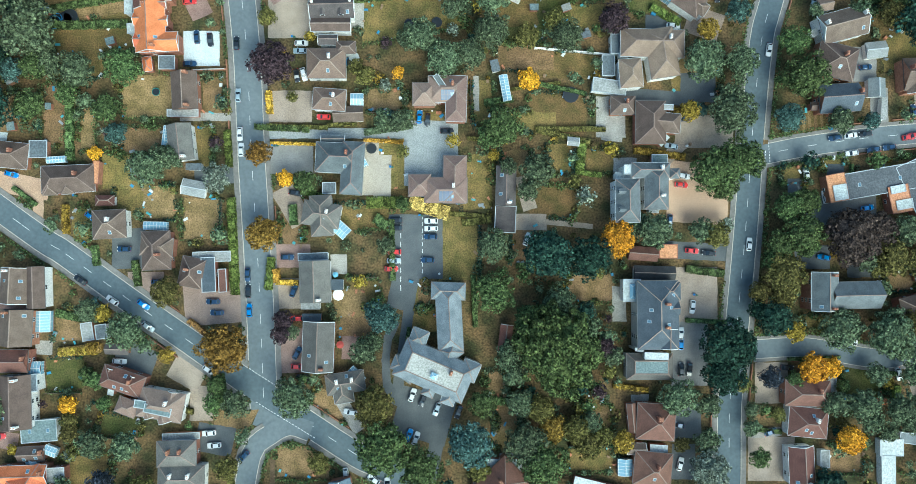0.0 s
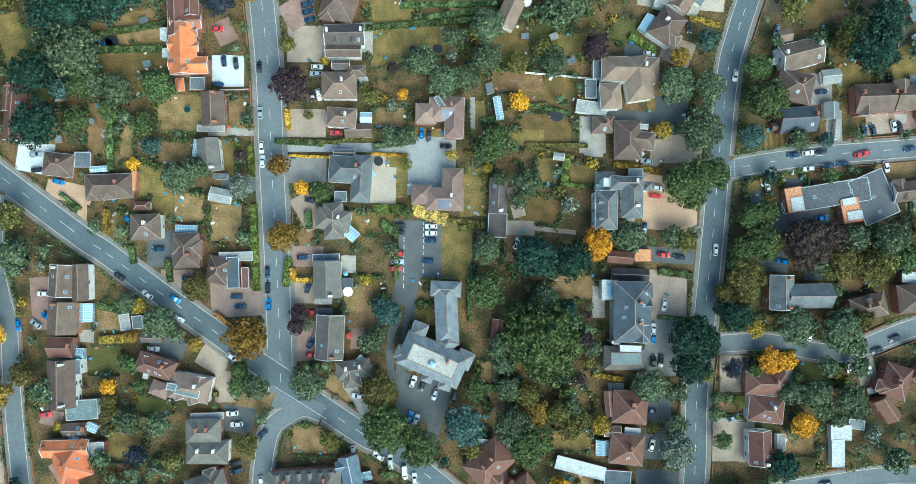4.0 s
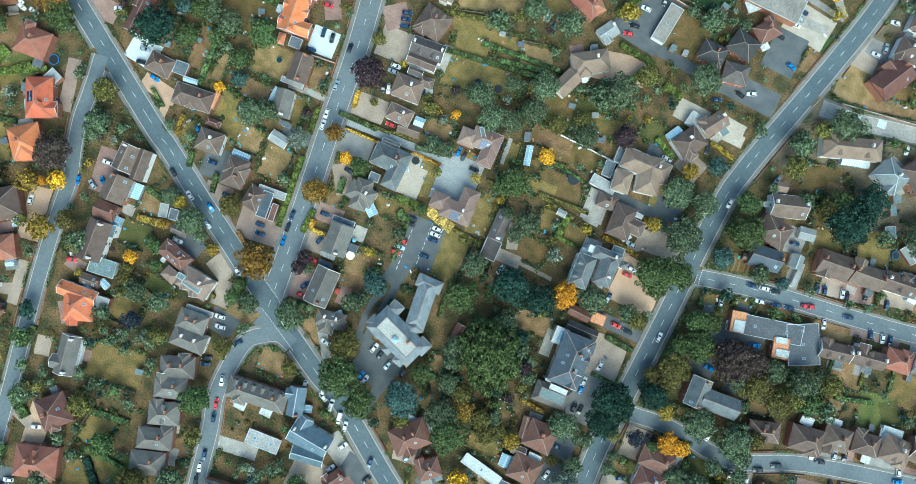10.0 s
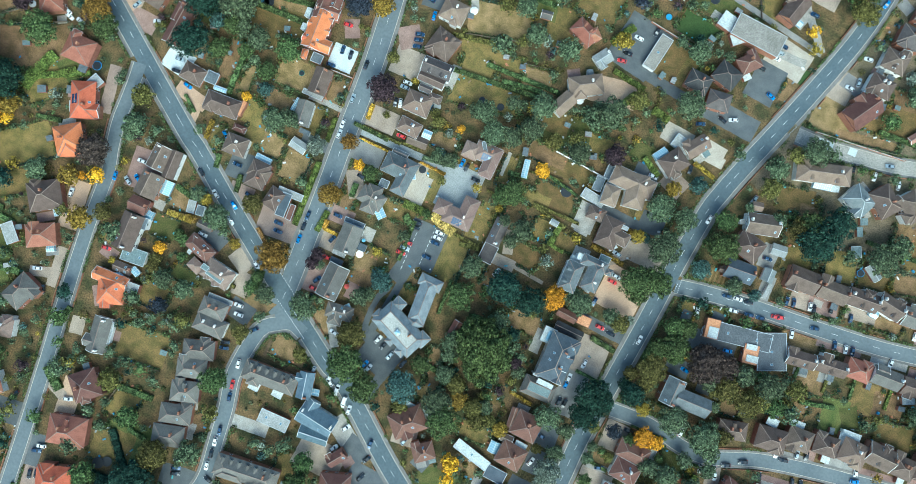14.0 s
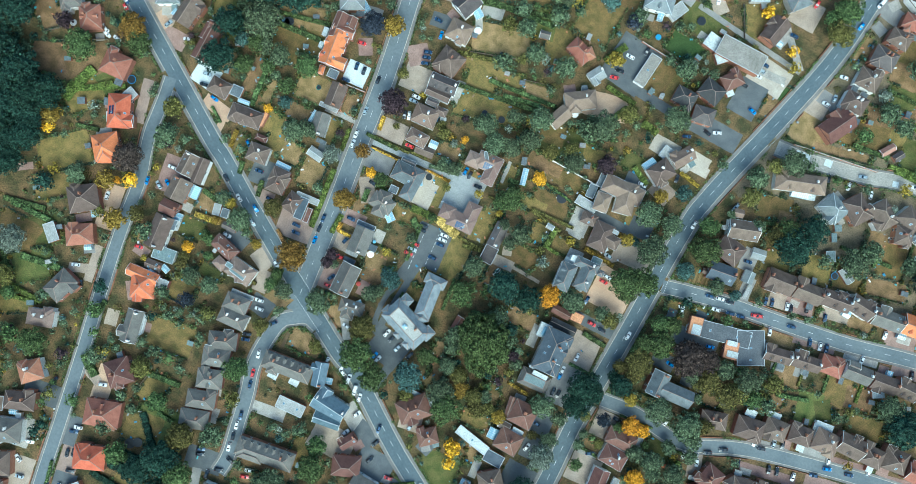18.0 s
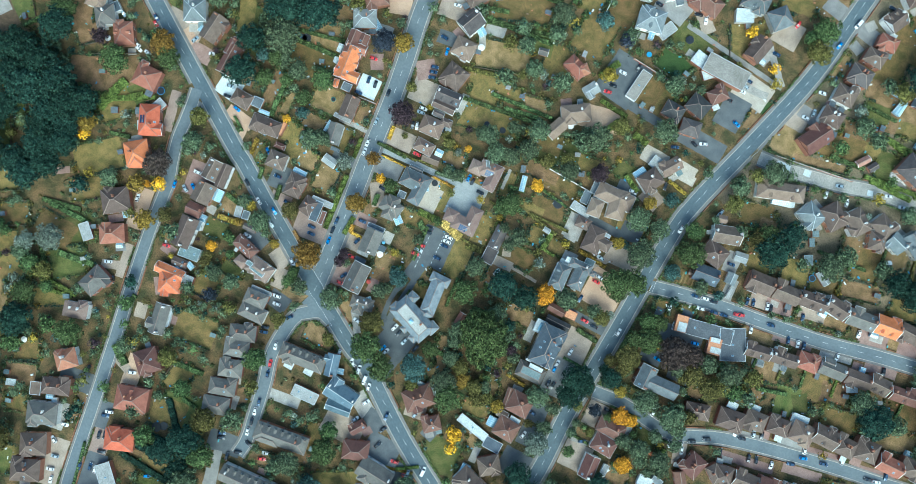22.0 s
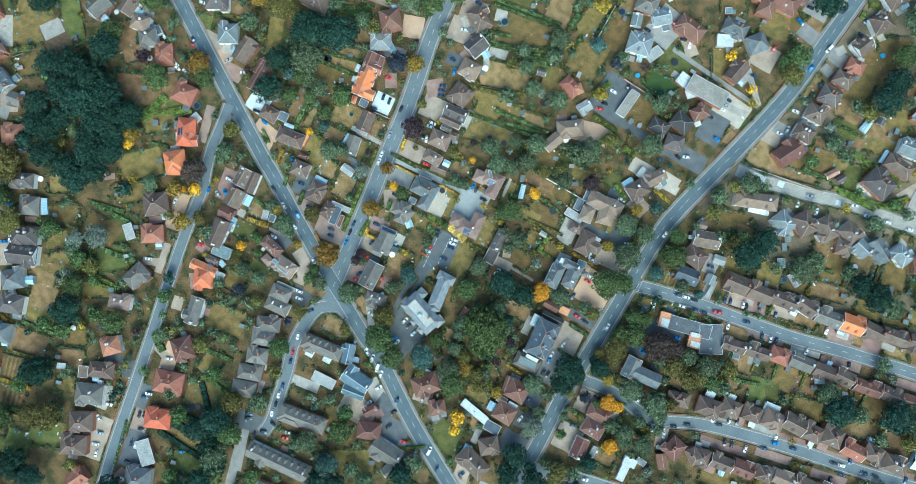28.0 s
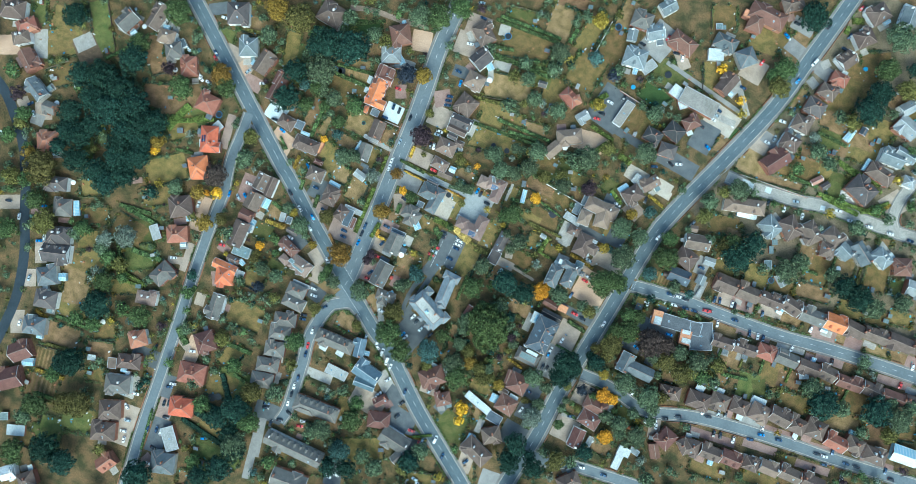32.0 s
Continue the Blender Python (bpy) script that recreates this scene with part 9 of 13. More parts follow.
block(h, -2.91, -0.91, 3.69, 3.19, 144.6, 5.03, "g", "rb", "brick", white=True)
block(h, 4.18, -11.03, 13.77, 10.01, 17.8, 5.04, "h", "rb", "brick", windows=1, far=True)
h = house(7.94, -120.37, "detached house with a gabled grey tile roof and white walls", "house", "house")
block(h, 0, 0, 18.58, 10.66, -6.7, 5, "g", "g", "white", windows=1, chimneys=1, far=True, pitch=34)
block(h, -3.71, -3.14, 7.09, 6.87, 83.3, 5.03, "h", "g", "white", white=True)
block(h, 6.52, -8.46, 7.97, 6.65, 65.8, 5.04, "g", "g", "white", windows=1, far=True, white=True, pitch=34)
h = house(12.01, -75.56, "detached house with a hipped red-brown tile roof and brick walls", "house", "house")
block(h, 0, 0, 15.69, 11.3, 43.7, 5, "h", "rb", "brick", windows=1, chimneys=2, skylights=1, far=True, white=True)
block(h, 0.7, -4.18, 7, 5.33, 133.7, 5.03, "g", "rb", "brick")
block(h, 1.21, 5.41, 11.55, 4.67, -1.9, 3.04, "f", "w", "brick", far=True)
h = house(23.67, -84.87, "detached house with a hipped red-brown tile roof and brick walls", "house", "house")
block(h, 0, 0, 9.72, 7.96, 38.3, 5, "h", "rb", "brick", windows=1, chimneys=1, skylights=2, far=True, white=True)
block(h, -3.75, 0.46, 5.36, 3.98, 128.3, 5.03, "g", "rb", "brick")
block(h, 5.21, -2.31, 3.19, 2.53, 38.3, 2.6, "f", "tg", "brick")
h = house(55.62, -104.24, "detached house with a hipped brown tile roof and white walls", "house", "house")
block(h, 0, 0, 18.49, 10.57, -20.2, 5, "h", "b", "white", windows=1, chimneys=2, skylights=1, far=True)
block(h, -6, -1.19, 6.39, 6.29, 69.8, 5.03, "h", "b", "white", white=True)
block(h, -6.18, 5.34, 4.54, 4.65, -0.2, 2.54, "c", "w", "white", far=True)
h = house(43.92, -77.68, "flat-roofed building with a cream-white roof", "building", "building")
block(h, 0, 0, 17.72, 4.65, -14.2, 3, "f", "w", "brick", skylights=1, far=True)
h = house(59.73, -91.55, "detached house with a hipped brown tile roof and brick walls", "house", "house")
block(h, 0, 0, 11.66, 9.9, 36.3, 5, "h", "b", "brick", windows=1, chimneys=1, far=True)
block(h, -2.82, 9.97, 9.37, 5.97, -4.0, 3.04, "f", "sk", "brick", far=True)
block(h, 3.71, -0.72, 6.14, 4.90, 126.3, 5.04, "h", "b", "brick", far=True, white=True)
h = house(154.99, -46.74, "detached house with a hipped red-brown tile roof and brick walls", "house", "house")
block(h, 0, 0, 11.85, 9.75, 73.4, 5, "h", "rb", "brick", windows=1, chimneys=2, far=True)
block(h, -3.99, -2.08, 6.45, 4.37, 163.4, 5.03, "h", "rb", "brick", white=True)
block(h, -3.16, -9.59, 9.08, 5.85, -56.0, 5.04, "g", "rb", "brick", windows=1, far=True)
h = house(166.65, -46.04, "detached house with a hipped brown tile roof and brick walls", "house", "house")
block(h, 0, 0, 6.56, 9.73, 50.3, 5, "h", "b", "brick", windows=1, chimneys=1, far=True)
block(h, 3.02, 0.28, 4.07, 4.09, 230.3, 5.04, "h", "b", "brick", far=True, white=True)
h = house(145.2, -20.63, "detached house with a hipped brown tile roof and brick walls", "house", "house")
block(h, 0, 0, 12.87, 8.45, 14.2, 5, "h", "b", "brick", windows=1, dormers=1, dormer_side=1, chimneys=2, far=True)
block(h, -2.13, -3.12, 5.24, 5.41, 104.2, 5.04, "h", "b", "brick", far=True, white=True)
h = house(113.64, -95.89, "detached house with a hipped brown tile roof and brick walls", "house", "house")
block(h, 0, 0, 13.85, 8.51, 49.2, 5, "h", "b", "brick", windows=1, chimneys=1, skylights=1, far=True)
block(h, 0.51, -3.9, 5.86, 4.94, 139.2, 5.03, "g", "b", "brick")
block(h, -2.41, 5.54, 2.55, 2.77, 49.2, 2.6, "f", "k", "brick")
h = house(147.07, 53.18, "terraced house with a gabled brown tile roof and brick walls", "house", "house")
block(h, 0, 0, 13.64, 10.38, 2.8, 5, "g", "b", "brick", windows=1, chimneys=2, far=True)
block(h, -2.86, -3.02, 6.44, 5.73, 92.8, 5.04, "g", "b", "brick", far=True, white=True)
h = house(161.39, 53.88, "terraced house with a gabled brown tile roof and brick walls", "house", "house")
block(h, 0, 0, 13.61, 9.06, 2.8, 5, "g", "b", "brick", windows=1, chimneys=2, far=True)
block(h, -4.23, 2.96, 6.33, 5.65, 92.8, 5.03, "g", "b", "brick")
block(h, 4.36, -5.56, 3.14, 2.87, 2.8, 2.6, "f", "k", "brick")
h = house(175.39, 56.01, "terraced house with a gabled brown tile roof and white walls", "house", "house")
block(h, 0, 0, 14.18, 8.39, 3.9, 5, "g", "b", "white", windows=1, dormers=1, dormer_side=-1, chimneys=2, skylights=2, far=True)
block(h, 2.19, 2.87, 5.42, 5.32, 93.9, 5.03, "h", "b", "white", white=True)
h = house(187.81, 58.16, "terraced house with a gabled brown tile roof and white walls", "house", "house")
block(h, 0, 0, 11.86, 9.02, -8.2, 5, "g", "b", "white", windows=1, dormers=2, dormer_side=-1, chimneys=2, far=True, white=True)
block(h, 3.63, 2.41, 5.82, 3.95, 81.8, 5.03, "h", "b", "white", white=True)
block(h, -4.07, -5.44, 3.5, 3.32, -8.2, 2.6, "c", "w", "white")
h = house(201.71, 57.92, "terraced house with a gabled grey tile roof and brick walls", "house", "house")
block(h, 0, 0, 14.73, 9, 4.8, 5, "g", "g", "brick", windows=1, chimneys=2, skylights=2, far=True, white=True, pitch=34)
block(h, -2.52, 2.81, 6.02, 5.47, 94.8, 5.03, "g", "g", "brick", white=True)
h = house(215.46, 60.35, "terraced house with a gabled bright orange tile roof and brick walls", "house", "house")
block(h, 0, 0, 12.63, 10.26, 4.4, 5, "g", "r", "brick", windows=1, dormers=2, dormer_side=-1, chimneys=1, far=True, white=True)
block(h, 3.32, 3.39, 6.25, 5.16, 94.4, 5.03, "h", "r", "brick", white=True)
block(h, -3.08, -6.51, 3.88, 2.65, 4.4, 2.6, "c", "w", "brick")
h = house(227.32, 61.86, "terraced house with a gabled brown tile roof and brick walls", "house", "house")
block(h, 0, 0, 11.1, 8.96, -2.5, 5, "g", "b", "brick", windows=1, chimneys=1, far=True)
block(h, -3.09, -3, 6.27, 3.78, 87.5, 5.03, "h", "b", "brick")
h = house(239.94, 64.15, "terraced house with a gabled brown tile roof and brick walls", "house", "house")
block(h, 0, 0, 14.63, 8.31, 4.8, 5, "g", "b", "brick", windows=1, dormers=2, dormer_side=1, chimneys=2, far=True)
block(h, 3.39, 2.9, 5.2, 5.1, 94.8, 5.03, "g", "b", "brick")
h = house(254.82, 66.38, "terraced house with a gabled brown tile roof and brick walls", "house", "house")
block(h, 0, 0, 14.84, 8.92, 2.4, 5, "g", "b", "brick", windows=1, chimneys=1, far=True)
block(h, -3.62, -3.06, 5.8, 5.44, 92.4, 5.03, "g", "b", "brick")
h = house(268.9, 68.63, "terraced house with a gabled brown tile roof and brick walls", "house", "house")
block(h, 0, 0, 13.12, 8.9, 5.4, 5, "g", "b", "brick", windows=1, chimneys=1, skylights=1, far=True)
block(h, 2.27, -2.92, 6.25, 5.23, 95.4, 5.03, "g", "b", "brick")
h = house(160.35, 20.49, "terraced house with a gabled brown tile roof and white walls", "house", "house")
block(h, 0, 0, 13.16, 7.13, 8.4, 5, "g", "b", "white", windows=1, dormers=2, dormer_side=-1, chimneys=1, skylights=1, far=True, white=True)
block(h, -4.09, 1.79, 4.72, 4.62, 98.4, 5.03, "g", "b", "white")
block(h, 4.46, -4.28, 3.32, 3.05, 8.4, 2.6, "f", "k", "white")
h = house(174.19, 22.97, "terraced house with a gabled brown tile roof and white walls", "house", "house")
block(h, 0, 0, 13.96, 7.11, 6.6, 5, "g", "b", "white", windows=1, dormers=1, dormer_side=1, chimneys=2, far=True)
block(h, -2.68, 2.38, 5.34, 4.94, 96.6, 5.03, "g", "b", "white", white=True)
block(h, 2.93, -4.58, 2.87, 3.07, 6.6, 2.6, "f", "k", "white")
h = house(186.32, 26.58, "terraced house with a hipped terracotta tile roof and brick walls", "house", "house")
block(h, 0, 0, 11.48, 9.03, 2.2, 5, "h", "r2", "brick", windows=1, chimneys=1, far=True)
block(h, 2.42, 2.71, 5.60, 4.82, 92.2, 5.04, "h", "r2", "brick", far=True, white=True)
h = house(198.86, 28.44, "terraced house with a gabled grey tile roof and white walls", "house", "house")
block(h, 0, 0, 13.52, 8.37, 3.0, 5, "g", "g", "white", windows=1, chimneys=1, far=True, pitch=34)
block(h, -3.10, 2.33, 5.19, 5.68, 93.0, 5.04, "g", "g", "white", far=True, white=True)
h = house(212.6, 29.33, "terraced house with a gabled brown tile roof and brick walls", "house", "house")
block(h, 0, 0, 12.64, 8.35, 4.6, 5, "g", "b", "brick", windows=1, chimneys=1, far=True)
block(h, -2.21, -2.9, 5.42, 4.6, 94.6, 5.03, "g", "b", "brick", white=True)
block(h, 1.99, 5.57, 2.53, 2.84, 4.6, 2.6, "c", "w", "brick")
h = house(224.01, 31.05, "terraced house with a gabled brown tile roof and brick walls", "house", "house")
block(h, 0, 0, 10.22, 8.98, -0.9, 5, "g", "b", "brick", windows=1, dormers=2, dormer_side=-1, chimneys=1, far=True, white=True)
block(h, -2.21, 2.64, 5.57, 4.29, 89.1, 5.04, "g", "b", "brick", far=True, white=True)
h = house(238.29, 31.46, "terraced house with a gabled red-brown tile roof and brick walls", "house", "house")
block(h, 0, 0, 15.25, 7.68, 5.9, 5, "g", "rb", "brick", windows=1, dormers=1, dormer_side=-1, chimneys=2, far=True, white=True)
block(h, 4.12, 3.23, 5.59, 4.97, 95.9, 5.03, "g", "rb", "brick", white=True)
h = house(252.11, 33.6, "terraced house with a gabled brown tile roof and brick walls", "house", "house")
block(h, 0, 0, 12.21, 8.3, 0.5, 5, "g", "b", "brick", windows=1, dormers=1, dormer_side=1, chimneys=2, far=True, white=True)
block(h, 2.73, 2.88, 5.71, 4.18, 90.5, 5.03, "g", "b", "brick")
h = house(265.11, 34.96, "terraced house with a gabled red-brown tile roof and brick walls", "house", "house")
block(h, 0, 0, 13.13, 8.28, 5.6, 5, "g", "rb", "brick", windows=1, chimneys=1, far=True)
block(h, -3.43, -2.99, 5.29, 4.98, 95.6, 5.03, "h", "rb", "brick", white=True)
h = house(279.02, 37.56, "terraced house with a gabled brown tile roof and brick walls", "house", "house")
block(h, 0, 0, 14.54, 8.26, 5.0, 5, "g", "b", "brick", windows=1, chimneys=2, far=True)
block(h, -2.33, -3.14, 5.85, 5.75, 95.0, 5.03, "g", "b", "brick")
block(h, 2.1, 5.8, 3.72, 3.33, 5.0, 2.6, "f", "tg", "brick")
h = house(162.51, -17.19, "detached house with a hipped brown tile roof and brick walls", "house", "house")
block(h, 0, 0, 13.99, 10.37, 6.8, 5, "h", "b", "brick", windows=1, chimneys=1, far=True)
block(h, -1.51, 7.04, 5.35, 3.91, -3.9, 2.84, "f", "w", "brick", far=True)
block(h, 3.40, -2.49, 6.43, 5.88, 96.8, 5.04, "h", "b", "brick", far=True, white=True)
h = house(174.06, -12.27, "terraced house with a hipped brown tile roof and brick walls", "house", "house")
block(h, 0, 0, 11.5, 9.71, 2.3, 5, "h", "b", "brick", windows=1, chimneys=1, skylights=1, far=True)
block(h, -1.84, -3.24, 6.33, 4.48, 92.3, 5.03, "g", "b", "brick")
block(h, -2.4, 5.81, 6.52, 3.25, 2.0, 2.84, "f", "w", "brick", far=True)
h = house(186.01, -9.89, "terraced house with a hipped brown tile roof and brick walls", "house", "house")
block(h, 0, 0, 11.23, 9.04, 5.5, 5, "h", "b", "brick", windows=1, chimneys=1, far=True, white=True)
block(h, -3.12, 2.59, 5.74, 4.43, 95.5, 5.03, "h", "b", "brick")
block(h, 3.42, -5.75, 3.85, 3.46, 5.5, 2.6, "f", "w", "brick")
h = house(198.56, -7.99, "terraced house with a hipped tan tile roof and white walls", "house", "house")
block(h, 0, 0, 12.61, 10.96, -2.0, 5, "h", "t", "white", windows=1, dormers=1, dormer_side=1, chimneys=1, far=True, pitch=34)
block(h, -2.72, 6.77, 8.57, 3.24, 3.3, 2.84, "f", "w", "white", far=True)
block(h, 2.67, -3.08, 6.80, 5.30, 88.0, 5.04, "h", "t", "white", far=True, white=True)
h = house(210.01, -4.67, "terraced house with a gabled brown tile roof and brick walls", "house", "house")
block(h, 0, 0, 12.59, 10.29, -2.0, 5, "g", "b", "brick", windows=1, dormers=1, dormer_side=-1, chimneys=1, far=True, white=True)
block(h, 2.11, 3.22, 6.58, 4.04, 88.0, 5.03, "h", "b", "brick", white=True)
h = house(221.24, -4.96, "terraced house with a hipped brown tile roof and brick walls", "house", "house")
block(h, 0, 0, 11.69, 9.63, -0.7, 5, "h", "b", "brick", windows=1, chimneys=2, far=True)
block(h, -2.88, 3.32, 6.57, 4.47, 89.3, 5.03, "g", "b", "brick")
block(h, 2.85, -6.21, 3.18, 3.12, -0.7, 2.6, "f", "w", "brick")
h = house(232.49, -2.12, "terraced house with a hipped brown tile roof and brick walls", "house", "house")
block(h, 0, 0, 11.99, 10.9, 3.6, 5, "h", "b", "brick", windows=1, chimneys=2, skylights=2, far=True, white=True)
block(h, -3.45, 3.09, 6.6, 4.6, 93.6, 5.03, "h", "b", "brick", white=True)
h = house(245.96, -4, "terraced house with a gabled terracotta tile roof and brick walls", "house", "house")
block(h, 0, 0, 13.09, 8.96, -0.7, 5, "g", "r2", "brick", windows=1, chimneys=2, skylights=2, far=True, white=True)
block(h, -3.31, 3.04, 6.01, 4.67, 89.3, 5.03, "g", "r2", "brick", white=True)
h = house(256.87, -0.54, "terraced house with a hipped brown tile roof and brick walls", "house", "house")
block(h, 0, 0, 11.04, 9.58, -2.2, 5, "h", "b", "brick", windows=1, chimneys=2, far=True, white=True)
block(h, 2.85, -3.08, 5.94, 3.88, 87.8, 5.03, "g", "b", "brick", white=True)
block(h, -2.73, 6.13, 3.53, 2.86, -2.2, 2.6, "c", "w", "brick")
h = house(270.3, -0.86, "terraced house with a hipped brown tile roof and white walls", "house", "house")
block(h, 0, 0, 13.96, 9.56, 4.2, 5, "h", "b", "white", windows=1, chimneys=2, skylights=2, far=True)
block(h, 2.57, 3.1, 5.81, 5.12, 94.2, 5.03, "g", "b", "white", white=True)
h = house(286.53, 6.9, "white-framed glass greenhouse beside the lawn", "greenhouse", "greenhouse")
block(h, 0, 0, 15.77, 10.19, 6.8, 4, "c", "w", "brick", far=True)
h = house(170.55, -44.5, "detached house with a hipped brown tile roof and brick walls", "house", "house")
block(h, 0, 0, 10.43, 9.72, 7.8, 5, "h", "b", "brick", windows=1, chimneys=1, skylights=2, far=True)
block(h, 2.94, -2.58, 5.9, 4.32, 97.8, 5.03, "h", "b", "brick")
block(h, -3.35, 5.56, 3.71, 2.61, 7.8, 2.6, "f", "p", "brick")
h = house(182.35, -42.56, "detached house with a gabled brown tile roof and brick walls", "house", "house")
block(h, 0, 0, 12.71, 8.41, 4.9, 5, "g", "b", "brick", windows=1, dormers=2, dormer_side=-1, chimneys=1, far=True, white=True)
block(h, -3.02, 2.66, 5.81, 4.34, 94.9, 5.03, "g", "b", "brick")
block(h, 3.26, -5.41, 3.26, 3.33, 4.9, 2.6, "c", "w", "brick")
h = house(194.75, -40.3, "terraced house with a gabled red-brown tile roof and brick walls", "house", "house")
block(h, 0, 0, 12.07, 9.04, 3.8, 5, "g", "rb", "brick", windows=1, dormers=2, dormer_side=-1, chimneys=1, far=True)
block(h, 0.99, -2.61, 5.64, 3.25, 5.6, 2.54, "c", "w", "brick", far=True)
block(h, 2.48, 2.79, 5.60, 5.07, 93.8, 5.04, "g", "rb", "brick", far=True, white=True)
h = house(206.97, -37.74, "terraced house with a hipped brown tile roof and white walls", "house", "house")
block(h, 0, 0, 9.98, 8.38, 2.9, 5, "h", "b", "white", windows=1, dormers=1, dormer_side=-1, chimneys=1, skylights=1, far=True)
block(h, 2.07, 2.60, 5.20, 4.19, 92.9, 5.04, "h", "b", "white", far=True, white=True)
h = house(217.32, -35.33, "terraced house with a gabled tan tile roof and white walls", "house", "house")
block(h, 0, 0, 11.42, 8.36, 2.5, 5, "g", "t", "white", windows=1, chimneys=1, far=True, pitch=34)
block(h, 2.40, 2.60, 5.18, 4.80, 92.5, 5.04, "g", "t", "white", far=True, white=True)
h = house(230.1, -33.25, "terraced house with a gabled brown tile roof and brick walls", "house", "house")
block(h, 0, 0, 12.85, 8.34, 2.1, 5, "g", "b", "brick", windows=1, chimneys=2, skylights=1, far=True, white=True)
block(h, -3.92, 2.66, 5.61, 4.48, 92.1, 5.03, "h", "b", "brick", white=True)
h = house(244.23, -31.67, "terraced house with a gabled brown tile roof and brick walls", "house", "house")
block(h, 0, 0, 13.42, 8.33, 3.3, 5, "g", "b", "brick", windows=1, dormers=2, dormer_side=-1, chimneys=2, far=True)
block(h, -3.27, 2.76, 5.88, 4.54, 93.3, 5.03, "g", "b", "brick", white=True)
block(h, 3.41, -5.24, 3.57, 2.92, 3.3, 2.6, "f", "p", "brick")
h = house(192.49, 98.31, "detached house with a hipped brown tile roof and brick walls", "house", "house")
block(h, 0, 0, 8.75, 9.65, 12.6, 5, "h", "b", "brick", windows=1, chimneys=1, skylights=2, far=True)
block(h, 2.41, -2.54, 6, 2.89, 102.6, 5.03, "h", "b", "brick", white=True)
h = house(201.96, 101.73, "detached house with a gabled pale blue-grey roof and white walls", "house", "house")
block(h, 0, 0, 9.31, 8.99, -19.9, 5, "g", "lb", "white", windows=1, chimneys=1, far=True, pitch=30)
block(h, -3.56, -1.7, 5.63, 3.26, 70.1, 5.03, "g", "lb", "white")
block(h, 4.53, 4.39, 3.65, 2.75, -19.9, 2.6, "f", "tg", "white")
h = house(211.56, 104.83, "detached house with a gabled grey slate roof and stone walls", "house", "house")
block(h, 0, 0, 13.94, 8.97, -33.6, 5, "g", "s", "stone", windows=1, dormers=1, dormer_side=-1, chimneys=1, far=True, pitch=38)
block(h, -4.21, -0.71, 5.83, 4.68, 56.4, 5.03, "h", "s", "stone")
h = house(223.91, 107.7, "detached house with a hipped pale blue-grey roof and white walls", "house", "house")
block(h, 0, 0, 11.71, 8.96, -26.8, 5, "h", "lb", "white", windows=1, chimneys=2, far=True, pitch=30)
block(h, -3.76, -1.34, 5.79, 3.79, 63.2, 5.03, "g", "lb", "white", white=True)
block(h, 5.11, 4.03, 3.76, 3.25, -26.8, 2.6, "f", "w", "white")
h = house(236.97, 108.2, "detached house with a hipped red-brown tile roof and brick walls", "house", "house")
block(h, 0, 0, 10.45, 10.85, 22.3, 5, "h", "rb", "brick", windows=1, dormers=1, dormer_side=-1, chimneys=1, skylights=2, far=True)
block(h, -3.58, 1.11, 6.48, 4.56, 202.3, 5.04, "h", "rb", "brick", far=True, white=True)
h = house(248.81, 99.18, "terraced house with a gabled pale grey roof and brick walls", "house", "house")
block(h, 0, 0, 9.66, 9.56, 5.9, 5, "g", "p", "brick", windows=1, chimneys=1, skylights=1, far=True, white=True, pitch=22)
block(h, 2.76, -2.81, 6.16, 3.29, 95.9, 5.03, "g", "p", "brick")
h = house(176.2, 69.6, "small garden outbuilding with a pale grey roof", "shed", "shed")
block(h, 0, 0, 7.78, 4.54, -33.8, 2.4, "g", "p", "brick", far=True, white=True, pitch=22)
drive(-323.17, 7.53, 4.15, 3.74, 17.8, "cc")
drive(-309.57, -12.53, 7.12, 3.87, -36.2, "bk")
drive(-283.95, -18.78, 4.88, 3.97, -26.6, "cc")
drive(-261.37, -54.96, 6.22, 3.93, 28.4, "cg")
drive(-239.58, -90.41, 7.19, 3.04, 22.4, "bk")
drive(-232.66, 49.28, 4.4, 3.23, 82.7, "cc")
drive(-228.35, 48.52, 4.62, 4.18, 10.6, "cg")
drive(-202.72, 24.45, 4.37, 3.71, 29.2, "cc")
drive(-184.79, 7.3, 4.86, 3.03, 0.6, "cg")
drive(-185.37, -3.4, 4.98, 3.13, -68.6, "bk")
drive(-181.46, -16.48, 7.76, 3.2, 35.0, "cc")
drive(-172.44, -58.82, 7.88, 4.24, 33.8, "bk")
drive(-163.39, -71.69, 5.74, 3.64, 28.8, "cg")
drive(-178.62, 49.43, 4.39, 4.08, 25.3, "cc")
drive(-173.74, 54.14, 6.81, 3.6, 82.1, "cc")
drive(-99.42, 114.17, 6.68, 3.57, 34.8, "cc")
drive(-96.92, 83.31, 6.26, 4.25, 25.3, "bk")
drive(-58.25, 123.5, 7.15, 3.5, -37.8, "cc")
drive(-50.29, 106.32, 5.47, 4.14, -24.7, "bk")
drive(16.78, 96.83, 5.91, 4.48, 30.6, "bk")
drive(45.63, 166.48, 7.34, 3.12, 36.8, "cg")
drive(37.13, 145.49, 5.72, 3.4, 8.5, "cg")
drive(84.77, 85.21, 6.27, 3.06, 54.0, "cc")
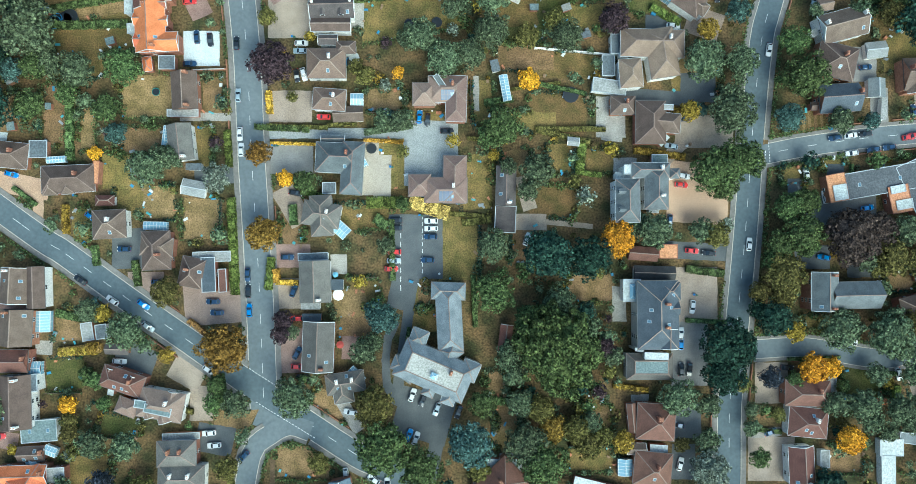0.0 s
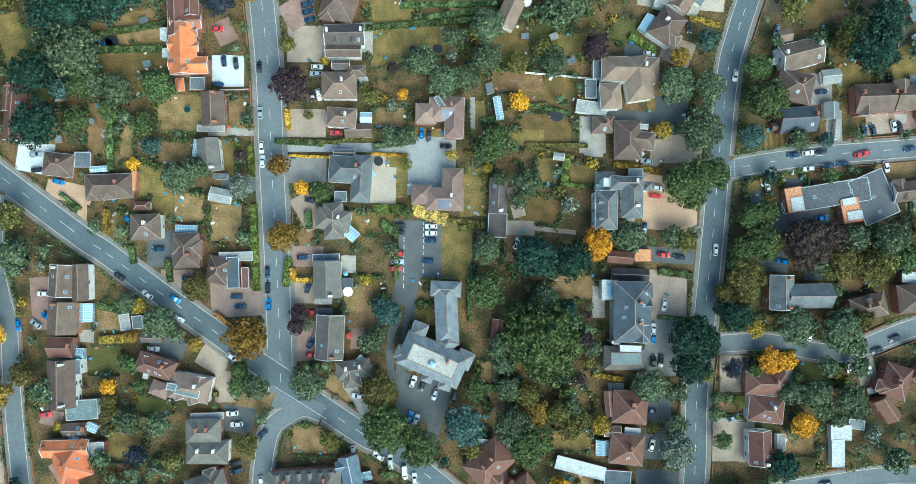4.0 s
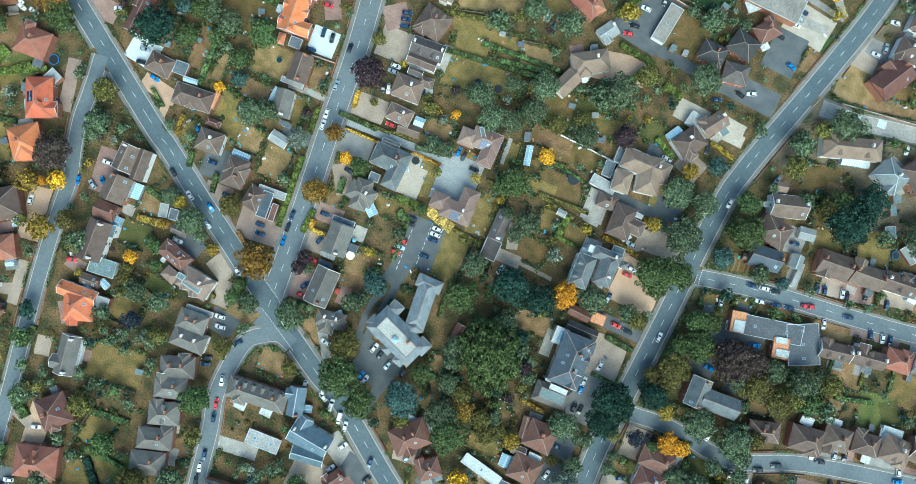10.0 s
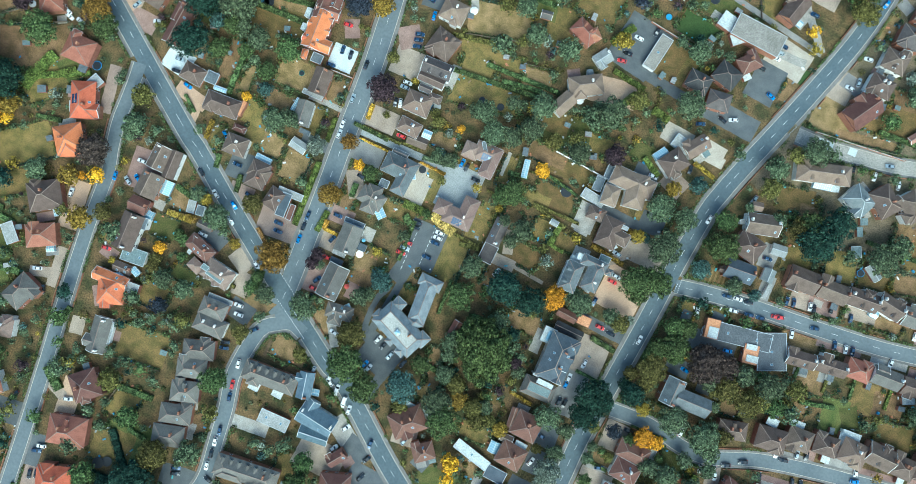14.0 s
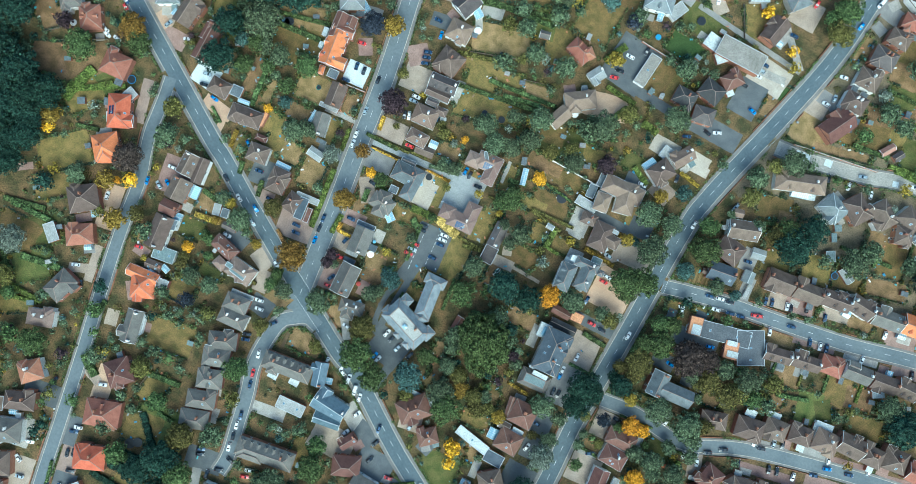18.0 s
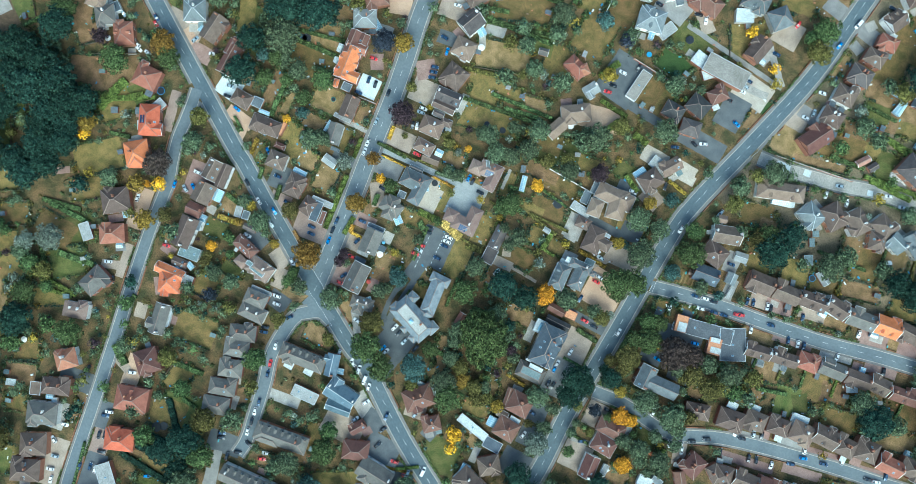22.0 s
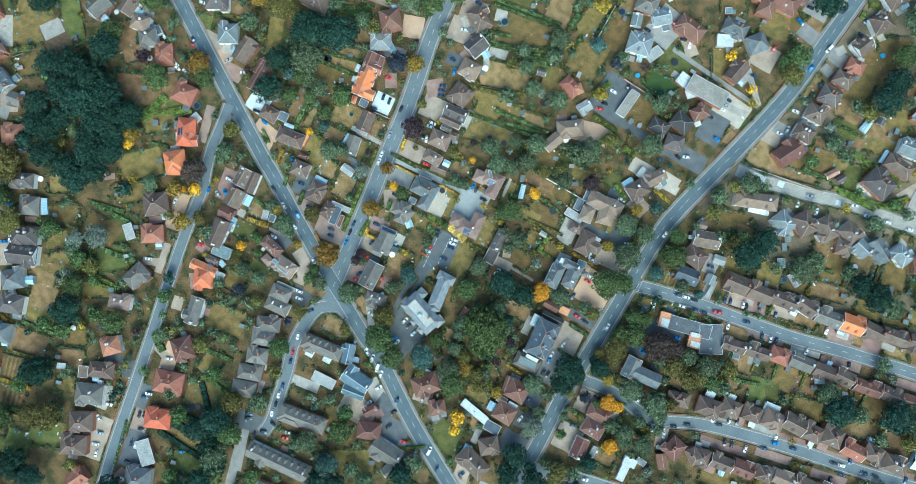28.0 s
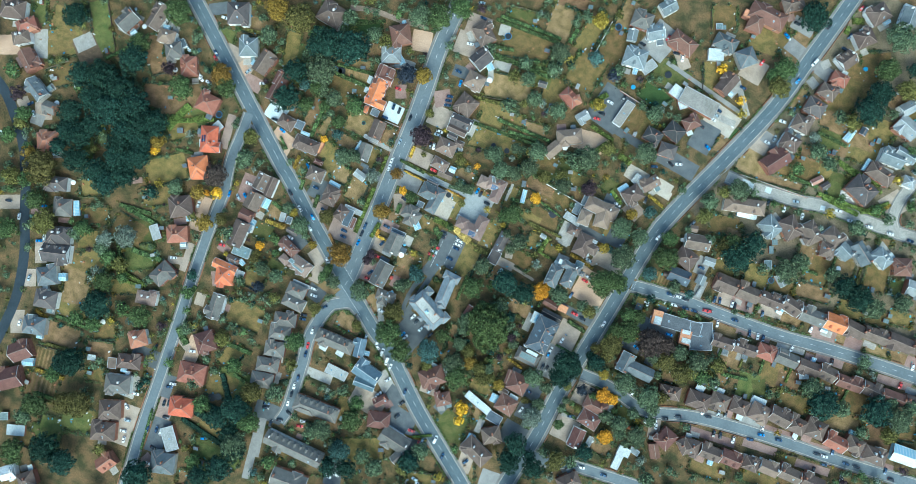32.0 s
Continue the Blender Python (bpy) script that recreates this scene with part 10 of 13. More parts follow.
drive(98.41, 203.16, 5.65, 3.8, -1.0, "bk")
drive(85.4, 192.06, 5.99, 3.57, -0.4, "cc")
drive(102.01, 161.63, 7.6, 3.83, 75.0, "cc")
drive(113.57, 217.94, 4.72, 4.42, 40.3, "bk")
drive(166.14, 236.75, 6.66, 3.57, 56.3, "cc")
drive(177.15, 253.96, 5.02, 3.71, 5.1, "cc")
drive(162.57, 217.63, 4.21, 4.08, 48.1, "cc")
drive(148.97, 178.47, 6.03, 4, -7.8, "bk")
drive(145.46, 153.18, 7.21, 3.71, -3.0, "cc")
drive(142.13, 154.32, 4.23, 3.28, -5.9, "bk")
drive(206.45, 158.01, 6.51, 3.27, 3.3, "cc")
drive(194.21, 130.93, 5.26, 3.12, -18.4, "cg")
drive(159.09, 102.91, 7.56, 3.79, -24.2, "cc")
drive(163.67, 93.22, 4.17, 3.16, -38.3, "cc")
drive(-231.9, -101.32, 6.64, 3.37, 18.9, "bk")
drive(-221.77, -145.63, 5.96, 3.02, 14.9, "cg")
drive(-221.37, -181.39, 5.53, 3.97, 45.2, "cc")
drive(-193.47, -240.98, 4.97, 3.91, 44.4, "cg")
drive(-155.9, -204.2, 5.46, 3, 21.2, "cc")
drive(-141.17, -216.77, 4.58, 4.4, 60.5, "cc")
drive(-121.7, -94.29, 4.42, 3.36, -81.7, "bk")
drive(-78.33, -108.9, 5.24, 3.49, 16.8, "cc")
drive(-24.76, -98.38, 4.43, 3.54, -8.7, "cc")
drive(-45.69, -145.9, 4.44, 3.21, 1.0, "bk")
drive(-4.94, -103.76, 5.31, 4, 54.6, "bk")
drive(14.34, -113.53, 4.34, 3.99, -6.7, "cg")
drive(6.53, -69.94, 5.81, 3.12, 43.7, "cg")
drive(25.39, -91.38, 4.45, 3.29, 38.3, "cg")
drive(109.2, -91.15, 4.02, 3.7, 49.2, "cg")
drive(159.69, 47.06, 4.51, 3.22, 2.8, "cc")
drive(215.43, 52.99, 6.55, 4.07, 4.4, "cc")
drive(241.63, 57.91, 7.71, 3.75, 4.8, "cc")
drive(271.32, 75.54, 7.76, 3.11, 5.4, "bk")
drive(164.83, 15.33, 6.79, 3.4, 8.4, "cg")
drive(176.15, 17.41, 6.7, 4.22, 6.6, "cg")
drive(212.37, 35.71, 5.12, 3.89, 4.6, "bk")
drive(275.67, 43.62, 6.58, 4.06, 5.0, "cg")
drive(183.92, -16.84, 4.58, 4.43, 5.5, "bk")
drive(232.02, -9.81, 5.83, 4.05, 3.6, "bk")
drive(271.94, -7.74, 6.86, 3.56, 4.2, "cg")
drive(171.26, -37.28, 5.62, 3.19, 7.8, "cc")
drive(179.71, -49.21, 6, 3.91, 4.9, "bk")
drive(241.2, -38.21, 6.57, 4.11, 3.3, "cc")
drive(204.7, 107.86, 6.39, 4.43, -19.9, "cc")
drive(216.05, 109.87, 4.79, 3.78, -33.6, "cc")
drive(224.45, 114.91, 7.8, 3.61, -26.8, "cc")
drive(245.51, 105.86, 4.02, 4.03, 5.9, "cg")

h = house(199.26, 196.01, "terraced house with a pale grey roof and white walls", "house", "house")
block(h, 0, 0, 9.46, 7.76, 53.9, 5.00, "g", "p", "white", windows=1, far=True, chimneys=1, skylights=2, white=True)
h = house(209.79, 169.54, "terraced house with a pale blue-grey roof and white walls", "house", "house")
block(h, 0, 0, 12.17, 6.74, -6.6, 5.00, "g", "lb", "white", windows=1, far=True, chimneys=1, skylights=2, white=True)
h = house(218.51, 155.91, "terraced house with a pale grey roof and white walls", "house", "house")
block(h, 0, 0, 7.68, 6.74, 2.6, 5.00, "h", "p", "white", windows=1, far=True, chimneys=1, skylights=2, white=True)
# ---- sheds ----
h = house(-184.49, -26.09, "small wooden garden shed with a dark felt roof", "shed", "shed")
block(h, 0, 0, 2.86, 2.5, 37.4, 2.2, "f", "k", "brick")
h = house(-180.43, -67.51, "small wooden garden shed with a dark felt roof", "shed", "shed")
block(h, 0, 0, 3.07, 2.3, 32.1, 2.2, "f", "k", "brick")
h = house(-198.52, -54.75, "small wooden garden shed with a teal-grey felt roof", "shed", "shed")
block(h, 0, 0, 3.49, 1.94, 33.8, 2.2, "f", "tg", "brick")
h = house(-261.55, 17.37, "small wooden garden shed with a dark felt roof", "shed", "shed")
block(h, 0, 0, 3.36, 1.95, -49.4, 2.2, "f", "k", "brick")
h = house(-283.86, -12.61, "small wooden garden shed with a pale grey felt roof", "shed", "shed")
block(h, 0, 0, 3.59, 2.15, 34.7, 2.2, "f", "p", "brick")
h = house(-249.25, -34.59, "small wooden garden shed with a teal-grey felt roof", "shed", "shed")
block(h, 0, 0, 3.46, 2.23, -58.8, 2.2, "f", "tg", "brick")
h = house(-313.37, 27.03, "small wooden garden shed with a pale grey felt roof", "shed", "shed")
block(h, 0, 0, 2.88, 2.15, -62.6, 2.2, "f", "p", "brick")
h = house(-177.99, -84.92, "small wooden garden shed with a pale grey felt roof", "shed", "shed")
block(h, 0, 0, 3.17, 1.95, 32.7, 2.2, "f", "p", "brick")
h = house(-177.51, -106.5, "small wooden garden shed with a teal-grey felt roof", "shed", "shed")
block(h, 0, 0, 3.53, 2.42, 24.8, 2.2, "f", "tg", "brick")
h = house(-214.86, -191.15, "small wooden garden shed with a pale grey felt roof", "shed", "shed")
block(h, 0, 0, 2.86, 2.42, 6.9, 2.2, "f", "p", "brick")
h = house(-226.74, -81.63, "small wooden garden shed with a dark felt roof", "shed", "shed")
block(h, 0, 0, 2.65, 2.26, 28.3, 2.2, "f", "k", "brick")
h = house(-99.06, -92.17, "small wooden garden shed with a teal-grey felt roof", "shed", "shed")
block(h, 0, 0, 3.12, 2.34, 6.4, 2.2, "f", "tg", "brick")
h = house(-86.64, -133.46, "small wooden garden shed with a teal-grey felt roof", "shed", "shed")
block(h, 0, 0, 2.95, 2.32, 15.0, 2.2, "f", "tg", "brick")
h = house(-82.15, -176.36, "small wooden garden shed with a teal-grey felt roof", "shed", "shed")
block(h, 0, 0, 2.62, 2.36, 3.9, 2.2, "f", "tg", "brick")
h = house(-161.35, -194.01, "small wooden garden shed with a teal-grey felt roof", "shed", "shed")
block(h, 0, 0, 2.62, 2.38, 11.6, 2.2, "f", "tg", "brick")
h = house(-138.97, 49.66, "small wooden garden shed with a pale grey felt roof", "shed", "shed")
block(h, 0, 0, 3.51, 2.43, 27.1, 2.2, "f", "p", "brick")
h = house(-110.3, 77.19, "small wooden garden shed with a dark felt roof", "shed", "shed")
block(h, 0, 0, 3.15, 2.06, 19.9, 2.2, "f", "k", "brick")
h = house(-36.4, 101, "small wooden garden shed with a dark felt roof", "shed", "shed")
block(h, 0, 0, 2.75, 2.42, 13.2, 2.2, "f", "k", "brick")
h = house(-11.98, 135.47, "small wooden garden shed with a dark felt roof", "shed", "shed")
block(h, 0, 0, 3.28, 2.21, 10.5, 2.2, "f", "k", "brick")
h = house(4.76, 105.74, "small wooden garden shed with a dark felt roof", "shed", "shed")
block(h, 0, 0, 2.57, 2.02, -84.4, 2.2, "f", "k", "brick")
h = house(33.58, 74.04, "small wooden garden shed with a pale grey felt roof", "shed", "shed")
block(h, 0, 0, 2.9, 2.25, 19.6, 2.2, "f", "p", "brick")
h = house(67.18, 136.69, "small wooden garden shed with a teal-grey felt roof", "shed", "shed")
block(h, 0, 0, 3.17, 2.13, -13.2, 2.2, "f", "tg", "brick")
h = house(85.79, 173.19, "small wooden garden shed with a pale grey felt roof", "shed", "shed")
block(h, 0, 0, 3.36, 2.44, -60.4, 2.2, "f", "p", "brick")
h = house(73.2, 153.12, "small wooden garden shed with a pale grey felt roof", "shed", "shed")
block(h, 0, 0, 3.25, 2.01, -7.2, 2.2, "f", "p", "brick")
h = house(58.76, 111.96, "small wooden garden shed with a pale grey felt roof", "shed", "shed")
block(h, 0, 0, 2.65, 2.26, -92.3, 2.2, "f", "p", "brick")
h = house(97.67, 196.87, "small wooden garden shed with a teal-grey felt roof", "shed", "shed")
block(h, 0, 0, 2.57, 1.95, 3.1, 2.2, "f", "tg", "brick")
h = house(79.55, 194.45, "small wooden garden shed with a teal-grey felt roof", "shed", "shed")
block(h, 0, 0, 2.61, 2.03, -63.3, 2.2, "f", "tg", "brick")
h = house(159.28, 189.63, "small wooden garden shed with a teal-grey felt roof", "shed", "shed")
block(h, 0, 0, 2.95, 2.43, -88.3, 2.2, "f", "tg", "brick")
h = house(176.12, 199.76, "small wooden garden shed with a teal-grey felt roof", "shed", "shed")
block(h, 0, 0, 3.42, 2.31, 3.0, 2.2, "f", "tg", "brick")
h = house(156.63, 142.57, "small wooden garden shed with a teal-grey felt roof", "shed", "shed")
block(h, 0, 0, 2.59, 2.18, 6.3, 2.2, "f", "tg", "brick")
h = house(150.43, 140.28, "small wooden garden shed with a dark felt roof", "shed", "shed")
block(h, 0, 0, 2.95, 2.41, -80.9, 2.2, "f", "k", "brick")
h = house(171.73, 153.78, "small wooden garden shed with a dark felt roof", "shed", "shed")
block(h, 0, 0, 3.2, 2.48, -83.7, 2.2, "f", "k", "brick")
h = house(198.22, 161.14, "small wooden garden shed with a pale grey felt roof", "shed", "shed")
block(h, 0, 0, 2.79, 2.2, 3.8, 2.2, "f", "p", "brick")
h = house(143.42, 57.02, "small wooden garden shed with a dark felt roof", "shed", "shed")
block(h, 0, 0, 2.46, 2.38, -81.4, 2.2, "f", "k", "brick")
h = house(163.04, 60.66, "small wooden garden shed with a dark felt roof", "shed", "shed")
block(h, 0, 0, 3.38, 2.37, -78.3, 2.2, "f", "k", "brick")
h = house(227.87, 88.41, "small wooden garden shed with a dark felt roof", "shed", "shed")
block(h, 0, 0, 2.91, 2.3, -81.0, 2.2, "f", "k", "brick")
h = house(205.52, 73.25, "small wooden garden shed with a dark felt roof", "shed", "shed")
block(h, 0, 0, 3.53, 2.39, 7.5, 2.2, "f", "k", "brick")
h = house(230.17, 74.02, "small wooden garden shed with a pale grey felt roof", "shed", "shed")
block(h, 0, 0, 3.57, 2.21, 6.3, 2.2, "f", "p", "brick")
h = house(243.17, 75, "small wooden garden shed with a teal-grey felt roof", "shed", "shed")
block(h, 0, 0, 3.32, 2.42, 8.9, 2.2, "f", "tg", "brick")
h = house(244.07, 78.88, "small wooden garden shed with a teal-grey felt roof", "shed", "shed")
block(h, 0, 0, 2.45, 2.39, 7.7, 2.2, "f", "tg", "brick")
h = house(194.49, 22.07, "small wooden garden shed with a dark felt roof", "shed", "shed")
block(h, 0, 0, 3.33, 2.23, -84.1, 2.2, "f", "k", "brick")
h = house(187.35, -2.97, "small wooden garden shed with a dark felt roof", "shed", "shed")
block(h, 0, 0, 3.04, 2.17, -79.1, 2.2, "f", "k", "brick")
h = house(212.29, 18.72, "small wooden garden shed with a dark felt roof", "shed", "shed")
block(h, 0, 0, 3.16, 2.18, 12.3, 2.2, "f", "k", "brick")
h = house(229.38, 23.21, "small wooden garden shed with a pale grey felt roof", "shed", "shed")
block(h, 0, 0, 3.26, 2.07, 15.2, 2.2, "f", "p", "brick")
h = house(255.9, 23.54, "small wooden garden shed with a pale grey felt roof", "shed", "shed")
block(h, 0, 0, 3.55, 2.31, 10.3, 2.2, "f", "p", "brick")
h = house(269.49, 27.36, "small wooden garden shed with a pale grey felt roof", "shed", "shed")
block(h, 0, 0, 3.41, 1.98, 6.6, 2.2, "f", "p", "brick")
h = house(161.43, -6.78, "small wooden garden shed with a dark felt roof", "shed", "shed")
block(h, 0, 0, 3.1, 2.38, 12.3, 2.2, "f", "k", "brick")
h = house(146.71, -11.54, "small wooden garden shed with a dark felt roof", "shed", "shed")
block(h, 0, 0, 3.18, 2.4, 3.9, 2.2, "f", "k", "brick")
h = house(147.92, -50.36, "small wooden garden shed with a pale grey felt roof", "shed", "shed")
block(h, 0, 0, 3.58, 2.36, 10.5, 2.2, "f", "p", "brick")
h = house(194.71, -50.39, "small wooden garden shed with a pale grey felt roof", "shed", "shed")
block(h, 0, 0, 3.51, 2.26, 9.9, 2.2, "f", "p", "brick")
h = house(18.9, -65.53, "small wooden garden shed with a teal-grey felt roof", "shed", "shed")
block(h, 0, 0, 3.11, 2.36, -60.3, 2.2, "f", "tg", "brick")
h = house(3.17, -130.33, "small wooden garden shed with a dark felt roof", "shed", "shed")
block(h, 0, 0, 3.47, 2.28, 27.6, 2.2, "f", "k", "brick")
h = house(-27.28, -123.82, "small wooden garden shed with a teal-grey felt roof", "shed", "shed")
block(h, 0, 0, 2.7, 2.15, -88.1, 2.2, "f", "tg", "brick")
h = house(40.46, -133.25, "small wooden garden shed with a dark felt roof", "shed", "shed")
block(h, 0, 0, 2.84, 1.99, 17.7, 2.2, "f", "k", "brick")
h = house(-14.28, 90.69, "small wooden garden shed with a pale grey felt roof", "shed", "shed")
block(h, 0, 0, 2.61, 2.14, 10.5, 2.2, "f", "p", "brick")
h = house(-5.7, 89.62, "small wooden garden shed with a dark felt roof", "shed", "shed")
block(h, 0, 0, 2.76, 2.1, 15.0, 2.2, "f", "k", "brick")
h = house(14.63, 123.6, "small wooden garden shed with a pale grey felt roof", "shed", "shed")
block(h, 0, 0, 3.4, 2.22, -90.5, 2.2, "f", "p", "brick")
h = house(23.08, 184.53, "small wooden garden shed with a teal-grey felt roof", "shed", "shed")
block(h, 0, 0, 2.61, 2.16, -91.3, 2.2, "f", "tg", "brick")
h = house(24.43, 164.59, "small wooden garden shed with a dark felt roof", "shed", "shed")
block(h, 0, 0, 2.64, 2.28, -92.8, 2.2, "f", "k", "brick")
h = house(0.52, 171.14, "small wooden garden shed with a teal-grey felt roof", "shed", "shed")
block(h, 0, 0, 2.95, 2.46, 9.0, 2.2, "f", "tg", "brick")
h = house(53.2, 111.97, "small wooden garden shed with a teal-grey felt roof", "shed", "shed")
block(h, 0, 0, 3.26, 2.35, -101.7, 2.2, "f", "tg", "brick")
h = house(23.34, 73.97, "small wooden garden shed with a teal-grey felt roof", "shed", "shed")
block(h, 0, 0, 2.83, 2.08, 0.8, 2.2, "f", "tg", "brick")
h = house(39.75, 65.4, "small wooden garden shed with a dark felt roof", "shed", "shed")
block(h, 0, 0, 3.21, 2.07, 15.4, 2.2, "f", "k", "brick")
h = house(-26.51, 148.92, "small wooden garden shed with a teal-grey felt roof", "shed", "shed")
block(h, 0, 0, 2.62, 2.15, 13.5, 2.2, "f", "tg", "brick")
h = house(190.1, 168.15, "small wooden garden shed with a dark felt roof", "shed", "shed")
block(h, 0, 0, 2.59, 1.97, 8.5, 2.2, "f", "k", "brick")
h = house(192.81, 171.62, "small wooden garden shed with a teal-grey felt roof", "shed", "shed")
block(h, 0, 0, 3.12, 2.46, -87.8, 2.2, "f", "tg", "brick")
h = house(169.72, 148.87, "small wooden garden shed with a teal-grey felt roof", "shed", "shed")
block(h, 0, 0, 3.34, 1.98, 7.4, 2.2, "f", "tg", "brick")
h = house(148.7, 134.82, "small wooden garden shed with a dark felt roof", "shed", "shed")
block(h, 0, 0, 2.71, 2.22, 9.4, 2.2, "f", "k", "brick")
h = house(190.56, 203.11, "small wooden garden shed with a pale grey felt roof", "shed", "shed")
block(h, 0, 0, 2.92, 1.91, -74.6, 2.2, "f", "p", "brick")
h = house(-201.48, -99.9, "small wooden garden shed with a dark felt roof", "shed", "shed")
block(h, 0, 0, 3.05, 2.41, 24.6, 2.2, "f", "k", "brick")
h = house(-189.38, -142.7, "small wooden garden shed with a teal-grey felt roof", "shed", "shed")
block(h, 0, 0, 3.36, 2.22, 27.3, 2.2, "f", "tg", "brick")
h = house(-188.83, -155.29, "small wooden garden shed with a teal-grey felt roof", "shed", "shed")
block(h, 0, 0, 2.89, 2.38, 18.8, 2.2, "f", "tg", "brick")
h = house(-181.53, -168.42, "small wooden garden shed with a teal-grey felt roof", "shed", "shed")
block(h, 0, 0, 3.18, 2.12, 14.3, 2.2, "f", "tg", "brick")
h = house(-100.5, -180.68, "small wooden garden shed with a pale grey felt roof", "shed", "shed")
block(h, 0, 0, 3.12, 1.98, 11.3, 2.2, "f", "p", "brick")
h = house(-93.38, -187.76, "small wooden garden shed with a teal-grey felt roof", "shed", "shed")
block(h, 0, 0, 3.57, 2.03, -85.0, 2.2, "f", "tg", "brick")
h = house(-152.66, 58.7, "small wooden garden shed with a dark felt roof", "shed", "shed")
block(h, 0, 0, 3.08, 2.32, -71.4, 2.2, "f", "k", "brick")
h = house(-128.88, 71.28, "small wooden garden shed with a teal-grey felt roof", "shed", "shed")
block(h, 0, 0, 2.92, 2.36, 10.5, 2.2, "f", "tg", "brick")
h = house(-108.87, 61.89, "small wooden garden shed with a teal-grey felt roof", "shed", "shed")
block(h, 0, 0, 2.75, 2.27, 16.2, 2.2, "f", "tg", "brick")
h = house(-131.62, 97.48, "small wooden garden shed with a teal-grey felt roof", "shed", "shed")
block(h, 0, 0, 3.05, 2.22, 20.2, 2.2, "f", "tg", "brick")
h = house(-138.81, 35.07, "small wooden garden shed with a teal-grey felt roof", "shed", "shed")
block(h, 0, 0, 2.57, 2.4, -79.9, 2.2, "f", "tg", "brick")
h = house(-285.81, -12.3, "small wooden garden shed with a pale grey felt roof", "shed", "shed")
block(h, 0, 0, 2.5, 2.48, 46.3, 2.2, "f", "p", "brick")
h = house(-211.53, 8.29, "small wooden garden shed with a teal-grey felt roof", "shed", "shed")
block(h, 0, 0, 3.34, 2.16, 24.6, 2.2, "f", "tg", "brick")
h = house(-127.51, 41.37, "small wooden garden shed with a teal-grey felt roof", "shed", "shed")
block(h, 0, 0, 1.86, 2.09, 0.4, 2.2, "f", "tg", "brick")
h = house(-97.12, 19.41, "small wooden garden shed with a dark felt roof", "shed", "shed")
block(h, 0, 0, 3.97, 3.50, 0.3, 2.2, "f", "k", "brick")
h = house(-100.76, 21.17, "small wooden garden shed with a teal-grey felt roof", "shed", "shed")
block(h, 0, 0, 2.80, 2.33, 0.3, 2.2, "f", "tg", "brick")
h = house(76.54, 193.79, "small wooden garden shed with a teal-grey felt roof", "shed", "shed")
block(h, 0, 0, 4.01, 3.67, 25.3, 2.2, "f", "tg", "brick")
h = house(175.46, 167.82, "white-framed glass greenhouse beside the lawn", "greenhouse", "greenhouse")
block(h, 0, 0, 8.86, 2.96, 74.8, 2.2, "c", "w", "brick")
h = house(165.47, 74.93, "small wooden garden shed with a teal-grey felt roof", "shed", "shed")
block(h, 0, 0, 4.50, 5.40, 25.9, 2.2, "f", "tg", "brick")
h = house(163.16, 89.03, "small wooden garden shed with a teal-grey felt roof", "shed", "shed")
block(h, 0, 0, 3.45, 3.30, 25.8, 2.2, "f", "tg", "brick")
h = house(163.30, 84.02, "small wooden garden shed with a teal-grey felt roof", "shed", "shed")
block(h, 0, 0, 4.56, 2.70, -64.6, 2.2, "f", "tg", "brick")
h = house(195.80, -2.56, "small wooden garden shed with a white sheet roof", "shed", "shed")
block(h, 0, 0, 9.13, 3.29, 4.9, 2.2, "f", "w", "brick")
h = house(213.77, 23.32, "small wooden garden shed with a white sheet roof", "shed", "shed")
block(h, 0, 0, 5.74, 2.95, 26.2, 2.2, "f", "w", "brick")
h = house(273.22, 19.99, "small wooden garden shed with a teal-grey felt roof", "shed", "shed")
block(h, 0, 0, 3.90, 3.57, 26.3, 2.2, "f", "tg", "brick")
h = house(-196.85, -7.51, "small wooden garden shed with a dark felt roof", "shed", "shed")
block(h, 0, 0, 3.70, 3.39, 25.5, 2.2, "f", "k", "brick")
h = house(-218.25, -216.55, "small wooden garden shed with a teal-grey felt roof", "shed", "shed")
block(h, 0, 0, 5.26, 4.91, 26.3, 2.2, "f", "tg", "brick")
h = house(-207.69, -221.05, "small wooden garden shed with a white sheet roof", "shed", "shed")
block(h, 0, 0, 11.44, 6.66, 21.2, 2.2, "f", "w", "brick")
h = house(-184.34, -159.09, "small wooden garden shed with a white sheet roof", "shed", "shed")
block(h, 0, 0, 5.28, 3.49, 18.7, 2.2, "f", "w", "brick")

# ---- trees ----
tree(-57.65, 53.93, 7.06, "p")
tree(-62.1, 26.75, 3.92, "o")
tree(-60.27, 1.88, 5.65, "o")
tree(-71.21, -32.96, 7.65, "o")
tree(-53.88, 18.98, 2.87, "y")
tree(-47.94, 17.8, 3.93, "g")
tree(-102.83, 52.4, 5.96, "g")
tree(-112.09, 26.71, 2.3, "y")
tree(-119.12, -50.08, 2.98, "y")
tree(48.62, 0.66, 5.81, "y")
tree(29.05, -32.56, 15.14, "B")
tree(30.28, -19.5, 5.77, "s")
tree(38.49, -21.99, 3.65, "d")
tree(21.05, -24.05, 4.7, "g")
tree(39.59, -5.12, 7.2, "d")
tree(26.85, -4.25, 8.21, "d")
tree(10.06, -15.86, 6.62, "g")
tree(10.16, -1.56, 5.4, "s")
tree(23.72, 21.56, 5.43, "s")
tree(21.26, 50.1, 3.66, "y")
tree(12.77, 35.24, 6.48, "g")
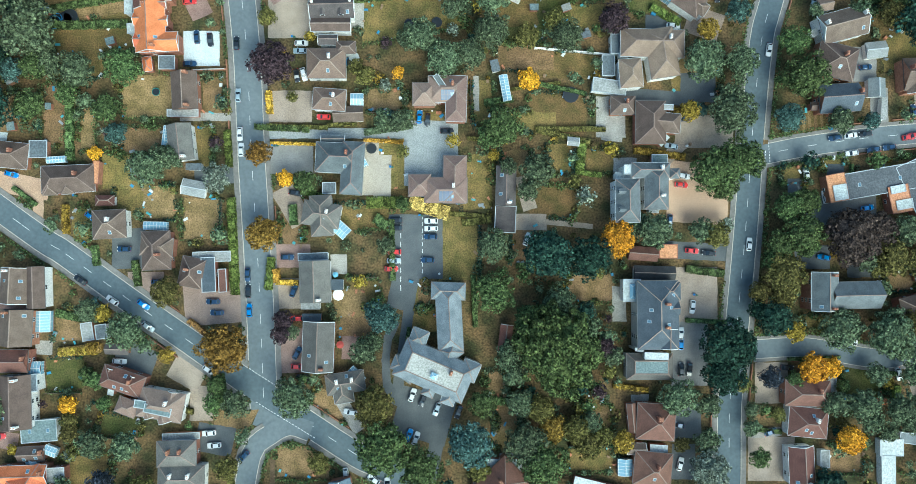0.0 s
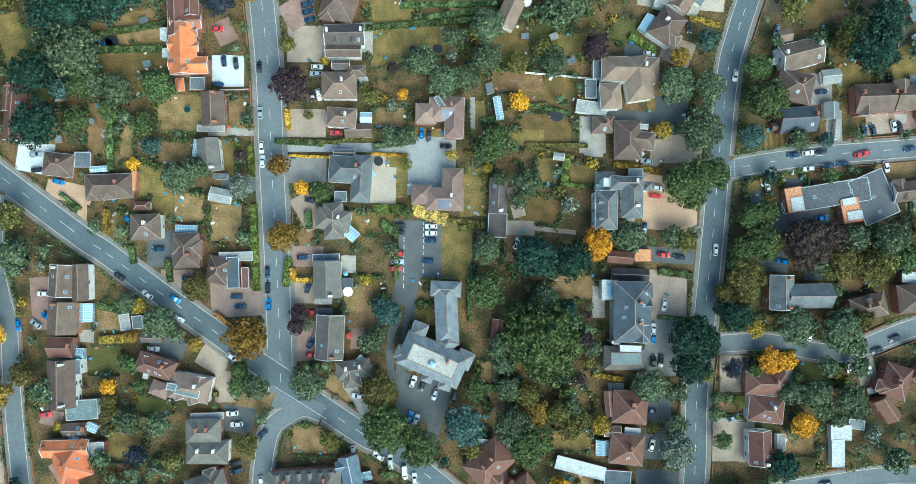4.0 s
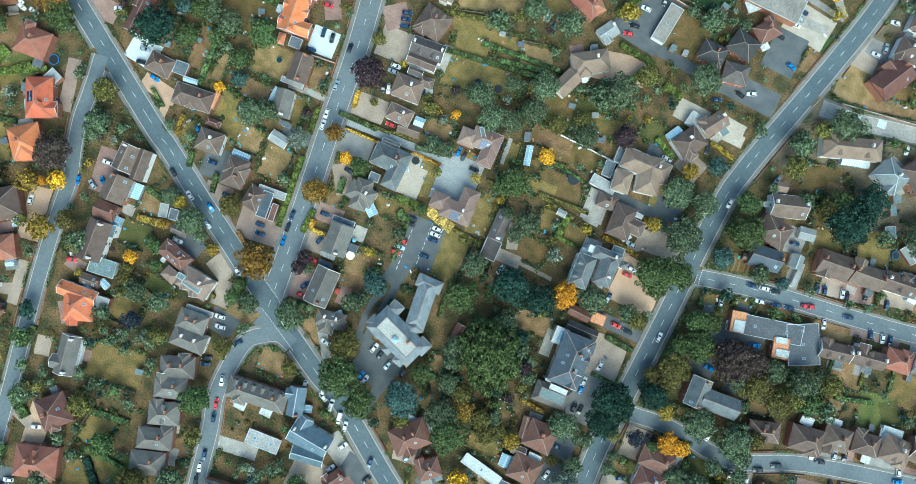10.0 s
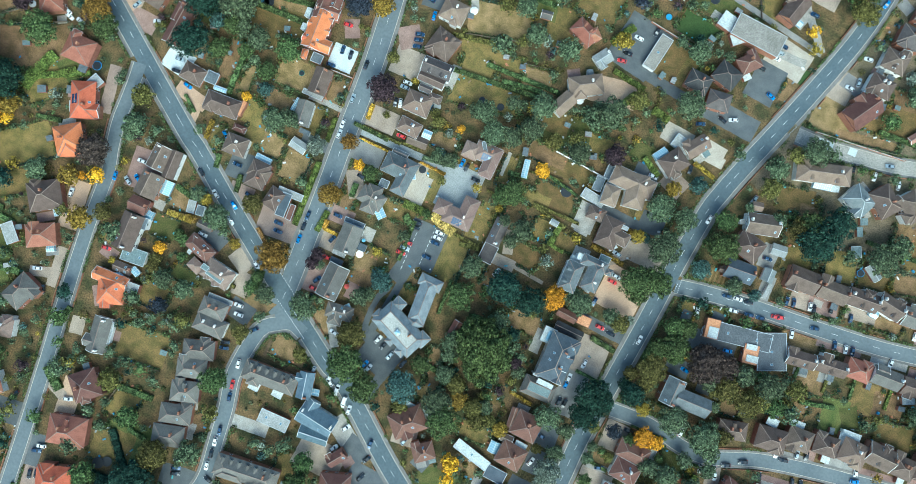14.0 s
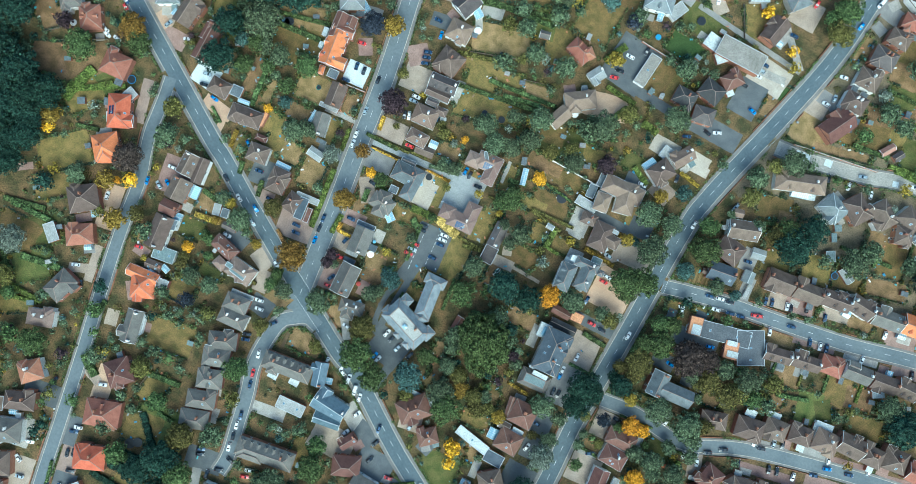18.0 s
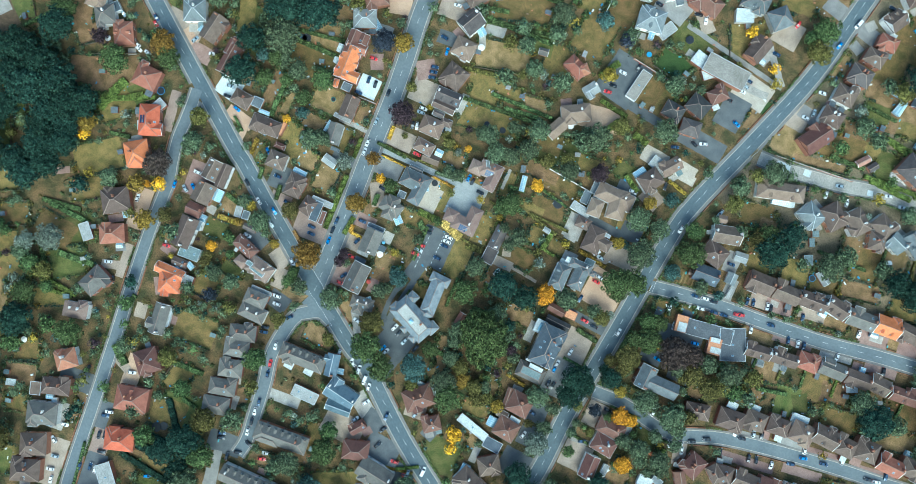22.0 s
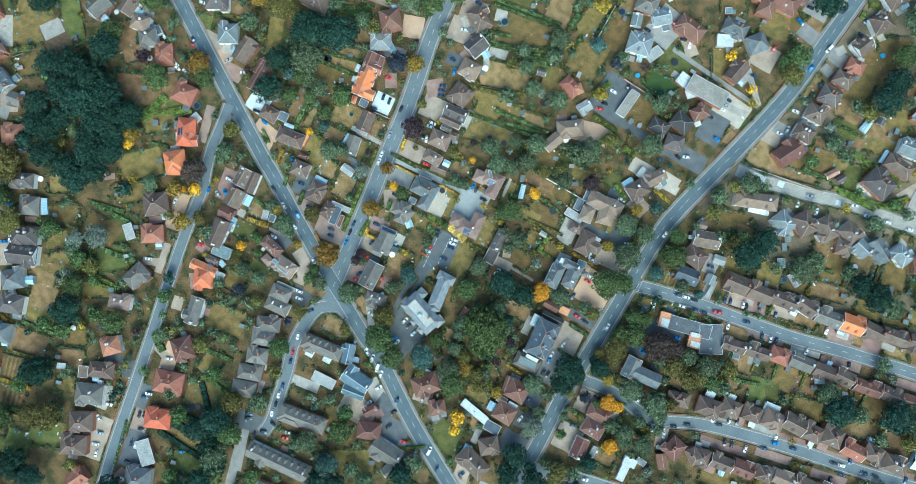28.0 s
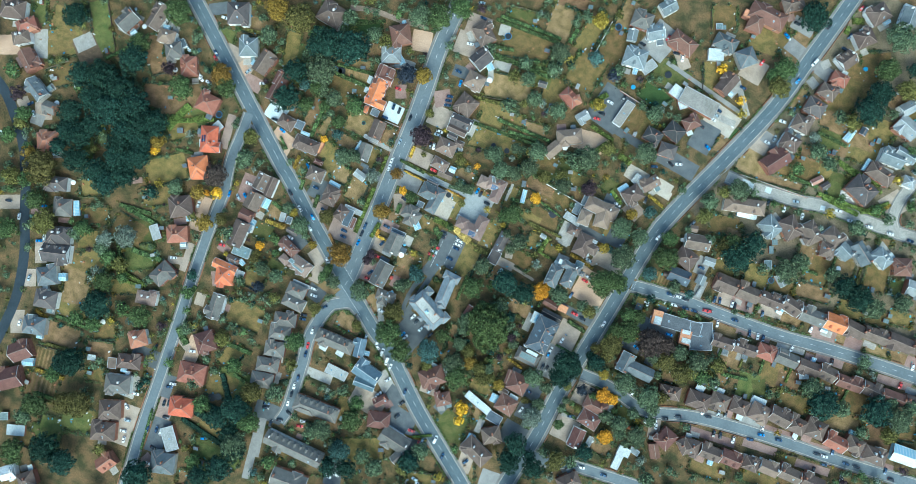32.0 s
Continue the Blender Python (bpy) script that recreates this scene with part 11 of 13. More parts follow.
tree(9, 32.04, 4, "g")
tree(78.48, 21.55, 7.64, "g")
tree(86.85, 25.25, 7.31, "g")
tree(81.84, 17.13, 5.15, "g")
tree(83.91, 39.94, 8.02, "s")
tree(75.33, 55.92, 6.95, "s")
tree(87.86, 56.06, 5.54, "s")
tree(77.56, 66.28, 3.72, "Y")
tree(87.31, 72.56, 4.1, "b")
tree(47.58, 69.17, 5.13, "p")
tree(104.76, 62.77, 5.21, "g")
tree(107.03, 51.08, 7.72, "g")
tree(102.78, 38.5, 5.01, "b")
tree(120.72, 1.24, 9.12, "P")
tree(119.47, 38.24, 4.12, "s")
tree(130.07, 37.96, 3.02, "b")
tree(102.45, 10.45, 5.18, "g")
tree(108.2, 12.33, 4.82, "g")
tree(106.24, 2.2, 6.62, "g")
tree(99.57, -1.41, 5.17, "g")
tree(100.44, -10.46, 6.96, "o2")
tree(98.88, -5.05, 4.62, "g")
tree(97.2, -24.06, 5.87, "d")
tree(104.5, -28.3, 3.35, "Y")
tree(117.69, -27.06, 6.98, "s")
tree(132.81, -28.81, 7.71, "s")
tree(81.17, -31.76, 9, "d")
tree(80.94, -40.91, 7.25, "d")
tree(87.52, -34.1, 4.78, "d")
tree(66.8, -48.2, 6.17, "s")
tree(77.05, -50.82, 4.04, "s")
tree(109.57, -39.6, 4.8, "y")
tree(116.29, -39.47, 3.35, "y")
tree(121.35, -61.74, 4.81, "y")
tree(96.79, -42.45, 3.7, "b2")
tree(93.43, -67.56, 3.32, "g")
tree(76.51, -70.48, 6.52, "w")
tree(76.24, -62.2, 4.03, "s")
tree(-23.84, -23.95, 5.17, "b")
tree(-26.29, -50.66, 6.7, "o2")
tree(-23.45, -62.97, 8.73, "g")
tree(-12.1, -69.65, 7.06, "g")
tree(2.9, -62.09, 7.43, "b")
tree(6.63, -50, 4.67, "g")
tree(-51, -47.63, 6.32, "s")
tree(-54.43, -24.61, 3.21, "p")
tree(-54.94, -28.91, 3.21, "p")
tree(-51.87, -28.09, 2.51, "s")
tree(-29.75, -33.83, 4.46, "s")
tree(-23.18, -1.57, 2.89, "s")
tree(-74.48, 18.87, 4.6, "w")
tree(-105.42, 32.67, 3.53, "b")
tree(-108.37, 39.7, 4.23, "g")
tree(-130.37, 64.16, 9.91, "s")
tree(-116.99, 51.48, 5.59, "s")
tree(-125.43, 53.82, 4.56, "s")
tree(-129.61, 52.98, 4.89, "g")
tree(-131.2, 40.83, 4.89, "g")
tree(-137.18, 51.75, 3.86, "b")
tree(-120.57, 44.79, 3.52, "g")
tree(-128.13, 58.82, 4.56, "s")
tree(-101.11, -27.31, 5.91, "s")
tree(-113.45, -21.28, 3.85, "s")
tree(-89.39, -15.92, 4.91, "o2")
tree(-108.99, -22.25, 2.82, "Y")
tree(-89.5, -35.15, 2.65, "Y")
tree(-112.36, -33.01, 2.12, "Y")
tree(-26.68, -31.34, 2.88, "s")
tree(-12.42, 63.22, 5.76, "s")
tree(-5.21, 55.95, 6.11, "s")
tree(2.94, 57.83, 4.89, "s")
tree(9.22, 64.89, 5.79, "s")
tree(-2.47, 72.24, 3.64, "s")
tree(20.31, 63.74, 4.02, "o2")
tree(32.87, 63.42, 5.47, "s")
tree(29.47, 68.79, 4.03, "o2")
tree(-19.66, 37.09, 3.26, "s")
tree(-24.24, 37.01, 2.54, "s")
tree(-21.9, 38.55, 2.18, "b")
tree(-16.99, 38.59, 2.19, "s")
tree(-23.42, 48.7, 1.82, "w")
tree(-19.41, 52.36, 2.01, "y")
tree(-23.46, 62.12, 1.82, "p")
tree(44.93, -32.73, 3.29, "p")
tree(5.8, -70.8, 3.6, "o2")
tree(19.8, -61.93, 7.12, "s")
tree(25.08, -68.04, 7.47, "g")
tree(28.23, -58.15, 4.69, "o")
tree(35.46, -58.19, 4.7, "o2")
tree(39.14, -63.13, 4.35, "o2")
tree(40.22, -56.13, 3.64, "s")
tree(24.63, -51.87, 4.69, "o2")
tree(18.32, -50.05, 4.69, "s")
tree(16.6, -41.21, 3.98, "s")
tree(14.8, -35.81, 3.98, "s")
tree(59.85, 3.03, 6.01, "s")
tree(79.64, 1.86, 4.42, "o2")
tree(75.18, 3.14, 4.06, "s")
tree(83.16, 5.05, 2.6, "w")
tree(134.96, -5.01, 6.3, "o2")
tree(139.5, 3.24, 5.23, "s")
tree(125.65, -50.76, 5.54, "s")
tree(130.59, -41.66, 3.73, "s")
tree(137.41, -52.18, 5.92, "s")
tree(120.21, -45.52, 2.25, "g")
tree(128.34, -56.15, 4.09, "s")
tree(117.05, -50.57, 4.44, "s")
tree(134.57, -60.09, 2.99, "s")
tree(-95.51, 21.82, 5.95, "s")
tree(-88.8, 25.12, 4.24, "s")
tree(-92.08, 26.1, 3.54, "s")
tree(-70.79, -69.26, 3.88, "o2")
tree(-111.06, -61.85, 4.18, "s")
tree(-101.31, -62.7, 4.54, "s")
tree(-107.91, -72.72, 3.15, "b2")
tree(-118.58, -58.53, 3.15, "o2")
tree(-118.79, -55.08, 2.8, "o2")
tree(-108.48, -49.88, 2.46, "g")
tree(-111.05, -42.71, 2.81, "g")
tree(-113.86, -40.97, 2.46, "g")
tree(-136.73, -64.07, 1.75, "Y")
tree(-68.11, -49.66, 4.58, "s")
tree(-26.72, -21.44, 2.88, "b")
tree(104.92, -43.51, 2.97, "g")
tree(91.09, -52.64, 2.6, "s")
tree(99.43, -54.14, 2.6, "o2")
tree(90.89, -58.02, 2.96, "s")
tree(88.22, -44.36, 2.96, "o2")
tree(47.66, -35.99, 3.29, "s")
tree(40.53, -28.8, 2.57, "s")
tree(50.22, -62.13, 3.65, "Y")
tree(44.29, -60.38, 3.28, "o2")
tree(-41.74, 67.02, 1.46, "s")
tree(-59.91, 69.05, 3.06, "o2")
tree(108.46, -1.37, 4.09, "g")
tree(100.89, -17.83, 4.08, "o2")
tree(93.46, -16.04, 3.34, "o2")
tree(68.86, -63.42, 2.58, "o2")
tree(71.97, 40.83, 3.34, "Y")
tree(76.09, 41.45, 2.24, "b")
tree(92.86, -21.52, 3.34, "d")
tree(54.96, 4.91, 4.04, "s")
tree(136.35, 72.21, 5.62, "o2")
tree(142.45, 70.67, 4.89, "s")
tree(126.24, 72.74, 3.77, "s")
tree(140.43, -56.22, 4.1, "s")
tree(141.79, -41.7, 3.74, "s")
tree(118.84, 4.09, 5.56, "P")
tree(129.51, 4.08, 6.3, "P")
tree(126.6, -5.01, 4.84, "s")
tree(130.97, -7.76, 3.74, "o2")
tree(112.74, 72.97, 2.64, "s")
tree(139.52, -34.28, 4.48, "s")
tree(-16.08, 62.83, 3.98, "s")
tree(-16.09, 36.46, 1.82, "s")
tree(-32.46, 53.94, 2.54, "o2")
tree(-29.66, 51.04, 3.26, "o2")
tree(-52.44, 44.81, 1.81, "o2")
tree(-47.12, 64.09, 1.81, "Y")
tree(-2.39, 31.35, 2.19, "Y")
tree(-17.87, 27.61, 2.18, "o2")
tree(14.93, 23.11, 2.92, "s")
tree(10.46, 26.92, 1.65, "Y")
tree(21.23, 15.76, 3.65, "s")
tree(15.04, 32.44, 1.84, "s")
tree(14.83, -34.05, 3.62, "s")
tree(-43.43, -67.78, 3.56, "o2")
tree(-87.56, -48.33, 1.78, "g")
tree(-74.83, -44.62, 2.84, "g")
tree(-75.57, -49.9, 3.19, "g")
tree(141.5, -25.15, 4.48, "o2")
tree(-17.81, 11.16, 2.54, "g")
tree(-252.64, 1.06, 10.96, "d")
tree(-264.66, -3.05, 8.11, "d")
tree(-239.15, -0.69, 11.65, "d")
tree(-250.71, -12.84, 9.53, "d")
tree(-238.08, -14.28, 12.36, "d")
tree(-226.16, -6.44, 11.63, "d")
tree(-216.48, -13.75, 11.62, "d")
tree(-223.14, -21.56, 10.92, "d")
tree(-209.06, -10.56, 9.47, "d")
tree(-261.3, -26.38, 8.11, "d")
tree(-258.24, -37.64, 7.38, "d")
far_tree(-205.03, -19.04, 5.15, "o")
tree(-249.12, -37.58, 8.82, "d")
tree(-220.47, -40.08, 10.21, "d")
tree(-210.34, -33.41, 8.77, "d")
tree(-244.35, -51.32, 8.81, "d")
tree(-229.96, -52.34, 8.08, "d")
tree(-221.42, -56.33, 8.79, "d")
tree(-213.16, -47.47, 8.05, "d")
tree(-239.15, 19.87, 9.51, "d")
tree(-240.42, 29.98, 7.35, "g")
tree(-284.65, 28.95, 8.12, "d")
tree(-226.95, 57.91, 8.76, "g")
tree(-204.86, 16.55, 8.03, "g")
far_tree(-218.41, 23.96, 4.42, "p")
tree(-185.66, 34.68, 7.29, "o")
tree(-180.8, 29.17, 6.56, "g")
tree(-161.27, -22.53, 7.99, "P")
far_tree(-157.46, -32.24, 3.66, "y")
far_tree(-204.99, -25.52, 2.96, "y")
far_tree(-155.73, -52.42, 5.48, "o")
tree(-262.45, -65.52, 11, "o2")
tree(-257.59, -85.57, 6.66, "g")
tree(-245.94, -94.53, 8.1, "o2")
tree(-213.53, -23.62, 8.05, "d")
tree(-245.65, -28.96, 8.09, "d")
tree(-223.9, -30.71, 8.78, "d")
far_tree(-259.59, -49.32, 5.93, "d")
far_tree(-278.22, -78.46, 5.95, "o2")
tree(-266.04, -109.03, 7.4, "g")
far_tree(-308.61, -19.66, 4.49, "g")
far_tree(-298.68, -31.21, 4.48, "p")
far_tree(-289.09, -41.03, 5.22, "g")
far_tree(-288.82, -46.83, 4.48, "o2")
far_tree(-291.78, -56.5, 5.22, "g")
far_tree(-275.61, -60.81, 4.47, "o")
far_tree(-269.5, -76.21, 5.21, "g")
far_tree(-153.01, 7.86, 5.1, "o2")
far_tree(-150.46, -5.06, 5.82, "s")
tree(-172.17, 86.01, 7.97, "Y")
tree(-156.87, 86.46, 10.08, "o2")
tree(-135.11, 78.21, 12.14, "d")
tree(-119.83, 83.48, 12.11, "d")
tree(-144.73, 56.32, 7.95, "d")
tree(-142.75, 38.76, 8.66, "d")
far_tree(-73.21, 87.79, 5.39, "o")
tree(-82.39, 83.93, 6.46, "b2")
tree(-79.55, 123.47, 8.56, "g")
tree(-71.01, 135.15, 7.14, "g")
tree(-90.34, 119.43, 7.87, "s")
far_tree(-170.79, 69.41, 5.83, "s")
tree(-142.63, 82.49, 6.52, "g")
far_tree(-129.85, 101.03, 5.07, "s")
far_tree(-112, 97.45, 5.06, "s")
far_tree(-104.07, 97.43, 4.34, "o2")
far_tree(-43.26, 120.44, 3.59, "s")
far_tree(-65.8, 134.01, 2.88, "g")
far_tree(9.58, 164.82, 4.96, "Y")
far_tree(17.1, 142.65, 4.95, "b")
far_tree(31.11, 117.83, 4.25, "Y")
far_tree(63.58, 127.16, 5.27, "s")
tree(68.87, 103.05, 7, "s")
tree(38.72, 84.56, 7.73, "s")
far_tree(32.96, 80.92, 5.65, "s")
far_tree(47.43, 95.86, 4.94, "o2")
far_tree(31.4, 137.95, 3.54, "b2")
far_tree(33.05, 142.7, 3.54, "s")
far_tree(46.68, 143.6, 2.13, "p")
far_tree(-19.89, 121.35, 4.28, "s")
far_tree(-23.21, 111.82, 4.28, "o2")
far_tree(-18.63, 94.13, 4.28, "s")
far_tree(-5.68, 104.1, 4.98, "s")
far_tree(-14.34, 113.86, 4.98, "s")
far_tree(-2.24, 125.75, 4.27, "s")
tree(-3.64, 136.35, 6.37, "s")
far_tree(10.25, 103.62, 5.67, "s")
tree(9.9, 75.68, 6.37, "s")
tree(123.68, 219.67, 9.62, "d")
tree(124.1, 173.23, 6.92, "o2")
tree(122.2, 184.63, 7.6, "g")
far_tree(118.45, 178.92, 4.87, "g")
tree(177.35, 182.43, 9.55, "d")
tree(175.66, 229.91, 9.54, "s")
tree(176.93, 209.84, 7.54, "g")
tree(178.95, 195.11, 8.21, "d")
tree(193.27, 204.2, 6.85, "o2")
far_tree(88.55, 169.92, 3.16, "y")
far_tree(107.36, 157.64, 2.8, "y")
far_tree(111.52, 150.55, 2.8, "Y")
tree(128.7, 107.15, 6.93, "s")
far_tree(116.42, 93.54, 5.58, "s")
far_tree(117.25, 84.2, 4.89, "o2")
far_tree(122.34, 102.4, 4.19, "o2")
tree(145, 70.22, 10.3, "d")
tree(150.32, 81.34, 7.6, "d")
tree(139.83, 76.29, 6.25, "g")
tree(174.44, 74.79, 7.57, "s")
tree(219.36, 78.55, 8.85, "d")
tree(209.34, 81.31, 7.53, "d")
tree(230.4, 77.61, 6.83, "s")
tree(227.31, 13.31, 9.53, "d")
tree(218.49, 18.79, 6.86, "s")
tree(256.65, 22.79, 9.48, "d")
far_tree(264.75, 31.48, 4.79, "s")
tree(244.91, 87.73, 6.14, "s")
far_tree(180.72, 83.64, 5.52, "s")
far_tree(162.71, 70.95, 3.48, "s")
far_tree(201.08, 85.72, 4.83, "s")
tree(271.79, 24.19, 8.13, "s")
far_tree(276.55, 33.59, 5.45, "s")
far_tree(270.97, 13.45, 5.46, "o2")
far_tree(239.75, 15.43, 5.49, "s")
far_tree(257.2, 8.2, 4.12, "s")
tree(-192.5, -126.15, 9.48, "d")
tree(-195.94, -112, 6.61, "g")
far_tree(-192.49, -98.32, 5.15, "o2")
tree(-165.99, -120.57, 7.3, "g")
far_tree(-178.63, -122.98, 4.42, "g")
tree(-191.66, -164.76, 9.49, "d")
tree(-176.61, -186.16, 8.76, "o2")
tree(-185.42, -190.03, 7.33, "o2")
tree(-200.56, -198.13, 8.08, "g")
far_tree(-204.99, -208.85, 5.91, "s")
tree(-183.55, -219.43, 10.21, "d")
tree(-169.89, -221.84, 8.76, "d")
tree(-200.94, -230.29, 8.08, "g")
tree(-124.16, -208.58, 10.12, "d")
far_tree(-108.06, -153.01, 5.81, "g")
tree(-95.31, -155.53, 7.23, "d")
tree(-85.71, -160.89, 6.51, "d")
tree(-80.72, -181.55, 8.64, "d")
tree(-89.97, -192.55, 7.23, "d")
far_tree(-97.65, -187.12, 5.09, "g")
tree(-77.49, -168.31, 7.92, "d")
far_tree(-100.91, -122.91, 5.08, "g")
tree(-83.29, -132.54, 7.21, "o2")
tree(-87.49, -145.21, 9.34, "d")
tree(-77.07, -149.29, 7.21, "g")
tree(-78.6, -165.49, 8.63, "s")
tree(-34.87, -133.76, 6.45, "s")
tree(-19.45, -140.54, 7.14, "b")
tree(-10.99, -148.4, 6.43, "d")
tree(-20.47, -120.54, 7.14, "g")
tree(-72.82, -93, 6.48, "g")
far_tree(-68.65, -107.31, 3.62, "o2")
far_tree(-69.97, -126.28, 5.77, "s")
far_tree(-55.25, -167.09, 4.34, "g")
far_tree(-40.35, -138.03, 5.04, "s")
far_tree(25.24, -118.8, 5.69, "s")
tree(75.3, -100.4, 7.73, "d")
tree(74.81, -89.7, 7.72, "d")
tree(90.45, -97.79, 7.02, "d")
far_tree(114.28, -75.84, 5.61, "d")
far_tree(154.19, -73.83, 4.88, "s")
tree(151.4, 3.27, 6.93, "s")
far_tree(163.75, 7.05, 4.87, "o2")
far_tree(157.41, -3.88, 4.87, "g")
far_tree(149.43, -3.78, 5.57, "o2")
far_tree(165.4, -3.99, 4.18, "s")
tree(145.28, -7.64, 6.26, "o2")
tree(100.7, -88.23, 6.31, "o2")
far_tree(109.02, -84.75, 4.22, "s")
far_tree(85.38, -92.55, 4.24, "d")
far_tree(-112.95, -199.4, 2.93, "g")
far_tree(-149.85, -141.27, 2.94, "o2")
far_tree(-119.21, -144.02, 4.38, "s")
far_tree(-153.68, -207.35, 3.68, "o2")
far_tree(-114.55, -111.63, 5.09, "o2")
far_tree(-151.81, -146.37, 2.21, "g")
far_tree(-148.45, -160.7, 2.94, "d")
far_tree(-138.36, -139.65, 2.94, "g")
far_tree(-198.26, -168.59, 5.89, "d")
far_tree(-200.35, -177.77, 5.17, "g")
far_tree(-190.84, -138.93, 5.15, "g")
far_tree(-202.37, -140.54, 5.16, "g")
far_tree(-172.36, -99.87, 2.95, "s")
far_tree(-147.41, -95.75, 3.67, "g")
far_tree(-148.91, -84.42, 3.66, "d")
far_tree(-187.78, -105.33, 3.69, "g")
far_tree(-201.03, -97.64, 5.16, "g")
far_tree(-206.76, -94.38, 5.16, "s")
tree(-195.72, -81.04, 7.32, "w")
far_tree(-224.02, -88.63, 5.17, "g")
far_tree(-226.12, -93.65, 4.44, "s")
far_tree(-167.74, -37.27, 4.4, "o")
far_tree(-194.2, -50.01, 4.42, "d")
far_tree(-182.26, -40.3, 5.13, "s")
far_tree(-165.2, -52.03, 2.94, "o2")
far_tree(-140.09, -52.04, 4.38, "s")
far_tree(-121.01, -74.87, 3.65, "s")
far_tree(-109.59, -73.32, 3.64, "b2")
far_tree(-96.61, -75.01, 3.64, "o2")
far_tree(-5.49, -137.41, 5.01, "s")
far_tree(4.04, -140.37, 5.71, "s")
far_tree(-22.71, -110.28, 5.02, "g")
far_tree(-21.6, -153.11, 5.74, "d")
tree(21.61, -127.26, 7.1, "d")
far_tree(20.02, -132.66, 4.99, "o2")
far_tree(36.51, -85.18, 4.27, "y")
far_tree(38.1, -92.65, 2.86, "y")
far_tree(240.86, 46.74, 4.12, "s")
far_tree(213.36, -14.03, 2.08, "o")
far_tree(212.05, 172.98, 3.44, "g")
far_tree(172.59, 173.25, 5.52, "o2")
far_tree(165.34, 173.97, 4.15, "s")
far_tree(161.44, 148.41, 5.53, "s")
far_tree(170.93, 145.26, 4.84, "s")
far_tree(155.5, 134.03, 4.17, "g")
far_tree(187.02, 129.75, 2.77, "g")
far_tree(208.13, 132.01, 4.13, "g")
far_tree(138.46, 110.29, 2.8, "s")
far_tree(156.79, 156.31, 3.47, "w")
far_tree(201.48, 117.07, 4.82, "s")
far_tree(216.9, 130.43, 3.44, "s")
far_tree(184.55, 118.77, 2.77, "Y")
far_tree(226.3, 142.77, 3.44, "g")
far_tree(193.24, 218.15, 5.49, "d")
tree(211.11, 195.39, 6.16, "d")
tree(193.26, 241.3, 6.16, "g")
tree(-329.75, -6.23, 7.45, "g")
tree(-309.73, -53.52, 8.17, "g")
tree(-291.81, -85.26, 8.16, "o2")
tree(-271.64, -123.81, 6.68, "d")
tree(-257.12, -157.07, 6.68, "d")
tree(-225.65, -213.71, 8.11, "g")
tree(-213.3, -247.84, 7.38, "d")
tree(-315.92, 32.68, 7.43, "g")
tree(-269.06, 54.71, 7.37, "s")
tree(-196.94, 90.64, 7.29, "d")
tree(-136.63, 116.41, 8.63, "d")
tree(-40, 162.72, 6.4, "s")
far_tree(-7.17, 176.74, 4.97, "s")
tree(71.63, 215.21, 6.28, "g")
tree(125.12, 240.37, 6.23, "d")
tree(-175.69, -249.13, 7.34, "d")
tree(-143.21, -233.22, 6.58, "g")
tree(-87.72, -205.31, 7.23, "d")
tree(-13.79, -168.74, 6.44, "d")
far_tree(30.91, -146.72, 5.69, "g")
tree(87.69, -117.92, 7.02, "d")
far_tree(172.5, -76.17, 5.56, "s")
far_tree(218.97, -53.01, 5.52, "g")
far_tree(256.12, 100.88, 5.46, "g")
tree(294.13, 19.32, 6.11, "s")
far_tree(244.59, 126.27, 4.79, "s")
tree(167.09, 177.10, 1.19, "Y")
tree(-207.48, -88.56, 5.42, "w")
tree(-163.50, -35.36, 2.11, "y")
tree(-147.75, -45.89, 4.21, "o2")

# ---- hedges ----
hedge(-71.49, 13.32, -69.99, -17.03, 2.7, 1.9, "lg")
hedge(-72.92, 34.5, -72.11, 22.99, 2.16, 1.9, "lg")
hedge(-60.16, 46.87, -59.74, 39.72, 1.98, 1.9, "gold")
hedge(-16.07, 12.42, -3.6, 8.42, 4.32, 2.6, "gold2")
hedge(-59.5, 30.55, -45.34, 30.27, 0.9, 1.4, "gold")
hedge(-30.4, 31.83, -17.95, 30.98, 1.08, 1.4, "gold")
hedge(-57.43, -8.86, -57.04, -13.22, 2.16, 1.9, "gold")
hedge(-57.41, -12.86, -50.54, -13.22, 1.8, 1.9, "gold")
hedge(-84.29, -24.8, -77.07, -30.59, 1.62, 1.9, "rust")
hedge(38.91, 31.87, 37.77, 22.23, 2.88, 1.9, "lg")
hedge(36.47, 22.22, 44.83, 20.78, 1.62, 1.9, "lg")
hedge(24.43, 35.12, 41.14, 31.33, 1.8, 1.9, "o2")
hedge(16.11, 48.04, 31.88, 50.4, 0.9, 1.4, "o2")
hedge(60.93, 74.98, 70.31, 69.83, 2.52, 1.9, "lg")
hedge(-60.81, 36.04, -41.72, 35.43, 1.26, 1.4, "o2")
hedge(-41.73, 36.53, -32.61, 36.6, 1.08, 1.4, "o2")
hedge(2.26, 32.58, 9.63, 31.7, 1.26, 1.4, "o2")
hedge(-3.24, 8.61, 7.79, 7.72, 1.44, 1.4, "o2")
hedge(-21.54, 6.72, -21.12, -12.49, 1.8, 1.9, "g")
hedge(104.32, -37.45, 121.27, -36.95, 1.08, 1.4, "g")
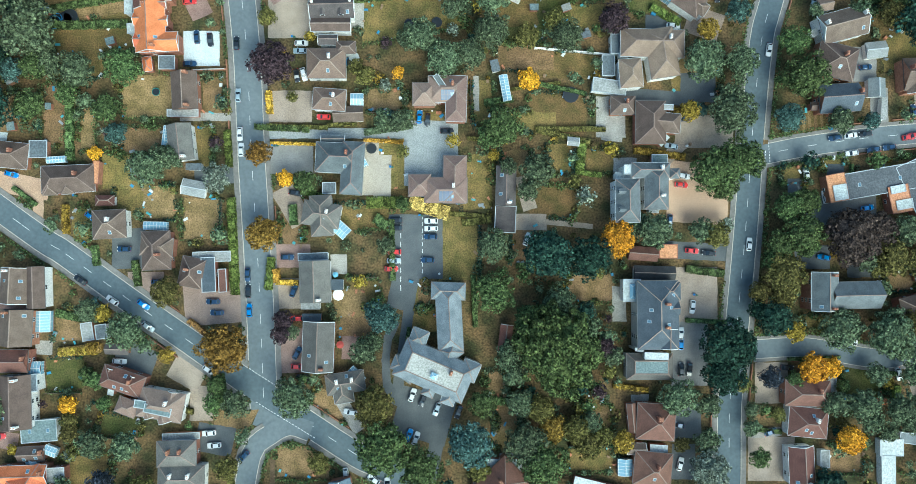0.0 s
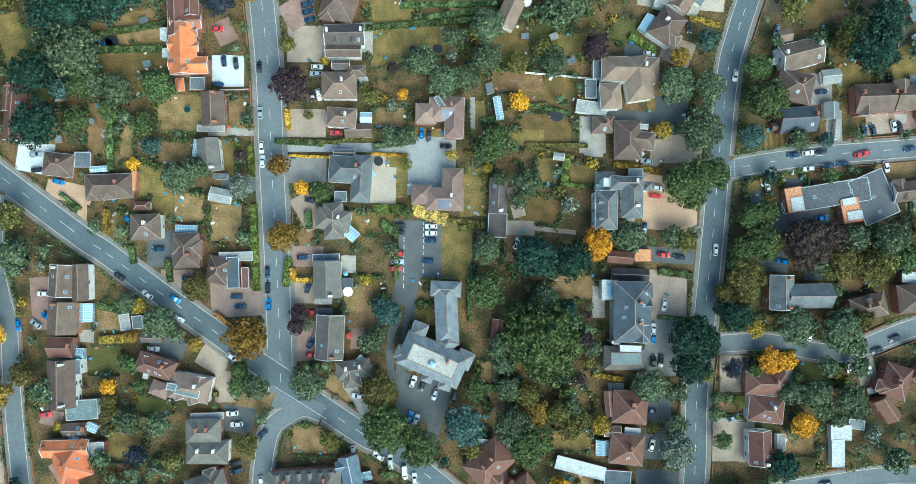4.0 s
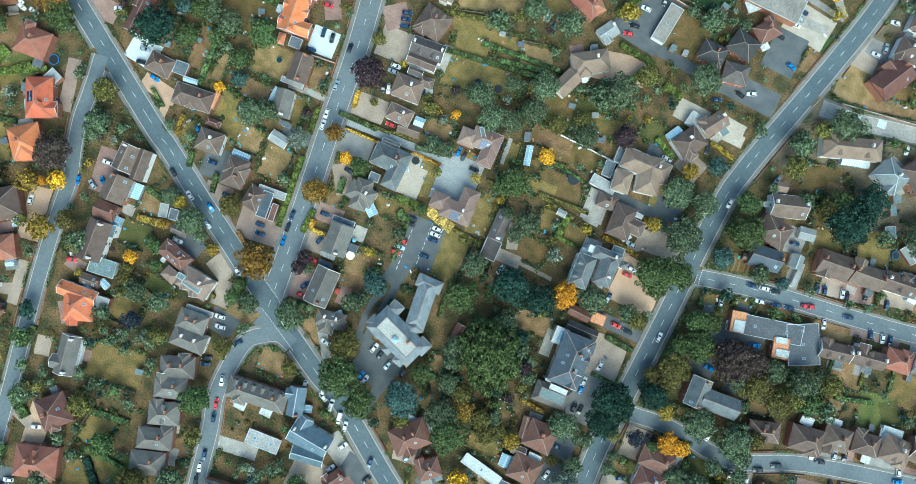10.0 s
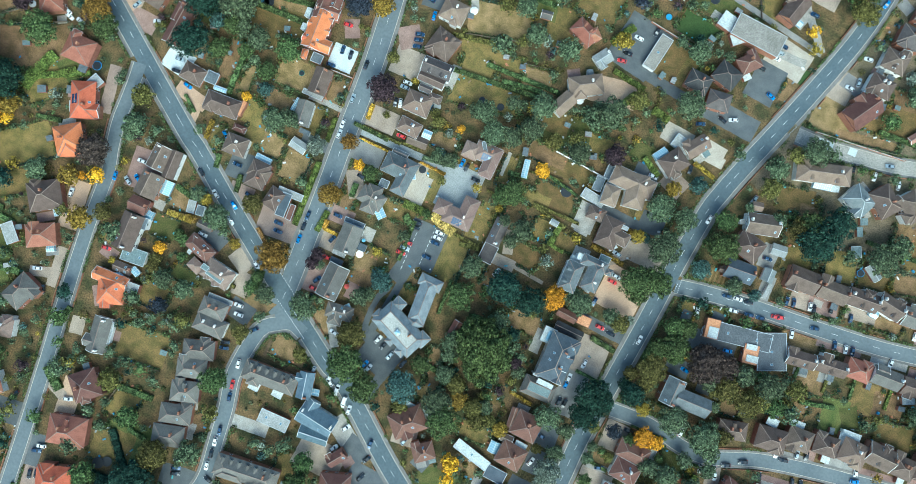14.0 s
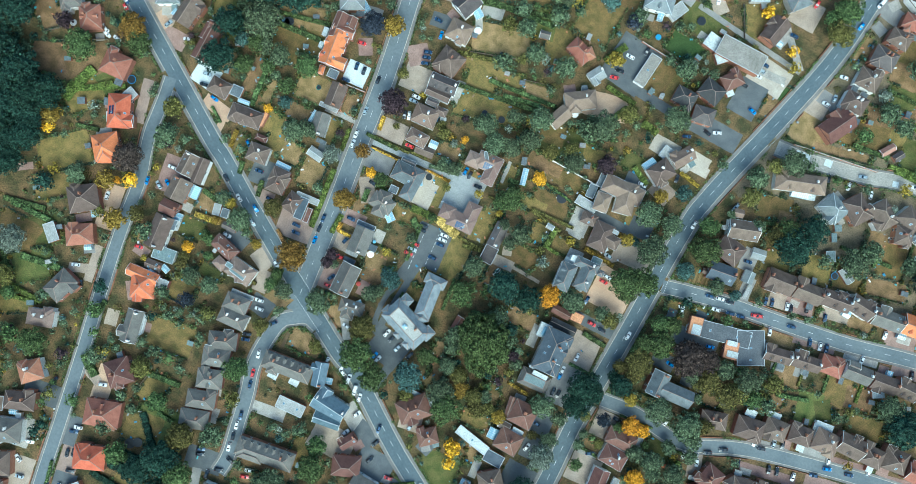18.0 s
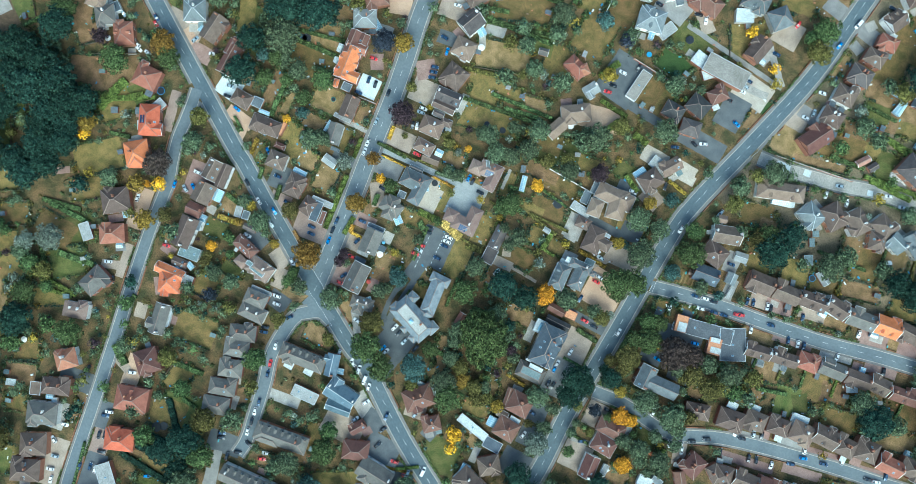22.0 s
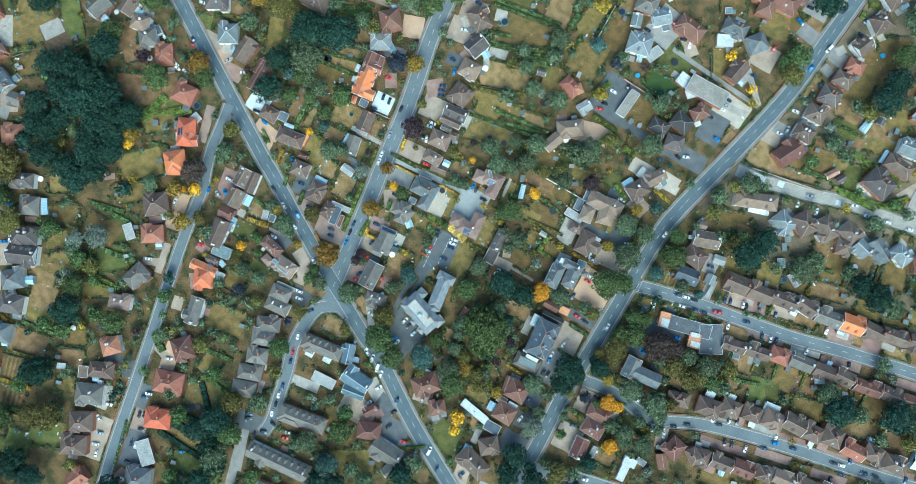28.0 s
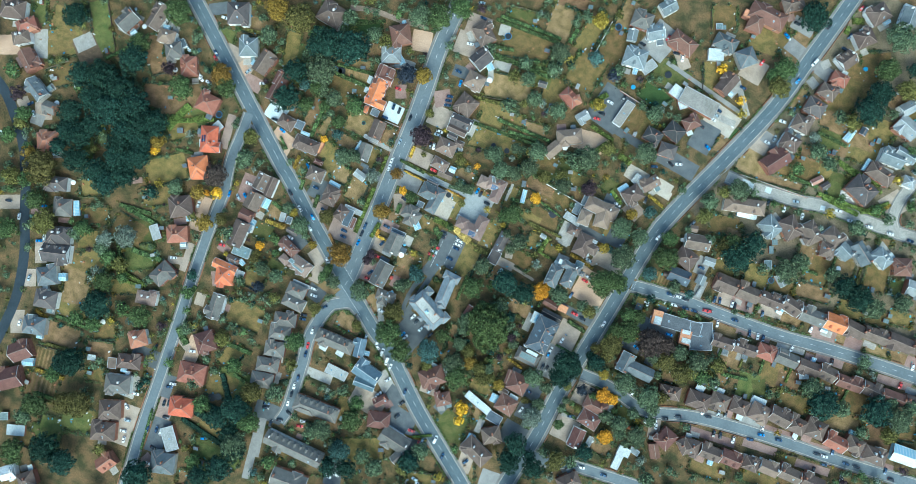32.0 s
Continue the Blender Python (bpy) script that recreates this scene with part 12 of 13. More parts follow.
hedge(71.73, -8.77, 83.89, -10.24, 2.52, 1.9, "g")
hedge(71.64, -25.02, 84.72, -25.77, 1.44, 1.4, "g")
hedge(48.31, -45.53, 59.43, -47.04, 1.62, 1.9, "Y")
hedge(4.13, -10.65, 4.87, -27.11, 1.62, 1.9, "g")
hedge(-123.71, -34.61, -112.19, -34.1, 2.52, 1.9, "Y")
hedge(-115.15, -39.48, -114.73, -44.86, 3.24, 1.9, "g")
hedge(-124.76, -22.4, -116.75, -24.21, 2.52, 1.9, "g")
hedge(-75.19, -41.42, -74.02, -52.23, 3.96, 1.9, "g")
hedge(-15.97, -27.08, -17.75, -41.63, 1.08, 1.4, "g")
hedge(130.67, -42.16, 141.08, -42.2, 1.44, 1.4, "g")
hedge(139.33, -45.9, 139.62, -53.31, 2.52, 1.9, "lg")
hedge(91.01, -59.49, 102.24, -60.48, 1.44, 1.4, "g")
hedge(10.56, -49.93, 16.97, -50.87, 2.52, 1.9, "g")
hedge(-96.88, -52.11, -82.6, -53.08, 1.8, 1.9, "o2")
hedge(-122.52, 10.96, -122.05, 1.92, 1.8, 1.9, "Y")
hedge(-138.58, 16.33, -131.41, 10.93, 1.44, 1.4, "g")
hedge(-71.73, -70.21, -70.79, -75.59, 2.16, 1.9, "o2")
hedge(125.73, 24.89, 125.69, 21.15, 1.08, 1.4, "g")
hedge(-100.93, -6.18, -99.95, -14.31, 2.16, 1.9, "g")
hedge(-113.47, -1.67, -112.5, -7.99, 2.16, 1.9, "g")
hedge(-52.49, 11.2, -51.91, 4.81, 2.52, 1.9, "g")
hedge(-206.26, -8.66, -198.55, 9.26, 4.97, 1.9, "lg")
hedge(-260.38, 12.5, -245.04, 32.02, 1.77, 1.9, "g")
hedge(-194.74, -19.42, -183.59, -16.92, 2.13, 1.9, "g")
hedge(-206.96, -65.95, -183.7, -66.91, 2.84, 1.9, "g")
hedge(-194.5, 1.03, -186.95, 6.66, 2.84, 1.9, "lg")
hedge(-204.67, -83.14, -196.5, -95.45, 2.84, 1.9, "g")
hedge(38.9, 86.5, 46.26, 99.99, 3.55, 1.9, "lg")
hedge(55.8, 96.59, 64.54, 94.81, 3.55, 1.9, "lg")
hedge(173.82, 127.53, 210.94, 130.47, 2.13, 1.9, "lg")
hedge(210.94, 130.47, 216.04, 139.99, 2.13, 1.9, "Y")
hedge(176.45, 150.47, 194.33, 145.27, 2.48, 1.9, "lg")
hedge(194.33, 145.27, 208.32, 144.14, 2.13, 1.9, "lg")
hedge(169.11, 3.05, 184.78, 6.82, 2.13, 1.9, "g")
hedge(-119.1, -114.43, -95.33, -112.87, 2.84, 1.9, "g")
hedge(-146.88, -99.71, -145.13, -90.76, 2.84, 1.9, "g")
hedge(-143.82, -118.45, -134.69, -126.11, 4.26, 1.9, "g")
hedge(-176.96, -126.54, -165.3, -120.85, 2.13, 1.9, "g")
hedge(-106.21, -132.31, -91.7, -149.34, 3.55, 1.9, "d")
hedge(-99.62, -129.08, -90.65, -130.71, 2.13, 1.9, "g")
hedge(-113.1, -159.91, -100.02, -161.51, 4.97, 1.9, "d")
hedge(26.47, 116.46, 33.01, 127.56, 3.55, 1.9, "lg")
hedge(130.03, 76.78, 138.71, 79, 1.77, 1.9, "g")
hedge(11.54, -116.35, 26.01, -113.17, 1.42, 1.4, "Y")
hedge(-131.61, -197.33, -136.23, -171.33, 1.42, 1.4, "g")
hedge(-254.91, -91.11, -249.8, -84.57, 1.42, 1.4, "g")
hedge(-230.48, -148.6, -221.31, -150.24, 2.13, 1.9, "Y")
hedge(-142.09, 90.81, -110.61, 109.7, 2.13, 1.9, "g")
hedge(-40.74, 90.46, -18.85, 94.87, 2.13, 1.9, "o2")
hedge(-48.45, 122.95, -30.57, 127.4, 2.13, 1.9, "g")
hedge(-11.77, 80.23, 6.79, 83.1, 2.13, 1.9, "g")
hedge(-187.88, 67.17, -169.58, 71.75, 2.13, 1.9, "o2")
hedge(-48.73, 140.1, -7.11, 143.3, 2.13, 1.9, "g")
hedge(-43.66, 117.19, -0.08, 126.22, 2.48, 1.9, "g")
hedge(-37.68, 75.87, 9, 80.16, 2.13, 1.9, "g")
hedge(-1.76, 146.23, -0.36, 155.7, 2.84, 1.9, "g")
hedge(32.58, 105.41, 48.7, 103.15, 2.48, 1.9, "lg")
hedge(-217.09, -146.14, -195.1, -144.34, 2.13, 1.9, "g")
hedge(-214.98, -164.64, -187.64, -159.36, 2.13, 1.9, "o2")
hedge(-213.86, -181.99, -195.19, -179.31, 2.48, 1.9, "Y")
hedge(-207.35, -195.05, -187.71, -192.68, 2.13, 1.9, "g")
hedge(-199.84, -97.07, -190.34, -107.89, 1.77, 1.9, "g")
hedge(-188.34, -107.74, -175.05, -105.33, 2.13, 1.9, "lg")
hedge(-109.75, -154.22, -87.67, -153.39, 4.26, 1.9, "d")
hedge(-117.14, -168.36, -80.24, -172.65, 3.19, 1.9, "d")
hedge(-132.44, 71.09, -102.66, 76.73, 2.13, 1.9, "g")
hedge(-214.01, -97.84, -192.34, -95.47, 2.13, 1.9, "g")
hedge(153.49, 129.59, 172.3, 130.74, 2.13, 1.9, "g")
hedge(157.81, 161.27, 177.37, 160.76, 1.77, 1.9, "g")
hedge(162.97, 11.86, 163.12, 23.76, 1.42, 1.4, "g")
hedge(189.54, 13.09, 188.42, 23.56, 1.42, 1.4, "g")
hedge(205.9, 15.25, 205.43, 26.8, 1.42, 1.4, "lg")
hedge(223.79, 18.17, 222.38, 29.24, 1.42, 1.4, "g")
hedge(240.81, 18.72, 241.26, 29.91, 1.42, 1.4, "g")
hedge(259.34, 20.04, 257.94, 31.08, 1.42, 1.4, "g")
hedge(177.03, 10.88, 176.85, 21.82, 1.42, 1.4, "o2")
hedge(201.36, 85.73, 200.57, 97.15, 1.42, 1.4, "g")
hedge(187.25, 78.88, 185.83, 90, 1.42, 1.4, "g")
hedge(218.45, 86.19, 216.6, 99.03, 1.42, 1.4, "o2")
hedge(168.54, 81.61, 195.09, 82.69, 1.77, 1.9, "g")
hedge(-29.4, 11.99, -17.95, 12.01, 3.67, 1.6, "lg")
hedge(-26.75, 7.28, -22.76, 4.57, 3.67, 1.6, "g")
hedge(-30.21, 34.07, -15.54, 36.36, 2.1, 1.6, "s")
hedge(55.34, 28.97, 71.7, 26.92, 2.1, 1.6, "Y")
hedge(82.65, 82.19, 93.5, 79.37, 1.83, 1.6, "Y")
hedge(67.53, 41.66, 73.59, 40.68, 2.62, 1.6, "Y")
hedge(23.81, 35.53, 46.25, 35.62, 1.57, 1.6, "o2")
hedge(24.53, 49.91, 39.92, 46.88, 1.31, 1.6, "g")
hedge(-49.94, 15.49, -40.34, 12.74, 2.1, 1.6, "lg")
hedge(-59.87, -15.46, -58.85, -5.24, 2.62, 1.6, "lg")
hedge(17.63, -7.8, 29.77, -8.04, 1.83, 1.6, "g")
hedge(0.53, 5.62, 9.76, 6.9, 2.36, 1.6, "o2")
hedge(7.55, 43.79, 16.81, 45.08, 2.1, 1.6, "g")
hedge(-64.49, 35.69, -47.36, 34.88, 1.83, 1.6, "g")
hedge(-121.68, 49.64, -121.36, 24.71, 2.57, 1.7, "g")
hedge(-127.73, 66.86, -103.76, 67.72, 2.57, 1.7, "g")
hedge(148.10, 231.54, 154.07, 234.36, 3.63, 1.7, "lg")
hedge(147.60, 227.57, 147.62, 222.90, 2.97, 1.7, "lg")
hedge(178.07, 150.38, 205.79, 147.65, 2.09, 1.7, "lg")
hedge(177.77, 126.55, 201.18, 126.01, 2.70, 1.7, "lg")
hedge(202.00, 127.76, 215.04, 140.29, 2.69, 1.7, "lg")
hedge(-204.48, -10.17, -199.39, 9.20, 3.40, 1.7, "lg")
hedge(-202.66, -3.37, -180.71, 7.95, 2.78, 1.7, "lg")
hedge(-211.49, -65.86, -190.66, -62.59, 2.79, 1.7, "g")
hedge(-192.00, -87.78, -172.28, -85.83, 3.40, 1.7, "g")
hedge(-191.49, -102.77, -173.54, -104.19, 2.48, 1.7, "lg")
hedge(-123.90, -34.58, -110.89, -33.34, 2.75, 1.7, "gold2")
hedge(-47.36, 143.13, -7.08, 145.98, 2.05, 1.7, "g")
hedge(-20.84, 84.39, 14.29, 86.01, 2.05, 1.7, "g")
hedge(-39.96, 119.98, -2.80, 121.45, 2.39, 1.7, "g")
hedge(16.96, -114.79, 27.41, -108.65, 1.55, 1.7, "lg")

# ---- cars ----
car(-82.63, 63.81, -84.6, "n")
car(-78.45, 62.93, -84.6, "k")
car(-84.73, 55.31, 0.5, "n")
car(-70.27, 61.9, -89.6, "k")
car(-69.6, 45.5, -89.6, "s")
car(-68.96, 33.37, -89.6, "w")
car(-68.56, 28.42, -89.6, "w")
car(-50.02, 62.11, 0.6, "w")
car(-50.38, 59.7, 0.6, "s")
car(-51.43, 51.92, -79.8, "k")
car(-49.24, 52.31, -74.8, "w")
car(-42.95, 38.88, 0.4, "r")
car(-12.85, 39.09, -94.8, "b")
car(-10.27, 38.19, -94.9, "k")
car(-4.18, 34.71, 0.4, "k")
car(-51.57, 14.93, -9.9, "k")
car(-20.3, 6.4, 0.2, "k")
car(-20.3, 4.01, 0.1, "k")
car(-9.1, 6.24, 0.2, "w")
car(-9.1, 3.85, 0.1, "w")
car(-9.28, 1.27, 0.1, "n")
car(-20.64, -3.52, 0.1, "r")
car(-20.81, -6.28, 0.1, "s")
car(-21.54, -8.84, 0.0, "r")
car(-10.18, -6.08, 0.1, "n")
car(-54, -5.21, 0.1, "n")
car(-51.94, -15.62, -109.6, "n")
car(-66.28, -10.7, -89.6, "n")
car(-66.06, -15.79, -89.6, "k")
car(-65.65, -21.8, -89.6, "b")
car(-50.98, -24.36, -0.1, "r")
car(-50.73, -35.09, -119.7, "n")
car(-50.53, -39.27, -0.2, "r")
car(-48.88, -42.54, -0.2, "k")
car(-34.13, -53.5, -10.3, "w")
car(-14.85, -48.32, -110.0, "w")
car(-11.56, -49.79, -110.0, "k")
car(-7.16, -52.72, -110.0, "s")
car(-0.39, -53.67, -110.1, "k")
car(-15.91, -60.86, -110.0, "b")
car(-13.72, -61.78, -110.0, "w")
car(-117.62, -12.35, -35.1, "k")
car(-107.73, -18.68, -35.1, "w")
car(-98.23, -19.95, -35.1, "b")
car(-96.73, -26.83, -35.1, "s")
car(-93.82, -13.07, -10.1, "n")
car(-104.33, -2.73, 0.1, "n")
car(-76.86, -19.06, -0.0, "n")
car(-75.57, -22.51, -0.1, "n")
car(-105.37, -37.47, -5.2, "w")
car(-76.13, -63.55, 4.7, "w")
car(-77.78, -59.76, 4.7, "w")
car(-67.12, -67.04, -134.9, "n")
car(-35.5, -72.86, -84.7, "w")
car(-26.79, -74.38, -35.1, "w")
car(68.11, 68.93, -4.4, "w")
car(99.12, 61.53, -98.5, "w")
car(71.15, 39.12, 0.4, "n")
car(67.34, 30.3, -9.6, "s")
car(71.23, 20.8, -9.7, "w")
car(70.47, 18, -4.7, "r")
car(66.65, 6.44, -95.3, "n")
car(21.16, 0.6, -110.1, "w")
car(73.73, -3.02, -4.9, "r")
car(79.17, -3.76, -4.9, "k")
car(92.18, -0.95, -95.5, "w")
car(73.81, -20.83, -95.4, "w")
car(70.01, -29.33, -95.4, "w")
car(70, -32.29, -90.3, "b")
car(70.14, -40.59, -95.4, "k")
car(72.75, -40.6, -95.4, "k")
car(68.92, -58.07, -10.2, "n")
car(69.6, -70.37, -105.6, "w")
car(120.36, 33.24, 8.2, "n")
car(125.52, 34.03, 8.2, "w")
car(130.3, 34.62, 8.2, "k")
car(125.84, 28.38, 8.2, "w")
car(132.91, 29.55, 8.2, "n")
car(138.09, 30.33, 8.2, "n")
car(144.45, 33.58, 8.2, "r")
car(110.92, 21.17, -82.4, "w")
car(116.93, 14.26, -80.4, "w")
car(116.36, -5.01, -9.8, "b")
car(104.11, -40.15, -5.1, "k")
car(98.66, -60.45, -160.7, "n")
car(130.54, 56.15, 5.4, "n")
car(-77.94, -40.26, -35.1, "w")
car(-139.08, 20.4, -15.0, "b")
car(146.09, 42.09, -85.6, "n")
car(145.99, -40.48, -90.7, "w")
car(140.26, -42.32, -78.4, "w")
car(-203.2, 68.36, 5.5, "w", True)
car(-198.46, 46.14, -33.8, "n", True)
car(-197.34, 43.01, -33.8, "r", True)
car(-201.67, 29.14, -19.0, "w", True)
car(-199.86, 27.14, -18.9, "w", True)
car(-194.53, 27.23, -14.0, "w", True)
car(-300.2, -58.71, -63.5, "w", True)
car(-151.75, -29.53, -84.0, "b", True)
car(-165.1, -52.61, -33.6, "k", True)
car(-166.33, -44.27, -84.0, "w", True)
car(-243.34, -111.23, -94.2, "n", True)
car(-173.96, 50.83, -84.0, "k", True)
car(-174.87, 44.3, -114.5, "s", True)
car(-163.13, 41.34, 17.5, "w", True)
car(-147.22, 29.83, 5.7, "s", True)
car(-146.63, 24.44, 5.7, "k", True)
car(-143.52, -18.68, 1.0, "w", True)
car(-142.13, -26.52, -33.7, "b", True)
car(-145.79, -29.1, -33.7, "s", True)
car(-61.3, 145.33, 15.2, "s", True)
car(-56.95, 128.04, 10.2, "k", True)
car(-56.73, 119.28, 10.3, "w", True)
car(-55.82, 100.79, -4.6, "n", True)
car(-53.91, 84.39, 15.4, "n", True)
car(-53.45, 81.78, 15.5, "n", True)
car(-52.84, 78.86, 15.5, "n", True)
car(37.01, 123.66, -4.7, "w", True)
car(35.14, 115.18, 5.3, "k", True)
car(33.97, 111.02, 10.4, "r", True)
car(43.33, 129.47, -94.1, "k", True)
car(39.13, 164.62, -4.9, "k", True)
car(41.26, 168.42, -4.9, "w", True)
car(60.29, 168.25, 10.2, "k", True)
car(64.9, 166.84, -69.4, "w", True)
car(91.05, 107.24, 20.6, "w", True)
car(78.24, 99.5, 20.6, "n", True)
car(82.27, 78.76, -84.2, "k", True)
car(118.57, 216.09, -0.2, "k", True)
car(149.48, 240.96, -104.1, "r", True)
car(152.16, 241.04, -104.1, "s", True)
car(150.51, 222.44, -104.0, "n", True)
car(138.4, 198.89, -106.1, "W", True)
car(133.96, 184.5, -104.1, "b", True)
car(109.8, 185.33, -99.1, "r", True)
car(105.91, 166.41, -5.0, "n", True)
car(98.54, 147.4, -4.9, "n", True)
car(98.18, 144.05, -4.9, "s", True)
car(97.67, 141.02, -4.8, "w", True)
car(93.14, 134.09, -4.8, "k", True)
car(136.47, 157.95, 5.2, "w", True)
car(136.48, 146.47, -89.2, "s", True)
car(133.75, 142.39, -4.9, "w", True)
car(139.41, 166.49, -94.1, "n", True)
car(149.71, 109.66, -74.4, "k", True)
car(164.73, 117.3, 15.6, "s", True)
car(190.16, 123.24, 15.6, "w", True)
car(210.57, 122.46, 10.5, "w", True)
car(223.65, 124.06, 10.5, "w", True)
car(171.7, 110.78, -79.3, "w", True)
car(116.08, 206.57, -25.2, "b", True)
car(136.81, 222.71, -104.1, "k", True)
car(149.18, 42.95, -74.4, "n", True)
car(156.74, 44.26, -74.4, "w", True)
car(158.78, 44.07, -74.4, "k", True)
car(165.88, 47.13, -74.4, "k", True)
car(175.74, 46.82, -74.4, "n", True)
car(145.93, 34.24, 10.8, "r", True)
car(162.6, 36.05, 10.9, "n", True)
car(154.04, 29.5, -74.4, "w", True)
car(173.84, 32.86, -74.4, "n", True)
car(179.16, 33.1, -74.4, "w", True)
car(182.45, 33.53, -74.4, "n", True)
car(200.43, 35.64, -89.2, "w", True)
car(205.77, 51.24, -84.3, "w", True)
car(225.51, 38.89, -74.5, "k", True)
car(268.09, 43.75, -84.3, "r", True)
car(269.8, 57.12, -74.5, "w", True)
car(169.07, -22.37, -84.3, "w", True)
car(173.28, -23.85, 11.1, "k", True)
car(177.88, -18.81, -84.3, "s", True)
car(182.11, -17.9, -79.3, "k", True)
car(205.39, -15.46, -74.4, "w", True)
car(206.58, -19.59, 16.2, "b", True)
car(201.84, -25.09, 14.2, "n", True)
car(217.33, -17.8, 11.2, "n", True)
car(225.17, -12.35, -74.5, "w", True)
car(192.89, -29.91, -84.3, "w", True)
car(180.85, -31.54, -74.4, "k", True)
car(184.76, -30.79, -74.4, "k", True)
car(166.09, -34.9, -74.4, "k", True)
car(245.89, -14.64, 11.2, "w", True)
car(249.04, -9.94, -74.5, "n", True)
car(241.24, -15.37, 11.2, "k", True)
car(247.69, -19.23, 11.2, "n", True)
car(259.35, -13.05, 6.1, "n", True)
car(265.37, -12.01, 6.1, "k", True)
car(243.44, -24.87, -84.3, "k", True)
car(260.47, -21.89, -74.5, "w", True)
car(281.91, -6.53, -79.4, "n", True)
car(287.24, -9.74, 6.1, "k", True)
car(156.87, -31.95, 26.3, "k", True)
car(150.38, -36.35, 21.3, "k", True)
car(147.62, -42.85, -74.3, "w", True)
car(78.72, -90.45, -94.1, "w", True)
car(70.12, -90.73, -94.1, "k", True)
car(117.93, -85.68, 11.4, "w", True)
car(132, -83.84, 11.4, "n", True)
car(-67.22, -83.49, -79.1, "w", True)
car(-65.86, -92.89, -79.1, "r", True)
car(-64.79, -98.4, -79.1, "n", True)
car(-62.54, -113.8, -79.1, "n", True)
car(-62.44, -118.98, -79.1, "w", True)
car(-61.85, -124.33, -79.1, "k", True)
car(-61.44, -130.16, -79.1, "w", True)
car(-58.41, -135.51, -18.5, "k", True)
car(-76.43, -77.12, 16.1, "k", True)
car(-75.98, -79.71, 16.1, "n", True)
car(-74.02, -132.74, 16.4, "k", True)
car(-73.41, -136.47, 16.4, "n", True)
car(-72.63, -138.9, 16.4, "k", True)
car(-61.26, -142.14, 11.5, "k", True)
car(-65.71, -146.35, -84.1, "k", True)
car(-47.86, -136.32, 16.4, "w", True)
car(-48.55, -139.88, 16.4, "r", True)
car(-27.62, -73.35, -86.1, "w", True)
car(-22.48, -76.44, -86.1, "W", True)
car(-17.51, -80.02, -86.1, "W", True)
car(-13.98, -82.3, -86.1, "w", True)
car(-11.82, -90.05, -124.0, "w", True)
car(-13.24, -100.37, -124.0, "w", True)
car(0.9, -92.2, -89.1, "n", True)
car(2.26, -99.14, -119.0, "k", True)
car(3.13, -107.52, -114.1, "k", True)
car(14.82, -111.73, 6.4, "r", True)
car(21.83, -116.26, -94.1, "r", True)
car(23.46, -114.65, -94.1, "s", True)
car(20.95, -122.69, -104.1, "k", True)
car(29.75, -137.49, -3.5, "s", True)
car(32.93, -139.1, -3.5, "w", True)
car(30.41, -110.01, -89.2, "W", True)
car(38.81, -117.42, -89.2, "n", True)
car(14.19, -84.86, -104.1, "s", True)
car(-21.21, -156.83, -3.4, "w", True)
car(-15.23, -156.66, -3.4, "w", True)
car(-151.23, -135.94, -94.2, "k", True)
car(-134.63, -114.44, -84.1, "k", True)
car(-129.52, -128.13, 16.3, "w", True)
car(-131.46, -151.75, 16.4, "w", True)
car(-132.64, -154.36, 16.4, "n", True)
car(-131.13, -164.94, -79.0, "k", True)
car(-128.47, -163.63, -79.0, "k", True)
car(-126.28, -172.26, 11.6, "k", True)
car(-157.44, -171.03, 6.6, "s", True)
car(-151.56, -177.05, -33.2, "w", True)
car(-147.36, -184.7, 11.6, "s", True)
car(-146.79, -191.71, 16.5, "w", True)
car(-144.04, -196.43, -79.0, "w", True)
car(-133.33, -183.84, -84.1, "n", True)
car(-128.2, -181.7, -84.1, "n", True)
car(-125.24, -181.86, -84.1, "w", True)
car(-125.21, -192.76, -3.2, "k", True)
car(-123.19, -202.68, 11.7, "w", True)
car(-165.95, -81.04, 20.9, "w", True)
car(-159.74, -88.58, -73.9, "k", True)
car(-99.04, -173.33, 25.4, "b", True)
car(-239.87, -115.67, -84.0, "b", True)
car(-243.26, -132.44, -84.0, "s", True)
car(-236.05, -160.37, -84.0, "w", True)
car(-232.06, -190.25, 16.4, "b", True)
car(-266.25, -100.62, -73.7, "w", True)
car(-276.79, -94.65, 15.9, "k", True)
car(-163.12, 83.19, -94.2, "w", True)
car(-137.75, 102.46, -84.1, "n", True)
car(51.76, 174.65, 81.7, "r", True)
car(102.31, 124.15, 162.0, "b", True)
car(86.46, 105.28, 162.0, "k", True)
car(151.28, 214.01, 170.6, "k", True)
car(160.13, 110.14, 97.8, "w", True)
car(236.20, 125.26, 8.8, "n", True)
car(199.06, 120.81, 6.8, "w", True)
car(114.29, 78.16, 73.5, "s", True)
car(213.48, 171.68, 168.2, "n", True)
car(215.10, 168.24, 168.2, "n", True)
car(220.78, 163.87, 168.2, "s", True)
car(130.65, 10.77, 10.2, "b", True)
car(134.27, -14.54, 89.5, "k", True)
car(126.10, -31.07, 80.6, "w", True)
car(-255.80, 48.47, -34.8, "s", True)
car(-215.31, 40.86, -36.4, "s", True)
car(-291.50, -33.67, 50.5, "n", True)
car(-286.91, -38.32, -47.9, "s", True)
car(-141.85, -60.43, 4.9, "r", True)
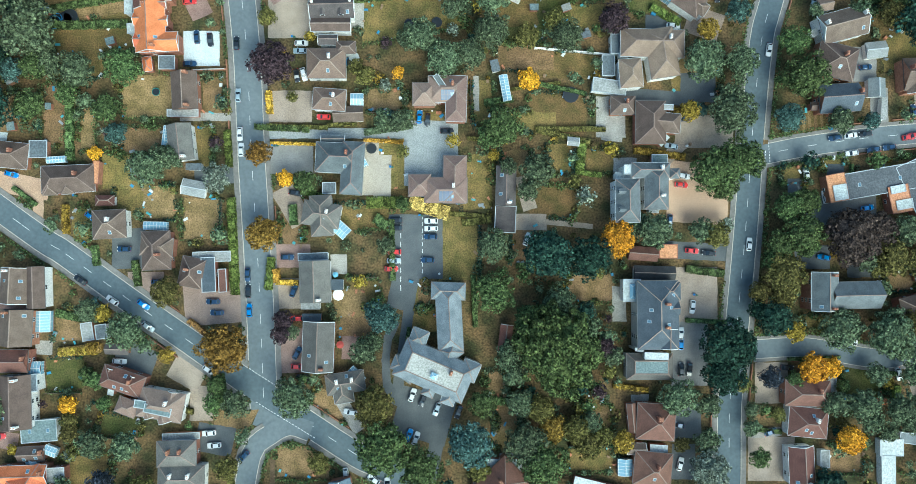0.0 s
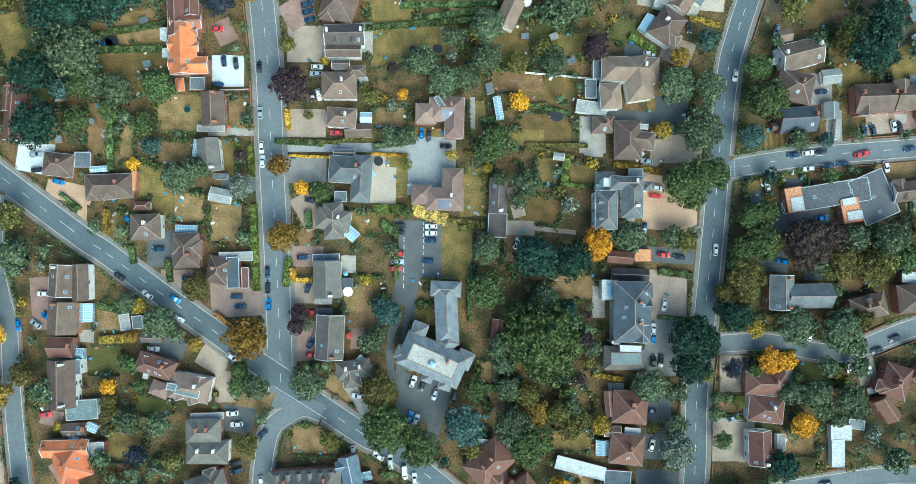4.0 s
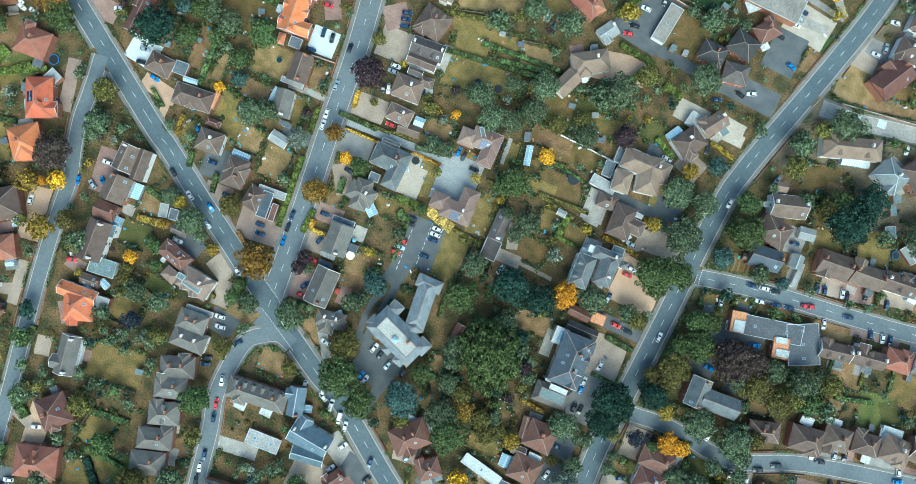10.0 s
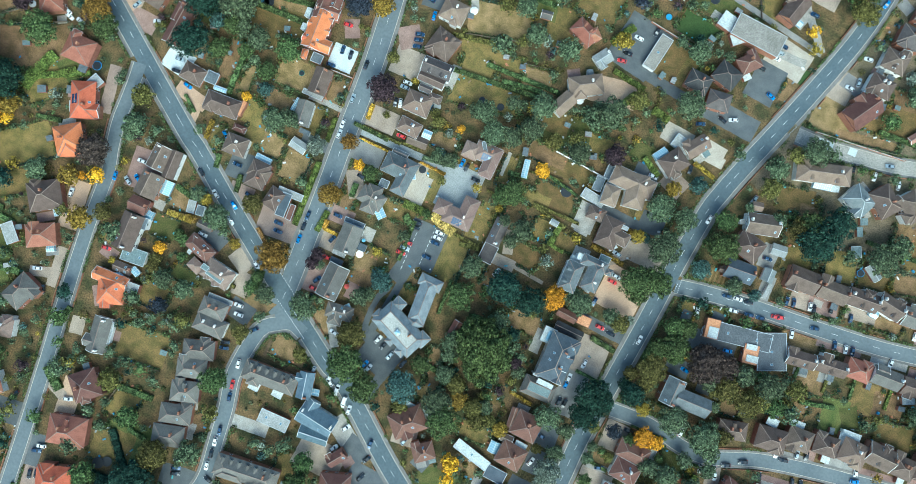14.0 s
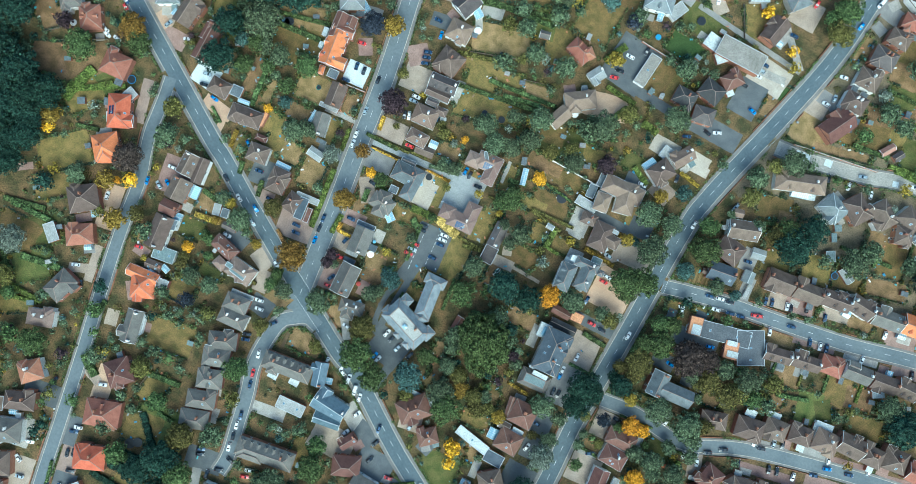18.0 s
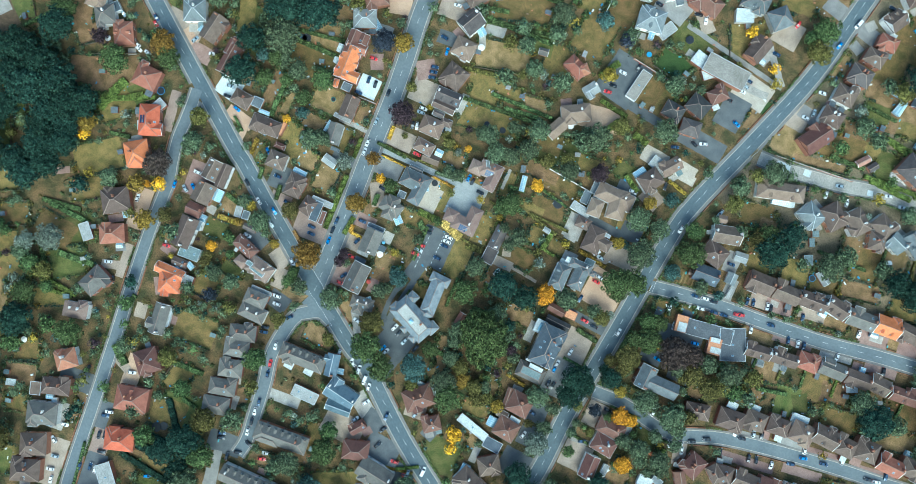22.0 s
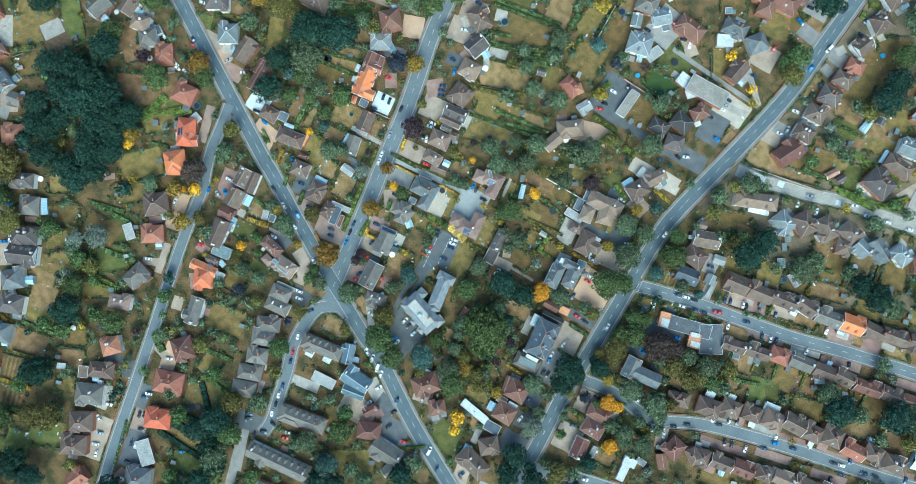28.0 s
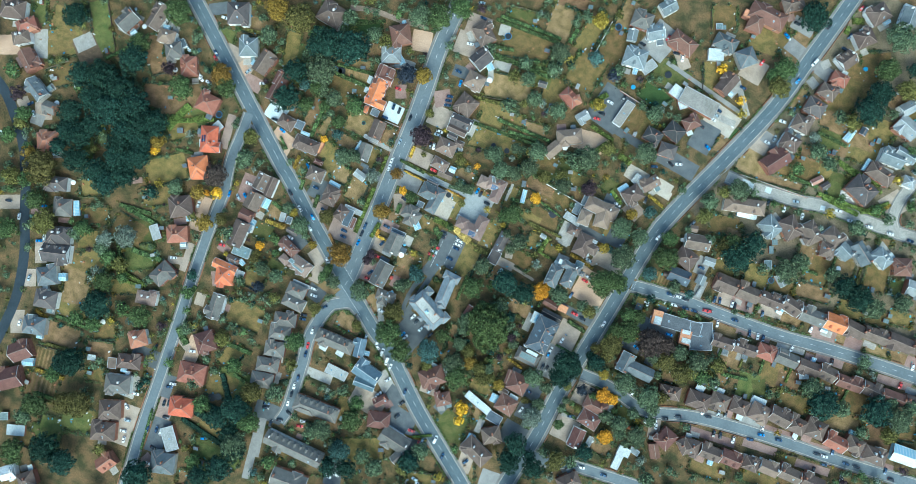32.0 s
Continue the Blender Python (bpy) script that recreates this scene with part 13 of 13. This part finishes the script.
car(-247.92, -108.91, 26.6, "b", True)
car(-245.64, -105.77, -63.4, "w", True)
car(-254.87, -87.91, 24.5, "b", True)
car(-149.87, -167.50, 6.7, "w", True)
car(-56.31, 137.25, 1.8, "n", True)
car(-51.51, 94.69, -83.0, "b", True)
car(-81.71, 89.90, 7.0, "s", True)
car(-84.99, 74.96, 5.7, "r", True)
car(-114.56, 7.22, -36.0, "b", True)
car(52.93, -113.97, 56.8, "n", True)
car(-19.13, -159.76, -6.7, "w", True)

# ---- trampolines, pools ----
trampoline(-125.93, 69.02, 1.8, "b")
trampoline(-121.81, 69.8, 2.34, "k")
trampoline(-95.1, 46.38, 1.26, "g")
trampoline(-7.37, 69.21, 1.62, "k")
trampoline(-7.36, 59.9, 1.26, "g")
trampoline(35.16, 46.49, 2.52, "k")
trampoline(-27.89, 29, 1.62, "K")
trampoline(-16.24, 68.74, 1.44, "k")
trampoline(-123.3, 68.74, 2.48, "k")
trampoline(-126.6, 67.99, 2.13, "b")
trampoline(-37.53, 133.56, 2.13, "b")
trampoline(21.35, 167.78, 2.13, "b")
trampoline(45.51, 138.07, 1.42, "B")
trampoline(167.57, 208.34, 1.42, "B")
trampoline(171.74, 67.37, 1.77, "b")
trampoline(175.53, 70, 1.77, "b")
trampoline(61.54, 154.06, 2.13, "k")
trampoline(-34.27, 56.34, 1.77, "b")
trampoline(-179.54, 11.97, 2.13, "b")
trampoline(-105.59, -148.28, 2.48, "k")
trampoline(-102.34, -146.35, 2.20, "k")
trampoline(-93.89, -196.72, 2.20, "k")

# ---- painted marks ----
giveway(-66.94, -39.12, -57.12, -45.51, 10)
giveway(-63.79, -50.2, -45.07, -61.73, 20)
giveway(97.98, 29.25, 97.33, 20.24, 9)
giveway(94.07, -32.97, 93.68, -34.82, 4)
giveway(115.90, 109.20, 118.92, 116.68, 9)
giveway(92.45, -30.11, 92.04, -37.47, 7)
giveway(98.95, 31.94, 99.49, 24.25, 8)
giveway(-18.69, 8.46, -18.62, -16.2, 9, "bay_marks", "white parking bay marks on the car park")
giveway(-11.88, 8.48, -11.83, -10.68, 9, "bay_marks", "white parking bay marks on the car park")

# ---- garden walls ----
garden_wall(23.79, 61.27, 49.18, 59.27, True)
garden_wall(15.08, 141.95, 16.54, 168.64, True)
garden_wall(39.35, 132.69, 59.62, 129.98)
garden_wall(169.53, 122.20, 127.65, 117.68)
garden_wall(-83.71, 53.22, -73.57, 53.68)

# ---- parasols, bins ----
parasol(-37.91, -17.37, 1.4, (0.72, 0.72, 0.7), "white")
parasol(-37.3, -32.4, 1.2, (0.35, 0.06, 0.05), "dark red")
parasol(-38.85, -10.65, 0.9, (0.15, 0.35, 0.5), "pale blue")
parasol(-275.5, -25.94, 1.7, (0.72, 0.72, 0.7), "white")
parasol(-216.46, 25.35, 1.7, (0.72, 0.72, 0.7), "white")
parasol(-243.78, -66.25, 1.7, (0.72, 0.72, 0.7), "white")
parasol(-268.6, -11.23, 1.6, (0.45, 0.46, 0.44), "grey")
parasol(-246.33, 41.34, 1.5, (0.72, 0.72, 0.7), "white")
parasol(-187.85, -136.25, 1.7, (0.72, 0.72, 0.7), "white")
parasol(-35.96, 103.77, 1.9, (0.72, 0.72, 0.7), "white")
parasol(-37.94, -16.94, 1.8, (0.72, 0.72, 0.7), "white")
parasol(-33.34, 57.39, 1.7, (0.45, 0.46, 0.44), "grey")
parasol(23.82, 86.33, 1.9, (0.72, 0.72, 0.7), "white")
parasol(204.2, 91.06, 1.7, (0.72, 0.72, 0.7), "white")
wheelie_bin(-22.01, 23.34, 86, (0.02, 0.12, 0.3), "blue")
wheelie_bin(-21.28, 23.16, 86, (0.03, 0.08, 0.05), "green")
wheelie_bin(-12.79, 8.08, 76, (0.02, 0.12, 0.3), "blue")
wheelie_bin(-12.05, 7.9, 76, (0.03, 0.08, 0.05), "green")
wheelie_bin(-60.4, 0.26, 49, (0.02, 0.12, 0.3), "blue")
wheelie_bin(-59.68, 0.08, 49, (0.03, 0.08, 0.05), "green")
wheelie_bin(-58.97, 29.96, 22, (0.02, 0.12, 0.3), "blue")
wheelie_bin(-58.24, 29.78, 22, (0.03, 0.08, 0.05), "green")
wheelie_bin(-58.06, 29.96, 57, (0.02, 0.12, 0.3), "blue")
wheelie_bin(-57.33, 29.78, 57, (0.03, 0.08, 0.05), "green")
wheelie_bin(52.92, -16.19, 41, (0.02, 0.12, 0.3), "blue")
wheelie_bin(53.67, -16.38, 41, (0.03, 0.08, 0.05), "green")
wheelie_bin(-25.54, -18.37, 36, (0.02, 0.12, 0.3), "blue")
wheelie_bin(-24.81, -18.55, 36, (0.03, 0.08, 0.05), "green")
wheelie_bin(-120.14, 13.94, 72, (0.02, 0.12, 0.3), "blue")
wheelie_bin(-119.42, 13.77, 72, (0.03, 0.08, 0.05), "green")
wheelie_bin(-52.98, 64.33, 80, (0.02, 0.12, 0.3), "blue")
wheelie_bin(-52.25, 64.15, 80, (0.03, 0.08, 0.05), "green")
wheelie_bin(-81.87, 35.33, 40, (0.02, 0.12, 0.3), "blue")
wheelie_bin(-81.15, 35.15, 40, (0.03, 0.08, 0.05), "green")
wheelie_bin(74.43, -16.94, 36, (0.02, 0.12, 0.3), "blue")
wheelie_bin(75.18, -17.13, 36, (0.03, 0.08, 0.05), "green")
wheelie_bin(66.49, -30.07, 12, (0.02, 0.12, 0.3), "blue")
wheelie_bin(67.23, -30.26, 12, (0.03, 0.08, 0.05), "green")
wheelie_bin(-61.06, 43.01, 35, (0.02, 0.12, 0.3), "blue")
wheelie_bin(-60.33, 42.83, 35, (0.03, 0.08, 0.05), "green")
wheelie_bin(-90.81, 24.83, 50, (0.02, 0.12, 0.3), "blue")
wheelie_bin(-90.08, 24.65, 50, (0.03, 0.08, 0.05), "green")
wheelie_bin(-1.01, 11.8, 74, (0.02, 0.12, 0.3), "blue")
wheelie_bin(-0.27, 11.62, 74, (0.03, 0.08, 0.05), "green")

# ---- border plants ----
fences()
boundaries()
roadsides()
clutter(1500, 9)
scatter_trees(2900, 21, (-290, 290, -185, 190))
plant_far_trees()
AREA = (-290, 290, -185, 190)
undergrowth("border_shrubs", "s", "grey-green border shrubs along the garden edges", 3, 1900, AREA)
undergrowth("hedge_growth", "g", "green hedging and bushes along the garden edges", 4, 1500, AREA)
undergrowth("border_plants", "o2", "olive and yellowing border plants", 5, 1300, AREA)
undergrowth("golden_plants", "Y", "golden and rust border plants here and there", 6, 130, AREA)
